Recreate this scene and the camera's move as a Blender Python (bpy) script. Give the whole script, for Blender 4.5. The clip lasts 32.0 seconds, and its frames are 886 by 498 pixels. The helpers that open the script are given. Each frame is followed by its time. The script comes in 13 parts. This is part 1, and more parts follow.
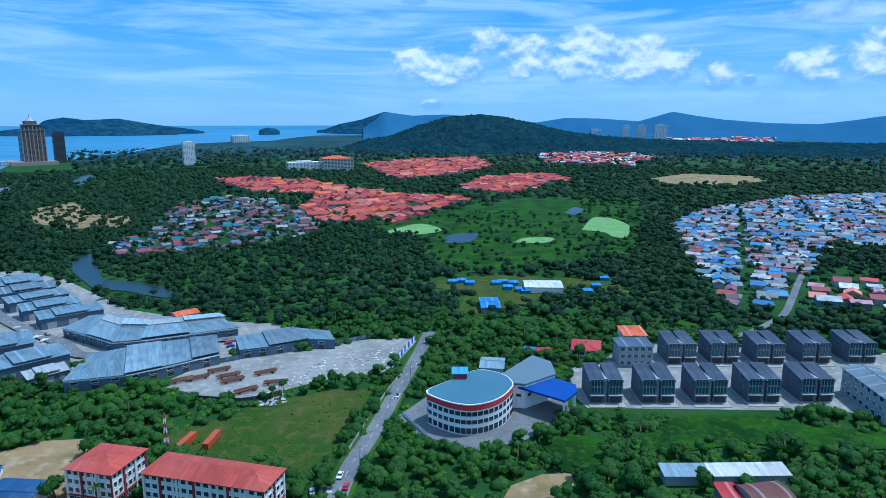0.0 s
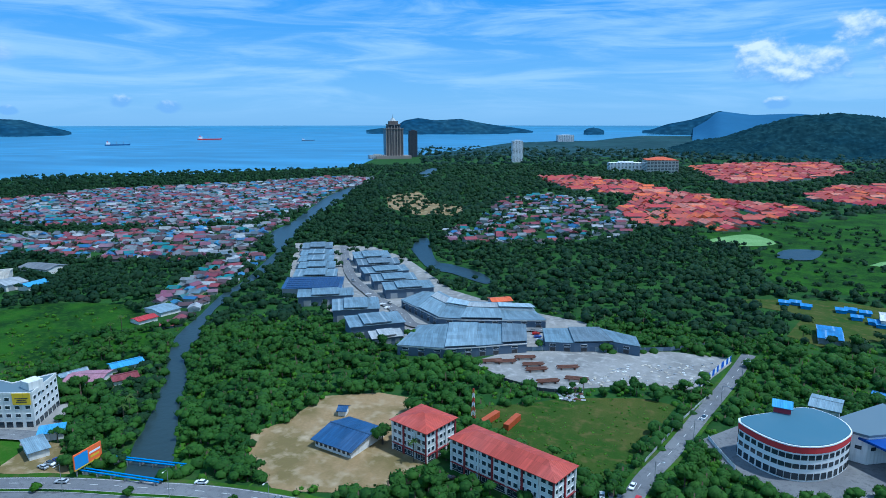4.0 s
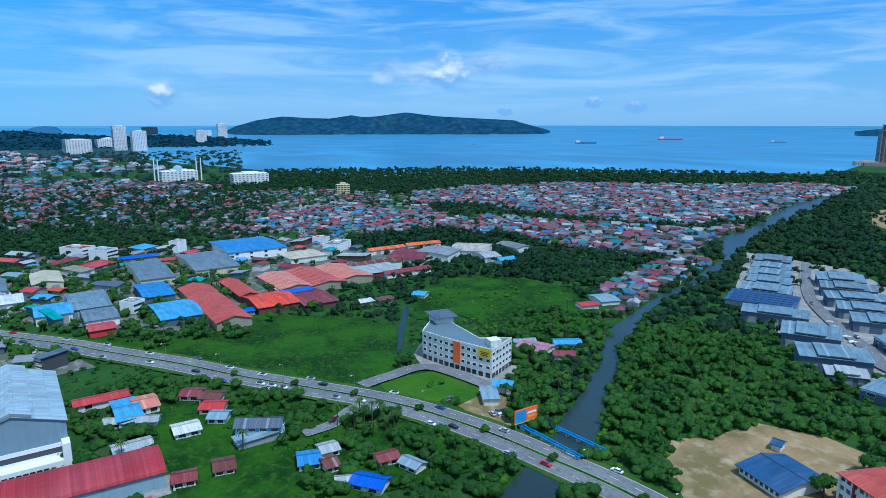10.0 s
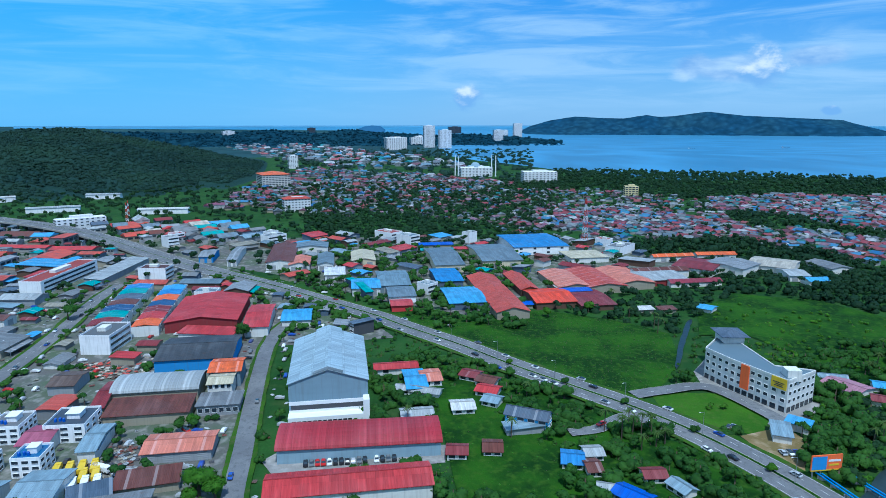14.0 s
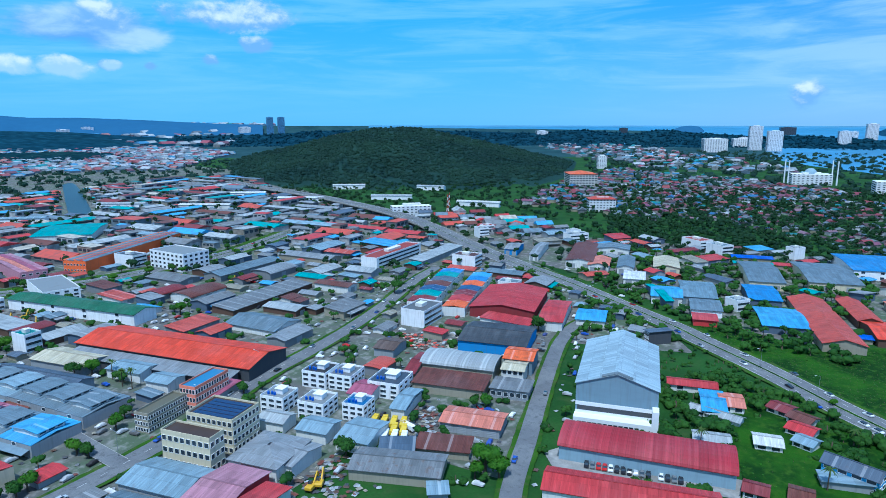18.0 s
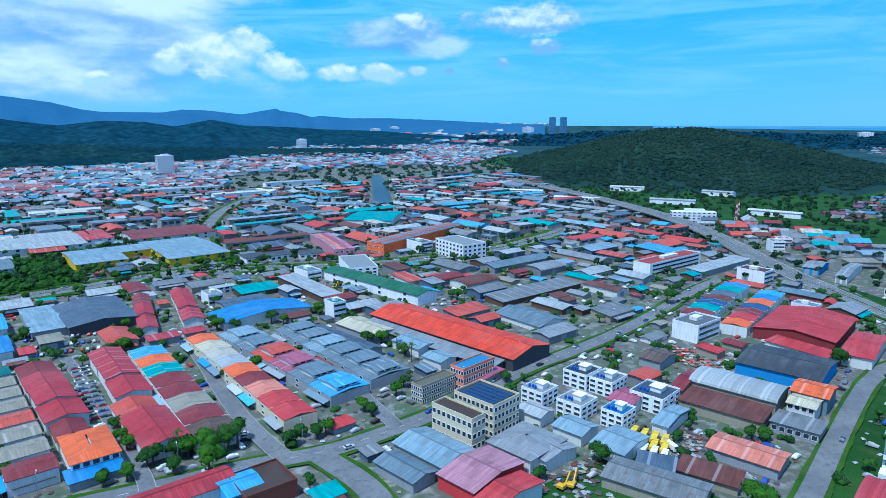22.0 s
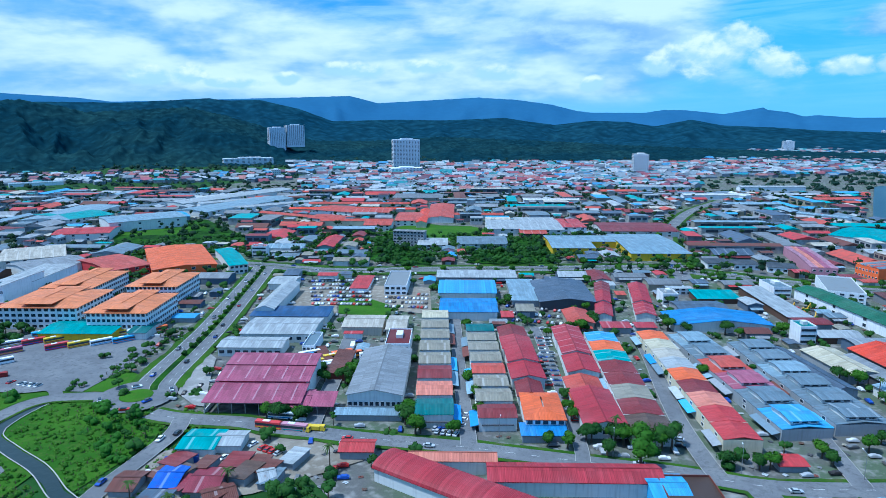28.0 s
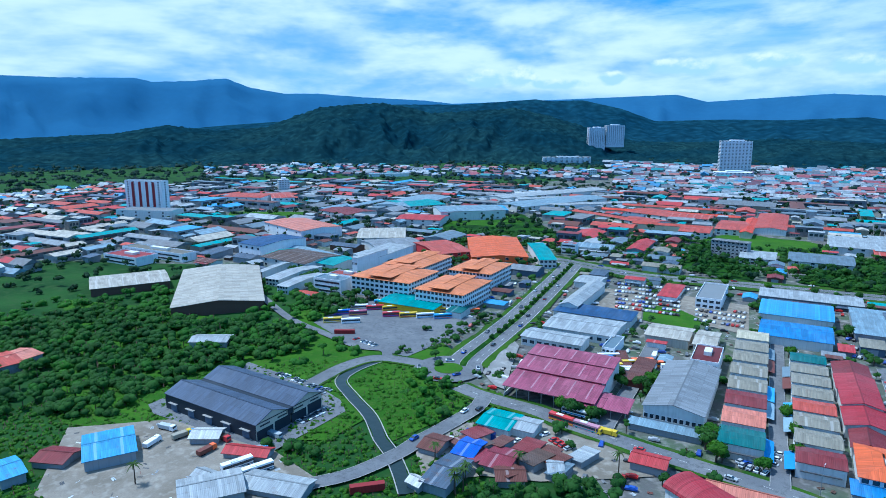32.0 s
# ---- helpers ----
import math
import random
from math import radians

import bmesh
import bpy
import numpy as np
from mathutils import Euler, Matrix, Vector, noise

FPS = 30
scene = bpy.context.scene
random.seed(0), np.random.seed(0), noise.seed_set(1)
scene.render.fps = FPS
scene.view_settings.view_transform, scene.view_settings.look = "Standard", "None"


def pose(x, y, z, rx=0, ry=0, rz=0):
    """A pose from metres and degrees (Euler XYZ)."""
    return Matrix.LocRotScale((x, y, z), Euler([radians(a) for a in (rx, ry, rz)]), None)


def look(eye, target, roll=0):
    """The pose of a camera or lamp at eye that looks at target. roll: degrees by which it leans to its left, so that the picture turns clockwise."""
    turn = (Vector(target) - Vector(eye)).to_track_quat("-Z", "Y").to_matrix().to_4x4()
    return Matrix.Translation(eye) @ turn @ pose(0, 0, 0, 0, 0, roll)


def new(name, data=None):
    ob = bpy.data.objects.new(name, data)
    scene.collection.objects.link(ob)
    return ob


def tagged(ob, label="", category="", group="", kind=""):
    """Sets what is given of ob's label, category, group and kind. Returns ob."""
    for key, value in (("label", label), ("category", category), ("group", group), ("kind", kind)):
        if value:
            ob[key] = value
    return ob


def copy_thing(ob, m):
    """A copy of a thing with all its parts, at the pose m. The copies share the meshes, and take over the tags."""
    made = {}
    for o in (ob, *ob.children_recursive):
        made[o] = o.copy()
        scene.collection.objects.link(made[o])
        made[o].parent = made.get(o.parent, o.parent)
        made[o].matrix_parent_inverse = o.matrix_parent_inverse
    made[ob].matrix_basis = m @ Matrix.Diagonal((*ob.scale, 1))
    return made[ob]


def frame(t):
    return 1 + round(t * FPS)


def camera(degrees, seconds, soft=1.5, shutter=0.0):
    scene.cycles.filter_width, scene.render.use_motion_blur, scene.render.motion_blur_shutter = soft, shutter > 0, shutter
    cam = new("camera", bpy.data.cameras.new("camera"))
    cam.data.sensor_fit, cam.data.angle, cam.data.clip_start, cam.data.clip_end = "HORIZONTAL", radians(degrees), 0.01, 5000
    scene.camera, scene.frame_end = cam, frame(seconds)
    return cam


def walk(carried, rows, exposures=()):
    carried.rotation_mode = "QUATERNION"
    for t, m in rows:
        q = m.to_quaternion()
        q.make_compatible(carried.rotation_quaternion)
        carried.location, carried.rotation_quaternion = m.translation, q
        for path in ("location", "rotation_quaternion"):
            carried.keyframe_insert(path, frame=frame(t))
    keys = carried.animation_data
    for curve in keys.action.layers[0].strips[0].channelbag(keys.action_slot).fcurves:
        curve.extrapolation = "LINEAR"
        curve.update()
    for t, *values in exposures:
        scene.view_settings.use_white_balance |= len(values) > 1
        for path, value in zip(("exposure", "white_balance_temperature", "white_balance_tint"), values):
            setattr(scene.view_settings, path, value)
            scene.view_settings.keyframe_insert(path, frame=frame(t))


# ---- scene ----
cam = camera(69.0, 32.0, soft=0.5)
EYE, PITCH = 125.0, -11.18
# seconds and heading, degrees to the left of the first heading
HEADINGS = [
    (0, 0), (0.5, 3.49), (1, 6.95), (1.5, 10.42), (2, 13.86), (2.5, 17.29),
    (3, 20.69), (3.5, 24.22), (5.5, 38.25), (6, 41.35), (6.5, 44.3), (7, 47.24),
    (7.5, 50.29), (8, 53.41), (8.5, 56.63), (9, 59.93), (9.5, 63.22), (10, 66.66),
    (10.5, 70.11), (11, 73.29), (11.5, 76.41), (12, 79.45), (12.5, 82.52), (13, 85.6),
    (13.5, 88.72), (14, 91.78), (14.5, 95.05), (16.5, 108.4), (17, 111.78), (17.5, 115.12),
    (18, 118.53), (18.5, 121.78), (19, 124.87), (19.5, 127.98), (20, 130.98), (20.5, 133.97),
    (21, 136.93), (21.5, 139.87), (22, 142.77), (22.5, 145.69), (23, 148.92), (23.5, 152.26),
    (24, 155.55), (24.5, 158.63), (25, 161.72), (25.5, 164.96), (27.5, 179.16), (28, 182.88),
    (28.5, 186.29), (29, 189.49), (29.5, 192.8), (30, 195.99), (30.5, 199.25), (31, 202.76),
    (31.5, 206.51), (32, 210.32),
]
walk(cam, [(t, pose(0, 0, EYE, 90 + PITCH, 0, yaw)) for t, yaw in HEADINGS], [(0.0, 0.1, 5100, 2), (5.0, 0.03, 5250, 2), (14.0, 0.0, 5300, 2), (19.0, 0.12, 5100, 2), (28.0, 0.2, 5050, 2), (32.0, 0.2, 5050, 2)])
# ---- world and light ----
SUN_ELEV, SUN_TURN = 64.0, 75.0
world = bpy.data.worlds.new("sky_world")
scene.world = world
world.use_nodes = True

# clouds: heading, height angle, half width and half height in degrees
NORTH_CLOUDS = [(2.4, 5.2, 1.8, 1.39), (0.4, 4.1, 3.2, 1.31), (-1.7, 4.3, 1.9, 1.03), (-3.7, 6.8, 1.8, 1.09), (-7.3, 5.2, 2.4, 1.74), (-9.7, 4.2, 2.1, 1.15), (-11.9, 5.6, 2.9, 2.03), (-16.7, 4.8, 3.1, 1.87), (-19.0, 4.1, 1.7, 1.11), (-22.6, 3.5, 1.2, 0.95), (-24.7, 3.1, 0.6, 0.34), (-29.0, 4.0, 1.9, 1.43), (-32.5, 4.6, 1.7, 1.76), (0.9, 1.3, 1.0, 0.48), (2.3, 9.9, 1.2, 0.35)]
GREY_CLOUDS = [(-29.7, 7.9, 3.4, 0.93), (-33.3, 3.6, 1.0, 0.78), (68.5, 4.1, 3.3, 1.01), (62.7, 4.8, 2.4, 0.85), (71.1, 4.4, 1.7, 0.98), (146.9, 6.8, 5.6, 1.68), (170.7, 7.0, 9.3, 2.0)]
SEA_CLOUDS = [(65.9, 4.2, 1.7, 1.24), (53.9, 1.5, 0.8, 0.55), (50.3, 1.2, 0.9, 0.47), (61.3, 0.8, 0.6, 0.31), (89.8, 2.1, 1.1, 0.94), (135.4, 8.4, 4.6, 1.11), (134.0, 6.2, 1.4, 0.53), (137.7, 4.9, 0.7, 0.53), (145.0, 4.3, 0.9, 0.42), (148.0, 4.3, 0.9, 0.49), (142.2, 4.3, 0.5, 0.34), (145.3, 7.9, 2.3, 0.96)]
VALLEY_CLOUDS = [(161.6, 5.4, 3.2, 1.53), (158.9, 6.4, 1.8, 0.88), (156.5, 4.5, 1.9, 1.13), (151.6, 4.0, 1.7, 0.83), (148.1, 4.1, 1.9, 0.65), (170.3, 3.0, 0.8, 0.5), (144.9, 4.3, 0.8, 0.42), (165.0, 4.4, 1.7, 0.78), (203.7, 3.7, 1.5, 0.81), (206.9, 3.5, 1.9, 0.7), (200.8, 3.1, 2.7, 0.46), (196.1, 3.5, 1.0, 0.51), (190.4, 4.3, 2.9, 0.65), (184.1, 4.6, 1.9, 0.65), (178.3, 4.1, 2.1, 0.56), (170.1, 3.1, 0.9, 0.54)]


def build_world():
    nt = world.node_tree
    nt.nodes.clear()
    N, L = nt.nodes.new, nt.links.new
    out, bg = N("ShaderNodeOutputWorld"), N("ShaderNodeBackground")
    sky = N("ShaderNodeTexSky")
    sky.sky_type, sky.sun_disc = "NISHITA", False
    sky.sun_elevation, sky.sun_rotation = radians(SUN_ELEV), radians(SUN_TURN)
    sky.air_density, sky.dust_density, sky.ozone_density = 1.0, 0.3, 2.5

    def math(op, a, b=None, c=None):
        n = N("ShaderNodeMath")
        n.operation = op
        for i, v in enumerate((a, b, c)):
            if v is None:
                continue
            if isinstance(v, (int, float)):
                n.inputs[i].default_value = v
            else:
                L(v, n.inputs[i])
        return n.outputs[0]

    def ramp(v, a, b):
        n = N("ShaderNodeMapRange")
        n.interpolation_type = "SMOOTHSTEP"
        L(v, n.inputs[0])
        n.inputs[1].default_value, n.inputs[2].default_value = a, b
        return n.outputs[0]

    def noise_at(vec, scale, detail=6.0, rough=0.55, dist=0.0):
        n = N("ShaderNodeTexNoise")
        L(vec, n.inputs["Vector"])
        n.inputs["Scale"].default_value, n.inputs["Detail"].default_value = scale, detail
        n.inputs["Roughness"].default_value, n.inputs["Distortion"].default_value = rough, dist
        return n.outputs["Fac"]

    def mapped(scale, offset=(0, 0, 0)):
        n = N("ShaderNodeMapping")
        L(co.outputs["Generated"], n.inputs[0])
        n.inputs["Scale"].default_value, n.inputs["Location"].default_value = scale, offset
        return n.outputs[0]

    def mix(fac, a, b):
        n = N("ShaderNodeMix")
        n.data_type = "RGBA"
        if isinstance(fac, (int, float)):
            n.inputs[0].default_value = fac
        else:
            L(fac, n.inputs[0])
        for i, v in ((6, a), (7, b)):
            if isinstance(v, tuple):
                n.inputs[i].default_value = (*v, 1)
            else:
                L(v, n.inputs[i])
        return n.outputs[2]

    co = N("ShaderNodeTexCoord")
    sep = N("ShaderNodeSeparateXYZ")
    L(co.outputs["Generated"], sep.inputs[0])
    up = sep.outputs[2]
    scaled = N("ShaderNodeVectorMath")
    scaled.operation = "SCALE"
    L(sky.outputs[0], scaled.inputs[0])
    scaled.inputs[3].default_value = SKY_GAIN
    # clear sky: pale blue near the horizon, deep blue higher up
    clear = mix(ramp(up, -0.01, 0.22), HAZE_BLUE, HIGH_BLUE)
    base = mix(0.75, scaled.outputs[0], clear)
    # thin high streaks
    veil = ramp(noise_at(mapped((2, 2, 17)), 2.0, 8, 0.6, 0.7), 0.38, 0.68)
    veil = math("MULTIPLY", veil, ramp(up, -0.01, 0.06))
    base = mix(math("MULTIPLY", veil, 0.72), base, (0.50, 0.72, 0.95))
    def toward(az, el, width):
        d = N("ShaderNodeVectorMath")
        d.operation = "DOT_PRODUCT"
        L(co.outputs["Generated"], d.inputs[0])
        a, e = radians(az), radians(el)
        d.inputs[1].default_value = (-np.sin(a) * np.cos(e), np.cos(a) * np.cos(e), np.sin(e))
        return ramp(d.outputs["Value"], np.cos(radians(width)), 1.0)

    base = mix(math("MULTIPLY", toward(138, 10, 55), 0.5), base, (0.09, 0.56, 1.0))
    # heading (from -75 to 285 degrees) and height angle of the sky point
    turn = N("ShaderNodeVectorRotate")
    turn.rotation_type = "Z_AXIS"
    L(co.outputs["Generated"], turn.inputs["Vector"])
    turn.inputs["Angle"].default_value = radians(-105)
    at = N("ShaderNodeSeparateXYZ")
    L(turn.outputs[0], at.inputs[0])
    heading = math("ADD", math("MULTIPLY", math("ARCTAN2", math("MULTIPLY", at.outputs[0], -1.0), at.outputs[1]), 57.2958), 105.0)
    height = math("MULTIPLY", math("ARCSINE", up), 57.2958)
    spot_ = N("ShaderNodeCombineXYZ")
    L(heading, spot_.inputs[0]), L(height, spot_.inputs[1])

    def vec(op, a, b):
        n = N("ShaderNodeVectorMath")
        n.operation = op
        L(a, n.inputs[0])
        if b is not None:
            n.inputs[1].default_value = b
        return n.outputs["Value"] if op == "LENGTH" else n.outputs[0]

    def flock(lobes, rise=0.0):
        """How deep inside the nearest lobe of a cloud bank: 1 at its centre, 0 at its rim, below 0 outside."""
        least = None
        for a, e, w, h in lobes:
            d = vec("LENGTH", vec("MULTIPLY", vec("SUBTRACT", spot_.outputs[0], (a, e + rise, 0)), (1 / w, 1 / h, 0)), None)
            least = d if least is None else math("MINIMUM", least, d)
        return math("SUBTRACT", 1.0, least)

    def billow(k, x, y, detail, lift=0.0):
        return noise_at(vec("ADD", vec("MULTIPLY", spot_.outputs[0], (x, y, 0)), (k, k * 0.7 + lift, k)), 1.0, detail, 0.56, 0.15)

    low = ramp(up, 0.012, 0.05)
    # broad grey-white deck over the mountains, parted by blue gaps
    dn, dl = billow(3.1, 0.044, 0.135, 7), billow(3.1, 0.044, 0.135, 5, 0.22)
    cover = ramp(heading, 138.0, 172.0)
    dmask = ramp(math("ADD", math("SUBTRACT", dn, 0.74), math("MULTIPLY", cover, 0.42)), 0.0, 0.2)
    dbody = mix(ramp(math("SUBTRACT", dn, dl), -0.13, 0.12), (0.24, 0.48, 0.84), (0.84, 0.94, 1.0))
    base = mix(math("MULTIPLY", dmask, math("MULTIPLY", low, 0.88)), base, dbody)
    # grey undersides
    rag = math("MULTIPLY", math("SUBTRACT", billow(7.3, 0.16, 0.42, 8), 0.5), 2.4)
    gdeep = math("ADD", flock(GREY_CLOUDS), rag)
    base = mix(math("MULTIPLY", ramp(gdeep, -0.15, 0.5), 0.85), base, mix(ramp(rag, -0.3, 0.45), (0.20, 0.42, 0.80), (0.62, 0.79, 0.97)))
    # heaped clouds, bright on their tops
    puff = billow(1.7, 0.42, 0.62, 10)
    tops = math("SUBTRACT", puff, billow(1.7, 0.42, 0.62, 6, 0.32))
    sky_low = base
    for lobes, under in ((NORTH_CLOUDS, (0.26, 0.50, 0.85)), (SEA_CLOUDS, (0.26, 0.50, 0.85)), (VALLEY_CLOUDS, (0.50, 0.72, 0.95))):
        deep = math("ADD", flock(lobes), math("ADD", math("MULTIPLY", math("SUBTRACT", puff, 0.5), 2.3), 0.28))
        lit = math("ADD", tops, math("MULTIPLY", flock(lobes, 0.75), 0.20))
        body = mix(ramp(lit, -0.10, 0.26), under, (0.90, 0.96, 1.0))
        sky_low = mix(math("MULTIPLY", ramp(deep, 0.0, 0.65), 0.92), sky_low, body)
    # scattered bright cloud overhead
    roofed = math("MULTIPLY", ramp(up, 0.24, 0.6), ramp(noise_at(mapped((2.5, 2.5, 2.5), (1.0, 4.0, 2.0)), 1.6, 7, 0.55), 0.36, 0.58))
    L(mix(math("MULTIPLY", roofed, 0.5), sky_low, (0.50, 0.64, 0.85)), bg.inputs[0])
    bg.inputs[1].default_value = SKY_STRENGTH
    L(bg.outputs[0], out.inputs[0])


SKY_GAIN, SKY_STRENGTH = 0.10, 0.9
HAZE_BLUE, HIGH_BLUE = (0.22, 0.55, 0.95), (0.02, 0.34, 0.95)
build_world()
sun = new("sun", bpy.data.lights.new("sun", "SUN"))
sun.data.energy, sun.data.angle, sun.data.color = 3.7, radians(2.0), (1.0, 0.965, 0.92)
_e, _a = radians(SUN_ELEV), radians(SUN_TURN)
sun.matrix_world = look((0, 0, 300), (-math.sin(_a) * math.cos(_e) * 100, -math.cos(_a) * math.cos(_e) * 100, 300 - math.sin(_e) * 100))

# ---- materials ----
MATS = {}


def node_mat(name, build):
    if name in MATS:
        return MATS[name]
    m = bpy.data.materials.new(name)
    m.use_nodes = True
    nt = m.node_tree
    b = nt.nodes["Principled BSDF"]
    build(nt, b)
    MATS[name] = m
    return m


def tex(nt, kind, vec, **inputs):
    n = nt.nodes.new("ShaderNodeTex" + kind)
    if vec is not None:
        nt.links.new(vec, n.inputs["Vector"])
    for k, v in inputs.items():
        n.inputs[k.replace("_", " ")].default_value = v
    return n


def spot(nt, which="Object", scale=(1, 1, 1)):
    c = nt.nodes.new("ShaderNodeTexCoord")
    m = nt.nodes.new("ShaderNodeMapping")
    m.inputs["Scale"].default_value = scale
    nt.links.new(c.outputs[which], m.inputs[0])
    return m.outputs[0]


def world_spot(nt, scale=(1, 1, 1)):
    c = nt.nodes.new("ShaderNodeNewGeometry")
    m = nt.nodes.new("ShaderNodeMapping")
    m.inputs["Scale"].default_value = scale
    nt.links.new(c.outputs["Position"], m.inputs[0])
    return m.outputs[0]


def blend(nt, fac, a, b, mode="MIX"):
    n = nt.nodes.new("ShaderNodeMix")
    n.data_type, n.blend_type = "RGBA", mode
    if isinstance(fac, (int, float)):
        n.inputs[0].default_value = fac
    else:
        nt.links.new(fac, n.inputs[0])
    for i, v in ((6, a), (7, b)):
        if isinstance(v, tuple):
            n.inputs[i].default_value = (*v[:3], 1)
        else:
            nt.links.new(v, n.inputs[i])
    return n.outputs[2]


def ranged(nt, v, a, b, lo=0.0, hi=1.0):
    n = nt.nodes.new("ShaderNodeMapRange")
    nt.links.new(v, n.inputs[0])
    for i, q in enumerate((a, b, lo, hi)):
        n.inputs[i + 1].default_value = q
    return n.outputs[0]


def bump(nt, b, height, strength, dist=0.1):
    n = nt.nodes.new("ShaderNodeBump")
    n.inputs["Strength"].default_value, n.inputs["Distance"].default_value = strength, dist
    nt.links.new(height, n.inputs["Height"])
    nt.links.new(n.outputs[0], b.inputs["Normal"])


def dark(c, k):
    return tuple(v * k for v in c[:3])


def roof_mat(colour, rust=0.25, name=None):
    """Ribbed metal sheet, ribs running down the slope (v), with streaks, faded patches and rust."""
    key = name or "roof_sheet_%.2f_%.2f_%.2f_%.1f" % (*colour, rust)

    def build(nt, b):
        uv = spot(nt, "UV")
        streak = tex(nt, "Noise", spot(nt, "UV", (1.4, 0.12, 1)), Scale=1.0, Detail=4.0)
        patch = tex(nt, "Noise", world_spot(nt), Scale=0.06, Detail=5.0)
        sheet = tex(nt, "Noise", spot(nt, "UV", (0.5, 0.03, 1)), Scale=1.0, Detail=1.0)
        info = nt.nodes.new("ShaderNodeObjectInfo")
        panel = tex(nt, "Brick", uv, Scale=1.0, Mortar_Size=0.05, Brick_Width=3.1, Row_Height=5.3, Color1=(1, 1, 1, 1), Color2=(0.62, 0.62, 0.62, 1), Mortar=(0.45, 0.45, 0.45, 1))
        panel.offset = 0.0
        c = blend(nt, ranged(nt, streak.outputs["Fac"], 0.35, 0.72), colour, dark(colour, 0.6))
        c = blend(nt, ranged(nt, patch.outputs["Fac"], 0.45, 0.7, 0, 0.28), c, tuple(0.6 * v + 0.16 for v in colour))
        c = blend(nt, ranged(nt, sheet.outputs["Fac"], 0.42, 0.56, 0.0, 0.5), c, dark(colour, 0.55))
        c = blend(nt, ranged(nt, info.outputs["Random"], 0, 1, 0, 0.22), c, dark(colour, 0.62))
        c = blend(nt, 0.75, c, panel.outputs["Color"], "MULTIPLY")
        strip = tex(nt, "Wave", uv, Scale=0.035)
        some = ranged(nt, info.outputs["Random"], 0.78, 0.79)
        lamp = nt.nodes.new("ShaderNodeMath")
        lamp.operation = "MULTIPLY"
        nt.links.new(ranged(nt, strip.outputs["Fac"], 0.965, 0.97, 0, 0.4 if rust > 0.15 else 0.0), lamp.inputs[0])
        nt.links.new(some, lamp.inputs[1])
        c = blend(nt, lamp.outputs[0], c, tuple(0.45 * v + 0.32 for v in colour))
        if rust:
            r = tex(nt, "Noise", world_spot(nt), Scale=0.33, Detail=8.0, Roughness=0.65)
            c = blend(nt, ranged(nt, r.outputs["Fac"], 0.56, 0.7, 0, rust), c, (0.12, 0.055, 0.03))
        nt.links.new(c, b.inputs["Base Color"])
        b.inputs["Roughness"].default_value, b.inputs["Metallic"].default_value = 0.55, 0.0
        b.inputs["Specular IOR Level"].default_value = 0.25
        w = tex(nt, "Wave", uv, Scale=0.55, Distortion=0.0)
        bump(nt, b, w.outputs["Fac"], 0.5, 0.12)

    return node_mat(key, build)


def wall_mat(colour, dirt=0.32):
    key = "painted_wall_%.2f_%.2f_%.2f" % tuple(colour)

    def build(nt, b):
        big = tex(nt, "Noise", world_spot(nt, (0.15, 0.15, 0.5)), Scale=1.0, Detail=5.0)
        run = tex(nt, "Noise", world_spot(nt, (1.1, 1.1, 0.09)), Scale=1.0, Detail=4.0)
        info = nt.nodes.new("ShaderNodeObjectInfo")
        c = blend(nt, ranged(nt, big.outputs["Fac"], 0.35, 0.75, 0, 0.35), colour, dark(colour, 0.75))
        c = blend(nt, ranged(nt, run.outputs["Fac"], 0.5, 0.8, 0, dirt), c, (0.11, 0.10, 0.085))
        c = blend(nt, ranged(nt, info.outputs["Random"], 0, 1, 0, 0.15), c, dark(colour, 0.6))
        nt.links.new(c, b.inputs["Base Color"])
        b.inputs["Roughness"].default_value = 0.85
        b.inputs["Specular IOR Level"].default_value = 0.2

    return node_mat(key, build)


def plain(name, colour, rough=0.6, metal=0.0, vary=0.3, scale=0.6, spec=0.3):
    def build(nt, b):
        n = tex(nt, "Noise", world_spot(nt), Scale=scale, Detail=6.0)
        m = tex(nt, "Noise", world_spot(nt), Scale=scale * 7.3, Detail=3.0)
        c = blend(nt, ranged(nt, n.outputs["Fac"], 0.3, 0.7, 0, vary), colour, dark(colour, 0.55))
        c = blend(nt, ranged(nt, m.outputs["Fac"], 0.4, 0.75, 0, vary * 0.6), c, tuple(min(1, v * 1.3) for v in colour))
        nt.links.new(c, b.inputs["Base Color"])
        b.inputs["Roughness"].default_value, b.inputs["Metallic"].default_value = rough, metal
        b.inputs["Specular IOR Level"].default_value = spec

    return node_mat(name, build)


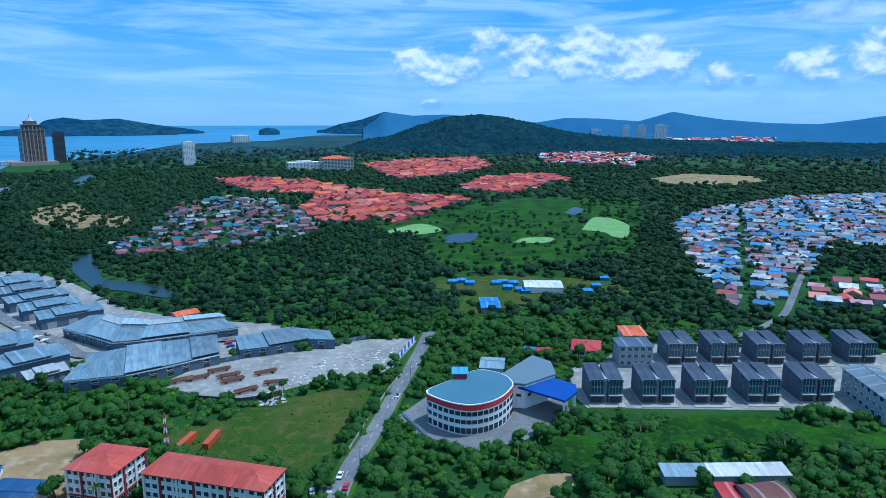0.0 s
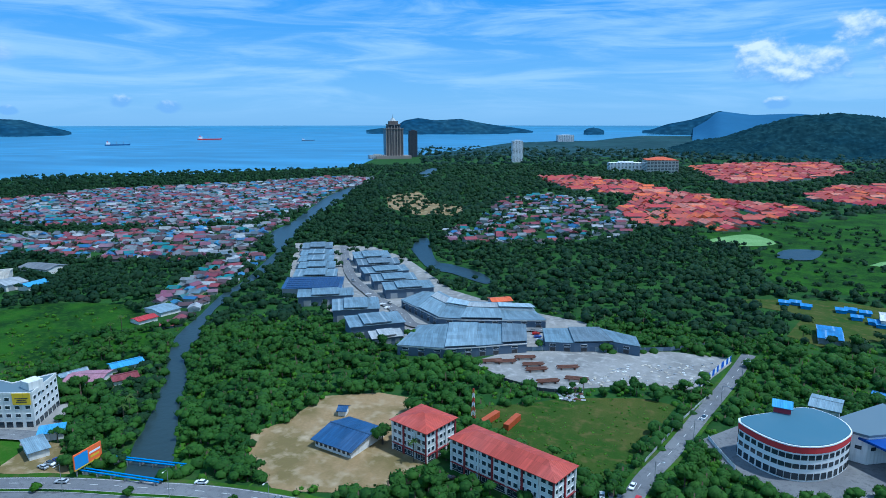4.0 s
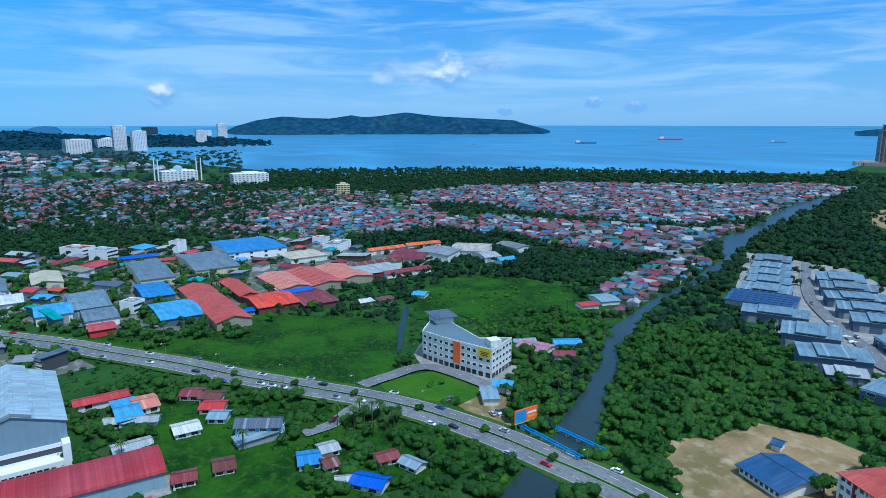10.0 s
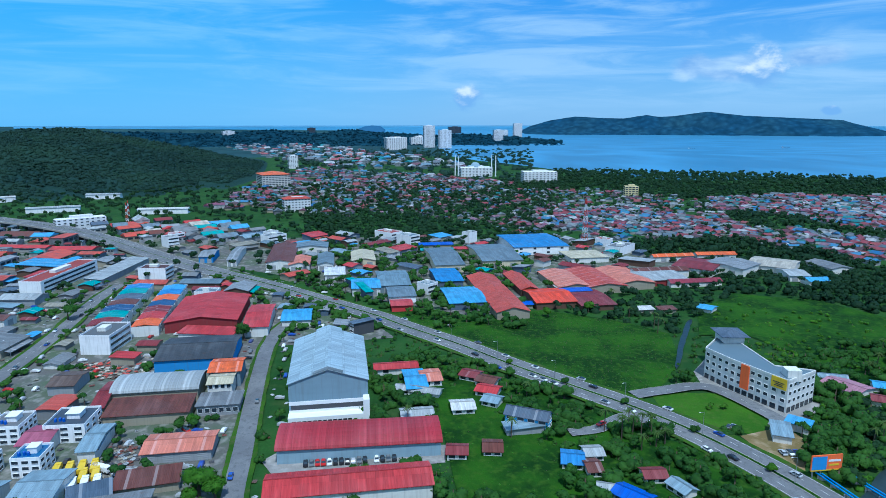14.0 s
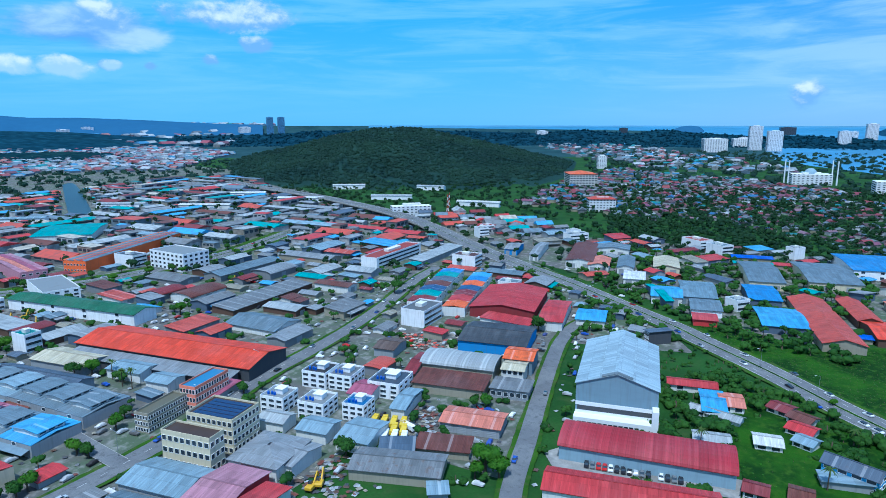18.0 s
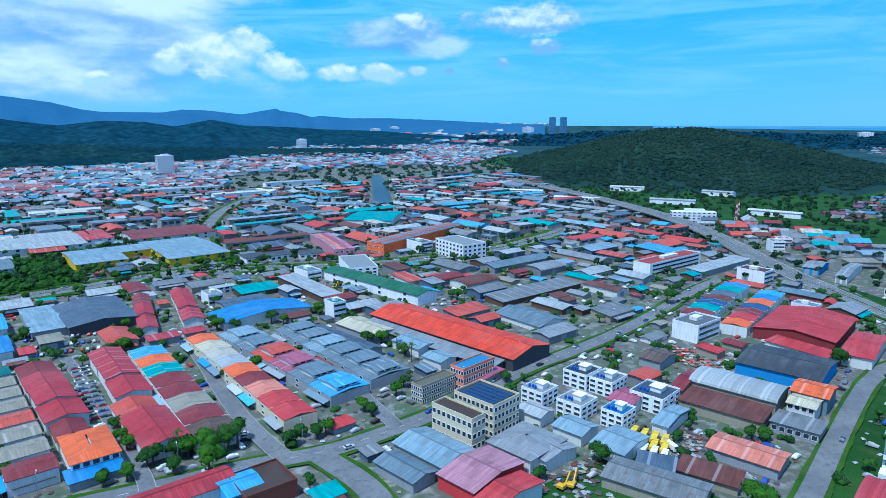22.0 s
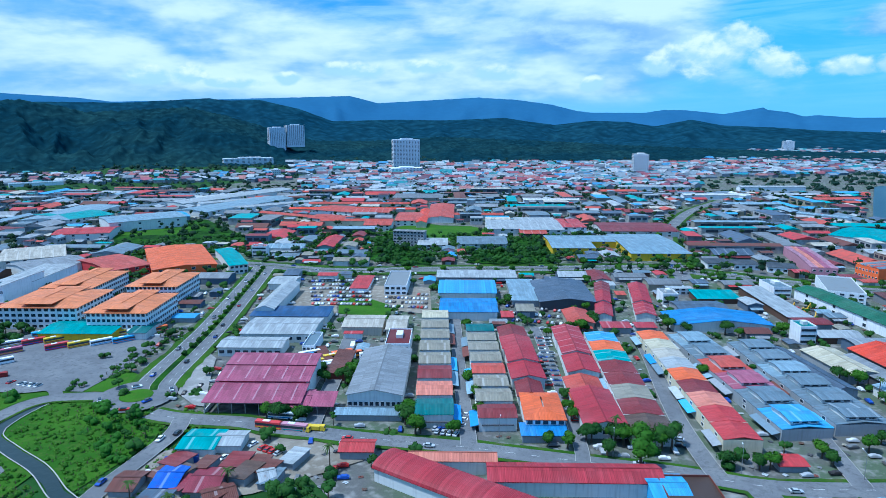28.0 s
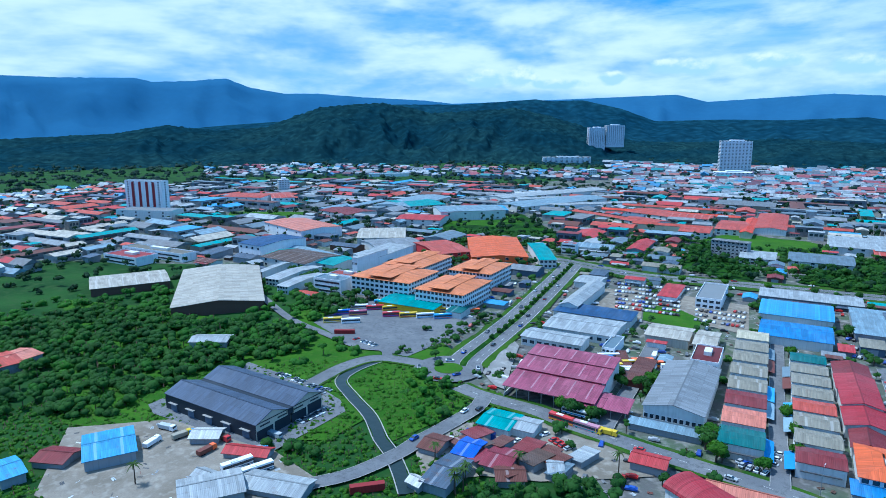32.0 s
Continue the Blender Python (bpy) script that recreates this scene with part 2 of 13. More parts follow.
def ground_mat(name, a, b_, c_, s1=0.02, s2=0.25, lo=0.42, hi=0.6, bumpy=0.4):
    """Soil, grass or paving: two colours in large patches, a third in small ones."""
    def build(nt, b):
        n1 = tex(nt, "Noise", world_spot(nt), Scale=s1, Detail=8.0, Roughness=0.6)
        n2 = tex(nt, "Noise", world_spot(nt), Scale=s2, Detail=6.0, Roughness=0.65)
        n3 = tex(nt, "Noise", world_spot(nt), Scale=s2 * 8, Detail=2.0)
        c = blend(nt, ranged(nt, n1.outputs["Fac"], lo, hi), a, b_)
        c = blend(nt, ranged(nt, n2.outputs["Fac"], 0.5, 0.68), c, c_)
        c = blend(nt, ranged(nt, n3.outputs["Fac"], 0.3, 0.7, 0, 0.35), c, dark(a, 0.5))
        nt.links.new(c, b.inputs["Base Color"])
        b.inputs["Roughness"].default_value, b.inputs["Specular IOR Level"].default_value = 0.95, 0.1
        bump(nt, b, n2.outputs["Fac"], bumpy, 0.6)

    return node_mat(name, build)


def leaf_mat(name, a, b_, patch=0.05, rnd=0.4):
    def build(nt, b):
        g = nt.nodes.new("ShaderNodeNewGeometry")
        n = tex(nt, "Noise", world_spot(nt), Scale=patch, Detail=3.0)
        n2 = tex(nt, "Noise", world_spot(nt), Scale=0.16, Detail=2.0)
        c = blend(nt, ranged(nt, n.outputs["Fac"], 0.35, 0.65), a, b_)
        c = blend(nt, ranged(nt, n2.outputs["Fac"], 0.45, 0.75, 0, 0.55), c, dark(a, 0.6))
        n4 = tex(nt, "Noise", world_spot(nt), Scale=0.011, Detail=4.0, Roughness=0.6)
        c = blend(nt, ranged(nt, n4.outputs["Fac"], 0.5, 0.72, 0, 0.55), c, (b_[0] * 1.15, b_[1] * 1.2, b_[2]))
        fine = tex(nt, "Noise", world_spot(nt), Scale=1.1, Detail=3.0)
        c = blend(nt, ranged(nt, fine.outputs["Fac"], 0.38, 0.66, 0, 0.5), c, dark(a, 0.45))
        bump(nt, b, fine.outputs["Fac"], 0.6, 0.5)
        c = blend(nt, ranged(nt, g.outputs["Random Per Island"], 0, 1, 0, rnd), c, dark(b_, 1.4))
        nt.links.new(c, b.inputs["Base Color"])
        b.inputs["Roughness"].default_value, b.inputs["Specular IOR Level"].default_value = 0.7, 0.15
        tr, mx = nt.nodes.new("ShaderNodeBsdfTranslucent"), nt.nodes.new("ShaderNodeMixShader")
        nt.links.new(blend(nt, 1.0, c, (1.25, 1.35, 0.6), "MULTIPLY"), tr.inputs["Color"])
        mx.inputs[0].default_value = 0.28
        nt.links.new(b.outputs[0], mx.inputs[1])
        nt.links.new(tr.outputs[0], mx.inputs[2])
        nt.links.new(mx.outputs[0], nt.nodes["Material Output"].inputs["Surface"])

    return node_mat(name, build)


def palette_mat(name, colours, rough=0.6):
    """One colour for each separate piece of the mesh, drawn from the list, with streaks."""
    def build(nt, b):
        g = nt.nodes.new("ShaderNodeNewGeometry")
        r = nt.nodes.new("ShaderNodeValToRGB")
        r.color_ramp.interpolation = "CONSTANT"
        e = r.color_ramp.elements
        while len(e) < len(colours):
            e.new(0.5)
        for i, c in enumerate(colours):
            e[i].position = i / len(colours)
            e[i].color = (*c, 1)
        nt.links.new(g.outputs["Random Per Island"], r.inputs[0])
        n = tex(nt, "Noise", world_spot(nt), Scale=0.22, Detail=6.0)
        c = blend(nt, ranged(nt, n.outputs["Fac"], 0.4, 0.72, 0, 0.6), r.outputs[0], (0.08, 0.065, 0.055))
        nt.links.new(c, b.inputs["Base Color"])
        b.inputs["Roughness"].default_value, b.inputs["Specular IOR Level"].default_value = rough, 0.25

    return node_mat(name, build)


C = dict(
    slate=(0.10, 0.14, 0.20), ltblue=(0.27, 0.385, 0.46), grey=(0.22, 0.23, 0.24), dgrey=(0.07, 0.075, 0.085),
    blue=(0.05, 0.26, 0.60), skyblue=(0.10, 0.40, 0.72), crimson=(0.46, 0.038, 0.055), red=(0.56, 0.05, 0.055), maroon=(0.25, 0.035, 0.04),
    orange=(0.86, 0.16, 0.045), brick=(0.58, 0.09, 0.06), white=(0.82, 0.83, 0.84), silver=(0.44, 0.47, 0.48),
    teal=(0.02, 0.36, 0.36), dteal=(0.01, 0.16, 0.16), rust=(0.17, 0.055, 0.04), purple=(0.42, 0.10, 0.17),
    cream=(0.64, 0.57, 0.40), salmon=(0.74, 0.24, 0.16), yellow=(0.70, 0.48, 0.03), navy=(0.085, 0.12, 0.19),
    beige=(0.56, 0.51, 0.42), pink=(0.50, 0.24, 0.30), green=(0.03, 0.16, 0.08), offw=(0.70, 0.70, 0.67),
    olive=(0.24, 0.22, 0.14), mid=(0.30, 0.32, 0.34), bgrey=(0.175, 0.24, 0.29), plum=(0.30, 0.045, 0.07), royal=(0.015, 0.12, 0.62),
    khaki=(0.33, 0.30, 0.23), paleblue=(0.42, 0.55, 0.63), aqua=(0.14, 0.335, 0.46), steelblue=(0.20, 0.30, 0.37), apricot=(0.86, 0.27, 0.10), nightgrey=(0.045, 0.065, 0.095), vermilion=(0.82, 0.075, 0.03), brown=(0.12, 0.07, 0.05), dblue=(0.03, 0.10, 0.24),
)
GLASS = plain("window_glass", (0.03, 0.045, 0.06), 0.12, 0.0, 0.3, 0.4, 0.6)
GREEN_GLASS = plain("green_glass", (0.03, 0.09, 0.10), 0.1, 0.0, 0.3, 0.4, 0.7)
WHITE = plain("white_paint", (0.75, 0.76, 0.77), 0.6, 0.0, 0.15)
FRAME = plain("dark_frame", (0.05, 0.05, 0.055), 0.5)
STEEL = plain("galvanised_steel", (0.35, 0.37, 0.39), 0.45, 0.6)
CONCRETE = plain("concrete", (0.34, 0.33, 0.31), 0.9, 0.0, 0.5, 0.2)
TYRE = plain("tyre_rubber", (0.02, 0.02, 0.02), 0.9)
BARK = plain("bark", (0.09, 0.07, 0.05), 0.95, 0.0, 0.5, 1.5)
SOLAR = plain("solar_cells", (0.012, 0.025, 0.09), 0.2, 0.0, 0.3, 0.5, 0.6)
ASPHALT = ground_mat("asphalt", (0.15, 0.155, 0.165), (0.20, 0.205, 0.21), (0.115, 0.117, 0.124), 0.05, 0.5, bumpy=0.05)
LINE = plain("road_paint", (0.6, 0.6, 0.58), 0.8)
DRYGRASS = ground_mat("dry_grass", (0.030, 0.070, 0.008), (0.075, 0.085, 0.018), (0.11, 0.095, 0.03), 0.02, 0.2)
GRASS = ground_mat("grass", (0.008, 0.036, 0.004), (0.028, 0.098, 0.005), (0.045, 0.105, 0.009), 0.035, 0.3)
VERGE = ground_mat("verge_grass", (0.028, 0.082, 0.008), (0.050, 0.118, 0.010), (0.08, 0.09, 0.035), 0.05, 0.3)
SCRUB = ground_mat("scrub_soil", (0.018, 0.060, 0.013), (0.030, 0.090, 0.017), (0.045, 0.085, 0.024), 0.02, 0.12)
LAWN = ground_mat("bright_lawn", (0.034, 0.105, 0.007), (0.058, 0.150, 0.009), (0.070, 0.125, 0.018), 0.03, 0.3)
SAND = ground_mat("bare_sand", (0.30, 0.205, 0.105), (0.16, 0.125, 0.05), (0.42, 0.33, 0.21), 0.035, 0.12)
DIRT = ground_mat("yard_dirt", (0.27, 0.235, 0.19), (0.19, 0.165, 0.13), (0.36, 0.33, 0.28), 0.05, 0.25, bumpy=0.1)
YARD = ground_mat("concrete_yard", (0.29, 0.28, 0.265), (0.21, 0.205, 0.195), (0.40, 0.39, 0.37), 0.04, 0.2, bumpy=0.1)
TOWN = ground_mat("town_ground", (0.125, 0.122, 0.115), (0.085, 0.12, 0.07), (0.31, 0.30, 0.28), 0.03, 0.15, bumpy=0.1)
POND = ground_mat("algae_pond", (0.16, 0.30, 0.10), (0.22, 0.36, 0.14), (0.12, 0.24, 0.08), 0.05, 0.4, bumpy=0.02)


def _water(name, colour, rough, wave):
    def build(nt, b):
        n = tex(nt, "Noise", world_spot(nt, (0.0012, 0.005, 1)), Scale=1.0, Detail=6.0)
        c = blend(nt, ranged(nt, n.outputs["Fac"], 0.4, 0.7), colour, tuple(v * 1.7 + 0.01 for v in colour))
        nt.links.new(c, b.inputs["Base Color"])
        b.inputs["Roughness"].default_value = rough
        w = tex(nt, "Noise", world_spot(nt), Scale=wave, Detail=3.0)
        bump(nt, b, w.outputs["Fac"], 0.25, 0.5)

    return node_mat(name, build)


SEA = _water("sea_water", (0.035, 0.15, 0.26), 0.38, 0.08)
RIVER = _water("river_water", (0.012, 0.024, 0.026), 0.3, 0.3)
RIVER.node_tree.nodes["Principled BSDF"].inputs["Specular IOR Level"].default_value = 0.15
LEAF = leaf_mat("leaves", (0.013, 0.056, 0.011), (0.046, 0.122, 0.017), 0.03, 0.5)
LEAF3 = leaf_mat("thicket_leaves", (0.018, 0.084, 0.010), (0.055, 0.165, 0.013), 0.03)
LEAF2 = leaf_mat("leaves_light", (0.036, 0.125, 0.009), (0.075, 0.18, 0.013))
MANGROVE = leaf_mat("mangrove_leaves", (0.009, 0.034, 0.016), (0.023, 0.062, 0.021), 0.012, 0.25)
PALM = leaf_mat("palm_fronds", (0.045, 0.09, 0.018), (0.08, 0.13, 0.03))
# bluer than the near leaves: the haze before far woods is in the colour
HILLWOOD = leaf_mat("hazy_hill_forest", (0.013, 0.042, 0.034), (0.026, 0.066, 0.042), 0.006, 0.12)


def roofc(c, rust=0.25):
    return roof_mat(C[c] if isinstance(c, str) else c, rust)


def wallc(c):
    return wall_mat(C[c] if isinstance(c, str) else c)


# ---- mesh helpers ----
def mesh(name, verts, faces, mats=(), index=None, uvs=None):
    me = bpy.data.meshes.new(name)
    me.from_pydata([tuple(v) for v in verts], [], [tuple(f) for f in faces])
    for m in mats:
        me.materials.append(m)
    if index is not None:
        me.polygons.foreach_set("material_index", index)
    if uvs is not None:
        layer = me.uv_layers.new(name="UVMap")
        layer.data.foreach_set("uv", [c for uv in uvs for c in uv])
    me.update()
    return me


def quads(name, v, n, mats, index=None):
    """A mesh of n-sided faces that share no corners: v is (faces * n, 3)."""
    v = np.asarray(v, dtype=np.float32)
    f = len(v) // n
    me = bpy.data.meshes.new(name)
    me.vertices.add(len(v))
    me.vertices.foreach_set("co", v.ravel())
    me.loops.add(len(v))
    me.loops.foreach_set("vertex_index", np.arange(len(v), dtype=np.int32))
    me.polygons.add(f)
    me.polygons.foreach_set("loop_start", np.arange(0, len(v), n, dtype=np.int32))
    for m in mats:
        me.materials.append(m)
    if index is not None:
        me.polygons.foreach_set("material_index", np.asarray(index, dtype=np.int32))
    me.update(calc_edges=True)
    me.shade_flat()
    return me


def indexed(name, v, f, mats, index=None):
    """A mesh from arrays of corners and equal-sided faces."""
    v, f = np.asarray(v, dtype=np.float32), np.asarray(f, dtype=np.int32)
    me = bpy.data.meshes.new(name)
    me.vertices.add(len(v))
    me.vertices.foreach_set("co", v.ravel())
    me.loops.add(f.size)
    me.loops.foreach_set("vertex_index", f.ravel())
    me.polygons.add(len(f))
    me.polygons.foreach_set("loop_start", np.arange(0, f.size, f.shape[1], dtype=np.int32))
    for m in mats:
        me.materials.append(m)
    if index is not None:
        me.polygons.foreach_set("material_index", np.asarray(index, dtype=np.int32))
    me.update(calc_edges=True)
    me.shade_flat()
    return me


def put(name, me, parent=None, m=None, label=""):
    ob = new(name, me)
    if parent is not None:
        ob.parent = parent
    if m is not None:
        ob.matrix_basis = m
    if label:
        ob["label"] = label
    return ob


def part(name, bm, material, parent, label=""):
    me = bpy.data.meshes.new(name)
    bm.to_mesh(me)
    bm.free()
    me.materials.append(material)
    return put(name, me, parent, None, label)


COLOUR_WORDS = dict(offw="off-white", ltblue="pale blue", bgrey="blue-grey", mid="grey", dgrey="dark grey", skyblue="sky-blue", royal="bright blue", dblue="dark blue", dteal="dark green",
                    steelblue="steel-blue", paleblue="pale blue", brick="brick-red", rust="rusty brown", plum="dark crimson", navy="dark slate-blue", nightgrey="very dark grey")


def base(name, x, y, rot, label, category, group="", z=0.0):
    words = [COLOUR_WORDS.get(w, w) for w in label.split()]
    label = " ".join("an" if w == "a" and n[0] in "aeio" else w for w, n in zip(words, words[1:] + ["x"]))
    return tagged(put(name, None, None, pose(x, y, z, 0, 0, rot)), label, category, group)


BOXF = np.array([(0, 3, 2, 1), (4, 5, 6, 7), (0, 1, 5, 4), (1, 2, 6, 5), (2, 3, 7, 6), (3, 0, 4, 7)])


def box_v(x0, x1, y0, y1, z0, z1):
    return [(x0, y0, z0), (x1, y0, z0), (x1, y1, z0), (x0, y1, z0), (x0, y0, z1), (x1, y0, z1), (x1, y1, z1), (x0, y1, z1)]


def boxes(name, dims, mats, index=None):
    v = np.concatenate([np.array(box_v(*d)) for d in dims])
    f = np.concatenate([BOXF + 8 * i for i in range(len(dims))])
    return indexed(name, v, f, mats, None if index is None else np.repeat(index, 6))


def prism(name, outline, z0, z1, mats, top_index=0):
    """An upright body over an outline that runs anticlockwise."""
    n = len(outline)
    v = [(x, y, z0) for x, y in outline] + [(x, y, z1) for x, y in outline]
    f = [tuple(reversed(range(n))), tuple(range(n, 2 * n))] + [(i, (i + 1) % n, n + (i + 1) % n, n + i) for i in range(n)]
    return mesh(name, v, f, mats, [0, top_index] + [0] * n)


WINDOWS = {}


def window_mesh(w, h, glass=None, frame_mat=None):
    key = (round(w, 2), round(h, 2), glass.name if glass else "", frame_mat.name if frame_mat else "")
    if key not in WINDOWS:
        t, y0, y1, y2 = 0.1, 0.05, -0.12, -0.02
        o = [(-w / 2 - t, -t), (w / 2 + t, -t), (w / 2 + t, h + t), (-w / 2 - t, h + t)]
        i = [(-w / 2, 0), (w / 2, 0), (w / 2, h), (-w / 2, h)]
        v = [(x, y0, z) for x, z in o] + [(x, y1, z) for x, z in o] + [(x, y1, z) for x, z in i] + [(x, y2, z) for x, z in i]
        f = [(a + k, a + (k + 1) % 4, b + (k + 1) % 4, b + k) for a, b in ((0, 4), (4, 8), (8, 12)) for k in range(4)] + [(12, 13, 14, 15)]
        WINDOWS[key] = mesh("window", v, f, (frame_mat or WHITE, glass or GLASS), [0] * 12 + [1])
    return WINDOWS[key]


def roof_shell(name, kind, w, d, h, rise, over, mat, thick=0.22):
    """Roof sheets over a rectangle w by d, centred, eaves at h. Ridge along x; gable_y turns it."""
    if kind == "gable_y":
        me = roof_shell(name, "gable", d, w, h, rise, over, mat, thick)
        me.transform(Matrix.Rotation(radians(90), 4, "Z"))
        return me
    a, b = w / 2 + over, d / 2 + over
    drop = rise * over / max(b - over, 0.1)
    if kind == "flat":
        top = [[(-a, -b, h), (a, -b, h), (a, b, h), (-a, b, h)]]
    elif kind == "mono":
        top = [[(-a, -b, h), (a, -b, h), (a, b, h + rise), (-a, b, h + rise)]]
    elif kind == "mono_back":
        top = [[(-a, -b, h + rise), (a, -b, h + rise), (a, b, h), (-a, b, h)]]
    elif kind == "hip":
        r = max(w / 2 - d / 2, 0.02 * w) if w >= d else 0.02 * w
        s = 0.0 if w >= d else max(d / 2 - w / 2, 0)
        top = [[(-a, -b, h), (a, -b, h), (r, -s, h + rise), (-r, -s, h + rise)], [(a, b, h), (-a, b, h), (-r, s, h + rise), (r, s, h + rise)],
               [(a, -b, h), (a, b, h), (r, s, h + rise), (r, -s, h + rise)], [(-a, b, h), (-a, -b, h), (-r, -s, h + rise), (-r, s, h + rise)]]
    elif kind == "barrel":
        top, k = [], 10
        arc = [(-b * math.cos(math.pi * i / k), h - drop * 0 + rise * math.sin(math.pi * i / k)) for i in range(k + 1)]
        for (y0, z0), (y1, z1) in zip(arc, arc[1:]):
            top.append([(-a, y0, z0), (a, y0, z0), (a, y1, z1), (-a, y1, z1)])
    else:
        top = [[(-a, -b, h - drop), (a, -b, h - drop), (a, 0, h + rise), (-a, 0, h + rise)], [(a, b, h - drop), (-a, b, h - drop), (-a, 0, h + rise), (a, 0, h + rise)]]
    v, f, uv = [], [], []
    for q in top:
        i = len(v)
        v += q + [(x, y, z - thick) for x, y, z in q]
        f += [(i, i + 1, i + 2, i + 3), (i + 7, i + 6, i + 5, i + 4)] + [(i + k, i + 4 + k, i + 4 + (k + 1) % 4, i + (k + 1) % 4) for k in range(4)]
        o, ex = Vector(q[0]), (Vector(q[1]) - Vector(q[0]))
        ex = ex.normalized() if ex.length > 1e-6 else Vector((1, 0, 0))
        nrm = (Vector(q[1]) - o).cross(Vector(q[2]) - o)
        if nrm.length < 1e-9:
            nrm = Vector((0, 0, 1))
        ey = nrm.normalized().cross(ex)
        flat = [((Vector(p) - o).dot(ex), (Vector(p) - o).dot(ey)) for p in q]
        uv += flat + [flat[3], flat[2], flat[1], flat[0]]
        for k in range(4):
            uv += [flat[k], flat[k], flat[(k + 1) % 4], flat[(k + 1) % 4]]
    me = mesh(name, v, f, (mat,), None, uv)
    if len(top) > 1:
        bm = bmesh.new()
        bm.from_mesh(me)
        bmesh.ops.remove_doubles(bm, verts=bm.verts, dist=0.001)
        bm.to_mesh(me)
        bm.free()
    return me


def wall_body(kind, w, d, h, rise, mat):
    a, b = w / 2, d / 2
    if kind == "gable_y":
        me = wall_body("gable", d, w, h, rise, mat)
        me.transform(Matrix.Rotation(radians(90), 4, "Z"))
        return me
    v = box_v(-a, a, -b, b, -0.4, h - 0.05)
    f = [tuple(q) for q in BOXF]
    if kind == "gable":
        v += [(-a, 0, h + rise - 0.25), (a, 0, h + rise - 0.25)]
        f = [q for i, q in enumerate(f) if i not in (1, 3, 5)] + [(1, 2, 6, 9, 5), (3, 0, 4, 8, 7), (4, 5, 9, 8), (6, 7, 8, 9)]
    elif kind in ("mono", "mono_back"):
        lift = [0, 0, rise, rise] if kind == "mono" else [rise, rise, 0, 0]
        v[4:] = [(x, y, z + q - 0.2) for (x, y, z), q in zip(v[4:], lift)]
    elif kind == "barrel":
        k = 8
        for side in (-a, a):
            i = len(v)
            v += [(side, -b * math.cos(math.pi * j / k), h - 0.1 + (rise - 0.2) * math.sin(math.pi * j / k)) for j in range(k + 1)]
            f.append(tuple(range(i, i + k + 1)))
    return mesh("wall", v, f, (mat,))


def facade(thing, w, d, h, storeys, cols, glass=None, sides=(0,), frame_mat=None, ground=True):
    """Rows of windows, each a part, on the sides named: 0 front (-y), 1 right, 2 back, 3 left."""
    sh = h / storeys
    if thing.matrix_basis.translation.length > 385 and storeys < 4:
        cols, sides = min(cols, 4), sides[:1]
    for side in sides:
        run, off = (w, d / 2) if side in (0, 2) else (d, w / 2)
        n = max(1, round(cols * run / w)) if side in (1, 3) else cols
        pitch = run / n
        me = window_mesh(min(pitch * 0.66, 2.8), min(sh * 0.52, 1.9), glass, frame_mat)
        turn = Matrix.Rotation(radians(90 * side), 4, "Z")
        for s in range(0 if ground else 1, storeys):
            for i in range(n):
                put("window", me, thing, turn @ Matrix.Translation((-run / 2 + (i + 0.5) * pitch, -off - 0.03, s * sh + sh * 0.32)))


DOORS = {}


def shutter(thing, w, x, y, turn=0.0, colour="mid", h=4.0):
    key = (round(w, 1), colour, h)
    if key not in DOORS:
        n = max(4, int(h / 0.35))
        v = [(sx * w / 2, -0.05 - 0.06 * (k % 2), h * k / n) for k in range(n + 1) for sx in (-1, 1)]
        v += [(sx * w / 2, 0.03, z) for z in (0, h) for sx in (-1, 1)]
        f = [(2 * k, 2 * k + 1, 2 * k + 3, 2 * k + 2) for k in range(n)]
        e = 2 * n + 2
        f += [(2 * n, 2 * n + 1, e + 3, e + 2), (e, e + 1, 1, 0)]
        DOORS[key] = mesh("roller_door", v, f, (plain("shutter_" + colour, C[colour], 0.5),))
    put("roller_door", DOORS[key], thing, Matrix.Rotation(radians(turn), 4, "Z") @ Matrix.Translation((x, y, 0)))


SOLID = []  # footprints of the buildings, for single trees to keep off


def free_spot(x, y, room):
    """Moves a tree off any building, towards the open side."""
    for _ in range(60):
        hit = False
        for bx, by, w, d, a in SOLID:
            dx, dy = x - bx, y - by
            u, v = dx * math.cos(a) + dy * math.sin(a), dy * math.cos(a) - dx * math.sin(a)
            if abs(u) < w / 2 - 1.6 + room and abs(v) < d / 2 - 1.6 + room:
                hit = True
                break
        if not hit:
            break
        k = 1 - 1.0 / math.hypot(x, y)
        x, y = x * k, y * k
    return x, y


def claim(x, y, w, d, rot):
    SOLID.append((x, y, w, d, radians(rot)))
    c, s = math.cos(radians(rot)), math.sin(radians(rot))
    BUILT.append([(x + a * w / 2 * c - b * d / 2 * s, y + a * w / 2 * s + b * d / 2 * c) for a, b in ((-1, -1), (1, -1), (1, 1), (-1, 1))])


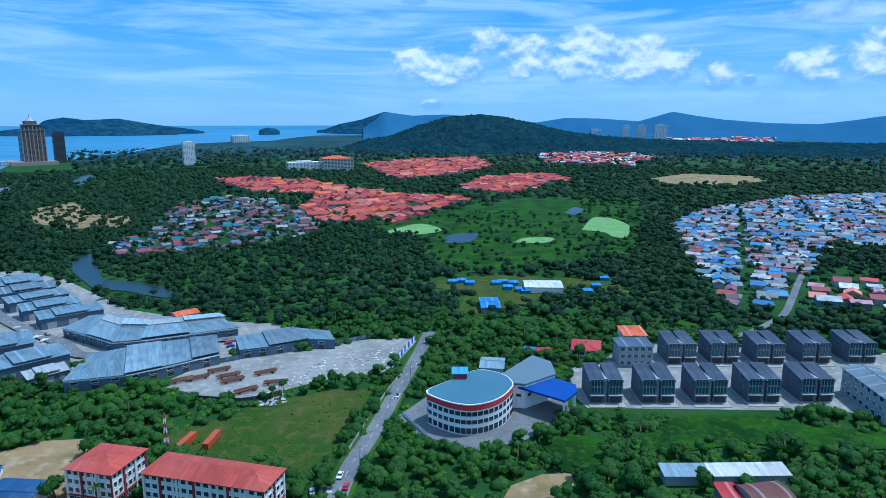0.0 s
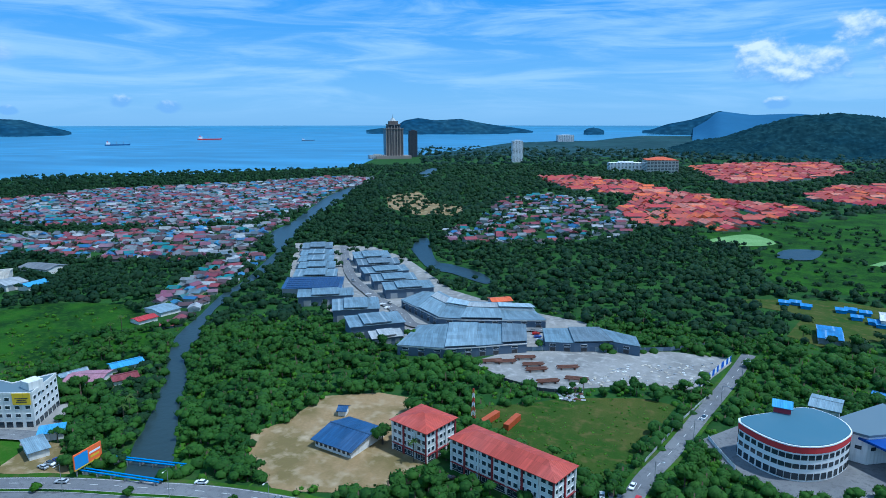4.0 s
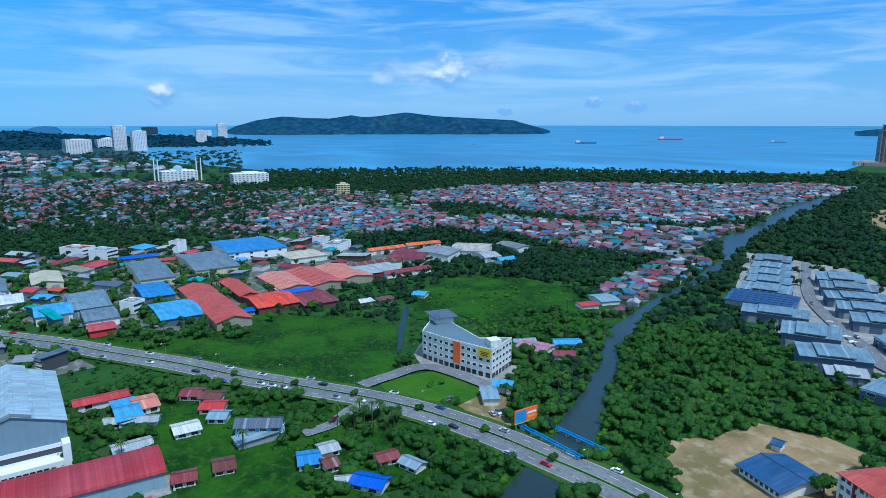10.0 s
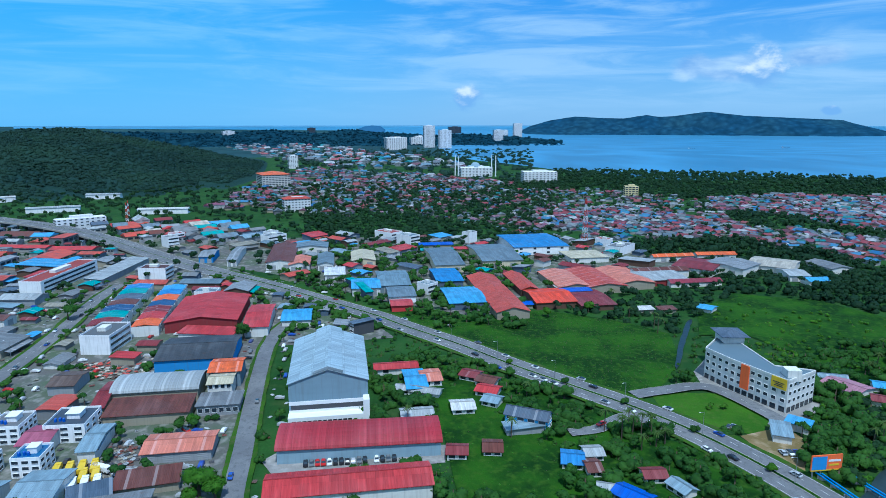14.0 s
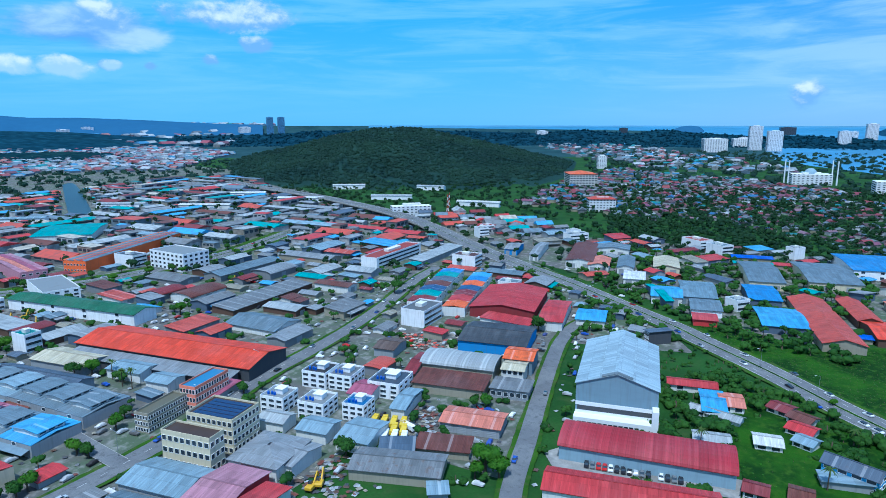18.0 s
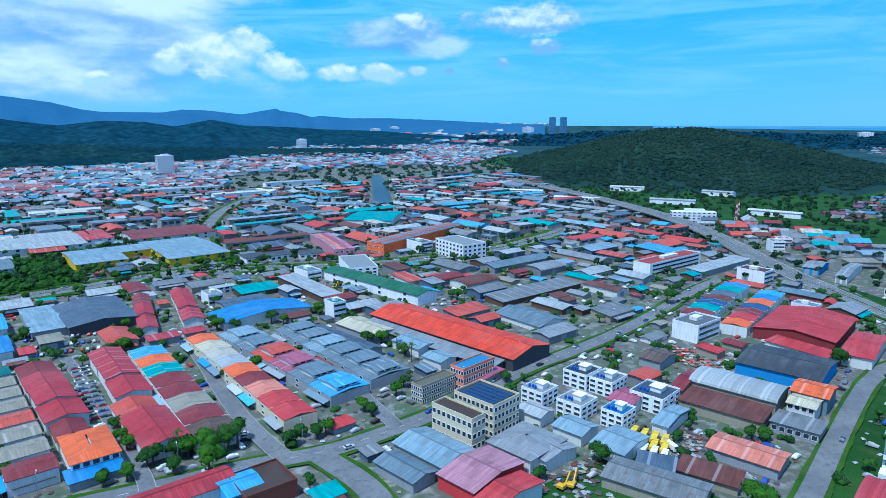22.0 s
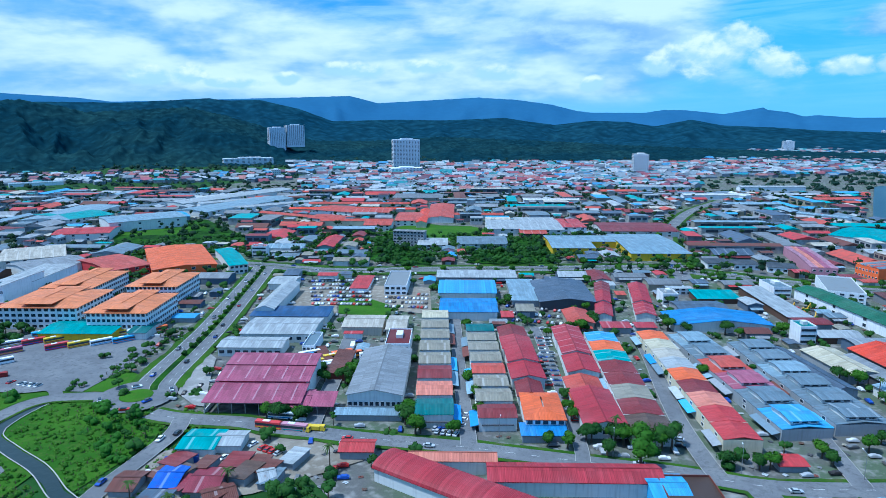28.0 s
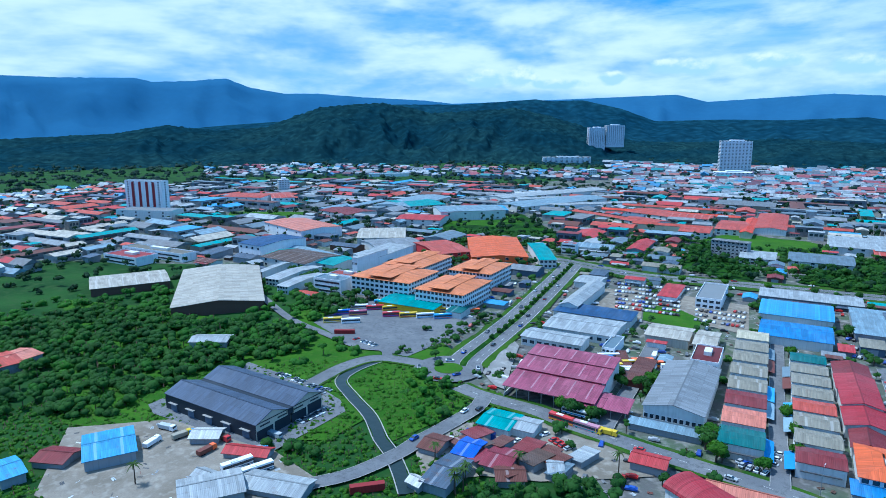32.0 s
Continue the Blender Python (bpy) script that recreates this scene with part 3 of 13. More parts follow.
def hall(name, x, y, w, d, rot, h, kind="gable", rise=2.0, roof="grey", wall="offw", over=0.7, win=None, sides=(0,), doors=0, monitor=None,
         label="", category="", group="", rust=0.25, glass=None, parapet=False, z=0.0, cap=True):
    """A building over a rectangle; its front faces the side of -y before it is turned by rot."""
    label = label or "%s with a weathered %s sheet-metal roof" % (name.replace("_", " "), roof if isinstance(roof, str) else "coloured")
    t = base(name, x, y, rot, label, category or name.split("_")[-1], group, z)
    glass = GREEN_GLASS if glass == "GG" else glass
    claim(x, y, w + 4, d + 4, rot)
    put("wall", wall_body(kind, w, d, h, rise, wallc(wall)), t)
    if kind == "flat" and parapet:
        put("roof", boxes("roof", [(-w / 2 + 0.2, w / 2 - 0.2, -d / 2 + 0.2, d / 2 - 0.2, h - 0.05, h + 0.12)], (roofc(roof, rust),)), t)
        p = [(-w / 2 - 0.05, w / 2 + 0.05, -d / 2 - 0.05, -d / 2 + 0.2, h - 0.3, h + 0.9), (-w / 2 - 0.05, w / 2 + 0.05, d / 2 - 0.2, d / 2 + 0.05, h - 0.3, h + 0.9),
             (-w / 2 - 0.05, -w / 2 + 0.2, -d / 2 + 0.2, d / 2 - 0.2, h - 0.3, h + 0.9), (w / 2 - 0.2, w / 2 + 0.05, -d / 2 + 0.2, d / 2 - 0.2, h - 0.3, h + 0.9)]
        put("parapet", boxes("parapet", p, (wallc(wall),)), t)
    else:
        put("roof", roof_shell("roof", kind, w, d, h, rise, over, roofc(roof, rust)), t)
        if cap and x * x + y * y < 400 ** 2 and kind in ("gable", "gable_y"):
            q = (w if kind == "gable" else d) / 2 + over
            me = boxes("ridge_cap", [(-q, q, -0.3, 0.3, h + rise - 0.12, h + rise + 0.06)], (roofc(roof, 0),))
            if kind == "gable_y":
                me.transform(Matrix.Rotation(radians(90), 4, "Z"))
            put("ridge_cap", me, t)
    if monitor:
        mw, mh = monitor
        m = roof_shell("roof_monitor", kind, w * 1.0 if kind == "gable" else w * mw, d * mw if kind == "gable" else d * 1.0, h + rise * (1 - mw) + mh, rise * mw, 0.3, roofc(roof, rust), mh * 0.8)
        put("roof_monitor", m, t)
    if win:
        facade(t, w, d, h, win[0], win[1], glass, sides)
    if "water tanks" in label:
        tank = DOORS.setdefault("tank", None)
        if tank is None:
            bm = bmesh.new()
            bmesh.ops.create_cone(bm, cap_ends=True, segments=10, radius1=0.6, radius2=0.55, depth=1.3, matrix=Matrix.Translation((0, 0, 0.65)))
            bmesh.ops.create_cone(bm, cap_ends=True, segments=10, radius1=0.55, radius2=0.2, depth=0.3, matrix=Matrix.Translation((0, 0, 1.45)))
            tank = bpy.data.meshes.new("water_tank")
            bm.to_mesh(tank)
            bm.free()
            tank.materials.append(plain("blue_tank", (0.015, 0.09, 0.42), 0.4))
            DOORS["tank"] = tank
        put("stair_head", boxes("stair_head", [(-w * 0.1, w * 0.22, -d * 0.1, d * 0.25, h, h + 2.4), (-w * 0.13, w * 0.25, -d * 0.13, d * 0.28, h + 2.4, h + 2.6)], (wallc(wall),)), t)
        for k in range(3):
            put("water_tank", tank, t, Matrix.Translation((-w * 0.32 + k * 1.6, -d * 0.22 + (k % 2) * 0.5, h + 0.12)), "blue plastic water tank")
    for i in range(doors):
        shutter(t, min(5.0, w / doors * 0.6), -w / 2 + (i + 0.5) * w / doors, -d / 2 - 0.03, h=min(4.2, h * 0.75))
    return t


def unit_row(name, x, y, w, d, rot, h, colours, kind="gable_y", rise=1.2, wall="offw", label="", group="", over=0.5, storeys=2, walls=None, clerestory=False, gap=0.0):
    """A terrace that runs along its depth: one roof and front for each unit."""
    n = len(colours)
    claim(x, y, w + 4, d + 4, rot)
    t = base(name, x, y, rot, label or "terrace of shop units under sheet-metal roofs of several colours", "terrace", group)
    u = d / n
    if not gap:
        put("wall", boxes("wall", [(-w / 2, w / 2, -d / 2, d / 2, -0.4, h - 0.1)], (wallc(wall),)), t)
    else:
        one = boxes("wall", [(-w / 2, w / 2, (gap - 1) * u / 2, (1 - gap) * u / 2, -0.4, h - 0.1)], (wallc(wall),))
        for i in range(n):
            put("wall", one, t, Matrix.Translation((0, -d / 2 + (i + 0.5) * u, 0)))
        put("link_roof", boxes("link_roof", [(-w * 0.42, w * 0.42, -d / 2 + 1, d / 2 - 1, h * 0.45, h * 0.5)], (roofc("grey", 0.3),)), t)
    shells = {}
    win = window_mesh(min(u * 0.5, 2.4), 1.4)
    for i, c in enumerate(colours):
        cy = -d / 2 + (i + 0.5) * u
        lift = 0.12 * ((i * 7) % 3)
        key = (c, lift)
        if key not in shells:
            me = roof_shell("unit_roof", kind, w, u * (1 - gap), h + lift, rise, 0.35 if gap else 0.0, roofc(c, 0.3))
            shells[key] = me
        put("unit_roof", shells[key], t, Matrix.Translation((0, cy, 0)))
        if kind in ("gable_y", "flat"):
            put("fire_wall", boxes("fire_wall", [(-w / 2 - 0.3, w / 2 + 0.3, -0.12, 0.12, h - 0.5, h + 0.35)], (wallc(wall),)), t, Matrix.Translation((0, cy + u / 2, 0)))
        if clerestory:
            lodge = put("upper_room", boxes("upper_room", [(-w * 0.27, w * 0.27, -u * 0.36, u * 0.36, h - 0.2, h + 2.6)], (wallc("offw"),)), t, Matrix.Translation((0, cy, 0)))
            put("raised_roof", roof_shell("raised_roof", "gable", w * 0.56, u * 0.76, h + 2.6, 0.7, 0.6, roofc(c, 0.2)), t, Matrix.Translation((0, cy, 0)))
            for k in (-1, 0, 1):
                put("pane", window_mesh(w * 0.12, 1.0), lodge, Matrix.Translation((k * w * 0.17, -u * 0.36 - 0.03, h + 1.3)))
        if i % 3 != 1 and (math.hypot(x, y) < 420):
            shade = ["skyblue", "bgrey", "ltblue", "rust", "mid", "silver", "blue"][(i * 5 + int(abs(x))) % 7]
            k = 1 if math.cos(radians(rot)) * x + math.sin(radians(rot)) * y < 0 else -1
            ex = w / 2 + 0.15
            v = [(k * ex, cy - u * 0.46, 3.4), (k * (ex + 3.4), cy - u * 0.46, 2.6), (k * (ex + 3.4), cy + u * 0.46, 2.6), (k * ex, cy + u * 0.46, 3.4)]
            v += [(a, b, c + 0.1) for a, b, c in v]
            put("awning", mesh("awning", v, [tuple(q) for q in BOXF], (plain("awning_" + shade, C[shade], 0.6, 0.0, 0.5),)), t)
        seen = 1 if math.cos(radians(rot)) * x + math.sin(radians(rot)) * y < 0 else 3
        for side in (seen,):
            for s in range(storeys):
                m = Matrix.Rotation(radians(90 * side), 4, "Z") @ Matrix.Translation(((cy if side == 1 else -cy), -w / 2 - 0.03, s * h / storeys + 0.9))
                put("window", win, t, m)
    return t


def twin_gable_warehouse(x, y, w, d, rot):
    """Two long gabled bays side by side with a broad flat gutter between them, dark front, pale gable ends with openings."""
    t = base("dark_warehouse", x, y, rot, "big new warehouse with two dark slate-blue gables", "warehouse")
    claim(x, y, w + 4, d + 4, rot)
    h, rise, bay = 8.0, 3.0, d * 0.455
    for k in (-1, 1):
        m = Matrix.Translation((0, k * (d - bay) / 2, 0))
        put("wall", wall_body("gable", w, bay, h, rise, wallc("beige")), t, m)
        put("roof", roof_shell("roof", "gable", w, bay, h, rise, 0.5, roofc("navy", 0)), t, m)
        put("ridge_cap", boxes("ridge_cap", [(-w / 2 - 0.5, w / 2 + 0.5, -0.3, 0.3, h + rise - 0.1, h + rise + 0.07)], (roofc("navy", 0),)), t, m)
        for sx in (-1, 1):
            put("gable_trim", boxes("gable_trim", [(-0.09, 0.09, -bay / 2 - 0.4, bay / 2 + 0.4, h - 0.55, h - 0.2)], (FRAME,)), t, m @ Matrix.Translation((sx * (w / 2 + 0.1), 0, 0)))
    put("gutter", boxes("gutter", [(-w / 2, w / 2, -d * 0.06, d * 0.06, 5.0, h - 0.35)], (roofc("nightgrey", 0),)), t)
    put("front_cladding", boxes("front_cladding", [(-w / 2 - 0.06, w / 2 + 0.06, -d / 2 - 0.12, -d / 2 - 0.01, 0.9, h - 0.35)], (roofc("nightgrey", 0),)), t, None, "dark ribbed metal cladding")
    put("plinth", boxes("plinth", [(-w / 2 - 0.1, w / 2 + 0.1, -d / 2 - 0.2, -d / 2 - 0.02, -0.3, 0.85)], (CONCRETE,)), t)
    for k in range(5):
        q = -w / 2 + (k + 0.5) * w / 5
        shutter(t, 4.2, q, -d / 2 - 0.16, colour="slate", h=4.0)
        put("door_canopy", boxes("door_canopy", [(q - 2.7, q + 2.7, -d / 2 - 1.3, -d / 2 - 0.1, 4.4, 4.6)], (CONCRETE,)), t)
    for sx in (-1, 1):
        for k in range(4):
            q = -d / 2 + (k + 0.5) * d / 4
            put("side_cladding", boxes("side_cladding", [(-0.06, 0.06, q - d / 8 + 0.5, q + d / 8 - 0.5, 0.4, 4.6 + 0.5 * (k % 2))], (roofc("nightgrey", 0),)), t, Matrix.Translation((sx * (w / 2 + 0.08), 0, 0)))
            put("vent", boxes("vent", [(-0.07, 0.07, q - 2.6, q + 2.6, 5.9, 6.5)], (FRAME,)), t, Matrix.Translation((sx * (w / 2 + 0.08), 0, 0)))
    return t


def stepped_factory(x, y, w, d, rot):
    """Three roofs one below the other, each sloping to the front, glazed strips between them and an open loading front on posts."""
    t = base("purple_factory", x, y, rot, "wide factory under a purple-pink roof in three steps", "factory")
    claim(x, y, w + 4, d + 4, rot)
    tiers = ((0.5, 0.22, 11.3, 0.9, "purple"), (0.22, -0.12, 9.2, 1.7, "purple"), (-0.12, -0.5, 6.2, 2.3, "purple"))
    for back, front, h, rise, colour in tiers:
        ln, mid = (back - front) * d, (back + front) / 2 * d
        m = Matrix.Translation((0, mid, 0))
        if front > -0.4:
            put("wall", wall_body("mono", w, ln, h, rise, wallc("offw")), t, m)
            put("clerestory", boxes("clerestory", [(-w / 2 + 1, w / 2 - 1, -ln / 2 - 0.12, -ln / 2 - 0.04, h - 1.0, h - 0.35)], (wallc("crimson"),)), t, m, "crimson strip under the eaves")
        else:
            put("wall", boxes("wall", [(-w / 2, w / 2, 0.08 * d, ln / 2, -0.3, h + 0.6), (-w / 2, -w / 2 + 0.3, -ln / 2, 0.08 * d, -0.3, 2.2)], (wallc("offw"),)), t, m)
            for k in range(8):
                q = -w / 2 + 0.3 + k * (w - 0.6) / 7
                put("post", boxes("post", [(q - 0.15, q + 0.15, -ln / 2 + 0.3, -ln / 2 + 0.6, -0.3, h)], (STEEL,)), t, m)
        put("roof", roof_shell("roof", "mono", w, ln, h, rise, 0.7, roofc(colour, 0.06)), t, m)
        for k in range(5):
            q = -w / 2 + (k + 0.5) * w / 5
            put("skylight", roof_shell("skylight", "mono", 0.7, ln * 0.8, h + 0.13 + rise * 0.1, rise * 0.8, 0.0, roofc("pink", 0), 0.1), t, m @ Matrix.Translation((q, 0, 0)), "pale translucent roof strip")
    put("side_roof", roof_shell("side_roof", "mono", 14, 12, 5.0, 1.6, 0.4, roofc("purple", 0.06)), t, Matrix.Translation((w / 2 + 7.4, -d / 2 + 5.5, 0)))
    for q in (13.5, 7.4, 1.0):
        put("post", boxes("post", [(q - 0.15, q + 0.15, -0.15, 0.15, -0.3, 5.1)], (STEEL,)), t, Matrix.Translation((w / 2, -d / 2 + 0.2, 0)))
    return t


# ---- ground sheets ----
REACH, FLAT = 4800.0, 2400.0


def squeeze(dist):
    """Radius and height at which ground that is really dist metres off stands in the shortened distance."""
    if dist <= FLAT:
        return dist, 0.0
    r = FLAT + (REACH - FLAT) * (1 - math.exp(-(dist - FLAT) / (REACH - FLAT)))
    return r, 125.0 * (1 - r / dist)


def polar(az, dist):
    r, z = squeeze(dist)
    a = radians(az)
    return -math.sin(a) * r, math.cos(a) * r, z


PATCH_Z = [0.0]


def patch(name, outline, mat, label, z=None, kind="structure", thick=0.3):
    """A piece of ground cover over an outline."""
    PATCH_Z[0] += 0.012
    z = 0.02 + PATCH_Z[0] if z is None else z
    if mat.name in ("bare_sand", "grass", "bright_lawn", "river_water", "algae_pond") and "round" not in name:
        line = smooth_line(list(outline) + [outline[0]], 5.0)[:-1]
        amp = {"bare_sand": 6.0, "grass": 2.2, "bright_lawn": 2.2}.get(mat.name, 0.8)
        outline = [(x + amp * noise.noise(Vector((x * 0.11, y * 0.11, 1.0))) + 0.6 * amp * noise.noise(Vector((x * 0.4, y * 0.4, 5.0))),
                    y + amp * noise.noise(Vector((x * 0.11, y * 0.11, 9.0)))) for x, y in line]
    bm = bmesh.new()
    vs = [bm.verts.new((x, y, z)) for x, y in outline]
    f = bm.faces.new(vs)
    bmesh.ops.triangulate(bm, faces=[f])
    bm.normal_update()
    for f in bm.faces:
        if f.normal.z < 0:
            f.normal_flip()
    me = bpy.data.meshes.new(name)
    bm.to_mesh(me)
    bm.free()
    me.materials.append(mat)
    return tagged(put(name, me), label, name.split("_")[0], kind=kind)


def smooth_line(pts, step=6.0):
    p = np.array(pts, float)
    out = []
    for i in range(len(p) - 1):
        a, b, c, d = p[max(i - 1, 0)], p[i], p[i + 1], p[min(i + 2, len(p) - 1)]
        n = max(2, int(np.linalg.norm(c - b) / step))
        for k in range(n):
            t = k / n
            out.append(0.5 * ((2 * b) + (c - a) * t + (2 * a - 5 * b + 4 * c - d) * t * t + (3 * b - a - 3 * c + d) * t ** 3))
    return np.array(out + [p[-1]])


def ribbon(name, line, lo, hi, z, mat, label="", parent=None, height=None, dash=None):
    """A strip along a line between two offsets to its left."""
    t = np.gradient(line, axis=0)
    t /= np.linalg.norm(t, axis=1)[:, None] + 1e-9
    nrm = np.stack([-t[:, 1], t[:, 0]], 1)
    lo, hi = np.broadcast_to(lo, len(line)), np.broadcast_to(hi, len(line))
    a, b = line + nrm * lo[:, None], line + nrm * hi[:, None]
    zz = np.full((len(line), 1), z) if height is None else (np.asarray(height)[:, None] + z)
    v = np.concatenate([np.c_[a, zz], np.c_[b, zz]])
    n = len(line)
    ids = [i for i in range(n - 1) if not dash or i % dash == 0]
    f = [(i, i + 1, n + i + 1, n + i) for i in ids] if hi[0] < lo[0] else [(n + i, n + i + 1, i + 1, i) for i in ids]
    me = indexed(name, v, f, (mat,))
    ob = put(name, me, parent)
    if label and parent is None:
        tagged(ob, label, name.split("_")[0], kind="structure")
    return ob


ROADS = {}


def road(name, pts, width, label, lanes=2, dual=0.0, z=None, height=None, kerb=True, verge=0.0):
    PATCH_Z[0] += 0.012
    z = 0.12 + PATCH_Z[0] if z is None else z
    line = smooth_line(pts, 3.0)
    h = None if height is None else np.interp(np.linspace(0, 1, len(line)), np.linspace(0, 1, len(height)), height)
    half = width / 2
    r = ribbon(name, line, -half, half, z, ASPHALT, label, None, h)
    ROADS[name] = (line, width, dual, z)
    t = np.gradient(line, axis=0)
    nrm = np.stack([-t[:, 1], t[:, 0]], 1) / (np.linalg.norm(t, axis=1)[:, None] + 1e-9)
    reach = half + 0.5 * verge + 1.2
    if "roundabout" not in name:
        BUILT.append([tuple(q) for q in np.concatenate([line + nrm * reach, (line - nrm * reach)[::-1]])[::2]])
    if verge:
        worn = np.array([0.85 + 0.45 * noise.noise(Vector((x * 0.05, y * 0.05, 3.0))) + 0.2 * noise.noise(Vector((x * 0.4, y * 0.4, 7.0))) for x, y in line]).clip(0.05, 1.6) * verge
        ribbon("grass_verge", line, half, half + worn, z - 0.06, VERGE, "", r, h)
        ribbon("grass_verge", line, -half - worn[::-1], -half, z - 0.06, VERGE, "", r, h)
    if dual:
        ribbon("median", line, -dual / 2, dual / 2, z + 0.15, GRASS, "", r, h)
        for s in (-1, 1):
            ribbon("kerb", line, s * dual / 2 - 0.15, s * dual / 2 + 0.15, z + 0.17, CONCRETE, "", r, h)
            each = (half - dual / 2) / lanes
            for k in range(1, lanes):
                ribbon("lane_line", line, s * (dual / 2 + each * k) - 0.09, s * (dual / 2 + each * k) + 0.09, z + 0.03, LINE, "", r, h, 3)
            ribbon("edge_line", line, s * (half - 0.5) - 0.08, s * (half - 0.5) + 0.08, z + 0.03, LINE, "", r, h)
    elif lanes > 1:
        ribbon("lane_line", line, -0.08, 0.08, z + 0.03, LINE, "", r, h, 3)
    if kerb and not verge:
        for s in (-1, 1):
            ribbon("kerb", line, s * half - 0.12, s * half + 0.12, z + 0.1, CONCRETE, "", r, h)
    return r


# ---- plants ----
def inside(pts, outline):
    o = np.array(outline)
    x, y = pts[:, 0], pts[:, 1]
    hit = np.zeros(len(pts), bool)
    for (x0, y0), (x1, y1) in zip(o, np.roll(o, -1, 0)):
        if y0 == y1:
            continue
        hit ^= ((y0 > y) != (y1 > y)) & (x < (x1 - x0) * (y - y0) / (y1 - y0) + x0)
    return hit


OPEN_LAND = []  # fields and groves on which no shed stands
HOLES, BUILT = [], []  # outlines in which no wild tree grows; of these, roads, water and buildings


def clear_of(pts, wild=True):
    keep = np.ones(len(pts), bool)
    for o in (HOLES + BUILT if wild else BUILT):
        a = np.array(o)
        near = (pts[:, 0] > a[:, 0].min()) & (pts[:, 0] < a[:, 0].max()) & (pts[:, 1] > a[:, 1].min()) & (pts[:, 1] < a[:, 1].max())
        if near.any():
            idx = np.where(near)[0]
            keep[idx[inside(pts[idx], o)]] = False
    return keep


def scatter(outline, step, seed, thin=0.0, wild=True):
    rng = np.random.default_rng(seed)
    o = np.array(outline)
    (x0, y0), (x1, y1) = o.min(0), o.max(0)
    gx, gy = np.meshgrid(np.arange(x0, x1, step), np.arange(y0, y1, step))
    p = np.stack([gx.ravel(), gy.ravel()], 1) + rng.uniform(-0.48, 0.48, (gx.size, 2)) * step
    p = p[inside(p, outline)]
    return p[(rng.random(len(p)) > thin) & clear_of(p, wild)]


def crowns(pos, radius, height, per, size, seed, base_z=None, squash=0.8, upward=0.0, lobes=6):
    """Leaf clumps of many trees at once: four-cornered tufts on the lobes of each crown."""
    rng = np.random.default_rng(seed)
    n = len(pos)
    off = rng.normal(0, 1, (n, lobes, 3))
    off /= np.linalg.norm(off, axis=2, keepdims=True)
    off *= (rng.uniform(0.25, 0.75, (n, lobes, 1)) * radius[:, None, None])
    off[..., 2] *= 0.55
    lr = rng.uniform(0.38, 0.62, (n, lobes)) * radius[:, None]
    which = rng.integers(0, lobes, (n, per))
    d = rng.normal(0, 1, (n, per, 3))
    d[..., 2] = np.abs(d[..., 2]) * rng.choice([1, 1, 1, -0.6], (n, per))
    d /= np.linalg.norm(d, axis=2, keepdims=True)
    ii = np.arange(n)[:, None]
    c = off[ii, which] + d * (lr[ii, which][..., None] * rng.uniform(0.75, 1.05, (n, per, 1)))
    c[..., 2] *= squash
    c[..., :2] += pos[:, None, :]
    c[..., 2] += (height - radius * 0.75)[:, None] + (0 if base_z is None else base_z[:, None])
    nrm = d + rng.normal(0, 0.32, d.shape)
    nrm[..., 2] += upward
    nrm /= np.linalg.norm(nrm, axis=2, keepdims=True)
    ref = rng.normal(0, 1, d.shape)
    u = np.cross(nrm, ref)
    u /= np.linalg.norm(u, axis=2, keepdims=True) + 1e-9
    w = np.cross(nrm, u)
    s = (size * rng.uniform(0.6, 1.3, (n, per, 1)))
    v = np.stack([c + u * s, c + w * s * 0.8, c - u * s * rng.uniform(0.6, 1, (n, per, 1)), c - w * s], 2)
    mid = np.concatenate([pos, ((height - radius * 0.9) + (0 if base_z is None else base_z))[:, None]], 1)
    soft = (c - mid[:, None, :]) / radius[:, None, None]
    soft /= np.linalg.norm(soft, axis=2, keepdims=True) + 1e-9
    soft = 0.5 * soft + 0.45 * d + 0.5 * nrm
    soft[..., 2] += 0.25
    soft /= np.linalg.norm(soft, axis=2, keepdims=True) + 1e-9
    SOFT[0] = np.repeat(soft.reshape(-1, 3), 4, 0)
    core = off.copy()
    core[..., 2] = core[..., 2] * squash + (height - radius * 0.75)[:, None] + (0 if base_z is None else base_z[:, None])
    core[..., :2] += pos[:, None, :]
    CORES[0] = (core.reshape(-1, 3), lr.ravel() * 0.9, squash, seed)
    return v.reshape(-1, 3)


SOFT, CORES = [None], [None]  # normals of the leaves made last, and the lobes under them
_g = (1 + 5 ** 0.5) / 2
ICO = np.array([(-1, _g, 0), (1, _g, 0), (-1, -_g, 0), (1, -_g, 0), (0, -1, _g), (0, 1, _g), (0, -1, -_g), (0, 1, -_g), (_g, 0, -1), (_g, 0, 1), (-_g, 0, -1), (-_g, 0, 1)]) / (1 + _g * _g) ** 0.5
ICO_F = np.array([(0, 11, 5), (0, 5, 1), (0, 1, 7), (0, 7, 10), (0, 10, 11), (1, 5, 9), (5, 11, 4), (11, 10, 2), (10, 7, 6), (7, 1, 8), (3, 9, 4), (3, 4, 2), (3, 2, 6), (3, 6, 8), (3, 8, 9), (4, 9, 5), (2, 4, 11), (6, 2, 10), (8, 6, 7), (9, 8, 1)])
ICO_F = ICO_F[ICO[ICO_F].mean(1)[:, 2] > -0.3]


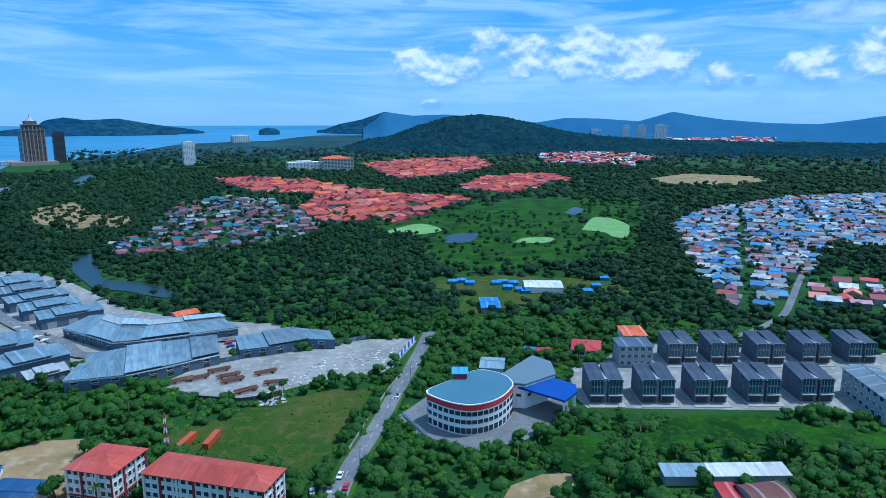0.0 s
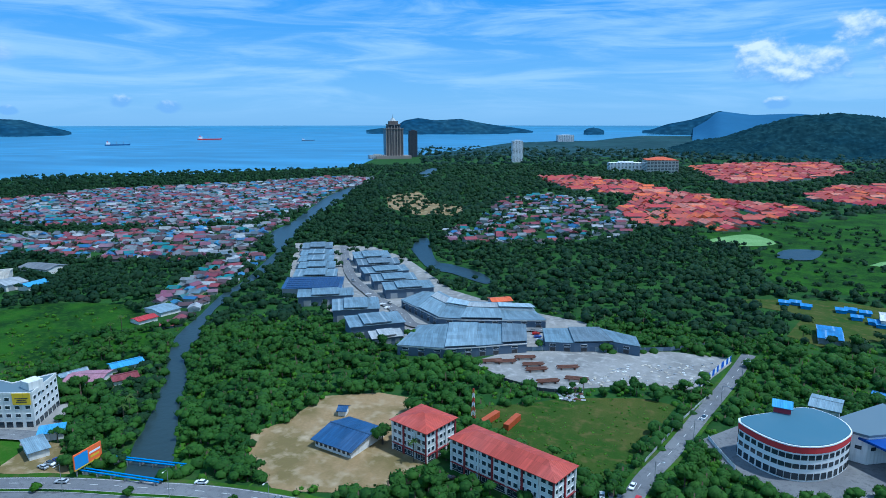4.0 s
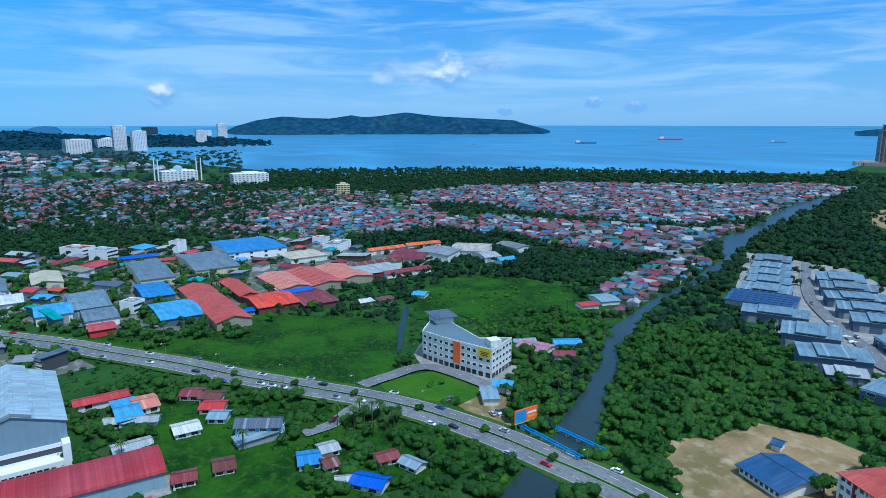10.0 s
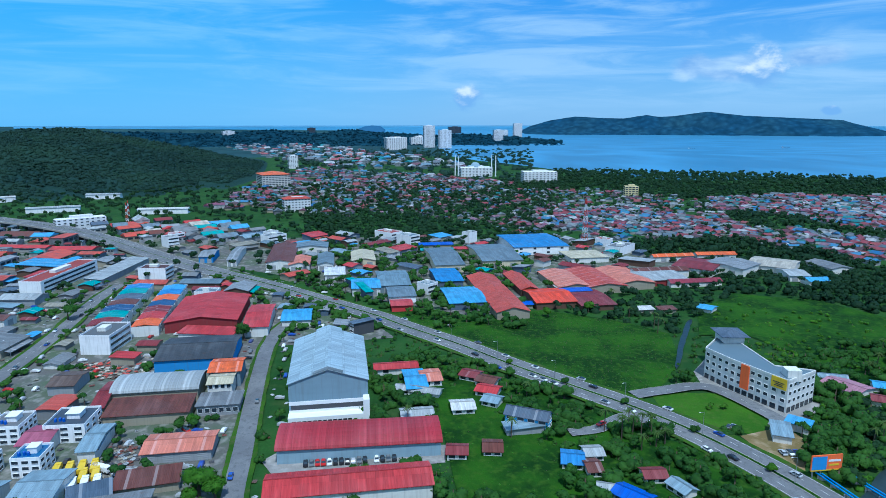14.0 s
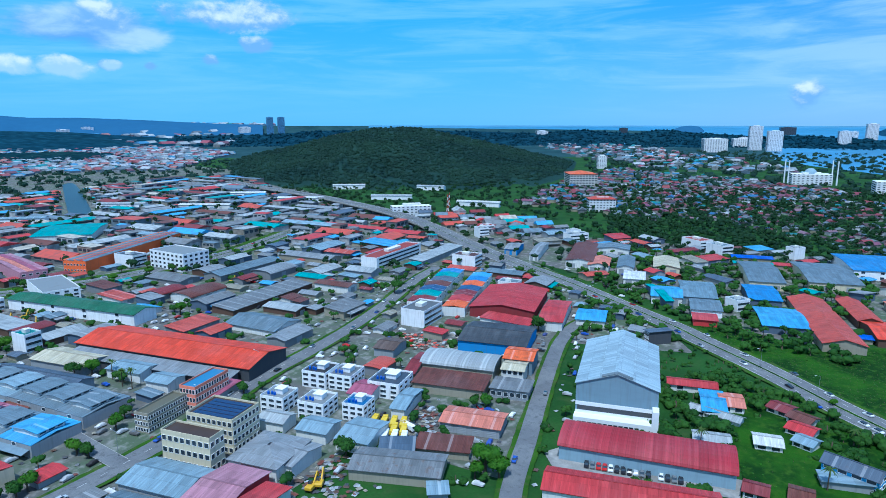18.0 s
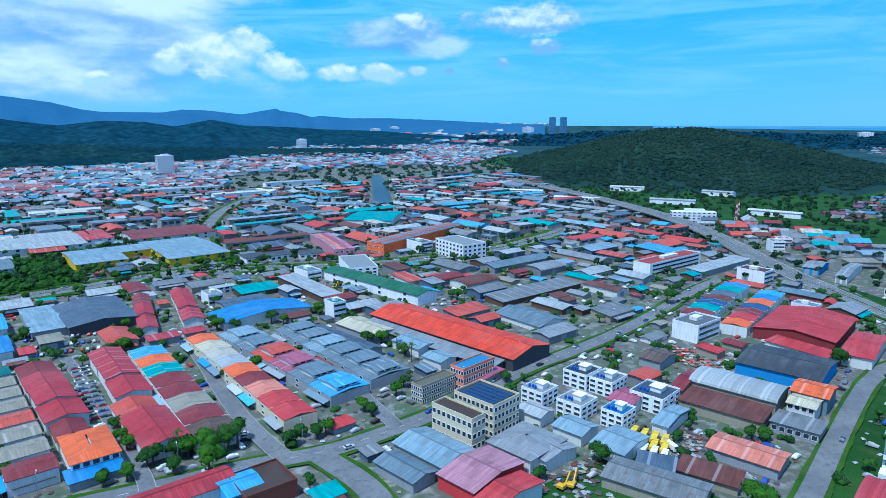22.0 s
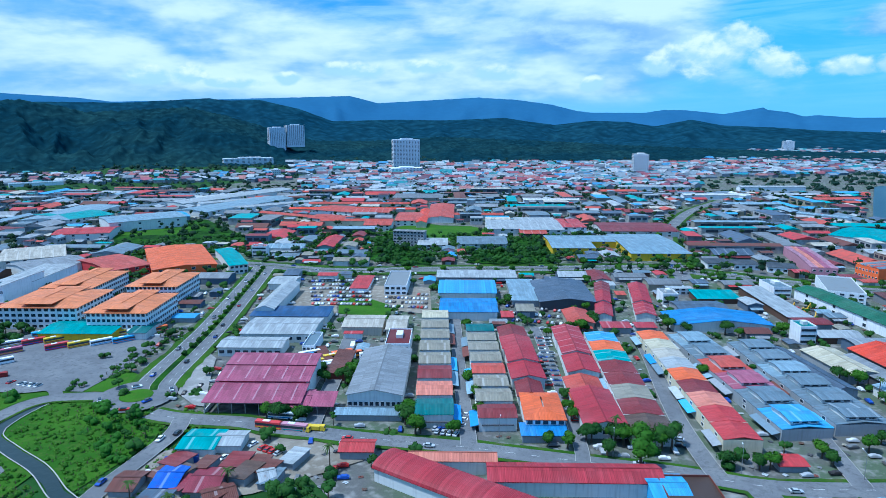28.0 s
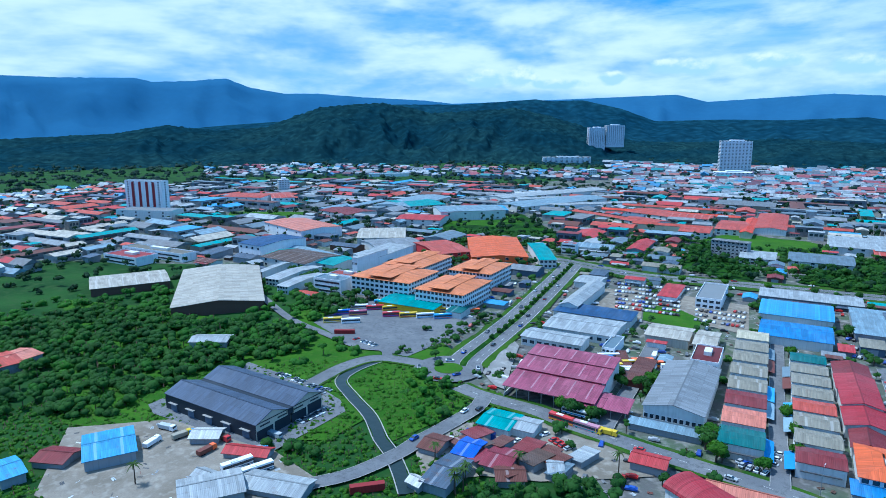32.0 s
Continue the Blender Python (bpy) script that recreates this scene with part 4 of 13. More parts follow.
def leafy(name, leaves, mat, tv=None, tf=None):
    """One mesh of the leaves made last, the uneven leaf masses under them and, where given, trunks."""
    c, r, squash, seed = CORES[0]
    rng = np.random.default_rng(seed + 17)
    k = rng.uniform(0.78, 1.12, (len(c), 12, 1)) * r[:, None, None]
    iv = (c[:, None, :] + ICO[None] * k * (1, 1, squash)).reshape(-1, 3)
    inn = np.tile(ICO + (0, 0, 0.25), (len(c), 1))
    fi = (ICO_F[None] + 12 * np.arange(len(c))[:, None, None]).reshape(-1, 3)
    nl = len(leaves)
    v, n = [leaves, iv], [SOFT[0], inn]
    if tv is not None:
        v.append(tv), n.append(np.tile((0.0, -0.3, 0.95), (len(tv), 1)))
    v, n = np.concatenate(v), np.concatenate(n)
    quad = np.arange(nl).reshape(-1, 4)
    if tf is not None:
        quad = np.concatenate([quad, tf + nl + len(iv)])
    me = bpy.data.meshes.new(name)
    me.vertices.add(len(v))
    me.vertices.foreach_set("co", np.ascontiguousarray(v, np.float32).ravel())
    me.loops.add(quad.size + fi.size)
    me.loops.foreach_set("vertex_index", np.concatenate([quad.ravel(), fi.ravel() + nl]).astype(np.int32))
    me.polygons.add(len(quad) + len(fi))
    me.polygons.foreach_set("loop_start", np.concatenate([np.arange(len(quad)) * 4, quad.size + np.arange(len(fi)) * 3]).astype(np.int32))
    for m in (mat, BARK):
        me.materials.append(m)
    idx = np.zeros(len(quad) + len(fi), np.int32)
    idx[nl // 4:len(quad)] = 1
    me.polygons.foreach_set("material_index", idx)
    me.update(calc_edges=True)
    me.polygons.foreach_set("use_smooth", np.ones(len(me.polygons), bool))
    me.normals_split_custom_set_from_vertices((n / np.linalg.norm(n, axis=1, keepdims=True)).astype(np.float32))
    return me



def trunks(pos, height, radius, base_z=None):
    n = len(pos)
    z0 = np.zeros(n) if base_z is None else base_z
    a = np.arange(5) * 2 * np.pi / 5
    ring = np.stack([np.cos(a), np.sin(a)], 1)
    lo = np.concatenate([pos[:, None] + ring * radius[:, None, None], np.repeat(z0[:, None, None] - 0.3, 5, 1)], 2)
    hi = np.concatenate([pos[:, None] + ring * radius[:, None, None] * 0.5, np.repeat((z0 + height)[:, None, None], 5, 1)], 2)
    v = np.concatenate([lo, hi], 1).reshape(-1, 3)
    q = np.array([(i, (i + 1) % 5, 5 + (i + 1) % 5, 5 + i) for i in range(5)])
    f = (q[None] + 10 * np.arange(n)[:, None, None]).reshape(-1, 4)
    return v, f


def wood(name, outline, step, rad, hgt, per, size, mat, seed, label, thin=0.0, wild=True):
    p = scatter(outline, step, seed, thin, wild)
    if not len(p):
        return
    rng = np.random.default_rng(seed + 5)
    r = rng.uniform(rad * 0.6, rad * 1.35, len(p))
    h = rng.uniform(hgt * 0.65, hgt * 1.25, len(p))
    far = np.hypot(*p.T).mean() > 600
    v = crowns(p, r, h, max(6, int(per * 0.52)), size * 0.7, seed + 1, lobes=2 if far or rad < 3.2 else 5)
    tv, tf = (None, None) if far else trunks(p, h * 0.7, r * 0.06 + 0.08)
    return tagged(put(name, leafy(name, v, mat, tv, tf)), label, "trees", kind="stuff")


def tree_kind(seed, r, h, per, size, mat):
    """A single tree under an Empty: trunk with limbs, and crown."""
    rng = np.random.default_rng(seed)
    t = base("tree", 0, 0, 0, "broad-leaved tree with a rounded uneven crown", "tree", "roadside trees")
    bm = bmesh.new()
    bmesh.ops.create_cone(bm, segments=7, radius1=r * 0.09 + 0.08, radius2=r * 0.04, depth=h * 0.6, matrix=Matrix.Translation((0, 0, h * 0.3 - 0.2)))
    for i in range(4):
        a = rng.uniform(0, 6.28)
        m = Matrix.Translation((0, 0, h * 0.5)) @ Matrix.Rotation(a, 4, "Z") @ Matrix.Rotation(0.7, 4, "Y") @ Matrix.Translation((0, 0, r * 0.4))
        bmesh.ops.create_cone(bm, segments=5, radius1=r * 0.045, radius2=r * 0.015, depth=r * 0.9, matrix=m)
    part("trunk", bm, BARK, t)
    v = crowns(np.zeros((1, 2)), np.array([r]), np.array([h]), per, size, seed)
    put("crown", leafy("crown", v, mat), t)
    return t


def palm_kind(seed, h):
    rng = np.random.default_rng(seed)
    t = base("palm_tree", 0, 0, 0, "coconut palm with drooping fronds", "palm", "palms")
    bm = bmesh.new()
    bmesh.ops.create_cone(bm, segments=7, radius1=0.28, radius2=0.16, depth=h + 0.4, matrix=Matrix.Translation((0, 0, h / 2 - 0.2)))
    part("trunk", bm, BARK, t)
    v = []
    for i in range(16):
        a, lift, ln = i * 2.4 + rng.uniform(-0.2, 0.2), rng.uniform(-0.1, 0.9), rng.uniform(2.4, 3.3)
        for k in range(6):
            s0, s1 = k / 6, (k + 1) / 6
            pts = []
            for s, wd in ((s0, 1), (s1, 1), (s1, -1), (s0, -1)):
                out = ln * s
                z = h + lift * out - 0.32 * out * out * (0.6 + 0.4 * lift)
                half = 0.42 * (1 - s * 0.8) * wd
                pts.append((math.cos(a) * out - math.sin(a) * half, math.sin(a) * out + math.cos(a) * half, z - 0.2 * abs(half)))
            v += pts
    put("fronds", quads("fronds", v, 4, (PALM,)), t)
    return t


# ---- house fields ----
def village(name, outline, step, angle, size, high, roofs, walls, seed, label, thin=0.15, jitter=0.25, turn=8.0, lanes=0):
    """A dense field of small gabled houses, too many to count."""
    rng = np.random.default_rng(seed)
    ca, sa = math.cos(radians(angle)), math.sin(radians(angle))
    o = np.array(outline)
    loc = np.stack([o[:, 0] * ca + o[:, 1] * sa, -o[:, 0] * sa + o[:, 1] * ca], 1)
    (x0, y0), (x1, y1) = loc.min(0), loc.max(0)
    xs, ys = np.arange(x0, x1, step[0]), np.arange(y0, y1, step[1])
    if lanes:
        xs = xs + np.floor(np.arange(len(xs)) / lanes) * step[0] * 0.8
    gx, gy = np.meshgrid(xs, ys)
    p = np.stack([gx.ravel(), gy.ravel()], 1) + rng.uniform(-jitter, jitter, (gx.size, 2)) * np.array(step)
    p = np.stack([p[:, 0] * ca - p[:, 1] * sa, p[:, 0] * sa + p[:, 1] * ca], 1)
    p = p[inside(p, outline)]
    p = p[rng.random(len(p)) > thin]
    for ox, oy in ((0, 0), (0.5, 0.5), (-0.5, 0.5), (0.5, -0.5), (-0.5, -0.5)):
        o_ = np.array((ox * size[0] * ca - oy * size[1] * sa, ox * size[0] * sa + oy * size[1] * ca))
        p = p[clear_of(p + o_, False)]
    n = len(p)
    if not n:
        return
    w = size[0] * rng.uniform(0.7, 1.25, n) / 2
    d = size[1] * rng.uniform(0.75, 1.25, n) / 2
    h = high * rng.choice([0.75, 1, 1, 1.5], n) * rng.uniform(0.85, 1.1, n)
    th = radians(angle) + radians(turn) * rng.normal(0, 1, n) + (np.pi / 2) * (rng.random(n) < 0.25)
    return houses_mesh(name, p, w, d, h, np.minimum(w, d) * rng.uniform(0.35, 0.6, n), th, roofs, walls, label, high >= 6)


def houses_mesh(name, p, w, d, h, rise, th, roofs, walls, label, panes=False):
    """Many gabled houses in one mesh: half widths and depths, heights, rises and turns by house."""
    n = len(p)
    z = np.zeros(n)

    def stack(rows):
        return np.stack([np.stack(r, 1) for r in rows], 1)

    bx = stack([(-w, -d, z - 0.3), (w, -d, z - 0.3), (w, d, z - 0.3), (-w, d, z - 0.3), (-w, -d, h), (w, -d, h), (w, d, h), (-w, d, h)])
    a, b = w + 0.5, d + 0.5
    rf = stack([(-a, -b, h - 0.1), (a, -b, h - 0.1), (a, b, h - 0.1), (-a, b, h - 0.1), (-a, z - 0.05, h + rise), (a, z - 0.05, h + rise), (a, z + 0.05, h + rise), (-a, z + 0.05, h + rise)])
    v = [bx, rf]
    if panes:
        for k in (-0.62, 0.0, 0.62):
            for s in (-1, 1):
                y0, y1 = s * d, s * (d + 0.12)
                x0, x1 = (k - 0.22) * w, (k + 0.22) * w
                v.append(stack([(x0, y0, h * 0.5), (x1, y0, h * 0.5), (x1, y1, h * 0.5), (x0, y1, h * 0.5), (x0, y0, h * 0.78), (x1, y0, h * 0.78), (x1, y1, h * 0.78), (x0, y1, h * 0.78)]))
    m = len(v)
    v = np.concatenate(v, 1)
    c, s = np.cos(th)[:, None], np.sin(th)[:, None]
    v = np.stack([v[..., 0] * c - v[..., 1] * s + p[:, :1], v[..., 0] * s + v[..., 1] * c + p[:, 1:], v[..., 2]], 2)
    if np.hypot(*p.T).max() > FLAT:
        r = np.hypot(v[..., 0], v[..., 1])
        v[..., 2] += rise_at(r)
    f1 = np.concatenate([BOXF[2:], BOXF[2:] + 8, BOXF[:1] + 8] + [BOXF + 8 * k for k in range(2, m)])
    f = (f1[None] + 8 * m * np.arange(n)[:, None, None]).reshape(-1, 4)
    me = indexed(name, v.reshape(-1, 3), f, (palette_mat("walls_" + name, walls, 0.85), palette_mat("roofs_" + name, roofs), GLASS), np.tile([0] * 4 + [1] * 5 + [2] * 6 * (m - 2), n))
    return tagged(put(name, me), label, "houses", kind="stuff")


def rise_at(r):
    """Height of the far ground at a shortened radius."""
    r = np.asarray(r, float)
    k = np.clip((r - FLAT) / (REACH - FLAT), 0, 0.9995)
    real = FLAT - (REACH - FLAT) * np.log(1 - k)
    return np.where(r <= FLAT, 0.0, 125.0 * (1 - r / np.maximum(real, 1)))


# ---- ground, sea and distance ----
# aerial haze painted into the far ground as a blue-green soil colour
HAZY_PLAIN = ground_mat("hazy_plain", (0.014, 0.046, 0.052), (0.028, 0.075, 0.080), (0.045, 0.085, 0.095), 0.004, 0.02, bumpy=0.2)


def ground_sheet():
    real = [0, 60, 120, 180, 240, 300, 400, 500, 700, 900, 1200, 1600, 2000, 2400, 2900, 3600, 4500, 6000, 8000, 11000, 15000, 20000]
    n = 144
    v, f = [(0, 0, 0)], []
    for d in real[1:]:
        v += [polar(360 * k / n, d) for k in range(n)]
    for k in range(n):
        f.append((0, 1 + k, 1 + (k + 1) % n))
    for j in range(len(real) - 2):
        a, b = 1 + j * n, 1 + (j + 1) * n
        f += [(a + k, b + k, b + (k + 1) % n, a + (k + 1) % n) for k in range(n)]
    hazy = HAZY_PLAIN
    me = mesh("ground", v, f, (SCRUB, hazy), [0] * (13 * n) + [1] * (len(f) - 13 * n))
    return tagged(put("ground", me), "green scrub ground reaching the horizon", "ground", kind="structure")


ground_sheet()


def sea_sheet():
    """Sea from the shore out to the horizon; shore gives the real distance by heading."""
    shore = SHORE
    az = np.arange(shore[0][0], shore[-1][0] + 0.01, 0.5)
    near = np.interp(az, [s[0] for s in shore], [s[1] for s in shore])
    rings = [2400, 2900, 3600, 4500, 6000, 8000, 11000, 15000, 20500]
    steps = range(len(rings) + 1)
    v, f = [], []
    for a, d in zip(az, near):
        for s in [d] + rings:
            x, y, z = polar(a, max(s, d + 5 if s != d else d))
            v.append((x, y, z + (0.6 if s == d else 1.6)))
    m = len(steps)
    for i in range(len(az) - 1):
        for j in range(m - 1):
            f.append((i * m + j, (i + 1) * m + j, (i + 1) * m + j + 1, i * m + j + 1)[::-1])
    me = mesh("sea_water", v, f, (SEA,))
    return tagged(put("sea_water", me), "calm blue sea reaching the horizon", "sea", kind="structure")


def ridge(name, crest, near, far, base_el, mat, seed, label, rough=1.0, step=0.35, rows=9, kind="structure", category="hills", trees=None, canopy=0.0):
    """A range of hills: crest gives heading and height angle; the slope runs up from near to the crest and down behind it."""
    rng_off = seed * 13.7
    az = np.arange(crest[0][0], crest[-1][0] + 1e-6, step)
    el = np.interp(az, [c[0] for c in crest], [c[1] for c in crest])
    v, f = [], []
    rn, rf = near, far
    prof = np.linspace(0, 1, rows)
    for a, e in zip(az, el):
        top = EYE + rf * math.tan(radians(e))
        low = float(rise_at(rn)) - 4.0
        for s in prof:
            r = rn + (rf - rn) * s
            z = low + (top - low) * (s ** 1.25)
            q = noise.fractal(Vector((a * 0.22 + rng_off, s * 3.0, seed)), 1.0, 2.0, 5)
            q2 = noise.noise(Vector((a * 2.4 + rng_off, s * 22.0, seed * 2.0)))
            bulge = (top - low) * 0.16 * rough * q * math.sin(math.pi * min(s * 1.02, 1)) + (top - low) * 0.012 * rough * q2
            rad = radians(a)
            px, py = -math.sin(rad) * r, math.cos(rad) * r
            spur = 1.0 - abs(noise.noise(Vector((a * 0.42 + 0.6 * q + rng_off, s * 1.4, seed + 3.0)))) * 2.0
            bulge += (top - low) * 0.13 * rough * (spur - 0.55) * math.sin(math.pi * min(s, 1))
            if canopy:
                bulge += canopy * (noise.noise(Vector((px / 11, py / 24, seed))) + 0.6 * noise.noise(Vector((px / 5, py / 12, seed))))
            v.append((px, py, z + bulge))
        rad = radians(a)
        v.append((-math.sin(rad) * (rf + (rf - rn) * 0.5), math.cos(rad) * (rf + (rf - rn) * 0.5), low))
    m = rows + 1
    for i in range(len(az) - 1):
        for j in range(m - 1):
            f.append((i * m + j, i * m + j + 1, (i + 1) * m + j + 1, (i + 1) * m + j))
    me = mesh(name, v, f, (mat,))
    me.polygons.foreach_set("use_smooth", [True] * len(me.polygons))
    if trees:
        count, rad, per, size = trees
        rng = np.random.default_rng(seed)
        grid = np.array(v).reshape(len(az), m, 3)
        i, s = rng.random(count) * (len(az) - 1.001), rng.random(count) ** 0.8 * (rows - 1.001)
        i0, s0 = i.astype(int), s.astype(int)
        fi, fs = (i - i0)[:, None], (s - s0)[:, None]
        p = (grid[i0, s0] * (1 - fi) + grid[i0 + 1, s0] * fi) * (1 - fs) + (grid[i0, s0 + 1] * (1 - fi) + grid[i0 + 1, s0 + 1] * fi) * fs
        p = p[p[:, 2] > 3]
        r = rng.uniform(0.6, 1.3, len(p)) * rad
        q = crowns(p[:, :2], r, r * 0.9, max(4, per // 2), size * 0.75, seed, p[:, 2], 0.7, 0.9, 2)
        tagged(put(name + "_trees", leafy(name + "_trees", q, DARKWOOD if mat is DARKHILL else mat)), "forest canopy covering the hill", "trees", kind="stuff")
    return tagged(put(name, me), label, category, kind=kind)
# distance haze painted in: far roof and wall colours lean towards this blue
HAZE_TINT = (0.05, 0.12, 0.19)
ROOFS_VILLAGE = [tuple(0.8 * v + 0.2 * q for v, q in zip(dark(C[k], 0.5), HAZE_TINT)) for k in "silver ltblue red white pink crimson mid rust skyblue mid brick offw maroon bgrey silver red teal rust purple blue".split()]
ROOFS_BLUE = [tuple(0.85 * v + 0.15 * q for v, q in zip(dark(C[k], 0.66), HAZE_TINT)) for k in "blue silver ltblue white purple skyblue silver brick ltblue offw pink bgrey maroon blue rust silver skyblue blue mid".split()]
ROOFS_RED = [C[k] for k in "red brick salmon maroon silver red offw pink".split()]
ROOFS_ORANGE = [dark(C[k], 0.78) for k in "brick brick red brick salmon orange red brick".split()]
ROOFS_MIX = [dark(C[k], 0.78) for k in "silver red ltblue offw brick offw maroon silver teal white white salmon mid skyblue silver grey".split()]
ROOFS_WORKS = [dark(C[k], 0.85) for k in "mid ltblue silver red grey rust bgrey silver teal maroon skyblue grey brick mid slate brick beige bgrey".split()]
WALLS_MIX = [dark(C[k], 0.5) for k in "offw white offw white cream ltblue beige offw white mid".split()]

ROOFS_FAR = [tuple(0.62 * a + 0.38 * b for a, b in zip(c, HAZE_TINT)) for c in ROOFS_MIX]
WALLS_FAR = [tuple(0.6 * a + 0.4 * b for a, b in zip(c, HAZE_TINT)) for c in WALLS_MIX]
def canopy_mat(name, a, b_, grain=0.045):
    """Far forest: crowns as cells, shade between them coloured in, brighter glades, darker patches."""
    def build(nt, b):
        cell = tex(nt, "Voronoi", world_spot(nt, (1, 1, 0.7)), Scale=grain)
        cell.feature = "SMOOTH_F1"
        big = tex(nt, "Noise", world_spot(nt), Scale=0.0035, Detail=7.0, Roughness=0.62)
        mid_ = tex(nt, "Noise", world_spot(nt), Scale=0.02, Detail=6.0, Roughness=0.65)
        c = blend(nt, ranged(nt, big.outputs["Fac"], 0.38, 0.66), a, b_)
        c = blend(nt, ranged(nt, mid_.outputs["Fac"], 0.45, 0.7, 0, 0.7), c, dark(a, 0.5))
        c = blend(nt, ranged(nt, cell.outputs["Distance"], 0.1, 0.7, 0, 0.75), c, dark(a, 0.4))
        nt.links.new(c, b.inputs["Base Color"])
        b.inputs["Roughness"].default_value, b.inputs["Specular IOR Level"].default_value = 1.0, 0.0
        bump(nt, b, cell.outputs["Distance"], 0.8, -9.0)

    return node_mat(name, build)


# bluer base colours carry the haze over far hills, mountains and islands
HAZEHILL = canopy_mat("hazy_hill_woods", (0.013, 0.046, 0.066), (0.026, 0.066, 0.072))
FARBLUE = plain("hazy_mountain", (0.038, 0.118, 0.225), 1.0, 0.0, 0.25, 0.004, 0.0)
MIDBLUE = canopy_mat("hazy_blue_green_hills", (0.014, 0.054, 0.088), (0.020, 0.068, 0.096), 0.03)
ISLE = canopy_mat("hazy_island_green", (0.018, 0.070, 0.135), (0.030, 0.088, 0.130), 0.03)
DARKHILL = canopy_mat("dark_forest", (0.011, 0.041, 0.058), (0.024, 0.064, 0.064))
DARKWOOD = leaf_mat("dark_forest_trees", (0.012, 0.046, 0.050), (0.018, 0.060, 0.058), 0.004, 0.08)

TOWER_COLOURS = dict(brick_dark=(0.145, 0.125, 0.12), dark=(0.06, 0.07, 0.09), pale=(0.70, 0.73, 0.77), white=(0.72, 0.73, 0.74), offw=(0.45, 0.44, 0.42), orange_top=(0.6, 0.58, 0.55),
                     blue_glass=(0.12, 0.30, 0.52), salmonish=(0.48, 0.26, 0.20), yellowish=(0.6, 0.52, 0.30))


def tower(name, az, dist, w, d, z0, h, wall, label, style="", category=""):
    """A far building: body, window bands by storey, piers and roof plant, turned to face the town."""
    r, lift = squeeze(dist)
    k = r / dist
    w, d, h = w * k, d * k, h * k
    zb = (EYE + (z0 - EYE) * k)
    a = radians(az)
    t = base(name, -math.sin(a) * r, math.cos(a) * r, az + 12, label, category or name.split("_")[-1], "", zb)
    m = wall_mat(TOWER_COLOURS[wall], 0.3)
    full = h
    if style == "crown":
        w, h = w * 0.84, h * 0.70
    put("wall", boxes("wall", [(-w / 2, w / 2, -d / 2, d / 2, -6, h)], (m,)), t)
    n = max(2, int(h / max(3.4 * k, 1.0)))
    if h > 12:
        sh = h / n
        cols = max(3, min(9, int(w / (4.5 * k))))
        e0, e1 = (0.27, 0.46) if wall in ("pale", "white", "offw") else (0.14, 0.35)
        pane = boxes("window_band", [(-w / 2 + w * (i + e0) / cols, -w / 2 + w * (i + 1 - e0) / cols, -d / 2 - 0.15, -d / 2 + 0.1, e1 * sh, 0.8 * sh) for i in range(cols)]
                     + [(w / 2 - 0.1, w / 2 + 0.15, -d * 0.42, d * 0.42, 0.35 * sh, 0.8 * sh), (-w / 2 - 0.15, -w / 2 + 0.1, -d * 0.42, d * 0.42, 0.35 * sh, 0.8 * sh)], (GLASS,))
        if dist > 900:
            v = np.empty(len(pane.vertices) * 3, np.float32)
            pane.vertices.foreach_get("co", v)
            v = v.reshape(-1, 3)
            q = np.array([tuple(p.vertices) for p in pane.polygons])
            tagged(put("windows", indexed("windows", np.concatenate([v + (0, 0, s * sh) for s in range(n)]), np.concatenate([q + len(v) * s for s in range(n)]), (GLASS,)), t), kind="stuff")
        else:
            for s in range(n):
                put("window_band", pane, t, Matrix.Translation((0, 0, s * sh)))
        put("roof_plant", boxes("roof_plant", [(-w * 0.2, w * 0.25, -d * 0.25, d * 0.25, h, h + 3 * k)], (m,)), t)
    else:
        put("window_band", boxes("window_band", [(-w * 0.46, w * 0.46, -d / 2 - 0.2, -d / 2 + 0.1, h * (0.2 + 0.4 * i), h * (0.42 + 0.4 * i)) for i in range(2)], (GLASS,)), t)
    if style == "crown":
        tan = wall_mat((0.29, 0.25, 0.225), 0.3)
        for i in range(7):
            px = -w / 2 + w * i / 6
            put("pier", boxes("pier", [(px - w * 0.022, px + w * 0.022, -d / 2 - 0.8, -d / 2 + 0.2, -3, h * (1.02 + 0.03 * (3 - abs(3 - i))))], (tan,)), t)
        put("upper_tier", boxes("upper_tier", [(-w * 0.36, w * 0.36, -d * 0.36, d * 0.36, h, h * 1.14), (-w * 0.26, w * 0.26, -d * 0.26, d * 0.26, h * 1.14, h * 1.25)], (m,)), t)
        put("tier_glass", boxes("tier_glass", [(w * (0.12 * k - 0.04), w * (0.12 * k + 0.04), -d * 0.36 - 0.3, -d * 0.36, h * 1.02, h * 1.11) for k in (-2, -1, 0, 1, 2)], (GLASS,)), t)
        put("cornice", boxes("cornice", [(-w * 0.4, w * 0.4, -d * 0.4, d * 0.4, h * 1.135, h * 1.15), (-w * 0.54, w * 0.54, -d * 0.54, d * 0.54, h * 0.985, h)], (tan,)), t)
        put("podium", boxes("podium", [(-w * 1.15, w * 0.95, -d * 0.8, d * 0.6, -6, h * 0.1)], (tan,)), t)
        bm = bmesh.new()
        bmesh.ops.create_cone(bm, segments=12, radius1=w * 0.2, radius2=w * 0.07, depth=h * 0.1, matrix=Matrix.Translation((0, 0, h * 1.30)))
        bmesh.ops.create_cone(bm, segments=6, radius1=w * 0.03, radius2=w * 0.01, depth=h * 0.14, matrix=Matrix.Translation((0, 0, h * 1.40)))
        part("dome", bm, wallc("silver"), t, "pale domed crown with a spire")
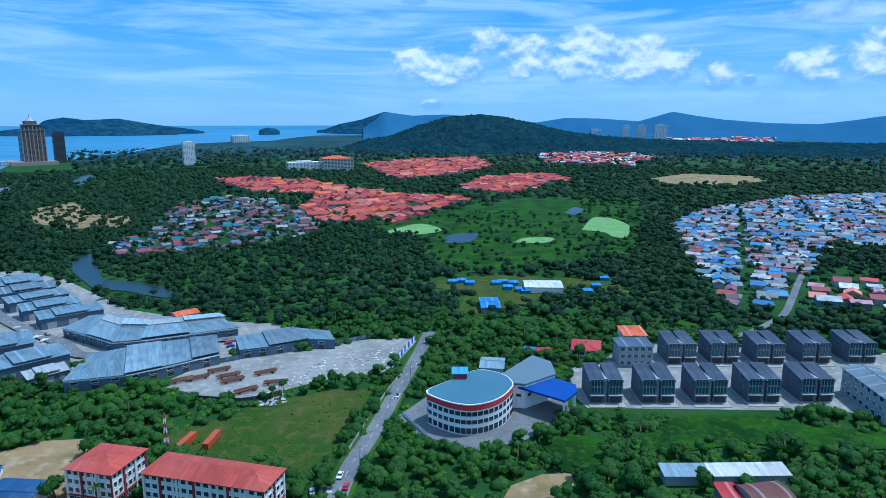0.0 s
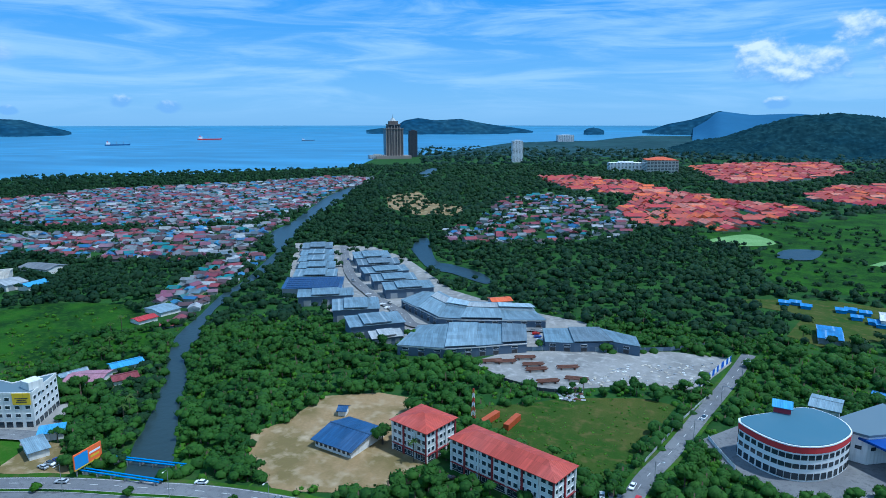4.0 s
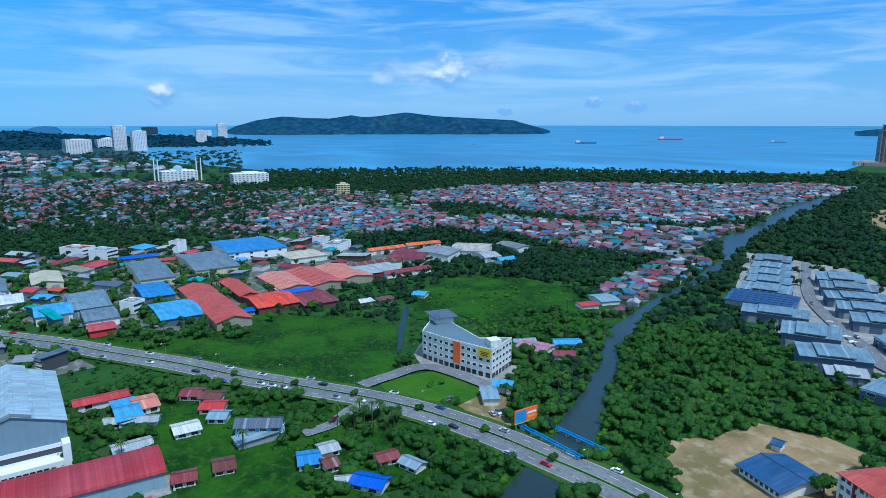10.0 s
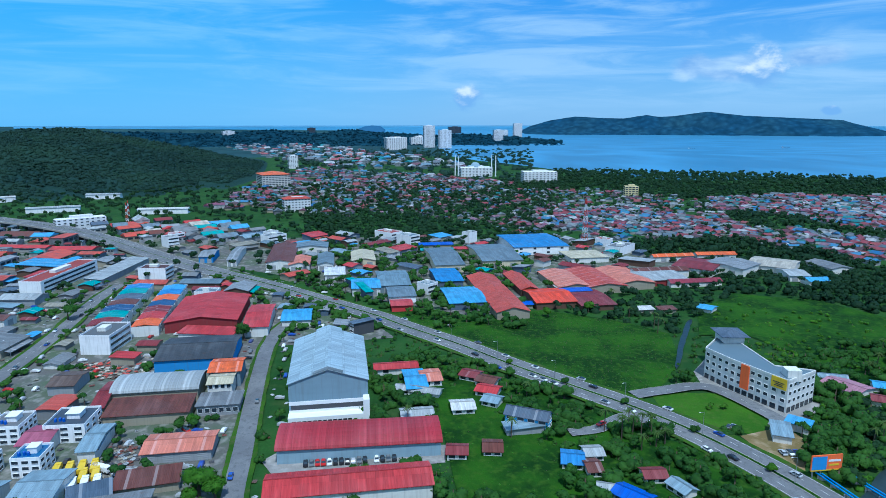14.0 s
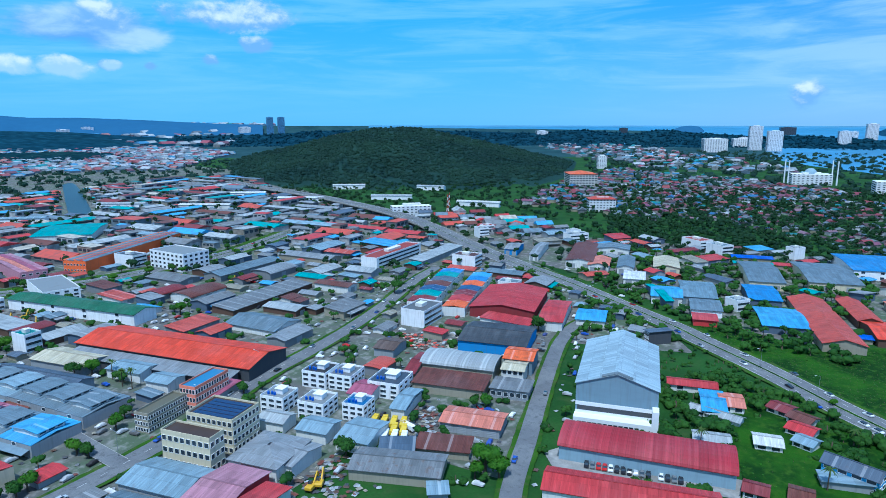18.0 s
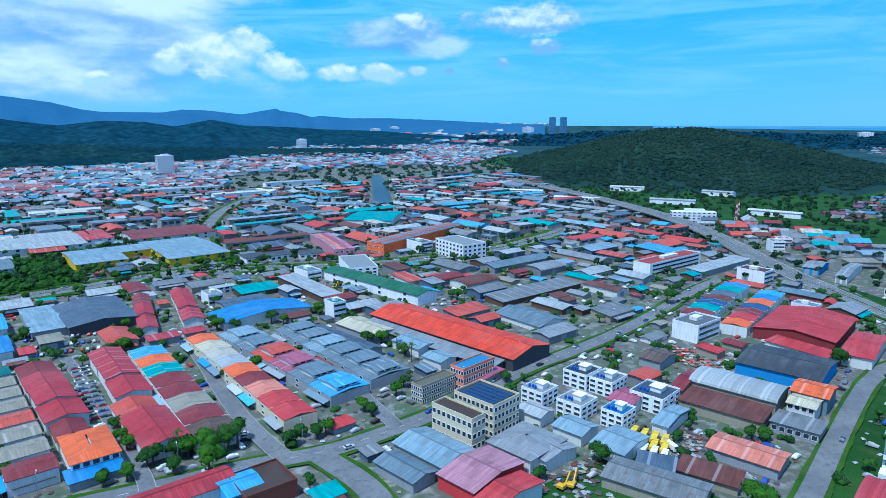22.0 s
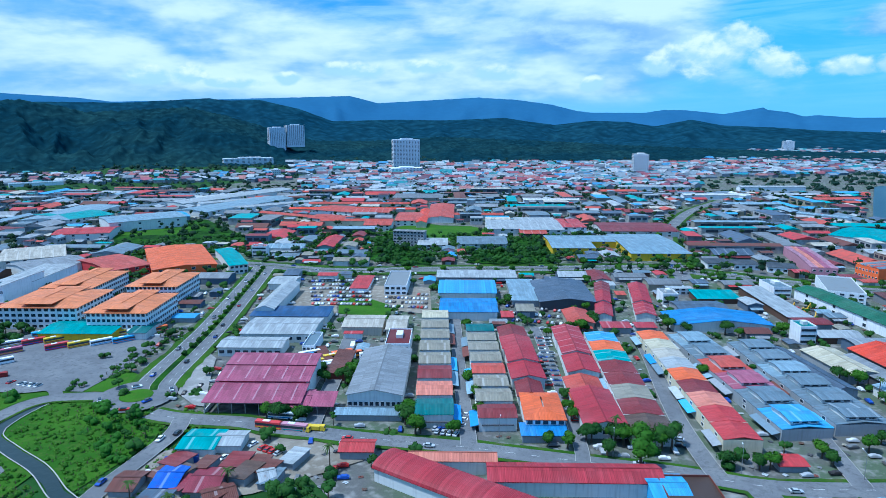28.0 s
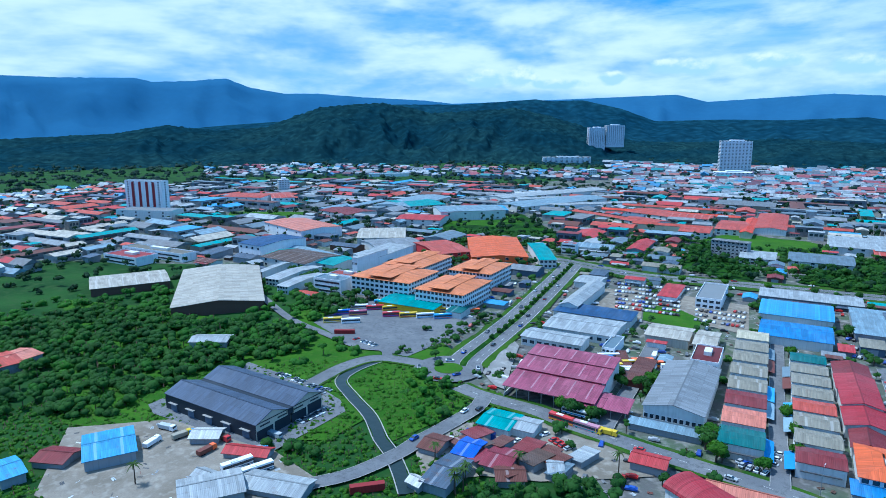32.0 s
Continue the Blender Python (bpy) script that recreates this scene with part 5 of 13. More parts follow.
    if style == "redroof" or wall == "orange_top":
        put("roof", roof_shell("roof", "hip", w, d, h, h * 0.22, 1.0, roofc("brick" if style else "orange", 0)), t)
    if style == "mosque":
        bm = bmesh.new()
        bmesh.ops.create_uvsphere(bm, u_segments=16, v_segments=10, radius=w * 0.16, matrix=Matrix.Translation((0, 0, h)))
        part("dome", bm, wallc("ltblue"), t, "pale blue dome")
        for sx in (-1, 1):
            for sy in (-1, 1):
                bm = bmesh.new()
                bmesh.ops.create_cone(bm, segments=8, radius1=1.6 * k, radius2=1.1 * k, depth=h * 2.6, matrix=Matrix.Translation((sx * w * 0.6, sy * d * 0.5, h * 1.0)))
                part("minaret", bm, WHITE, t)
    claim(-math.sin(a) * r, math.cos(a) * r, w + 6, d + 6, az)
    return t


class Plots:
    """A raster of the ground that shows which plots are taken."""
    def __init__(self, reach=1150.0, cell=2.0):
        self.reach, self.cell = reach, cell
        n = int(2 * reach / cell)
        self.taken = np.zeros((n, n), bool)
        self.seen = 0

    def mark(self, outline):
        o = np.array(outline)
        lo = np.clip(((o.min(0) + self.reach) / self.cell).astype(int) - 1, 0, len(self.taken) - 1)
        hi = np.clip(((o.max(0) + self.reach) / self.cell).astype(int) + 2, 0, len(self.taken))
        if (hi <= lo).any():
            return
        gx, gy = np.meshgrid(np.arange(lo[0], hi[0]), np.arange(lo[1], hi[1]), indexing="ij")
        p = (np.stack([gx.ravel(), gy.ravel()], 1) + 0.5) * self.cell - self.reach
        self.taken[lo[0]:hi[0], lo[1]:hi[1]] |= inside(p, outline).reshape(gx.shape)

    def catch_up(self):
        if not self.seen:
            for o in OPEN_LAND:
                self.mark(o)
        for o in BUILT[self.seen:]:
            self.mark(o)
        self.seen = len(BUILT)

    def free(self, x, y, w, d, ca, sa):
        a, b = np.meshgrid(np.linspace(-w / 2, w / 2, 5), np.linspace(-d / 2, d / 2, 5))
        px, py = x + a * ca - b * sa, y + a * sa + b * ca
        i, j = ((px + self.reach) / self.cell).astype(int), ((py + self.reach) / self.cell).astype(int)
        if i.min() < 0 or j.min() < 0 or i.max() >= len(self.taken) or j.max() >= len(self.taken):
            return False
        return not self.taken[i, j].any()


PLOTS = Plots()


def works(name, outline, angle, sizes, roofs, walls, seed, label, single=250, fill=0.85):
    """Sheds packed into the free plots of an estate: the nearest stand singly, the rest are one field."""
    rng = np.random.default_rng(seed)
    PLOTS.catch_up()
    ca, sa = math.cos(radians(angle)), math.sin(radians(angle))
    placed = []
    o = np.array(outline)
    (x0, y0), (x1, y1) = o.min(0), o.max(0)
    for w0, d0, step, share in sizes:
        gx, gy = np.meshgrid(np.arange(x0, x1, step), np.arange(y0, y1, step))
        p = np.stack([gx.ravel(), gy.ravel()], 1) + rng.uniform(-0.5, 0.5, (gx.size, 2)) * step
        p = p[inside(p, outline)]
        p = p[rng.random(len(p)) < share]
        for x, y in p:
            if w0 < 15 and math.hypot(x, y) < 450 and rng.random() < 0.65:
                continue
            w, d = w0 * rng.uniform(0.75, 1.2), d0 * rng.uniform(0.8, 1.2)
            if rng.random() < 0.5:
                w, d = d, w
            if not PLOTS.free(x, y, w + 1.5, d + 1.5, ca, sa):
                continue
            PLOTS.mark([(x + a * (w / 2 + 1.2) * ca - b * (d / 2 + 1.2) * sa, y + a * (w / 2 + 1.2) * sa + b * (d / 2 + 1.2) * ca) for a, b in ((-1, -1), (1, -1), (1, 1), (-1, 1))])
            placed.append((math.hypot(x, y), x, y, w, d))
    placed.sort()
    names = "mid ltblue silver red grey rust bgrey slate teal maroon skyblue mid brick grey slate silver khaki brick".split()
    for _, x, y, w, d in placed[:single]:
        c = names[rng.integers(len(names))]
        kind = "gable" if w >= d else "gable_y"
        if rng.random() < 0.25:
            kind = "mono"
        low = 3.0 if min(w, d) < 10 else 4.3
        turned = angle + 180 if y < 0 else angle
        pick = rng.random()
        if pick < 0.14 and min(w, d) > 9:
            hh = 7.2 if pick < 0.09 else 10.2
            t = hall("works_office", x, y, w, d, turned, hh, "flat", 0, c, "white", label="white flat-roofed works office with ribbon windows", category="office", group="works offices", parapet=True, rust=0.2)
            for s in range(int(hh / 3.4)):
                put("window_band", boxes("window_band", [(-w * 0.45, w * 0.45, -d / 2 - 0.12, -d / 2 + 0.05, s * 3.4 + 1.2, s * 3.4 + 2.6)], (GLASS,)), t)
            put("stair_head", boxes("stair_head", [(-w * 0.12, w * 0.16, -d * 0.1, d * 0.2, hh, hh + 2.2)], (wallc("offw"),)), t)
            continue
        if pick < 0.28 and kind == "gable":
            kind = "barrel"
        t = hall("works_shed", x, y, w, d, turned, low * rng.uniform(0.85, 1.3), kind, min(w, d) * rng.uniform(0.08, 0.14), c, ["khaki", "mid", "grey", "offw", "brown", "slate"][rng.integers(6)],
                 label="estate works shed with a weathered %s roof" % c, category="shed", group="estate works sheds", rust=float(rng.choice([0.1, 0.3, 0.6])), doors=1 if w > 10 else 0, cap=False)
        if pick > 0.6 and w > 9:
            put("lean_to_roof", roof_shell("lean_to_roof", "mono", w * 0.8, 3.6, 2.7, 0.7, 0.1, roofc(names[rng.integers(len(names))], 0.4), 0.12), t, Matrix.Translation((0, -d / 2 - 1.85, 0)))
    rest = np.array([q[1:] for q in placed[single:]])
    if len(rest):
        n = len(rest)
        hw, hd = rest[:, 2] / 2, rest[:, 3] / 2
        flip = hw < hd
        th = radians(angle) + np.where(flip, np.pi / 2, 0.0) + radians(2) * rng.normal(0, 1, n)
        hw, hd = np.where(flip, hd, hw), np.where(flip, hw, hd)
        flat = rng.random(n) < 0.22
        h = np.where(hd < 5, 3.4, 5.0) * rng.uniform(0.8, 1.5, n) * np.where(flat, 1.6, 1.0)
        houses_mesh(name, rest[:, :2], hw, hd, h, np.where(flat, 0.12, hd * rng.uniform(0.18, 0.32, n)), th, roofs, walls, label, True)
    PLOTS.seen = len(BUILT)
    for _, x, y, w, d in placed[single:]:
        BUILT.append([(x + a * w / 2 * ca - b * d / 2 * sa, y + a * w / 2 * sa + b * d / 2 * ca) for a, b in ((-1, -1), (1, -1), (1, 1), (-1, 1))])


DUPLEXES = []


def office_front(block, w, d, h, n):
    """Pilasters, shopfronts and a string course for an office block, on its long and short street sides."""
    for turn, run, off in ((0, w, d / 2), (1, d, w / 2), (3, d, w / 2)):
        m = Matrix.Rotation(radians(90 * turn), 4, "Z")
        k = max(2, round(n * run / w))
        put("shopfront", boxes("shopfront", [(-run / 2 + 0.4, run / 2 - 0.4, -off - 0.12, -off + 0.05, 0.3, 3.0)], (GLASS,)), block, m)
        put("string_course", boxes("string_course", [(-run / 2 - 0.3, run / 2 + 0.3, -off - 0.5, -off + 0.05, 3.05, 3.4)], (wallc("maroon"),)), block, m)
        pil = boxes("pilaster", [(-0.35, 0.35, -off - 0.45, -off + 0.05, 0.0, h + 0.1)], (wallc("offw"),))
        red = boxes("pilaster", [(-0.35, 0.35, -off - 0.45, -off + 0.05, 0.0, h + 0.1)], (wallc("maroon"),))
        for i in range(k + 1):
            put("pilaster", red if i % 2 else pil, block, m @ Matrix.Translation((-run / 2 + i * run / k, 0, 0)))
SHORE = [(2, 9000), (7, 6080), (10.9, 6100), (14.7, 4421), (18.4, 4256), (21.9, 3920), (25.3, 2981), (29.6, 2498), (33.3, 2351), (35.4, 1834), (43, 1744), (50, 1669), (61, 1680), (69, 1514),
         (72, 1471), (77, 1596), (81.8, 1720), (88.7, 2108), (91.9, 2471), (93, 6000), (100, 9000), (110, 11000), (125, 13000)]
sea_sheet()
ridge('hill_wooded', [(104.1, -4.37), (105.4, -3.86), (108.1, -3.19), (112.7, -2.18), (117.4, -1.17), (119.8, -0.65), (121.3, -0.45), (124.7, -0.55), (128.0, -1.19), (132.1, -2.16), (135.1, -2.73), (138.1, -4.07), (140.5, -4.62)], 1150, 2050, -6.2, HILLWOOD, 372, 'wooded hill above the town', trees=(11000, 7.2, 10, 2.4))
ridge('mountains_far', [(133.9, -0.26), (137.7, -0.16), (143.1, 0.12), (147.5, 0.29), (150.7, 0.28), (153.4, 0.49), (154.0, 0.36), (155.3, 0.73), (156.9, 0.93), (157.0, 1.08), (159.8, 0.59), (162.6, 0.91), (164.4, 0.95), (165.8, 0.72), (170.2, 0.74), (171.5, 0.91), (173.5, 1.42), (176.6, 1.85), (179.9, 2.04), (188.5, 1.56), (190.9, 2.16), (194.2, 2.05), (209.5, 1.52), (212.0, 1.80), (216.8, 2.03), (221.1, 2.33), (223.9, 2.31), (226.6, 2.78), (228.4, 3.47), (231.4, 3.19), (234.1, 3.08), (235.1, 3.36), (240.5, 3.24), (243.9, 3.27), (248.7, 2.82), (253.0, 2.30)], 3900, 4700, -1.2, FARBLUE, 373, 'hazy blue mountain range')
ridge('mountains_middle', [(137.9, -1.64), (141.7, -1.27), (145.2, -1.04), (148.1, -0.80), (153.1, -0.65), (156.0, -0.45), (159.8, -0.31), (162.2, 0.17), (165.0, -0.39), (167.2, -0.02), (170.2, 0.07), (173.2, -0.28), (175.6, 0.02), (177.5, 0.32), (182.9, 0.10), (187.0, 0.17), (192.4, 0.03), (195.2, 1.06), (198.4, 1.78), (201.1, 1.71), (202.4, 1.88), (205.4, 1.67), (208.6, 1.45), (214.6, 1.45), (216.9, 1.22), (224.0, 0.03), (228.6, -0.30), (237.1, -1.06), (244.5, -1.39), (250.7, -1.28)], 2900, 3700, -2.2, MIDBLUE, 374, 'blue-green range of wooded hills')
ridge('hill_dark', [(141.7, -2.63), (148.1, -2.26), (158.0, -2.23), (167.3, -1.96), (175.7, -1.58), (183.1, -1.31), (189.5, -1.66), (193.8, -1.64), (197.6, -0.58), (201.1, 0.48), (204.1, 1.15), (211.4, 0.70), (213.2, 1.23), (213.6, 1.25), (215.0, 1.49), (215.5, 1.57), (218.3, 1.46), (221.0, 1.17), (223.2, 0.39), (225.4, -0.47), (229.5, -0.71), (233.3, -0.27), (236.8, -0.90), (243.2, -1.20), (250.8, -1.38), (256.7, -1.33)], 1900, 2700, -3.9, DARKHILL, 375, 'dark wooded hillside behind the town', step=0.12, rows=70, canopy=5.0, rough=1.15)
ridge('headland_hill', [(-38.0, -2.9), (-34.2, -1.55), (-30.0, -1.54), (-24.1, -1.53), (-17.6, -1.41), (-13.4, -1.15), (-10.6, -0.78), (-8.1, -0.17), (-5.7, 0.36), (-3.2, 0.65), (-0.3, 0.41), (2.2, -0.31), (4.6, -1.18), (6.6, -1.47), (9.1, -2.23), (10.6, -2.8)], 2500, 3200, -2.7, HAZEHILL, 376, 'wooded hill near the bay', step=0.1, rows=60, canopy=6)
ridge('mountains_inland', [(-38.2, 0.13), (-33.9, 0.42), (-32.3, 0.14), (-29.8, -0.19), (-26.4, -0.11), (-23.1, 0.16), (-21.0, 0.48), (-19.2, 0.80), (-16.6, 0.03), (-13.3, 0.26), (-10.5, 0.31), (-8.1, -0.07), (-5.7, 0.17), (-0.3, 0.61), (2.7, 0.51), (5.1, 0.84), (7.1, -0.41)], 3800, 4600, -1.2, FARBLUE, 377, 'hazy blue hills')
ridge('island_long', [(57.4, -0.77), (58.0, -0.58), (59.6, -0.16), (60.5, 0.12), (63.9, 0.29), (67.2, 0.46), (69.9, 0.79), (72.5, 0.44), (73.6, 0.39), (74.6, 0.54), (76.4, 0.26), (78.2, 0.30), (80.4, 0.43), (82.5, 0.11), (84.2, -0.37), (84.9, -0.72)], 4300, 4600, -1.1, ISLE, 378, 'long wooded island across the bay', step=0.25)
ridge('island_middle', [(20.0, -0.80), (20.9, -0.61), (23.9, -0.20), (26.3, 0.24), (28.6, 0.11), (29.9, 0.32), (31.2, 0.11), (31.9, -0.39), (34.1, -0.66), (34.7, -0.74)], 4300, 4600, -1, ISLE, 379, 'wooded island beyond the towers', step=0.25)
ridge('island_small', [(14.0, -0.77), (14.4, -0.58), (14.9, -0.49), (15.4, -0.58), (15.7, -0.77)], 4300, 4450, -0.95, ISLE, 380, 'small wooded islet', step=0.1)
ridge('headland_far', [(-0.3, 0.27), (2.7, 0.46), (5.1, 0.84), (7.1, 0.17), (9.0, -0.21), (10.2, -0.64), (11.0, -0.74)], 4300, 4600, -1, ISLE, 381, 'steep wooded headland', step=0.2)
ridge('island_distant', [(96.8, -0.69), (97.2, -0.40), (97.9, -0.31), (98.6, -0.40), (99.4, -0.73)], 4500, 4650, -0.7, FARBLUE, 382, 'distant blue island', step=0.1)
ridge('coast_ridge', [(81.4, -1.62), (84.8, -1.33), (87.3, -1.19), (89.8, -1.04), (92.7, -1.18), (96.5, -0.97), (100.3, -0.63), (102.1, -1.00), (106.6, -0.70), (110.4, -0.99), (114.3, -0.87), (119.7, -0.74), (129.0, -0.80), (133.9, -1.08), (141.0, -1.14)], 3200, 3700, -2.3, MIDBLUE, 383, 'low wooded coastal ridge with houses', trees=(2500, 14, 8, 7.0))
tower('office_tower', 32.19, 2261, 69, 50, -0, 145, 'brick_dark', 'tall stepped brown tower with a domed crown', style='crown')
tower('office_tower', 30.48, 2344, 30, 21, 0, 93, 'dark', 'dark slab tower beside the sea')
tower('office_tower', 21.34, 2054, 33, 23, 0, 66, 'pale', 'pale slab tower among woods')
tower('hotel_wing', 33.62, 2238, 57, 30, 0, 13, 'offw', 'low brown hotel wing by the tower')
tower('office_block_far', -9.93, 3284, 77, 54, -0, 58, 'dark', 'dark glass office block far off')
tower('tower_block', -15.56, 4438, 43, 30, -0, 102, 'pale', 'pale many-storeyed apartment tower')
tower('tower_block', -16.83, 4220, 57, 40, 0, 103, 'pale', 'pale many-storeyed apartment tower')
tower('tower_block', -18.32, 4141, 74, 52, 0, 104, 'pale', 'pale many-storeyed apartment tower')
tower('apartment_slab', -13.11, 5515, 77, 54, 0, 64, 'pale', 'white apartment slab beyond the woods')
tower('hospital_wing', 12.18, 1748, 83, 40, 0, 21, 'white', 'white hospital wing among woods')
tower('hospital_block', 9.32, 1712, 76, 60, 0, 32, 'orange_top', 'white hospital block with an orange roof')
tower('pavilion', 17.26, 4230, 100, 70, 0, 41, 'white', 'white pavilion with peaked roof')
tower('tower_block', 93.01, 3217, 53, 37, 0, 106, 'pale', 'grey high-rise by the bay')
tower('tower_block', 91.63, 3111, 57, 40, 0, 86, 'pale', 'white high-rise by the bay')
tower('tower_block', 86.98, 3891, 56, 39, 0, 77, 'pale', 'white apartment block on the point')
tower('tower_block', 86.34, 4773, 33, 23, 0, 65, 'pale', 'white apartment block on the point')
tower('tower_block', 85.30, 4470, 57, 40, 0, 113, 'pale', 'white high-rise with a twin top')
tower('hotel_slab', 90.78, 7027, 130, 91, 0, 72, 'dark', 'grey hotel slab on the coast')
tower('hotel_slab', 93.82, 3812, 41, 29, 0, 43, 'white', 'white hotel by the bay')
tower('apartment_slab', 95.95, 2960, 92, 64, 0, 55, 'white', 'white apartment slab beyond the woods')
tower('hotel_slab', 93.93, 3587, 91, 64, 0, 42, 'white', 'white hotel slab by the bay')
tower('tower_block', 109.94, 4201, 69, 49, -0, 68, 'pale', 'white apartment tower in the town')
tower('tower_block', 104.80, 1810, 25, 18, 0, 34, 'white', 'white tower block in the town')
tower('hotel_slab', 103.14, 6328, 70, 49, 0, 67, 'dark', 'dark hotel slab on the ridge')
tower('town_hall', 83.35, 1368, 69, 40, 0, 23, 'white', 'white palace-like public building with a gate arch')
tower('mosque_hall', 88.93, 1514, 73, 40, -0, 21, 'white', 'white mosque with dome and minarets', style='mosque')
tower('apartment_house', 75.51, 1137, 22, 16, 0, 18, 'yellowish', 'cream apartment house among trees')
tower('shopping_block', 106.51, 1324, 54, 60, 0, 24, 'orange_top', 'orange and white shopping block')
tower('school_block', 104.67, 939, 37, 20, 0, 18, 'white', 'white school block with a red roof', style='redroof')
tower('hillside_office', 121.41, 867, 53, 16, -0, 14, 'white', 'white two-storey office below the hill')
tower('twin_tower', 133.31, 4452, 41, 29, 0, 153, 'blue_glass', 'blue glass tower, one of twins')
tower('twin_tower', 132.39, 4442, 42, 29, 0, 153, 'blue_glass', 'blue glass tower, one of twins')
tower('apartment_tower', 127.31, 3167, 55, 38, 0, 65, 'salmonish', 'salmon-coloured apartment tower by the hill')
tower('apartment_tower', 128.64, 3171, 44, 31, 0, 32, 'white', 'white apartment block near the hill')
tower('apartment_tower', 125.49, 3549, 83, 58, 0, 33, 'white', 'white apartment block near the hill')
tower('apartment_tower', 148.65, 4812, 66, 46, 0, 75, 'pale', 'pale many-storeyed apartment tower')
tower('apartment_tower', 147.03, 6514, 92, 64, 0, 77, 'pale', 'pale many-storeyed apartment tower')
tower('apartment_tower', 155.00, 3117, 43, 30, 0, 44, 'pale', 'pink and grey apartment tower')
tower('apartment_tower', 135.37, 6136, 97, 68, 0, 77, 'white', 'white apartment tower in the town')
tower('apartment_tower', 165.99, 1669, 36, 25, 0, 47, 'white', 'white tower with dark window bands')
tower('apartment_slab', 186.15, 1732, 71, 25, 0, 79, 'pale', 'tall ribbed apartment slab')
tower('podium', 186.18, 1580, 77, 40, 0, 15, 'pale', 'podium of the apartment slab')
tower('apartment_slab', 197.16, 2300, 54, 38, 35, 70, 'pale', 'pale ribbed apartment tower on the hill')
tower('apartment_slab', 195.67, 2330, 61, 43, 45, 68, 'pale', 'pale ribbed apartment tower on the hill')
tower('terrace_block', 199.57, 2000, 144, 18, -3, 23, 'white', 'row of white terrace blocks on the slope')
tower('town_tower', 224.21, 1201, 19, 13, 0, 23, 'white', 'white office with a stair tower')
tower('town_tower', 197.35, 1584, 20, 14, 0, 13, 'white', 'white house at the hill foot')
HOLES.append([(-126.8, 279.9), (-108.9, 304.9), (-68.9, 332.8), (-16.2, 360.7), (-18.6, 324.4), (-40.8, 304.9), (-75.5, 284.3), (-88.3, 273.7)])
HOLES.append([(-447, 515), (-362, 536), (-305, 505), (-213, 420), (-154, 396), (-99, 388), (-86.7, 345.7), (-119.9, 321.7), (-195.8, 306.1), (-254, 329), (-328, 367)])
HOLES.append([(-80.1, 271.9), (-49.4, 287.6), (-33.3, 287.6), (-38.4, 247.4), (-45.0, 208.8), (-105.5, 228.8), (-115.8, 242.5), (-93.3, 257.8)])
HOLES.append([(-313.4, 117.7), (-350.3, 142.7), (-284.8, 164.7), (-275.0, 164.0), (-250.6, 138.3), (-253.6, 129.7), (-293.8, 115.6)])
HOLES.append([(-282.6, 88.2), (-287.1, 104.4), (-286.5, 121.1), (-260.2, 131.7), (-245.3, 121.1), (-252.8, 100.8), (-272.5, 88.4)])
HOLES.append([(-244.9, 112.8), (-253.9, 134.3), (-243.5, 137.2), (-217.9, 124.9), (-223.8, 117.7)])
HOLES.append([(-412, -60), (-422, -23), (-403, 9), (-420, 54), (-404, 89), (-391, 108), (-373.6, 124.3), (-339.1, 118.2), (-306.4, 105.5), (-285.7, 88.6), (-281.0, 66.0), (-298.9, 47.4), (-324.0, 21.1), (-371.5, -20.3)])
HOLES.append([(-20.4, 257.8), (-6.3, 281.1), (58.0, 287.6), (54.9, 257.8), (33.0, 237.8), (14.4, 228.8), (-10.0, 240.1)])
HOLES.append([(61.4, 278.0), (64.1, 312.4), (95.2, 337.1), (121.5, 350.9), (244, 337), (195.6, 247.4), (190.5, 257.8), (175.5, 264.4), (64.4, 267.8)])
HOLES.append([(-97, 757), (-19, 876), (138, 1077), (305, 1001), (246, 779), (188, 607), (110, 569), (32, 536), (0, 558), (-27, 700)])
HOLES.append([(-37, 487), (36, 519), (100, 511), (137, 496), (139, 462), (92, 470), (57, 432), (28, 405), (10, 418), (20, 470)])
HOLES.append([(443, 1421), (587, 1578), (721, 1511), (689, 1367), (585, 1293), (464, 1305)])
HOLES.append([(-195.0, -141.6), (-193.5, -73.5), (-344.1, -109.5), (-361.6, -39.7), (-427, -77), (-519, -176), (-643, -317), (-769, -510), (-871, -708), (-1226, -1266), (-1564, -2471), (-979, -2572), (113, -1375), (431, -1479), (547, -1164), (868, -1072), (1189, -980), (1030, -480), (646, -296), (439, -389), (236.2, -304.2), (161.8, -263.0), (112.6, -256.9), (85.1, -241.0), (43.9, -189.8), (-52.7, -145.6)])
HOLES.append([(-563, -240), (-519, -157), (-440, -56), (-405, 9), (-445, 81), (-512, 149), (-542, 216), (-663, 143), (-701, -37), (-688, -218), (-767, -443)])
HOLES.append([(280, 779), (364, 904), (584, 1077), (743, 1077), (429, 558), (445, 635), (408, 666), (311, 536), (228, 405), (196, 425), (223, 558)])
HOLES.append([(267.7, -295.8), (274, -342), (252, -370), (198, -378), (177.4, -345.8), (178.6, -305.6), (183.3, -274.8), (203.6, -275.5), (234.0, -280.3)])
HOLES.append([(104, -719), (70, -799), (-22, -737), (-21, -712), (24, -677), (82, -681)])
HOLES.append([(219.9, -101.1), (259.0, -135.1), (229.3, -161.4), (190.7, -169.4), (144.3, -157.5), (145.7, -137.0), (176.8, -101.7)])
HOLES.append([(-1065, 399), (-1133, 554), (-1136, 596), (-854, 450), (-936, 365)])
HOLES.append([(-931, 173), (-973, 240), (-865, 296), (-799, 352), (-692, 313), (-682, 241), (-725, 179), (-767, 84), (-919, 102)])
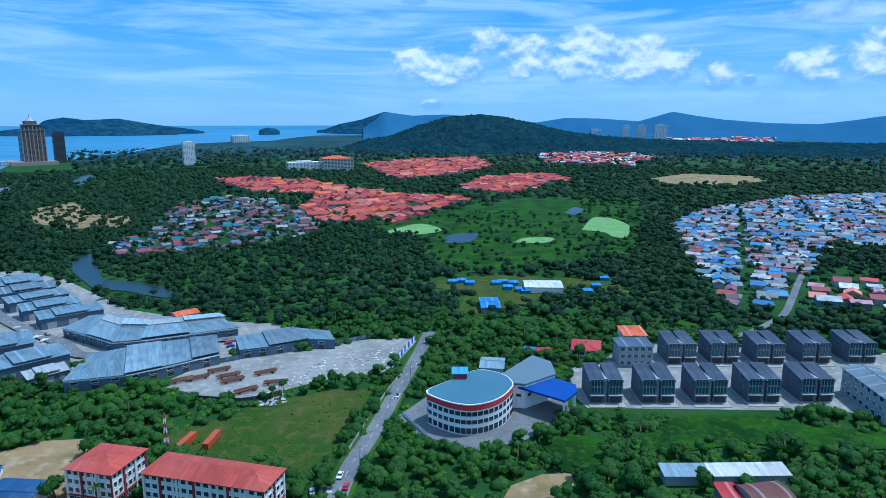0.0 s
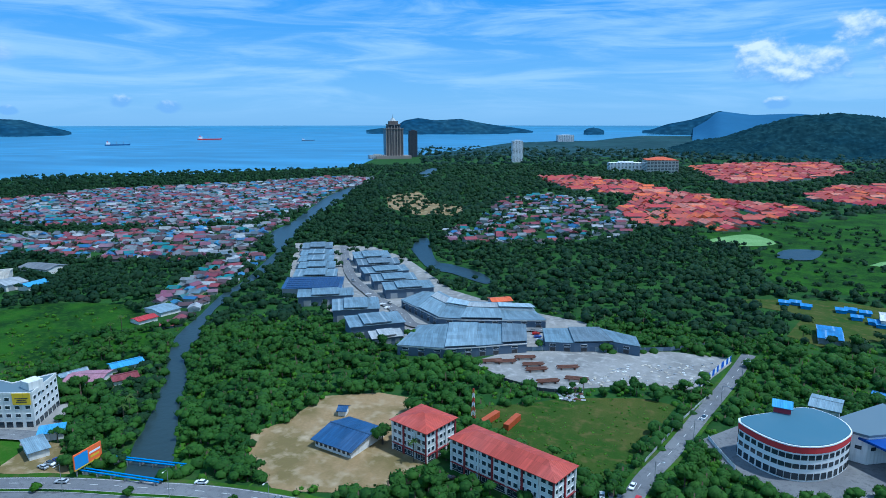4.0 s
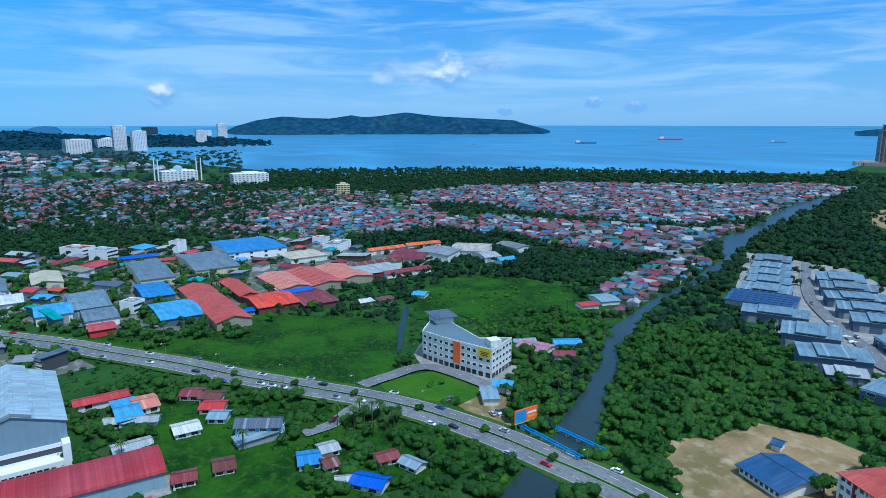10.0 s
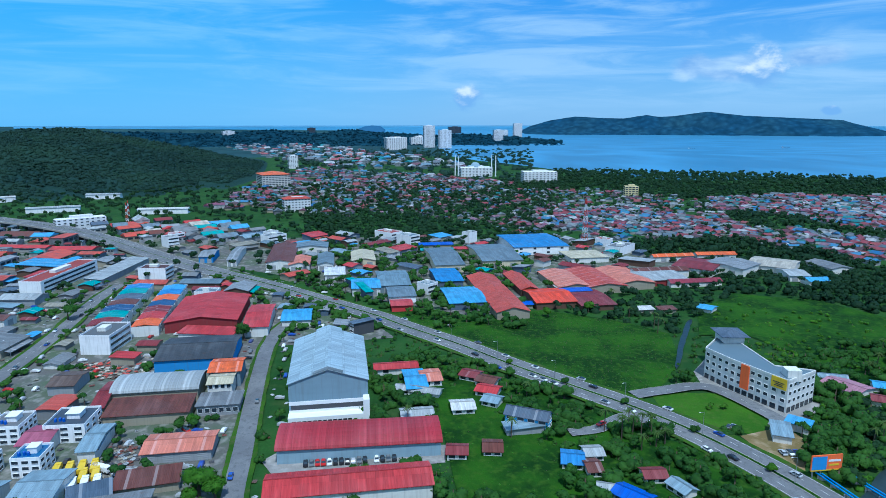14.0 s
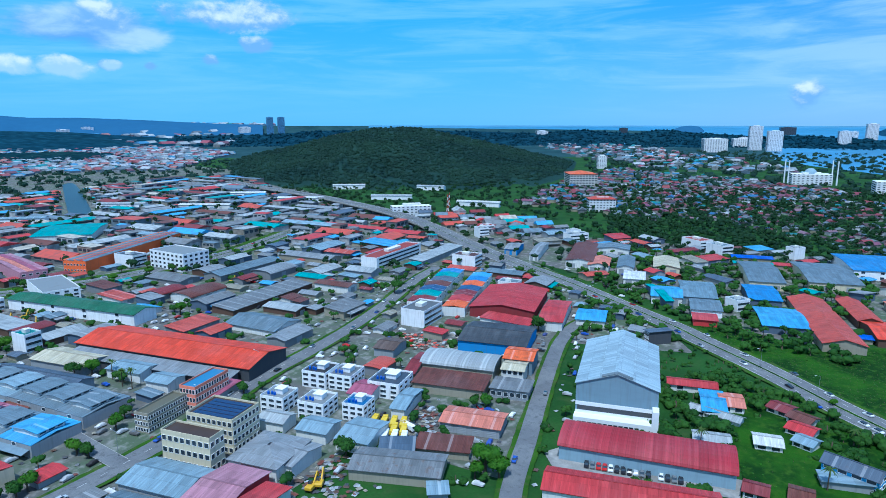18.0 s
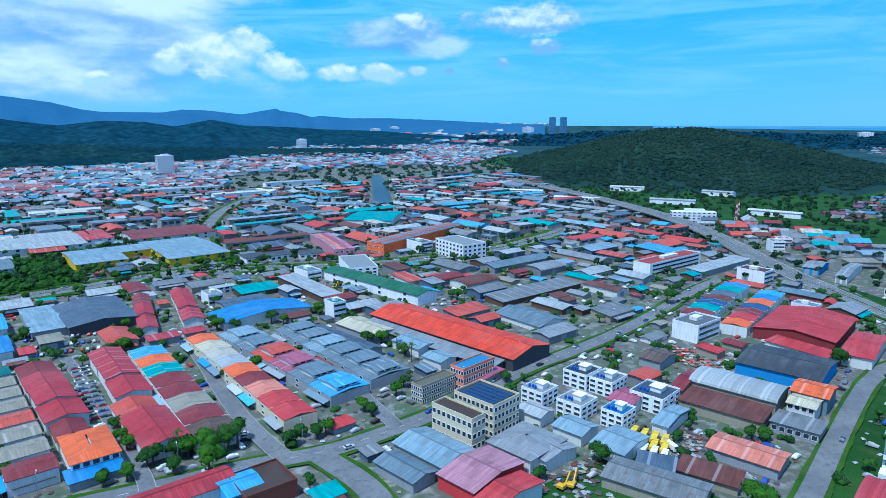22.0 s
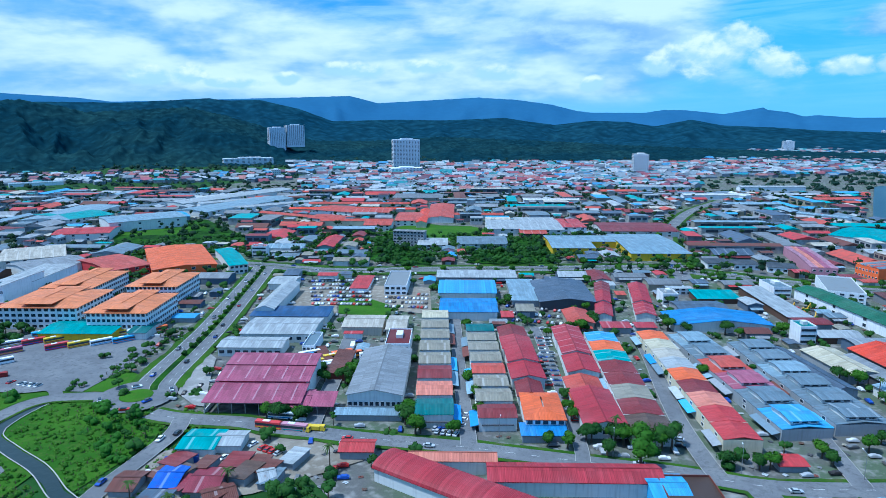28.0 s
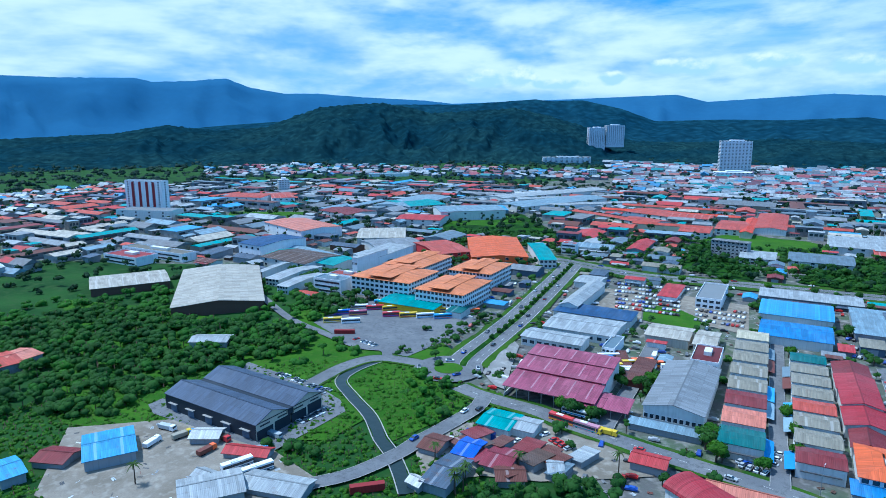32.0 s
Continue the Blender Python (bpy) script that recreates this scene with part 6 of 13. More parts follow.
HOLES.append([(-754, 325), (-773, 408), (-632, 335), (-675, 299)])
HOLES.append([(-1104, 582), (-1116, 772), (-979, 960), (-903, 1218), (-798, 1191), (-669, 903), (-600, 701), (-584, 572), (-660, 505), (-761, 462), (-842, 441)])
HOLES.append([(-760, 398), (-677, 465), (-571, 559), (-560, 632), (-522, 578), (-456, 445), (-483, 395), (-549, 363), (-649, 338)])
HOLES.append([(-308.8, 220.7), (-351, 250), (-396, 313), (-443, 392), (-472, 466), (-462, 482), (-394, 376), (-354, 306), (-322, 261), (-296.6, 228.1)])
HOLES.append([(280, 779), (364, 904), (584, 1077), (772, 1120), (748, 876), (429, 558), (445, 635), (408, 666), (311, 536), (225, 399), (196, 425), (223, 558)])
HOLES.append([(254, 462), (349, 558), (351, 496), (336, 432), (290, 405), (261, 425), (228, 405)])
HOLES.append([(-515, 1421), (-411, 1450), (-268, 1367), (-201, 1248), (-83, 1120), (52, 1061), (0, 935), (-46, 810), (-128, 787), (-199, 887), (-215, 1094), (-368, 1185)])
HOLES.append([(27, 1185), (82, 1421), (243, 1578), (287, 1421), (114, 1120)])
HOLES.append([(-240, 1913), (-83, 2172), (128, 2239), (136, 1817), (21, 1511), (-104, 1421)])
HOLES.append([(-348, 650), (-333, 700), (-415, 1038), (-364, 1077), (-278, 1038), (-183, 865), (-136, 729), (-181, 666), (-235, 621), (-302, 586)])
HOLES.append([(-908, -159), (-1123, -117), (-1215, 27), (-1210, 258), (-1029, 403), (-771, 325), (-632, 137), (-778, 17)])
HOLES.append([(-1280, -421), (-1739, -420), (-1638, -283), (-1546, -79), (-1327, 118), (-1165, 26), (-1097, -133), (-853, -149), (-856, -270), (-943, -378)])
HOLES.append([(-748, -471), (-787, -386), (-764, -288), (-687, -206), (-641, -260), (-675, -380)])
HOLES.append([(581, -2013), (294, -1919), (-155, -2018), (-661, -2002), (-636, -1997), (-1780, -3782), (-2496, -3750), (-1889, -1961), (-1100, -1402), (-914, -1640), (-852, -1540), (-484, -1466), (8, -1402), (450, -1548)])
HOLES.append([(1189, -980), (970, -1201), (611, -1303), (384, -1340), (476, -1663), (888, -1545), (1323, -1420), (1442, -1193)])
HOLES.append([(1185, -555), (1202, -768), (1059, -789), (816, -605), (668, -420), (577, -308), (554, -251), (670, -183), (1167, -332)])
HOLES.append([(-424, 159), (-467, 200), (-449, 254), (-402, 279), (-346, 262), (-290.3, 225.0), (-238.2, 173.5), (-271.5, 172.2), (-333.8, 186.7), (-369, 170), (-371.0, 140.9)])
HOLES.append([(-596, 922), (-586, 1014), (-491, 894), (-402, 845), (-381, 775), (-438, 753), (-509, 794)])
HOLES.append([(78.8, 240.1), (101.5, 258.9), (133.7, 260.0), (156.4, 248.4), (188.2, 243.5), (179.1, 230.5), (140.8, 228.8), (122.0, 235.0), (94.0, 228.8), (77.6, 228.8)])
HOLES.append([(39.0, 233.2), (51.9, 242.5), (64.6, 237.8), (61.4, 216.4), (51.4, 208.8), (42.6, 215.6)])
BUILT.append([(-168.4, 162.3), (-183.1, 178.9), (-178.3, 193.0), (-179.2, 222.3), (-158.8, 237.3), (-137.5, 239.7), (-135.6, 224.0), (-131.8, 206.3), (-109.8, 194.6), (-105.8, 177.8), (-127.2, 159.9), (-145.8, 151.3)])
BUILT.append([(17.9, 191.8), (23.9, 205.2), (35.9, 212.6), (49.3, 213.3), (44.0, 201.7), (32.8, 191.8)])
BUILT.append([(134, -471), (107, -490), (91, -408), (122, -412)])
BUILT.append([(82, -482), (34, -477), (28, -408), (71, -419)])
BUILT.append([(97, -444), (75, -444), (57, -427), (54.7, -395.8), (90, -407)])
BUILT.append([(158, 746), (196, 846), (223, 841), (230, 778), (204, 695), (184, 698), (182, 728)])
BUILT.append([(-71, 724), (-59, 759), (-27, 795), (2, 745), (-27, 711)])
BUILT.append([(-3, 686), (8, 717), (42, 723), (32, 668), (2, 660)])
BUILT.append([(71, 664), (88, 696), (123, 695), (109, 660)])
BUILT.append([(166, 888), (191, 950), (208, 922), (183, 863)])
BUILT.append([(-169.8, 86.0), (-203.1, 134.5), (-216.5, 147.9), (-236.8, 172.8), (-266.5, 203.5), (-288.6, 224.8), (-307.6, 244.8), (-318.0, 259.8), (-332.0, 285.4), (-347.0, 309.7), (-362.6, 338.2), (-370.8, 360.8), (-387.1, 390.7), (-407.4, 424.6), (-423.2, 452.4), (-442.9, 479.9), (-487.2, 516.3), (-518.9, 559.9), (-544.5, 622.1), (-601.3, 723.5), (-689.4, 886.8), (-738.4, 1013.9), (-723.5, 1021.2), (-607.4, 794.5), (-562.8, 705.1), (-513.4, 612.6), (-475.9, 549.8), (-429.2, 479.3), (-404.2, 437.6), (-382.3, 404.0), (-368.3, 377.2), (-356.7, 347.6), (-341.8, 322.2), (-333.9, 304.0), (-316.6, 280.1), (-299.6, 262.0), (-288.8, 243.4), (-272.3, 223.5), (-252.4, 208.8), (-222.4, 178.1), (-197.6, 155.0), (-184.8, 141.4), (-158.0, 107.0)])
BUILT.append([(-325, 541), (-346, 590), (-336, 608), (-299, 549), (-269, 507), (-250, 500), (-222, 487), (-200, 468), (-199, 445), (-240, 464), (-265, 471), (-294, 502)])
BUILT.append([(-792, 1365), (-852, 1495), (-832, 1546), (-758, 1395), (-727, 1290)])
BUILT.append([(-369.5, 126.2), (-398, 139), (-399, 151), (-364.6, 135.3), (-320.4, 116.7), (-321.5, 107.3)])
BUILT.append([(-768, -1290), (-796, -1279), (-542, -838), (-501, -833)])
HOLES.append([(-136.8, 295.1), (-127.1, 315.2), (-104.7, 329.5), (-73.0, 343.5), (-46.8, 358.5), (-17.5, 362.5), (-15.5, 355.5), (-22.3, 329.7), (-26.7, 312.0), (-34.5, 306.0), (-49.9, 304.0), (-62.4, 296.2), (-76.8, 285.6), (-91.5, 277.8), (-113.3, 280.8), (-132.2, 289.9)])
HOLES.append([(-184, 281), (-152, 287), (-127, 308), (-108, 324), (-75, 341), (-58, 340), (-31.0, 373.8), (-46.9, 359.4), (-73.0, 343.5), (-104.7, 329.5), (-127.1, 315.2), (-142.5, 303.8), (-159.5, 292.7)])
HOLES.append([(-294.5, -10.4), (-283.3, 14.2), (-248.6, 16.8), (-229.4, 41.8), (-194.4, 35.4), (-202.6, -8.7)])
BUILT.append([(-219.1, -74.9), (-226.3, -70.4), (-233.9, -6.1), (-220.5, -6.0), (-207.4, -66.3)])
BUILT.append([(102, -718), (72, -798), (40, -806), (-16, -745), (-10, -715), (61, -682)])
OPEN_LAND.append([(267.7, -295.8), (274, -342), (252, -370), (198, -378), (177.4, -345.8), (178.6, -305.6), (183.3, -274.8), (203.6, -275.5), (234.0, -280.3)])
OPEN_LAND.append([(104, -719), (70, -799), (-22, -737), (-21, -712), (24, -677), (82, -681)])
OPEN_LAND.append([(219.9, -101.1), (259.0, -135.1), (229.3, -161.4), (190.7, -169.4), (144.3, -157.5), (145.7, -137.0), (176.8, -101.7)])
OPEN_LAND.append([(190.2, -234.7), (177.7, -266.3), (129.8, -245.7), (126.7, -229.1), (136.9, -194.4), (186.2, -229.5)])
OPEN_LAND.append([(8, -567), (-8, -666), (-89, -727), (-80, -613), (-67, -553)])
OPEN_LAND.append([(96, -574), (110, -706), (94, -700), (41, -601), (38, -545)])
OPEN_LAND.append([(665, -576), (715, -628), (616, -681), (579, -635)])
OPEN_LAND.append([(363, -624), (447, -756), (349, -812), (231, -662), (296, -625)])
OPEN_LAND.append([(458, -247), (266.2, -136.4), (215.4, -152.2), (159.7, -181.1), (156.2, -226.2), (149.6, -284.6), (177.7, -303.9), (257, -325), (294, -337), (287.5, -270.5), (372, -270)])
OPEN_LAND.append([(105, -738), (82, -783), (6, -774), (-27, -737), (5, -700), (90, -705)])
OPEN_LAND.append([(433, -727), (429, -773), (355, -790), (321, -748), (340, -696), (398, -690)])
# ---- ground cover and roads ----
patch('ground_estate_new', [(61.4, 278.0), (64.1, 312.4), (95.2, 337.1), (121.5, 350.9), (244, 337), (195.6, 247.4), (190.5, 257.8), (175.5, 264.4), (64.4, 267.8)], YARD, 'concrete plots round the new houses')
patch('ground_plain', [(-97, 757), (-19, 876), (138, 1077), (305, 1001), (246, 779), (188, 607), (110, 569), (32, 536), (0, 558), (-27, 700)], GRASS, 'grassland with ponds')
patch('ground_industrial', [(-195.0, -141.6), (-193.5, -73.5), (-344.1, -109.5), (-361.6, -39.7), (-427, -77), (-519, -176), (-643, -317), (-769, -510), (-871, -708), (-1226, -1266), (-1564, -2471), (-979, -2572), (113, -1375), (431, -1479), (547, -1164), (868, -1072), (1189, -980), (1030, -480), (646, -296), (439, -389), (236.2, -304.2), (161.8, -263.0), (112.6, -256.9), (85.1, -241.0), (43.9, -189.8), (-52.7, -145.6)], TOWN, 'paved ground of the industrial estate')
patch('ground_estate_north', [(-563, -240), (-519, -157), (-440, -56), (-405, 9), (-445, 81), (-512, 149), (-542, 216), (-663, 143), (-701, -37), (-688, -218), (-767, -443)], TOWN, 'paved ground between sheds beyond the highway')
patch('ground_village_coast', [(-1410, 127), (-1197, 311), (-1135, 458), (-1085, 774), (-922, 1115), (-766, 1065), (-587, 665), (-523, 524), (-512, 426), (-577, 373), (-628, 287), (-696, 204), (-810, 67)], SCRUB, 'trodden ground between village houses')
patch('ground_village_plain', [(280, 779), (364, 904), (584, 1077), (743, 1077), (429, 558), (445, 635), (408, 666), (311, 536), (228, 405), (196, 425), (223, 558)], SCRUB, 'trodden ground between village houses')
patch('ground_store_yard', [(-219.1, -74.9), (-226.3, -70.4), (-233.9, -6.1), (-220.5, -6.0), (-207.4, -66.3)], YARD, 'concrete car park between the long stores', z=0.22)
patch('ground_layby', [(-272.2, 38.8), (-271.2, 49.5), (-253.6, 55.7), (-243.5, 50.5), (-245.3, 39.7), (-255.4, 37.5)], DIRT, 'gravel forecourt beside the blue villa')
patch('ground_sand', [(-168.4, 162.3), (-183.1, 178.9), (-178.3, 193.0), (-179.2, 222.3), (-158.8, 237.3), (-137.5, 239.7), (-135.6, 224.0), (-131.8, 206.3), (-109.8, 194.6), (-105.8, 177.8), (-127.2, 159.9), (-145.8, 151.3)], SAND, 'bare sandy building plot with tracks')
patch('ground_sand_clearing', [(17.9, 191.8), (23.9, 205.2), (35.9, 212.6), (49.3, 213.3), (44.0, 201.7), (32.8, 191.8)], SAND, 'small sandy clearing in the wood')
patch('ground_yard', [(-136.8, 295.1), (-127.1, 315.2), (-104.7, 329.5), (-73.0, 343.5), (-46.8, 358.5), (-17.5, 362.5), (-15.5, 355.5), (-22.3, 329.7), (-26.7, 312.0), (-34.5, 306.0), (-49.9, 304.0), (-62.4, 296.2), (-76.8, 285.6), (-91.5, 277.8), (-113.3, 280.8), (-132.2, 289.9)], YARD, 'broken concrete yard with steel stacks')
patch('ground_yard_estate', [(-447, 515), (-362, 536), (-305, 505), (-213, 420), (-154, 396), (-99, 388), (-86.7, 345.7), (-119.9, 321.7), (-195.8, 306.1), (-254, 329), (-328, 367)], YARD, 'concrete yards between the grey warehouses')
patch('ground_parcel', [(-80.1, 271.9), (-49.4, 287.6), (-33.3, 287.6), (-38.4, 247.4), (-45.0, 208.8), (-105.5, 228.8), (-115.8, 242.5), (-93.3, 257.8)], DRYGRASS, 'mown field behind the concrete yard')
patch('ground_yellow_yard', [(-313.4, 117.7), (-350.3, 142.7), (-284.8, 164.7), (-275.0, 164.0), (-250.6, 138.3), (-253.6, 129.7), (-293.8, 115.6)], YARD, 'concrete apron round the office building')
patch('ground_lawn', [(-282.6, 88.2), (-287.1, 104.4), (-286.5, 121.1), (-260.2, 131.7), (-245.3, 121.1), (-252.8, 100.8), (-272.5, 88.4)], LAWN, 'mown lawn beside the highway')
patch('ground_gravel', [(-244.9, 112.8), (-253.9, 134.3), (-243.5, 137.2), (-217.9, 124.9), (-223.8, 117.7)], SAND, 'gravel parking beside the highway')
patch('ground_meadow', [(-412, -60), (-422, -23), (-403, 9), (-420, 54), (-404, 89), (-391, 108), (-373.6, 124.3), (-339.1, 118.2), (-306.4, 105.5), (-285.7, 88.6), (-281.0, 66.0), (-298.9, 47.4), (-324.0, 21.1), (-371.5, -20.3)], GRASS, 'wide bright green meadow beside the highway')
patch('ground_drum', [(-20.4, 257.8), (-6.3, 281.1), (58.0, 287.6), (54.9, 257.8), (33.0, 237.8), (14.4, 228.8), (-10.0, 240.1)], ASPHALT, 'forecourt of the round building')
patch('ground_camp', [(-37, 487), (36, 519), (100, 511), (137, 496), (139, 462), (92, 470), (57, 432), (28, 405), (10, 418), (20, 470)], DRYGRASS, 'grassy builders yard among trees')
patch('ground_cleared', [(443, 1421), (587, 1578), (721, 1511), (689, 1367), (585, 1293), (464, 1305)], SAND, 'cleared pale earth beyond the wood')
patch('ground_bus', [(267.7, -295.8), (274, -342), (252, -370), (198, -378), (177.4, -345.8), (178.6, -305.6), (183.3, -274.8), (203.6, -275.5), (234.0, -280.3)], ASPHALT, 'paved bus station forecourt', z=0.7)
patch('ground_sand_spot', [(223.0, -239.5), (223.5, -249.3), (215.3, -257.0), (207.8, -255.8), (209.4, -245.3), (214.6, -236.7)], SAND, 'bare sandy spot beside the ring road')
patch('ground_field', [(104, -719), (70, -799), (-22, -737), (-21, -712), (24, -677), (82, -681)], LAWN, 'bright green playing field')
patch('ground_scrap', [(219.9, -101.1), (259.0, -135.1), (229.3, -161.4), (190.7, -169.4), (144.3, -157.5), (145.7, -137.0), (176.8, -101.7)], DIRT, 'dirt yard with parked lorries', z=0.72)
patch('ground_apron', [(251.8, -208.0), (250.5, -226.0), (196.5, -219.5), (179.0, -213.5), (169.5, -205.5), (171.5, -164.5), (184.1, -163.0), (240.0, -161.5), (250.0, -166.0)], ASPHALT, 'asphalt apron round the dark warehouse', z=0.74)
patch('ground_repair', [(124.7, -192.1), (122.9, -217.7), (114.4, -226.8), (83.9, -244.5), (61.1, -238.5), (36.4, -235.8), (37.6, -222.3), (52.9, -211.1), (74.9, -196.1), (93.9, -189.3), (110.3, -175.3)], DIRT, 'dusty ground of the repair yard', z=0.5)
patch('ground_factory_apron', [(137.8, -275.3), (141.9, -290.4), (144.5, -328.3), (137.7, -320.7), (128.3, -289.2), (119.2, -261.9), (124.8, -263.1)], YARD, 'pale concrete apron beside the factory', z=0.78)
patch('ground_carpark', [(134, -471), (107, -490), (91, -408), (122, -412)], DIRT, 'dusty compound full of parked cars')
patch('ground_carpark_two', [(82, -482), (34, -477), (28, -408), (71, -419)], DIRT, 'dusty compound full of parked cars')
patch('ground_plot', [(97, -444), (75, -444), (57, -427), (54.7, -395.8), (90, -407)], LAWN, 'mown green plot between car compounds')
patch('ground_bank', [(190.2, -234.7), (177.7, -266.3), (129.8, -245.7), (126.7, -229.1), (136.9, -194.4), (186.2, -229.5)], LAWN, 'grass bank beside the canal')
patch('ground_embankment', [(219.7, -236.2), (211.7, -254.3), (204.4, -253.4), (204.9, -233.7)], SAND, 'bare earth bank')
patch('ground_grove', [(8, -567), (-8, -666), (-89, -727), (-80, -613), (-67, -553)], GRASS, 'overgrown plot in the town')
patch('ground_grove_two', [(96, -574), (110, -706), (94, -700), (41, -601), (38, -545)], GRASS, 'overgrown plot beside an office')
patch('ground_park', [(665, -576), (715, -628), (616, -681), (579, -635)], LAWN, 'small green field in the town')
patch('ground_park_two', [(363, -624), (447, -756), (349, -812), (231, -662), (296, -625)], GRASS, 'overgrown green plot in the town')
patch('ground_meadow_two', [(-424, 159), (-467, 200), (-449, 254), (-402, 279), (-346, 262), (-290.3, 225.0), (-238.2, 173.5), (-271.5, 172.2), (-333.8, 186.7), (-369, 170), (-371.0, 140.9)], GRASS, 'rough meadow behind the white office')
patch('ground_thicket', [(458, -247), (266.2, -136.4), (215.4, -152.2), (159.7, -181.1), (156.2, -226.2), (149.6, -284.6), (177.7, -303.9), (257, -325), (294, -337), (287.5, -270.5), (372, -270)], LAWN, 'rough grass between the thickets')
patch('ground_clearing', [(-596, 922), (-586, 1014), (-491, 894), (-402, 845), (-381, 775), (-438, 753), (-509, 794)], SAND, 'sandy clearing in the wood')
patch('ground_kampung', [(-325.2, -34.5), (-312.4, 7.0), (-266.6, 60.3), (-226.7, 95.8), (-192.7, 105.6), (-191.8, -0.2), (-242.7, -7.4), (-281.8, -26.3)], GRASS, 'grassy plots between small houses')
patch('ground_field_far', [(105, -738), (82, -783), (6, -774), (-27, -737), (5, -700), (90, -705)], LAWN, 'bright green playing field in the town')
patch('ground_field_town', [(433, -727), (429, -773), (355, -790), (321, -748), (340, -696), (398, -690)], LAWN, 'green plot between the town blocks')
patch('ground_glade', [(78.8, 240.1), (101.5, 258.9), (133.7, 260.0), (156.4, 248.4), (188.2, 243.5), (179.1, 230.5), (140.8, 228.8), (122.0, 235.0), (94.0, 228.8), (77.6, 228.8)], GRASS, 'grassy glade in the wood below the new houses')
patch('ground_glade_two', [(39.0, 233.2), (51.9, 242.5), (64.6, 237.8), (61.4, 216.4), (51.4, 208.8), (42.6, 215.6)], GRASS, 'grassy glade beside the approach road')
patch('water_pond', [(162, 745), (199, 844), (220, 839), (227, 779), (201, 696), (188, 700), (185, 729)], POND, 'pond covered with pale green algae')
patch('water_pond_two', [(-68, 726), (-56, 757), (-27, 792), (-1, 745), (-28, 714)], POND, 'shallow pond with pale green algae')
patch('water_pond_three', [(0, 686), (10, 714), (39, 722), (29, 669), (4, 663)], RIVER, 'dark pond in grassland')
patch('water_pond_four', [(74, 666), (90, 693), (120, 693), (107, 663)], POND, 'small algae pond')
patch('water_pond_five', [(169, 887), (193, 947), (204, 922), (181, 865)], RIVER, 'pale pond')
patch('water_river', [(-171.2, 91.3), (-201.7, 135.0), (-215.1, 148.4), (-235.4, 173.3), (-265.1, 204.0), (-287.1, 224.7), (-306.1, 244.7), (-316.5, 260.0), (-330.6, 284.9), (-345.6, 309.1), (-361.4, 337.3), (-369.7, 359.8), (-385.9, 389.8), (-406.2, 423.6), (-422.0, 451.5), (-441.4, 479.8), (-486.7, 517.7), (-518.7, 561.4), (-544.8, 623.6), (-601.4, 725.0), (-689.8, 888.3), (-737.0, 1014.4), (-723.1, 1019.7), (-607.3, 793.0), (-562.5, 703.6), (-513.6, 611.1), (-476.4, 548.4), (-430.7, 479.4), (-405.4, 438.5), (-383.5, 405.0), (-369.5, 378.1), (-357.8, 348.6), (-343.0, 323.1), (-335.3, 304.6), (-318.0, 280.6), (-301.1, 261.8), (-290.3, 243.5), (-273.8, 223.6), (-253.8, 208.3), (-223.8, 177.6), (-199.0, 154.5), (-186.2, 140.9), (-163.0, 106.8)], RIVER, 'slow dark green river between mangroves')
patch('water_creek', [(-322, 542), (-343, 591), (-339, 605), (-301, 547), (-272, 504), (-252, 497), (-224, 484), (-203, 466), (-199, 448), (-238, 467), (-263, 474), (-291, 504)], RIVER, 'still creek reflecting the sky')
patch('water_lagoon', [(-789, 1367), (-849, 1496), (-835, 1544), (-761, 1394), (-730, 1293)], RIVER, 'lagoon by the towers')
CANAL = [(193, -263), (196, -247), (193.2, -231.5), (177, -219.4), (157.6, -207.1), (141.4, -192.6), (132, -186), (120.5, -175.5), (111.4, -166)]
_c = smooth_line(CANAL, 4.0)
_n = np.gradient(_c, axis=0)[:, ::-1] * (-1, 1)
_n /= np.linalg.norm(_n, axis=1)[:, None]
patch('water_canal', [tuple(p) for p in np.concatenate([_c + 2.6 * _n, (_c - 2.6 * _n)[::-1]])], RIVER, 'concrete-edged canal', z=0.62)
BUILT.append([tuple(p) for p in np.concatenate([_c + 4.2 * _n, (_c - 4.2 * _n)[::-1]])])
for _s in (-1, 1):
    _q = _c + _s * 3.0 * _n
    ribbon('trim_canal_wall', _q, -0.22, 0.22, 0.9, CONCRETE, 'concrete edge of the canal')
patch('water_drain', [(-368.2, 129.4), (-396, 142), (-400, 147), (-366.0, 132.1), (-321.9, 113.5), (-320.3, 110.6)], RIVER, 'narrow drain in the meadow')
patch('water_channel', [(-771, -1288), (-793, -1281), (-539, -840), (-504, -831)], RIVER, 'straight monsoon channel')
road('road_highway', [(-118, 146), (-148, 139.5), (-167.4, 133.6), (-186.7, 125.7), (-212, 115.1), (-241, 99), (-264, 81.5), (-289, 56.5), (-317.7, 27), (-349.5, -2), (-384, -38), (-404, -57), (-442, -102), (-490, -160), (-540, -232)], 17, 'asphalt dual carriageway with a planted median', lanes=2, dual=1.8, verge=3.0)
FLYOVER = [(-520, -203), (-540, -232), (-592, -297), (-655, -378), (-720, -478), (-762, -560), (-805, -650), (-840, -740), (-870, -830), (-905, -920), (-950, -1010)]
FLY_HEIGHT = (0.0, 0.6, 3.5, 6.5, 7.0, 7.0, 7.0, 7.0, 7.0, 6.5, 6.0)
road('road_flyover', FLYOVER, 21, 'asphalt flyover of the dual carriageway', lanes=2, dual=1.2, height=FLY_HEIGHT)
_l = smooth_line(FLYOVER, 24.0)
_h = np.interp(np.linspace(0, 1, len(_l)), np.linspace(0, 1, len(FLY_HEIGHT)), FLY_HEIGHT)
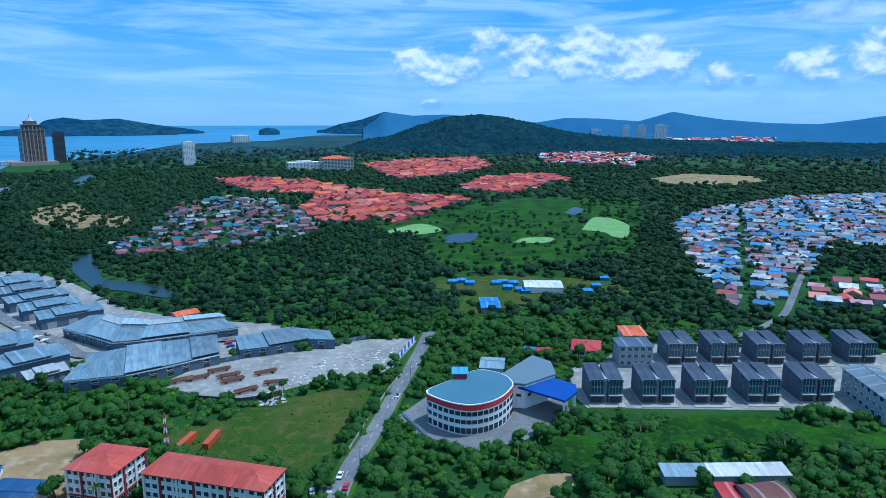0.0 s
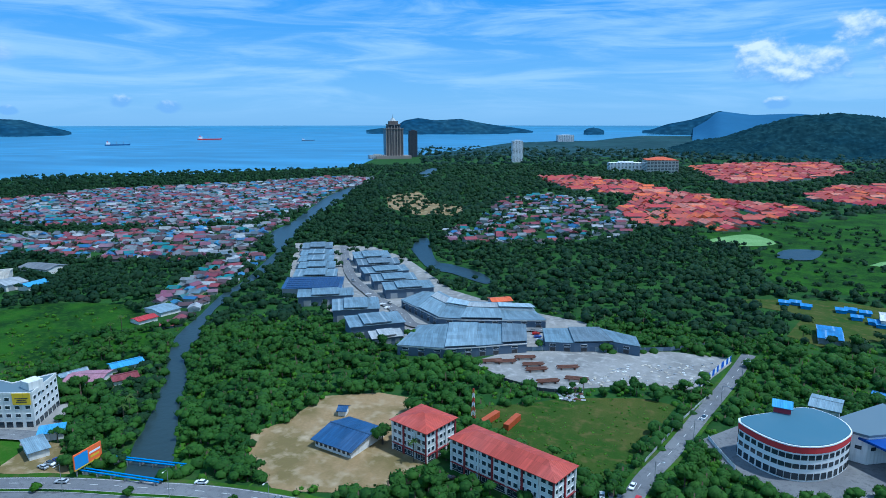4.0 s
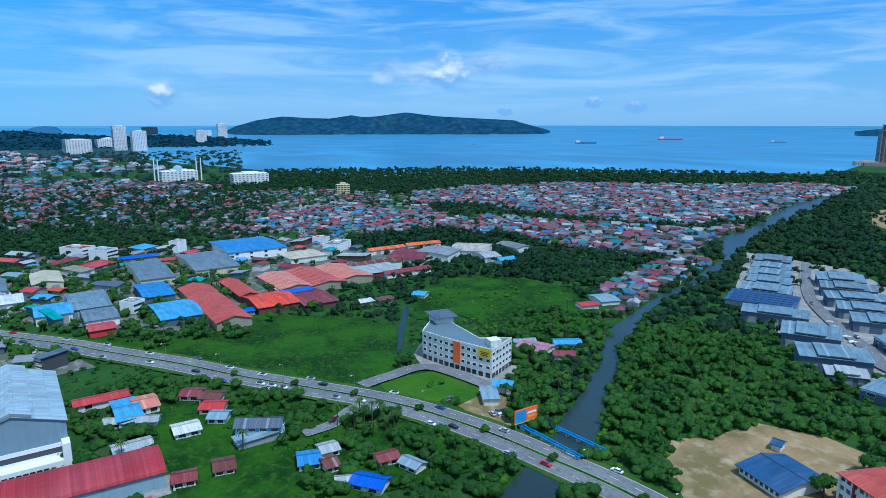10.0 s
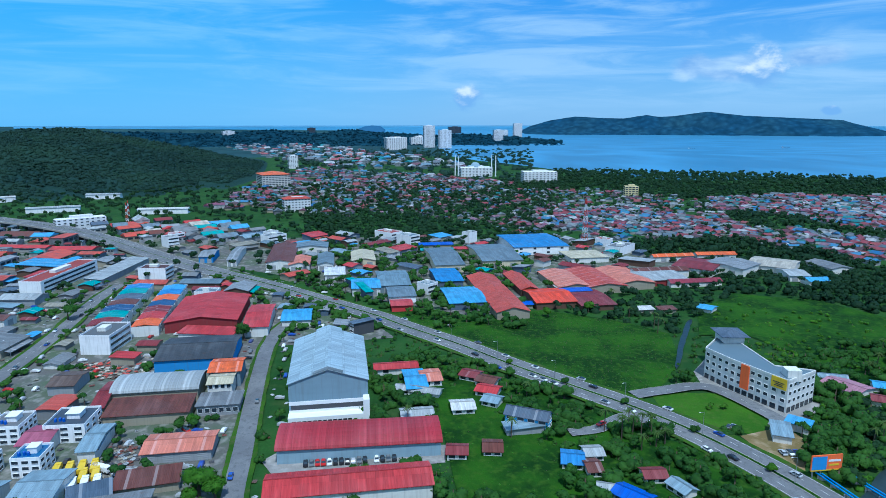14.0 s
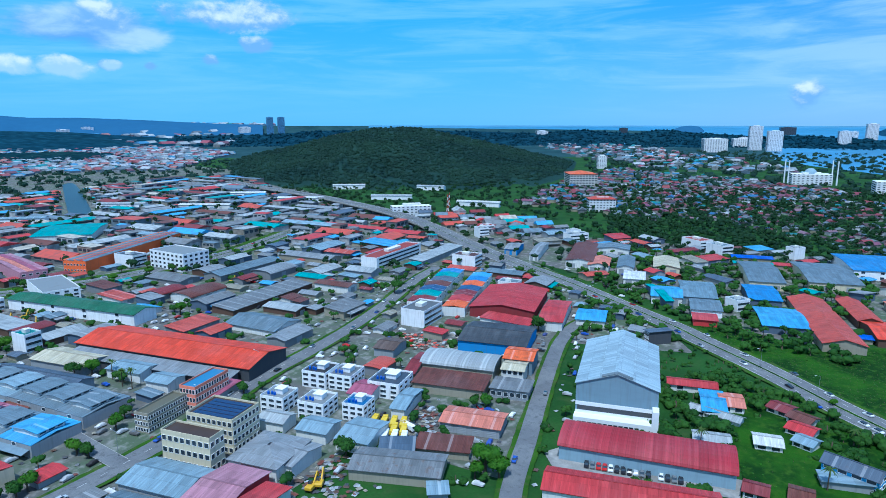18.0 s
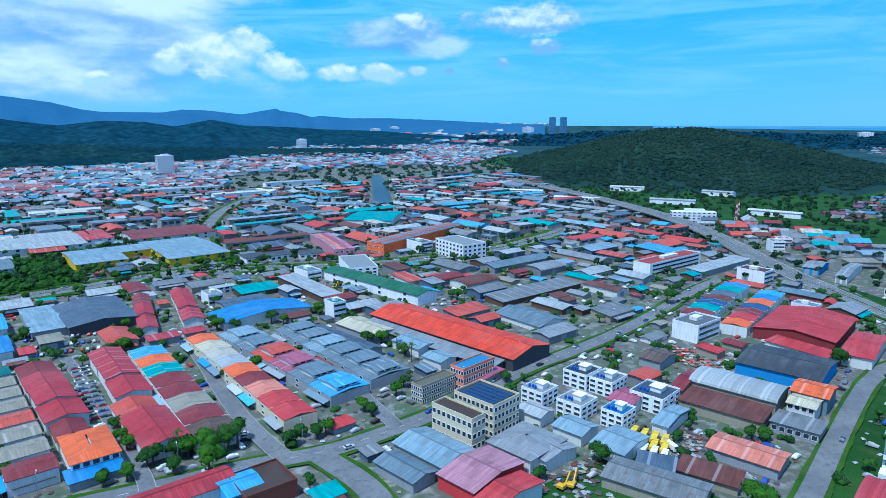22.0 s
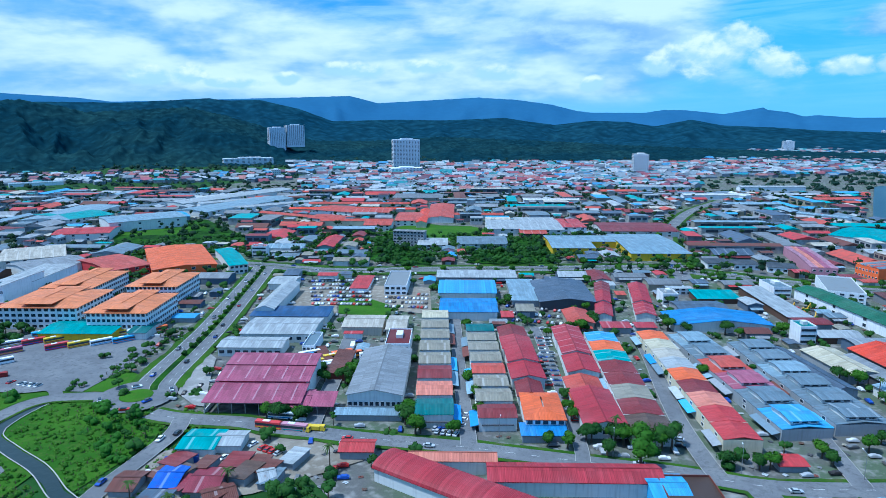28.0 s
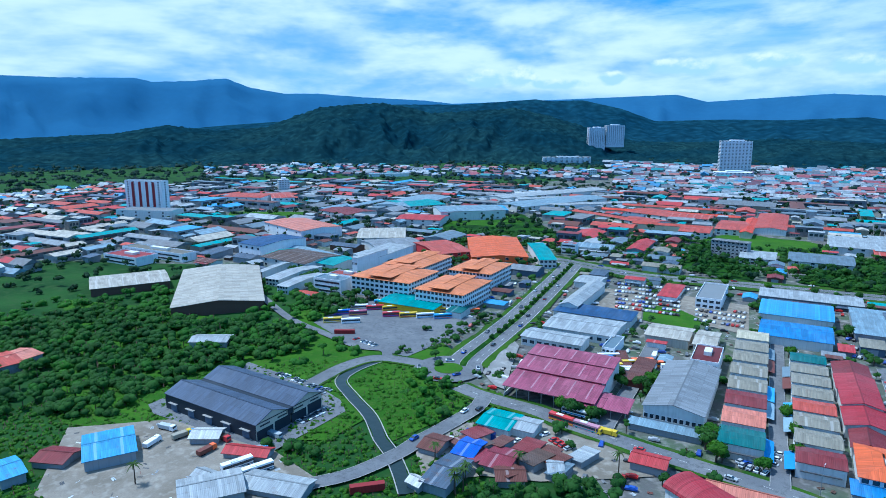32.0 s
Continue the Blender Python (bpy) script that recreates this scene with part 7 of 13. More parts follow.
for _a, _b, _ha, _hb in zip(_l, _l[1:], _h, _h[1:]):
    _t = (_b - _a) / np.linalg.norm(_b - _a)
    _n = np.array((-_t[1], _t[0])) * 10.8
    _v = [(*(p + s * _n), q + z) for p, q in ((_a, _ha), (_b, _hb)) for s in (-1, 1) for z in (-1.2, 0.85)]
    for _s in (0, 2):
        _o = [_v[_s], _v[_s + 4], _v[_s + 5], _v[_s + 1]]
        _w = np.array((-_t[1], _t[0], 0)) * 0.3
        put("parapet", mesh("parapet", _o + [tuple(np.array(p) + _w) for p in _o], [(0, 1, 2, 3), (7, 6, 5, 4), (0, 4, 5, 1), (1, 5, 6, 2), (2, 6, 7, 3), (3, 7, 4, 0)], (CONCRETE,)), bpy.data.objects["road_flyover"])
    if _ha > 2.5:
        put("pier", boxes("pier", [(-1.2, 1.2, -5.5, 5.5, -0.5, _ha - 0.6)], (CONCRETE,)), bpy.data.objects["road_flyover"], Matrix.Translation((*_a, 0)) @ Matrix.Rotation(math.atan2(_t[1], _t[0]), 4, "Z"))
road('road_side', [(-180, -73), (-196.3, -77.6), (-225.9, -84.1), (-260, -92.2), (-299.8, -101.2), (-336, -108.5), (-353.4, -110.5), (-368, -112), (-388, -110)], 7.6, 'grey concrete access road between factories', lanes=1, verge=2.0)
road('road_main', [(140, -254), (127.9, -250.5), (113.7, -249.1), (97.4, -248), (83, -243.8), (63, -240.2), (45, -236.8), (26.4, -234.2), (6.7, -231.8), (-16.3, -227.2), (-48.5, -220.9), (-75.4, -216), (-100.7, -209), (-121, -207.8), (-154, -209.5), (-184, -214.5), (-222, -223), (-257, -225.5), (-305, -231), (-362, -242), (-431, -259), (-478, -266)], 9.4, 'two-lane asphalt street through the industrial estate', verge=2.6)
road('road_junction', [(-98.8, -208), (-100.5, -196), (-101.8, -185), (-101.6, -172), (-98, -158)], 10, 'asphalt side street with a stop line', lanes=1, verge=2.2)
road('road_lane', [(-87.5, -214), (-86.6, -229), (-87, -260), (-90, -295), (-93.5, -326), (-97, -370)], 7.5, 'narrow asphalt lane between terraces', lanes=1)
road('road_lane_two', [(-41, -222), (-42, -237), (-41.3, -284), (-39.5, -330), (-38, -366), (-37, -382)], 5.5, 'narrow lane between factory rows', lanes=1)
road('road_lane_three', [(1.6, -233), (2.3, -245.4), (6.5, -299.5), (11.2, -380.4), (13, -405)], 6.5, 'narrow concrete lane between factory rows', lanes=1)
road('road_lane_four', [(66.5, -241), (67.7, -254.9), (68.3, -291.2), (71.9, -345.7), (76, -400)], 7.5, 'service lane beside the sheds', lanes=1)
road('road_lane_five', [(-135, -210), (-136.2, -219.9), (-140.2, -251.1), (-147, -290), (-152.7, -319.1), (-158, -350)], 7, 'narrow asphalt lane between works units', lanes=1)
road('road_avenue', [(150.5, -277.5), (153.9, -290.8), (157, -336), (160.5, -375), (168.5, -437), (177, -500), (183, -540)], 19, 'dual carriageway avenue with a planted median', lanes=2, dual=4, verge=4)
road('road_cross', [(284, -550), (240, -557), (186, -546), (118, -528), (47, -537), (-43, -544), (-129, -553), (-194, -553), (-165, -552), (-196, -531), (-249, -503), (-321, -477), (-437, -473), (-553, -502)], 18, 'wide cross-town road with traffic', lanes=2, dual=2, verge=9)
road('road_far_avenue', [(-168, -509), (-184, -608), (-223, -746), (-303, -918), (-394, -1049)], 14, 'road towards the hills', verge=5)
road('road_roundabout', [(155.3 + 12.6 * math.cos(k * math.pi / 10), -271.2 + 12.6 * math.sin(k * math.pi / 10)) for k in range(21)], 10.5, 'asphalt ring road', lanes=1, kerb=False)
road('road_west', [(164.5, -270.4), (179.8, -269.3), (192.3, -266.7), (200, -259.5), (203.5, -245), (203.5, -232), (202.8, -218)], 8.5, 'asphalt road beside the canal', lanes=1, verge=1.5)
road('road_station', [(192, -269), (200, -277), (215.7, -274), (250, -283), (288, -295), (347, -327), (390, -352)], 5.5, 'pale track past the bus station', lanes=1, kerb=False)
road('road_south', [(123.5, -249), (121.5, -236), (124.5, -214), (127.4, -198.5), (128.8, -186.4), (134.7, -166.8), (142.1, -155.4), (150, -146)], 7.5, 'road crossing a small canal bridge', lanes=1)
road('road_canopy', [(-8.2, 371.0), (-14.7, 324.4), (-22.1, 281.1), (-28.5, 242.5), (-34.0, 216.4), (-35.7, 195.0)], 7, 'sand-edged approach road along a wood', verge=2)
road('road_yellow', [(-282.2, 79.4), (-287.5, 93.8), (-292.1, 117.7), (-263.1, 133.3), (-253.9, 134.3)], 8, 'concrete drive to the office building')
road('road_slip', [(-246.3, 87.7), (-259.5, 72.8), (-255.2, 64.0), (-247.7, 56.1), (-244.2, 43.9)], 6, 'lay-by track from the highway to the villa')
road('road_estate', [(-391, 524), (-314, 428), (-263, 382), (-219, 352), (-193.6, 331.4), (-163.2, 345.3), (-123.7, 358.7), (-92.8, 359.9)], 8, 'estate road between grey warehouses')
road('road_village', [(171.9, 362.7), (185.8, 371.0), (204.9, 387.5), (224.7, 407.9), (250.4, 446.5), (276.4, 487.2), (297.4, 519.1)], 5, 'pale village road between small houses', lanes=1, kerb=False)
patch('ground_round', [(155.3 + 7.3 * math.cos(k * math.pi / 12), -271.2 + 7.3 * math.sin(k * math.pi / 12)) for k in range(24)], LAWN, 'round lawn of a traffic island', z=max(ROADS[k][3] for k in ('road_avenue', 'road_roundabout', 'road_west')) + 0.14)

# ---- buildings ----
for _x, _y in ((73.6, 272.5), (97.1, 272.5), (120.7, 272.5), (145.0, 273.1), (169.4, 273.7), (125.2, 320.3), (147.8, 321.1), (171.5, 320.3), (196.0, 321.1), (220.6, 321.9)):
    DUPLEXES.append((_x, _y, 16.0, 0.0))
DRUM_OUTLINE = [(-6.7, 255.3), (-2.1, 248.0), (4.8, 243.1), (11.6, 241.5), (18.6, 244.2), (24.8, 250.2), (29.5, 259.4), (30.1, 264.9), (28.0, 271.3), (23.3, 275.9), (15.2, 277.9), (4.0, 266.8)]
WING_OUTLINE = [(25.7, 276.3), (44.0, 301.6), (51.8, 293.2), (51.6, 277.7), (36.2, 266.0), (30.1, 267.3)]
CANOPY_OUTLINE = [(30.2, 269.6), (42.6, 284.7), (59.1, 269.6), (58.1, 261.8), (51.1, 252.6)]
hall('annex_shed', 24.9, 307.4, 11.1, 14.2, -7.7, 6, 'gable', 1.1, 'ltblue', 'offw', label='annex shed with a pale blue roof')
hall('corner_house', 100.0, 323.5, 17.2, 13.3, 0.0, 11.2, 'flat', 0, 'slate', 'mid', win=(3, 5), label='grey three-storey corner house with a glazed front', category='house', glass='GG')
hall('grey_terrace', 194.2, 268.1, 34.8, 16.0, -95.3, 11.9, 'gable', 1.7, 'bgrey', 'mid', win=(3, 7), sides=(0, 3), label='pale grey three-storey terrace under dark roofs', category='terrace')
hall('house', 79.1, 339.1, 14.9, 17.3, -13.6, 4, 'hip', 1.7, 'red', 'offw', win=(1, 4), label='low house with a red hipped roof among trees')
hall('house', 110.2, 359.3, 12.9, 14.4, 0.0, 5, 'mono', 1.1, 'orange', 'offw', win=(1, 3), label='house with a bright orange roof among trees')
hall('hut', 48.4, 335.9, 6.7, 7.0, -15.1, 3, 'gable', 1.1, 'blue', 'offw', label='small hut under a blue roof')
hall('hut', 54.7, 333.9, 7.0, 8.0, 0.0, 3, 'gable', 1.1, 'red', 'offw', label='small hut under a red roof')
hall('store_shed', 75.3, 472.2, 27.4, 20.9, -3.5, 5, 'gable', 1.1, 'white', 'offw', label='long white-roofed store shed in a builders yard')
hall('store_shed', 31.8, 424.7, 12.0, 26.6, 0.0, 4, 'gable', 1.1, 'blue', 'mid', label='store shed under a blue roof')
hall('site_cabin', 41.7, 489.2, 6.1, 6.0, 0.0, 2.5, 'mono', 0.3, 'blue', 'blue', label='blue site cabin in the builders yard', category='cabin')
hall('site_cabin', 47.3, 492.8, 6.2, 6.0, 0.0, 2.5, 'mono', 0.3, 'blue', 'blue', label='blue site cabin in the builders yard', category='cabin')
hall('site_cabin', 49.5, 475.3, 6.0, 6.0, 0.0, 2.5, 'mono', 0.3, 'blue', 'blue', label='blue site cabin in the builders yard', category='cabin')
hall('site_cabin', 55.3, 489.2, 6.1, 6.0, 0.0, 2.5, 'mono', 0.3, 'blue', 'blue', label='blue site cabin in the builders yard', category='cabin')
hall('site_cabin', 58.1, 468.6, 5.9, 6.0, 0.0, 2.5, 'mono', 0.3, 'blue', 'blue', label='blue site cabin in the builders yard', category='cabin')
hall('site_cabin', 61.7, 463.7, 5.8, 6.0, 0.0, 2.5, 'mono', 0.3, 'blue', 'blue', label='blue site cabin in the builders yard', category='cabin')
hall('site_cabin', 31.2, 415.5, 5.3, 6.0, 0.0, 2.5, 'mono', 0.3, 'blue', 'blue', label='blue site cabin in the builders yard', category='cabin')
hall('site_cabin', 8.0, 492.8, 6.2, 6.0, 0.0, 2.5, 'mono', 0.3, 'blue', 'blue', label='blue site cabin in the builders yard', category='cabin')
hall('site_cabin', 14.7, 496.5, 6.2, 6.0, 0.0, 2.5, 'mono', 0.3, 'blue', 'blue', label='blue site cabin in the builders yard', category='cabin')
hall('site_cabin', 21.1, 489.2, 6.1, 6.0, 0.0, 2.5, 'mono', 0.3, 'blue', 'blue', label='blue site cabin in the builders yard', category='cabin')
hall('site_cabin', 117.8, 480.4, 6.0, 6.0, 0.0, 2.5, 'mono', 0.3, 'blue', 'blue', label='blue site cabin in the builders yard', category='cabin')
hall('site_cabin', 129.6, 504.0, 6.3, 6.0, 0.0, 2.5, 'mono', 0.3, 'blue', 'blue', label='blue site cabin in the builders yard', category='cabin')
hall('site_cabin', 107.6, 463.7, 5.8, 6.0, 0.0, 2.5, 'mono', 0.3, 'blue', 'blue', label='blue site cabin in the builders yard', category='cabin')
hall('workshop', 85.2, 208.0, 15.2, 6.0, 0.0, 4, 'mono', 1.1, 'ltblue', 'mid', label='workshop under a pale blue-grey lean-to roof')
hall('workshop', 107.2, 208.4, 28.0, 6.0, 1.5, 4, 'mono', 1.1, 'offw', 'mid', label='workshop under a stained white lean-to roof')
hall('workshop', 105.9, 192.6, 13.8, 11.6, 10.3, 4, 'barrel', 2.8, 'rust', 'mid', label='workshop under a rusty barrel roof')
hall('workshop', 94.8, 191.4, 5.7, 14.5, 0.0, 4, 'mono', 1.1, 'red', 'mid', label='workshop under a red lean-to roof')
block = hall('office_block', -114.7, 201.5, 17.3, 16.5, -12.5, 12.5, 'hip', 2.4, 'brick', 'offw', win=(4, 7), sides=(0, 1, 3), label='cream four-storey office block with a red hipped roof', category='office', over=1.0, rust=0.1)
office_front(block, 17.3, 16.5, 12.5, 3)
block = hall('office_terrace', -75.5, 193.6, 43.5, 12.7, -14.0, 12.5, 'hip', 2.4, 'brick', 'offw', win=(4, 16), sides=(0, 1, 3), label='long cream four-storey office terrace with a red hipped roof', category='office', over=1.0, rust=0.1)
office_front(block, 43.5, 12.7, 12.5, 7)
hall('bungalow', -143.3, 192.4, 18.2, 20.9, -4.4, 3.6, 'gable', 2.2, 'dblue', 'offw', win=(1, 8), label='new bungalow with a dark blue metal roof on bare sand', over=1.2, rust=0)
hall('hut', -160.4, 211.1, 3.2, 5.0, 20.0, 3, 'gable', 1.1, 'dblue', 'offw', label='small white hut with a dark blue roof')
hall('warehouse', -393.4, 485.6, 27.3, 22.0, 36.1, 7, 'mono', 1.3, 'bgrey', 'slate', doors=3, monitor=(0.5, 0.7), label='warehouse with pale blue-grey sheet roof in a trading estate', group='trading estate warehouses')
hall('warehouse', -372.2, 458.5, 28.4, 17.6, 32.1, 7, 'mono', 1.3, 'steelblue', 'slate', doors=3, monitor=(0.5, 0.7), label='warehouse with pale blue-grey sheet roof in a trading estate', group='trading estate warehouses')
hall('warehouse', -355.8, 437.1, 28.4, 17.9, 33.0, 7, 'mono', 1.3, 'steelblue', 'slate', doors=3, monitor=(0.5, 0.7), label='warehouse with pale blue-grey sheet roof in a trading estate', group='trading estate warehouses')
hall('warehouse', -338.7, 416.3, 29.1, 17.9, 33.9, 7, 'mono', 1.3, 'steelblue', 'slate', doors=3, monitor=(0.5, 0.7), label='warehouse with pale blue-grey sheet roof in a trading estate', group='trading estate warehouses')
hall('warehouse', -321.5, 393.1, 32.4, 19.0, 32.4, 7, 'mono', 1.3, 'steelblue', 'slate', doors=3, monitor=(0.5, 0.7), label='warehouse with pale blue-grey sheet roof in a trading estate', group='trading estate warehouses')
hall('warehouse', -277.0, 348.5, 37.4, 15.0, 37.3, 7, 'mono', 1.3, 'steelblue', 'slate', doors=3, monitor=(0.5, 0.7), label='warehouse with pale blue-grey sheet roof in a trading estate', group='trading estate warehouses')
hall('warehouse', -239.5, 331.8, 29.2, 21.6, 37.0, 8, 'mono', 1.3, 'steelblue', 'slate', doors=3, monitor=(0.5, 0.7), label='warehouse with pale blue-grey sheet roof in a trading estate', group='trading estate warehouses')
hall('warehouse', -210.0, 309.7, 32.3, 18.3, 46.3, 8, 'mono', 1.3, 'steelblue', 'slate', doors=3, monitor=(0.5, 0.7), label='warehouse with pale blue-grey sheet roof in a trading estate', group='trading estate warehouses')
hall('warehouse', -194.1, 297.7, 17.9, 9.5, 46.8, 5, 'mono', 1.3, 'silver', 'slate', doors=3, monitor=(0.5, 0.7), label='warehouse with pale blue-grey sheet roof in a trading estate', group='trading estate warehouses')
hall('warehouse', -322.8, 473.3, 31.4, 22.2, 41.4, 7, 'mono', 1.3, 'steelblue', 'slate', doors=3, monitor=(0.5, 0.7), label='warehouse with pale blue-grey sheet roof in a trading estate', group='trading estate warehouses')
hall('warehouse', -301.1, 451.2, 34.5, 16.6, 41.4, 7, 'mono', 1.3, 'bgrey', 'slate', doors=3, monitor=(0.5, 0.7), label='warehouse with pale blue-grey sheet roof in a trading estate', group='trading estate warehouses')
hall('warehouse', -280.3, 429.7, 36.1, 15.0, 46.8, 7, 'mono', 1.3, 'steelblue', 'slate', doors=3, monitor=(0.5, 0.7), label='warehouse with pale blue-grey sheet roof in a trading estate', group='trading estate warehouses')
hall('warehouse', -259.5, 410.0, 32.7, 16.0, 41.4, 7, 'mono', 1.3, 'steelblue', 'slate', doors=3, monitor=(0.5, 0.7), label='warehouse with pale blue-grey sheet roof in a trading estate', group='trading estate warehouses')
hall('warehouse', -236.9, 393.6, 35.1, 16.7, 41.4, 7, 'mono', 1.3, 'steelblue', 'slate', doors=3, monitor=(0.5, 0.7), label='warehouse with pale blue-grey sheet roof in a trading estate', group='trading estate warehouses')
hall('solar_warehouse', -302.4, 366.9, 42.1, 27.7, 32.2, 7, 'mono', 1.3, 'dblue', 'mid', doors=3, label='warehouse roofed with rows of dark solar panels', category='warehouse')
hall('water_pump_house', -161.4, 388.0, 13.6, 10.2, 41.4, 8, 'gable', 1.1, 'orange', 'mid', label='shed with a bright orange roof', category='shed')
YB = [(-307.1, 120.5), (-292.2, 126.6), (-273.5, 136.7), (-266.3, 141.1), (-278.3, 158.8), (-284.0, 143.1), (-316.4, 140.5), (-322.6, 131.7)]
YB_TOP = [(-320.6, 128.5), (-312.9, 137.8), (-327.5, 145.5)]
hall('food_stall', -244.8, 128.7, 6.7, 12.1, 70.6, 3.5, 'mono', 0.7, 'ltblue', 'offw', label='row of open food stalls under pale metal roofs')
hall('food_stall', -251.6, 139.2, 8.6, 6.0, 50.3, 3.5, 'mono', 0.7, 'skyblue', 'offw', label='open food stall under a blue metal roof')
BILLBOARD = [(-212.7, 123.5), (-214.6, 135.3)]
PIPES = [(-214.2, 126.4), (-182.4, 134.2), (-211.9, 137.2), (-183.6, 145.5)]
hall('villa', -251.1, 27.8, 18.0, 7.7, 68.7, 6, 'gable', 2.2, 'slate', 'skyblue', win=(2, 4), sides=(0, 1, 3), label='two-storey pale blue house with a slate-grey roof', category='house')
hall('garage', -246.3, 25.3, 7.0, 15.4, 11.0, 3.2, 'mono', 0.9, 'ltblue', 'mid', label='car porch with a pale blue roof beside the house', category='porch')
hall('house', -221.3, 41.3, 7.6, 10.1, 82.6, 3, 'gable', 1.2, 'blue', 'offw', win=(1, 2), label='small village house under a worn blue roof')
hall('house', -226.4, 49.6, 6.6, 7.6, 96.1, 3, 'gable', 1.2, 'silver', 'offw', win=(1, 2), label='small village house under a worn silver roof')
hall('house', -215.7, 47.4, 4.9, 8.8, 97.8, 3, 'gable', 1.2, 'rust', 'offw', win=(1, 2), label='small village house under a worn rust roof')
hall('house', -211.3, 68.1, 7.7, 6.9, 94.4, 3, 'gable', 1.2, 'maroon', 'offw', win=(1, 2), label='small village house under a worn maroon roof')
hall('house', -203.0, 75.4, 8.2, 5.8, 28.6, 3, 'gable', 1.2, 'ltblue', 'offw', win=(1, 2), label='small village house under a worn ltblue roof')
hall('house', -197.5, 57.6, 11.7, 8.0, 47.6, 3, 'gable', 1.2, 'royal', 'offw', win=(1, 2), label='small village house under a worn royal roof')
hall('house', -202.3, 50.7, 7.6, 5.1, 78.1, 2.6, 'gable', 1.2, 'silver', 'offw', win=(1, 2), label='small village house under a worn silver roof')
hall('house', -229.8, 12.0, 6.9, 9.3, 88.7, 2.6, 'gable', 1.2, 'rust', 'offw', win=(1, 2), label='small village house under a worn rust roof')
hall('house', -309.6, -33.7, 21.6, 8.7, 101.0, 3.5, 'gable', 1.2, 'red', 'offw', win=(1, 2), label='small village house under a worn red roof')
hall('house', -292.6, -22.7, 9.4, 23.5, 101.0, 3.5, 'gable', 1.2, 'skyblue', 'offw', win=(1, 2), label='small village house under a worn skyblue roof')
hall('house', -297.4, -15.6, 9.4, 14.8, 101.0, 3.5, 'gable', 1.2, 'salmon', 'offw', win=(1, 2), label='small village house under a worn salmon roof')
hall('house', -282.6, -20.2, 21.3, 6.2, 75.3, 2.6, 'gable', 1.2, 'silver', 'offw', win=(1, 2), label='small village house under a worn silver roof')
hall('house', -257.0, -19.2, 13.3, 9.4, 101.0, 3, 'gable', 1.2, 'silver', 'offw', win=(1, 2), label='small village house under a worn silver roof')
hall('house', -226.0, -1.6, 7.4, 7.8, 88.7, 3, 'gable', 1.2, 'maroon', 'offw', win=(1, 2), label='small village house under a worn maroon roof')
hall('house', -265.4, 0.3, 9.7, 9.8, 98.7, 3, 'gable', 1.2, 'offw', 'offw', win=(1, 2), label='small village house under a worn offw roof')
hall('house', -301.5, 4.6, 8.8, 9.3, 64.8, 3, 'gable', 1.2, 'maroon', 'offw', win=(1, 2), label='small village house under a worn maroon roof')
hall('house', -283.1, 12.4, 9.9, 8.9, 69.9, 3, 'gable', 1.2, 'red', 'offw', win=(1, 2), label='small village house under a worn red roof')
hall('house', -272.1, 13.9, 7.4, 8.2, 65.0, 3, 'gable', 1.2, 'ltblue', 'offw', win=(1, 2), label='small village house under a worn ltblue roof')
hall('house', -294.4, 12.7, 9.3, 8.8, 62.5, 3, 'gable', 1.2, 'rust', 'offw', win=(1, 2), label='small village house under a worn rust roof')
hall('house', -292.4, 181.9, 17.0, 14.4, 32.0, 3, 'gable', 1.1, 'pink', 'offw', label='small house under a worn pink roof')
hall('house', -303.2, 181.1, 12.4, 3.9, 77.8, 3, 'gable', 1.1, 'ltblue', 'offw', label='small house under a worn ltblue roof')
hall('house', -291.9, 202.3, 14.9, 8.9, 69.2, 3, 'gable', 1.1, 'skyblue', 'offw', label='small house under a worn skyblue roof')
hall('house', -276.8, 190.3, 10.8, 8.6, 64.3, 3, 'gable', 1.1, 'maroon', 'offw', label='small house under a worn maroon roof')
hall('house', -422.5, 164.4, 9.3, 11.4, 50.3, 3, 'gable', 1.1, 'skyblue', 'offw', label='small house under a worn skyblue roof')
hall('house', -351.5, 259.0, 12.8, 9.1, 84.4, 3, 'gable', 1.1, 'red', 'offw', label='small house under a worn red roof')
hall('house', -359.4, 279.3, 14.2, 18.8, 82.9, 3, 'gable', 1.1, 'ltblue', 'offw', label='small house under a worn ltblue roof')
hall('house', -651.6, 102.6, 11.8, 5.0, 11.0, 2.5, 'gable', 1.1, 'grey', 'offw', label='small house under a worn grey roof')
hall('factory_hall', -282.2, -61.8, 33.2, 56.6, 101.0, 17.5, 'gable_y', 5.5, 'paleblue', 'steelblue', monitor=(0.36, 1.3), label='large factory hall, pale blue roof and blue-grey gable', over=0.6, rust=0.05)
hall('long_store', -231.2, -39.5, 61.1, 19.9, 98.2, 6, 'barrel', 2.9, 'crimson', 'ltblue', label='long store with a faded red barrel roof beside parked cars', rust=0.35)
hall('long_store', -199.4, -38.2, 55.4, 14.7, 101.0, 5.5, 'gable', 2.2, 'red', 'offw', label='long store with a bright red pitched roof', rust=0.1)
hall('workshop_hall', -275.6, -139.0, 36.7, 19.5, 101.0, 7, 'barrel', 2.8, 'silver', 'khaki', label='workshop hall with a silvery curved roof')
hall('lean_to_shed', -254.7, -133.7, 33.9, 15.5, 101.0, 5, 'mono', 1.3, 'rust', 'khaki', label='shed with a rusty red lean-to roof', rust=0.8)
hall('workshop_hall', -324.6, -140.4, 37.9, 35.8, 101.0, 6.5, 'gable', 2.4, 'dgrey', 'blue', label='workshop hall with a dark grey roof and blue walls')
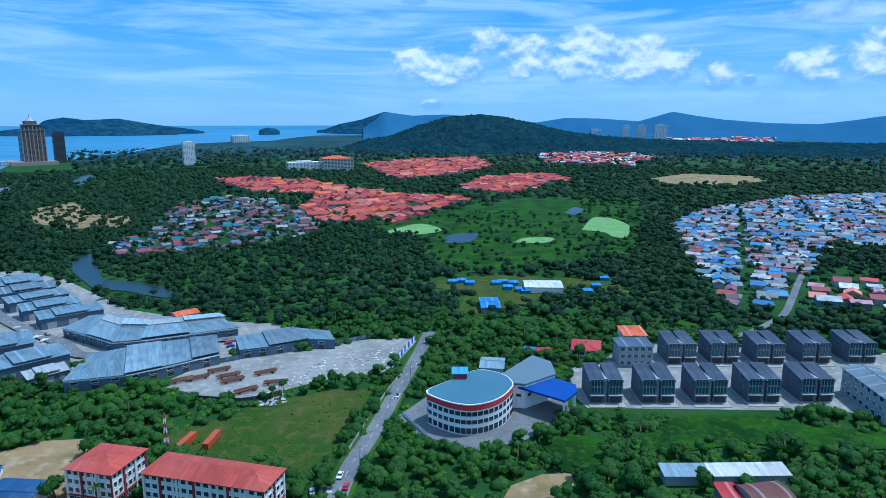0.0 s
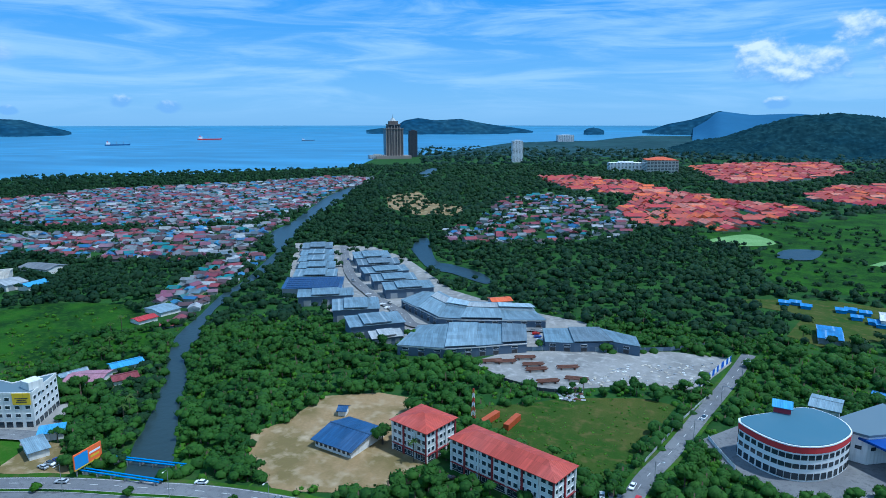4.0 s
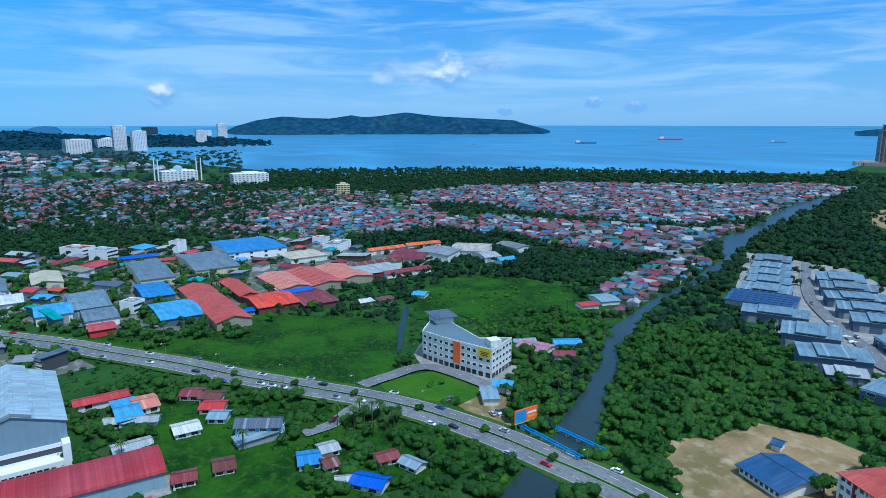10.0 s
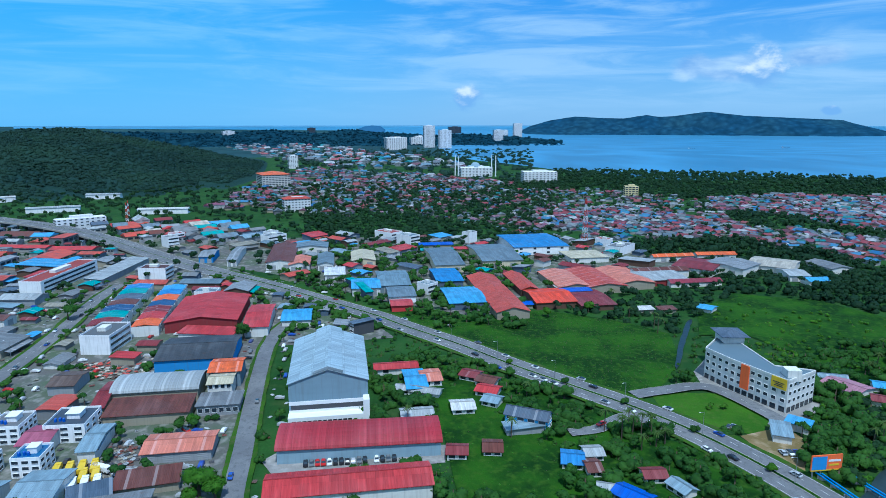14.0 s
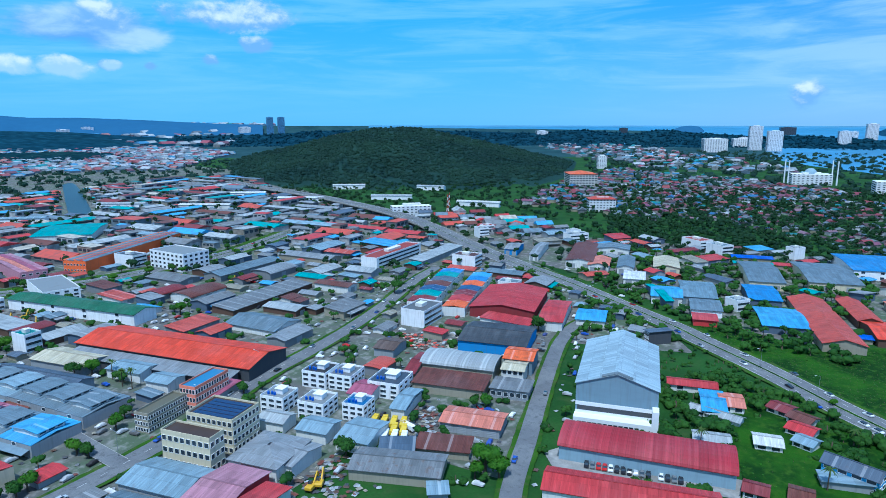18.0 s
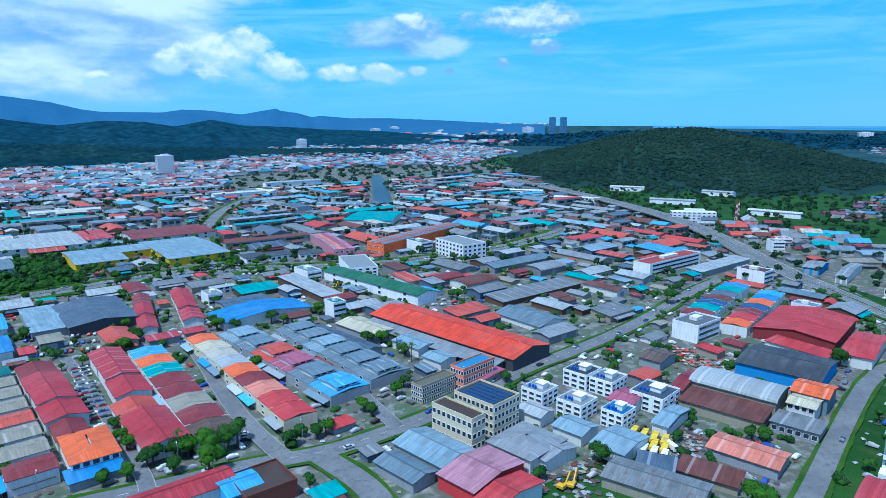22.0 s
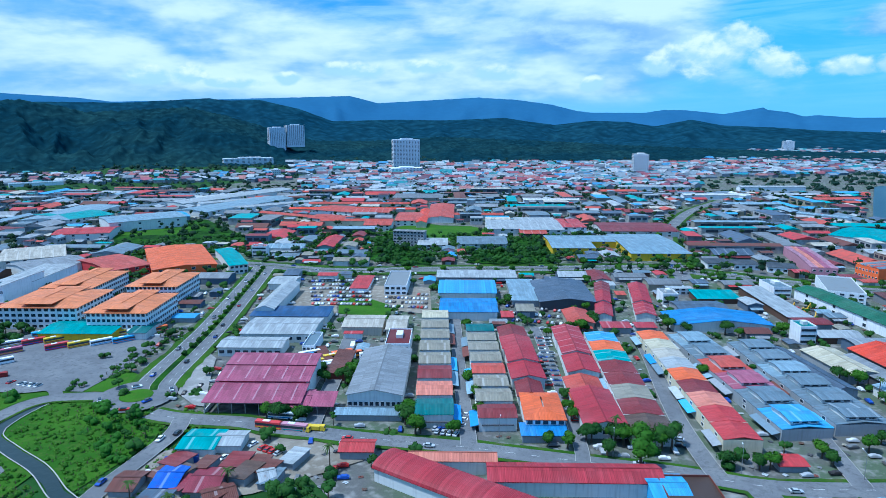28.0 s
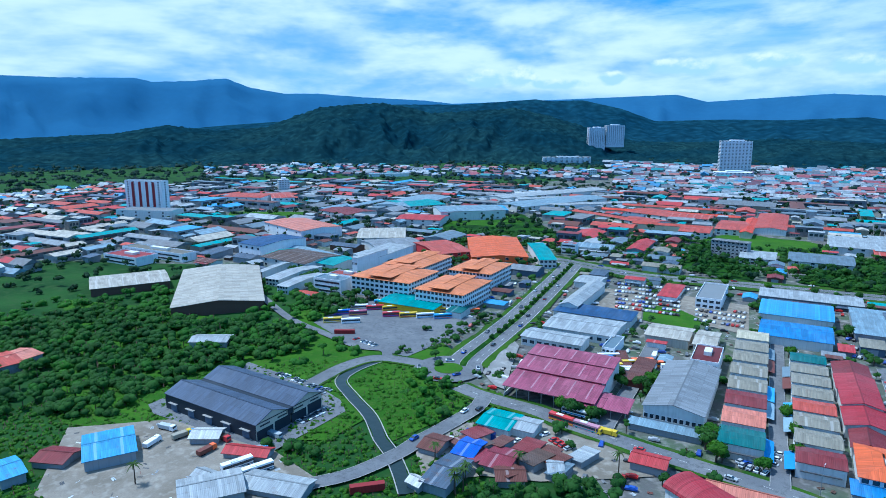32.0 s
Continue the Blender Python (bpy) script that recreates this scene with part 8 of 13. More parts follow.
hall('workshop', -296.1, -115.2, 14.5, 17.5, 101.0, 8, 'gable', 1.7, 'orange', 'bgrey', rust=0.7, label='workshop with a striped rusty orange roof')
hall('house_over_shop', -281.2, -112.5, 10.7, 12.3, 101.0, 7, 'gable', 1.1, 'cream', 'offw', win=(2, 4), label='cream two-storey house over a shop', category='house')
hall('shop', -263.8, -106.8, 17.6, 13.7, 101.0, 5, 'flat', 0, 'grey', 'mid', win=(1, 6), label='low grey shop block')
hall('lorry_shed', -225.3, -107.8, 24.9, 15.0, 101.0, 4.5, 'gable', 1.3, 'salmon', 'mid', doors=4, label='lorry shed, pale roof with salmon stripes', rust=0.2)
hall('lean_to_shed', -201.3, -108.9, 20.6, 10.1, 107.4, 3.5, 'mono', 1.1, 'rust', 'khaki', label='shed with a ribbed dark red roof', rust=0.5)
hall('store_shed', -228.8, -142.8, 7.2, 19.3, 101.0, 4, 'gable', 1.1, 'ltblue', 'mid', label='store shed with a pale blue roof')
hall('market_hall', -397.6, -163.4, 41.9, 59.2, 101.0, 7, 'gable_y', 2.9, 'red', 'maroon', label='wide market hall with a faded red roof', rust=0.15)
hall('market_hall', -383.5, -126.5, 14.3, 47.8, 101.0, 6.5, 'gable', 2.2, 'red', 'offw', label='hall with a red pitched roof')
hall('shop', -356.4, -147.8, 32.9, 11.7, 85.6, 5, 'mono', 0.9, 'red', 'offw', label='low shopfront with a red roof')
unit_row('shop_terrace', -408.5, -226.2, 17.8, 100.9, 104.5, 6.3, ['maroon', 'teal', 'dblue', 'rust', 'slate', 'teal', 'blue'], label='terrace of shops, roofs in maroon, teal and blue')
unit_row('shop_terrace', -407.3, -199.6, 15.5, 99.4, 103.9, 6.3, ['orange', 'red', 'maroon', 'dblue', 'orange', 'blue', 'skyblue'], label='terrace of shops, roofs in orange, red and blue')
hall('workshop', -391.9, -105.2, 17.5, 24.3, 101.0, 4.5, 'gable', 1.7, 'skyblue', 'offw', label='workshop with bright blue roofs')
hall('dark_office', -369.3, -60.4, 5.0, 14.1, 40.5, 8, 'flat', 0, 'slate', 'dgrey', win=(3, 6), label='dark grey three-storey block', category='office')
hall('store_shed', -285.4, -151.8, 6.9, 9.9, 110.3, 5, 'mono', 0.7, 'silver', 'mid')
hall('workshop', -264.3, -158.2, 5.0, 29.0, 103.8, 6, 'gable', 1.7, 'maroon', 'khaki', label='workshop with a dark maroon roof')
hall('workshop', -283.8, -187.4, 11.6, 17.7, 98.5, 5, 'gable', 1.5, 'brown', 'mid')
hall('workshop_hall', -576.8, -165.1, 22.7, 84.3, 101.0, 7, 'gable_y', 2, 'rust', 'offw', label='workshop hall with a rust pitched roof', doors=2)
hall('workshop_hall', -546.8, -142.0, 16.9, 33.8, 101.0, 6, 'gable_y', 2, 'salmon', 'offw', label='workshop hall with a salmon pitched roof', doors=2)
hall('workshop_hall', -614.1, -147.5, 31.2, 25.3, 101.0, 7, 'gable_y', 2, 'bgrey', 'offw', label='workshop hall with a bgrey pitched roof', doors=2)
hall('workshop_hall', -555.4, -121.1, 13.1, 45.5, 101.0, 6, 'gable_y', 2, 'bgrey', 'offw', label='workshop hall with a bgrey pitched roof', doors=2)
hall('workshop_hall', -570.0, -90.4, 20.2, 42.5, 101.0, 6, 'gable_y', 2, 'cream', 'cream', label='workshop hall with a cream pitched roof', doors=2)
hall('workshop_hall', -577.4, -208.5, 8.0, 63.3, 101.0, 6, 'gable', 2, 'mid', 'offw', label='workshop hall with a mid pitched roof', doors=2)
hall('workshop_hall', -576.0, -233.9, 12.2, 33.5, 101.0, 6, 'gable', 2, 'mid', 'blue', label='workshop hall with a mid pitched roof', doors=2)
hall('workshop_hall', -468.7, -72.9, 20.3, 30.4, 101.0, 6, 'gable', 2, 'skyblue', 'offw', label='workshop hall with a skyblue pitched roof', doors=2)
hall('workshop_hall', -512.7, -104.8, 15.8, 28.4, 101.0, 5, 'flat', 2, 'white', 'offw', label='workshop hall with a white pitched roof', doors=2)
hall('workshop_hall', -448.8, 23.4, 21.5, 100.2, 101.0, 5.5, 'gable_y', 2.9, 'brick', 'khaki', label='workshop hall with a weathered brick sheet roof', rust=0.3, doors=0, group='sheds beyond the highway')
hall('workshop_hall', -442.0, 60.8, 28.4, 36.1, 101.0, 5, 'gable', 2.4, 'vermilion', 'brown', label='workshop hall with a weathered vermilion sheet roof', rust=0.1, doors=0, group='sheds beyond the highway')
hall('workshop_hall', -481.5, 44.3, 13.2, 51.6, 101.0, 5.5, 'gable_y', 2.2, 'brick', 'brown', label='workshop hall with a weathered brick sheet roof', rust=0.3, doors=0, group='sheds beyond the highway')
hall('workshop_hall', -440.8, 88.4, 24.5, 39.9, 101.0, 4, 'gable', 1.5, 'maroon', 'brown', label='workshop hall with a weathered maroon sheet roof', rust=0.3, doors=0, group='sheds beyond the highway')
hall('workshop_hall', -490.2, 79.4, 26.5, 52.0, 101.0, 5.5, 'gable_y', 2.2, 'salmon', 'khaki', label='workshop hall with a weathered salmon sheet roof', rust=0.3, doors=0, group='sheds beyond the highway')
hall('workshop_hall', -495.0, 102.2, 30.5, 57.9, 101.0, 5.5, 'gable_y', 2.2, 'brick', 'khaki', label='workshop hall with a weathered brick sheet roof', rust=0.3, doors=0, group='sheds beyond the highway')
hall('workshop_hall', -502.4, 126.8, 29.8, 51.7, 101.0, 5.5, 'gable_y', 2.2, 'salmon', 'khaki', label='workshop hall with a weathered salmon sheet roof', rust=0.3, doors=0, group='sheds beyond the highway')
hall('workshop_hall', -441.5, 0.4, 25.8, 42.0, 101.0, 5, 'gable', 1.5, 'skyblue', 'slate', label='workshop hall with a weathered skyblue sheet roof', rust=0.1, doors=0, group='sheds beyond the highway')
hall('workshop_hall', -500.2, -13.4, 20.2, 43.9, 101.0, 5.5, 'gable', 1.7, 'blue', 'slate', label='workshop hall with a weathered blue sheet roof', rust=0.1, doors=0, group='sheds beyond the highway')
hall('workshop_hall', -568.5, -17.6, 24.8, 76.4, 101.0, 6.5, 'gable', 2.9, 'bgrey', 'cream', label='workshop hall with a weathered bgrey sheet roof', rust=0.1, doors=2, group='sheds beyond the highway')
hall('workshop_hall', -587.4, 28.1, 35.9, 76.3, 101.0, 6.5, 'gable', 2.9, 'bgrey', 'cream', label='workshop hall with a weathered bgrey sheet roof', rust=0.1, doors=2, group='sheds beyond the highway')
hall('workshop_hall', -486.1, -54.4, 23.1, 47.4, 101.0, 6, 'gable', 2.4, 'steelblue', 'bgrey', label='workshop hall with a weathered steelblue sheet roof', rust=0.1, doors=2, group='sheds beyond the highway')
hall('workshop_hall', -450.1, -44.6, 18.6, 29.4, 101.0, 5, 'gable', 1.3, 'bgrey', 'white', label='workshop hall with a weathered bgrey sheet roof', rust=0.1, doors=0, group='sheds beyond the highway')
hall('workshop_hall', -421.9, -41.6, 13.8, 15.1, 101.0, 4.5, 'gable', 0.9, 'red', 'red', label='workshop hall with a weathered red sheet roof', rust=0.1, doors=0, group='sheds beyond the highway')
hall('workshop_hall', -464.1, -77.1, 5.0, 46.3, 118.0, 6, 'gable', 1.7, 'teal', 'slate', label='workshop hall with a weathered teal sheet roof', rust=0.1, doors=0, group='sheds beyond the highway')
hall('workshop_hall', -510.3, 151.8, 41.0, 42.7, 101.0, 5, 'gable', 1.5, 'silver', 'maroon', label='workshop hall with a weathered silver sheet roof', rust=0.1, doors=0, group='sheds beyond the highway')
hall('lean_to_shed', -456.8, 82.3, 22.0, 7.0, 101.0, 5, 'mono', 0.8, 'royal', 'khaki', label='lean-to shed under a royal sheet roof')
hall('lean_to_shed', -605.2, -24.5, 31.1, 6.0, 101.0, 5, 'mono', 0.8, 'teal', 'khaki', label='lean-to shed under a teal sheet roof')
hall('lean_to_shed', -633.1, -26.9, 33.7, 10.0, 101.0, 5, 'mono', 0.8, 'royal', 'khaki', label='lean-to shed under a royal sheet roof')
hall('lean_to_shed', -612.3, 2.0, 21.6, 8.0, 101.0, 5, 'mono', 0.8, 'red', 'khaki', label='lean-to shed under a red sheet roof')
hall('lean_to_shed', -476.8, 70.0, 25.1, 5.0, 11.0, 4.5, 'mono', 0.8, 'offw', 'khaki', label='lean-to shed under a offw sheet roof')
hall('lean_to_shed', -427.0, 43.3, 9.1, 6.0, 96.0, 3, 'mono', 0.8, 'royal', 'khaki', label='lean-to shed under a royal sheet roof')
hall('lean_to_shed', -417.5, 119.9, 13.9, 6.0, 101.0, 3, 'mono', 0.8, 'offw', 'khaki', label='lean-to shed under a offw sheet roof')
hall('lean_to_shed', -418.1, 135.9, 11.3, 6.0, 101.0, 3, 'mono', 0.8, 'rust', 'khaki', label='lean-to shed under a rust sheet roof')
hall('workshop_hall', -522.4, 161.6, 46.0, 13.3, 101.0, 6, 'gable', 1.8, 'rust', 'offw', label='low hall of a workshop yard, rust roof', doors=2)
hall('workshop_hall', -544.8, 202.7, 32.8, 43.3, 54.5, 6, 'gable', 1.8, 'maroon', 'offw', label='low hall of a workshop yard, maroon roof', doors=2)
hall('workshop_hall', -543.6, 228.6, 35.1, 32.9, 43.2, 7, 'gable_y', 1.8, 'mid', 'offw', label='low hall of a workshop yard, mid roof', doors=2)
hall('workshop_hall', -584.2, 191.6, 38.6, 7.4, 101.0, 5, 'gable', 1.8, 'orange', 'offw', label='low hall of a workshop yard, orange roof', doors=2)
hall('workshop_hall', -593.6, 233.6, 36.9, 9.9, 96.0, 5, 'gable', 1.8, 'orange', 'offw', label='low hall of a workshop yard, orange roof', doors=2)
hall('workshop_hall', -551.7, 268.2, 35.2, 39.3, 55.7, 6, 'gable', 1.8, 'beige', 'offw', label='low hall of a workshop yard, beige roof', doors=2)
hall('workshop_hall', -519.4, 268.6, 16.0, 26.2, 88.7, 5, 'gable', 1.8, 'silver', 'offw', label='low hall of a workshop yard, silver roof', doors=2)
hall('workshop_hall', -499.5, 276.5, 17.8, 11.1, 99.5, 4, 'gable', 1.8, 'skyblue', 'offw', label='low hall of a workshop yard, skyblue roof', doors=2)
hall('workshop_hall', -549.3, 313.4, 31.5, 20.1, 10.7, 5, 'gable', 1.8, 'grey', 'offw', label='low hall of a workshop yard, grey roof', doors=2)
hall('workshop_hall', -492.2, 179.6, 42.2, 9.1, 101.0, 4, 'gable', 1.8, 'plum', 'offw', label='low hall of a workshop yard, plum roof', doors=2)
hall('white_hall', -641.6, 68.9, 54.0, 69.8, 101.0, 8, 'gable', 1.7, 'blue', 'white', win=(2, 5), label='white hall with a blue-edged roof', category='hall')
hall('house', -587.8, 111.7, 35.3, 32.9, 101.0, 5, 'hip', 1.7, 'cream', 'offw', label='low house with a cream hipped roof')
# solid dark grey walls stand for the shade inside the hall's open sides
hall('timber_hall', -221.7, -281.5, 112.1, 31.6, 98.5, 7.6, 'gable', 3.3, 'vermilion', 'dgrey', label='very long open timber hall with an orange-red roof', category='hall', rust=0.05)
hall('lean_to_shed', -200.1, -278.7, 102.5, 9.0, 98.5, 4.6, 'mono', 1.7, 'mid', 'dgrey', label='grey lean-to along the timber hall')
hall('long_factory', -246.9, -407.7, 109.7, 18.2, 98.5, 7.5, 'gable', 2.2, 'green', 'white', win=(2, 14), sides=(0, 3), label='long white factory with a dull green roof', category='factory')
hall('warehouse', -165.2, -311.9, 55.2, 12.6, 98.5, 5, 'gable', 1.8, 'slate', 'mid')
hall('warehouse', -187.5, -322.2, 35.6, 18.7, 98.5, 5, 'gable', 1.8, 'cream', 'mid')
hall('warehouse', -194.7, -282.1, 21.0, 14.5, 98.5, 5, 'gable', 1.3, 'ltblue', 'offw')
hall('warehouse', -191.7, -255.3, 13.3, 11.4, 98.5, 5, 'gable', 1.3, 'ltblue', 'offw')
hall('salmon_office', -189.5, -225.6, 8.3, 22.3, 98.5, 11.2, 'flat', 0, 'skyblue', 'salmon', win=(3, 5), sides=(0, 1, 3), parapet=True, label='salmon-coloured three-storey office with a blue flat roof', category='office')
hall('store_shed', -196.7, -223.2, 5.9, 18.5, 98.5, 4, 'mono', 0.9, 'purple', 'mid')
hall('olive_office', -166.9, -226.4, 7.1, 22.3, 98.5, 8, 'flat', 0, 'olive', 'khaki', win=(3, 5), sides=(0, 1, 3), parapet=True, label='weathered olive three-storey office block', category='office')
hall('old_cream_block', -148.3, -185.2, 21.7, 7.8, 98.5, 13.8, 'flat', 0, 'brown', 'cream', win=(3, 8), sides=(0, 1, 3), parapet=True, label='stained cream block with tall arched window bays', category='office')
hall('solar_office', -167.0, -189.6, 21.5, 16.6, 98.5, 13.8, 'flat', 0, 'brown', 'cream', win=(4, 9), sides=(0, 1, 3), parapet=True, label='cream office block with solar panels on its flat roof', category='office')
hall('factory_hall', -131.9, -179.1, 25.9, 17.4, 98.5, 6, 'gable', 2, 'ltblue', 'mid')
hall('factory_hall', -116.6, -176.1, 20.4, 10.6, 98.5, 4.5, 'gable', 1.3, 'bgrey', 'mid')
hall('factory_hall', -136.0, -156.6, 16.5, 26.8, 98.5, 6, 'gable', 2, 'pink', 'red', label='hall with a faded pink roof and red trim')
hall('factory_hall', -162.7, -161.4, 20.4, 22.4, 98.5, 6, 'hip', 2.2, 'mid', 'offw')
hall('factory_hall', -132.6, -140.0, 9.1, 27.2, 98.5, 6, 'gable', 2.2, 'red', 'offw', label='hall with a bright red pitched roof', rust=0.1)
hall('white_villa', -231.7, -193.5, 12.7, 13.9, 98.5, 7.5, 'flat', 0, 'dgrey', 'white', win=(3, 3), sides=(0, 1, 3), parapet=True, label='white flat-roofed three-storey house with rooftop water tanks', category='house')
hall('white_villa', -235.3, -180.8, 12.0, 14.1, 98.5, 7, 'flat', 0, 'mid', 'white', win=(3, 3), sides=(0, 1, 3), parapet=True, label='white flat-roofed three-storey house with rooftop water tanks', category='house')
hall('white_villa', -239.1, -158.0, 15.6, 16.9, 98.5, 7, 'flat', 0, 'slate', 'white', win=(3, 3), sides=(0, 1, 3), parapet=True, label='white flat-roofed three-storey house with rooftop water tanks', category='house')
hall('white_villa', -200.7, -191.7, 11.6, 12.1, 98.5, 7, 'flat', 0, 'silver', 'white', win=(3, 3), sides=(0, 1, 3), parapet=True, label='white flat-roofed three-storey house with rooftop water tanks', category='house')
hall('white_villa', -204.4, -173.0, 12.5, 12.9, 98.5, 7, 'flat', 0, 'silver', 'white', win=(3, 3), sides=(0, 1, 3), parapet=True, label='white flat-roofed three-storey house with rooftop water tanks', category='house')
hall('white_villa', -210.8, -156.0, 10.1, 10.9, 98.5, 7, 'flat', 0, 'blue', 'white', win=(3, 3), sides=(0, 1, 3), parapet=True, label='white flat-roofed three-storey house with rooftop water tanks', category='house')
hall('workshop_hall', -186.1, -179.8, 12.1, 9.7, 98.5, 5, 'gable', 1.5, 'silver', 'offw', label='small works hall with a silver roof')
hall('workshop_hall', -188.5, -159.7, 13.3, 12.3, 98.5, 5, 'gable', 1.5, 'ltblue', 'offw', label='small works hall with a ltblue roof')
hall('workshop_hall', -193.2, -141.4, 13.7, 19.3, 98.5, 5, 'gable', 1.5, 'ltblue', 'offw', label='small works hall with a ltblue roof')
hall('workshop_hall', -228.1, -164.1, 10.8, 16.3, 98.5, 5, 'gable', 1.5, 'purple', 'offw', label='small works hall with a purple roof')
hall('workshop_hall', -226.9, -141.6, 6.1, 22.2, 101.0, 5, 'gable', 1.5, 'ltblue', 'offw', label='small works hall with a ltblue roof')
hall('workshop_hall', -167.0, -150.1, 5.0, 17.1, 91.9, 5, 'gable', 1.5, 'mid', 'offw', label='small works hall with a mid roof')
hall('workshop_hall', -180.2, -116.2, 32.8, 15.7, 108.2, 4.5, 'gable', 1.5, 'grey', 'khaki', label='long workshop with a stained grey roof', rust=0.6)
hall('hut', -174.0, -96.6, 6.5, 6.8, 122.2, 3, 'mono', 0.4, 'ltblue', 'mid')
hall('lean_to_shed', -191.5, -124.0, 12.7, 9.6, 118.4, 4, 'mono', 0.6, 'slate', 'mid')
unit_row('shop_terrace', 20.5, -322.4, 15.8, 153.3, -176.6, 6.3, ['dteal', 'salmon', 'maroon', 'khaki', 'khaki', 'khaki', 'khaki', 'cream'], kind='gable', gap=0.2, label='terrace of works units with beige and teal roofs', wall='offw')
unit_row('shop_terrace', -6.5, -308.2, 15.6, 127.4, -176.6, 6.3, ['maroon', 'khaki', 'khaki', 'brick', 'khaki', 'khaki', 'khaki', 'dteal'], kind='gable', gap=0.2, label='terrace of works units with khaki roofs', wall='offw')
unit_row('shop_terrace', -71.1, -297.6, 16.8, 121.4, 179.5, 5.8, ['brown', 'maroon', 'khaki', 'maroon', 'maroon', 'teal', 'orange', 'skyblue'], label='terrace of shops with maroon and beige roofs', wall='offw')
unit_row('shop_terrace', -102.1, -297.1, 15.0, 128.9, -179.1, 5.8, ['red', 'red', 'salmon', 'maroon', 'orange', 'silver', 'beige', 'cream', 'orange'], label='terrace of shops with red, maroon and grey roofs', wall='cream')
unit_row('shop_terrace', -127.1, -301.9, 21.3, 115.9, -174.2, 5.2, ['skyblue', 'bgrey', 'purple', 'brick', 'bgrey', 'ltblue'], label='terrace of works units, roofs blue-grey and dark red', wall='mid', clerestory=True)
unit_row('shop_terrace', -154.8, -298.7, 23.7, 98.7, -176.3, 5.2, ['bgrey', 'bgrey', 'bgrey', 'ltblue', 'bgrey', 'bgrey'], label='terrace of works units with blue-grey roofs and raised centres', wall='mid', clerestory=True)
hall('works_hall', -25.6, -298.4, 15.6, 18.5, -176.4, 6, 'gable_y', 1.8, 'crimson', 'offw', label='works hall with a faded crimson roof', group='red-roofed works halls', rust=0.25)
hall('works_hall', -24.4, -318.0, 14.8, 18.5, -176.4, 7, 'gable_y', 1.8, 'crimson', 'offw', label='works hall with a faded crimson roof', group='red-roofed works halls', rust=0.25)
hall('works_hall', -23.1, -337.6, 15.6, 18.5, -176.4, 6.5, 'gable_y', 1.8, 'crimson', 'offw', label='works hall with a faded crimson roof', group='red-roofed works halls', rust=0.25)
hall('works_hall', -21.9, -357.2, 14.8, 18.5, -176.4, 6, 'gable_y', 1.8, 'maroon', 'offw', label='works hall with a faded crimson roof', group='red-roofed works halls', rust=0.25)
hall('works_hall', -53.5, -309.2, 14.9, 21.9, -179.9, 6, 'gable_y', 1.8, 'crimson', 'offw', label='works hall with a faded crimson roof', group='red-roofed works halls', rust=0.25)
hall('works_hall', -53.4, -332.3, 14.2, 21.9, -179.9, 7, 'gable_y', 1.8, 'crimson', 'offw', label='works hall with a faded crimson roof', group='red-roofed works halls', rust=0.25)
hall('works_hall', -53.4, -355.4, 14.9, 21.9, -179.9, 6.5, 'gable_y', 1.8, 'crimson', 'offw', label='works hall with a faded crimson roof', group='red-roofed works halls', rust=0.25)
hall('works_hall', -84.3, -409.4, 10.0, 26.8, 170.5, 5, 'gable_y', 1.8, 'crimson', 'offw', label='low works hall with a dull red roof', group='red-roofed works halls', rust=0.25)
hall('works_hall', -88.9, -437.1, 9.5, 26.8, 170.5, 6, 'gable_y', 1.8, 'crimson', 'offw', label='low works hall with a dull red roof', group='red-roofed works halls', rust=0.25)
hall('works_hall', -93.5, -464.7, 10.0, 26.8, 170.5, 5.5, 'gable_y', 1.8, 'maroon', 'offw', label='low works hall with a dull red roof', group='red-roofed works halls', rust=0.25)
hall('works_hall', -110.9, -411.1, 11.9, 25.5, 170.9, 5, 'gable_y', 1.8, 'crimson', 'offw', label='low works hall with a dull red roof', group='red-roofed works halls', rust=0.25)
hall('works_hall', -115.1, -437.4, 11.3, 25.5, 170.9, 6, 'gable_y', 1.8, 'crimson', 'offw', label='low works hall with a dull red roof', group='red-roofed works halls', rust=0.25)
hall('works_hall', -119.4, -463.7, 11.9, 25.5, 170.9, 5.5, 'gable_y', 1.8, 'crimson', 'offw', label='low works hall with a dull red roof', group='red-roofed works halls', rust=0.25)
hall('lean_to_shed', -85.7, -379.1, 16.7, 9.0, -178.5, 4, 'mono', 0.7, 'crimson', 'mid', label='shed with a dull red lean-to roof')
hall('lean_to_shed', -103.3, -379.6, 11.5, 8.0, -178.5, 4, 'mono', 0.7, 'crimson', 'mid', label='shed with a dull red lean-to roof')
hall('warehouse', -62.7, -452.3, 38.1, 58.8, -178.5, 6, 'gable_y', 2.4, 'slate', 'dgrey', label='warehouse with a greenish grey roof', rust=0.1)
hall('warehouse', -35.0, -459.0, 19.5, 60.7, -178.5, 5, 'gable', 1.1, 'ltblue', 'mid', label='warehouse with a pale stained roof', rust=0.3)
hall('white_office', -150.9, -470.1, 17.9, 7.0, -178.5, 5, 'flat', 0, 'silver', 'white', win=(2, 6), label='low white office with blue window frames', category='office')
hall('blue_workshop', -149.9, -393.3, 58.6, 27.7, -178.5, 5, 'gable_y', 3.3, 'blue', 'offw', label='wide workshop with a bright blue roof', rust=0.05)
hall('warehouse', -149.0, -419.5, 31.7, 25.8, -178.5, 5, 'gable', 1.7, 'slate', 'mid', label='warehouse with a patched dark roof', rust=0.3)
hall('works_hall', -25.6, -279.2, 11.2, 15.6, -178.5, 5, 'gable_y', 2, 'maroon', 'offw', label='works hall with a bright red roof', win=(1, 3), rust=0.1)
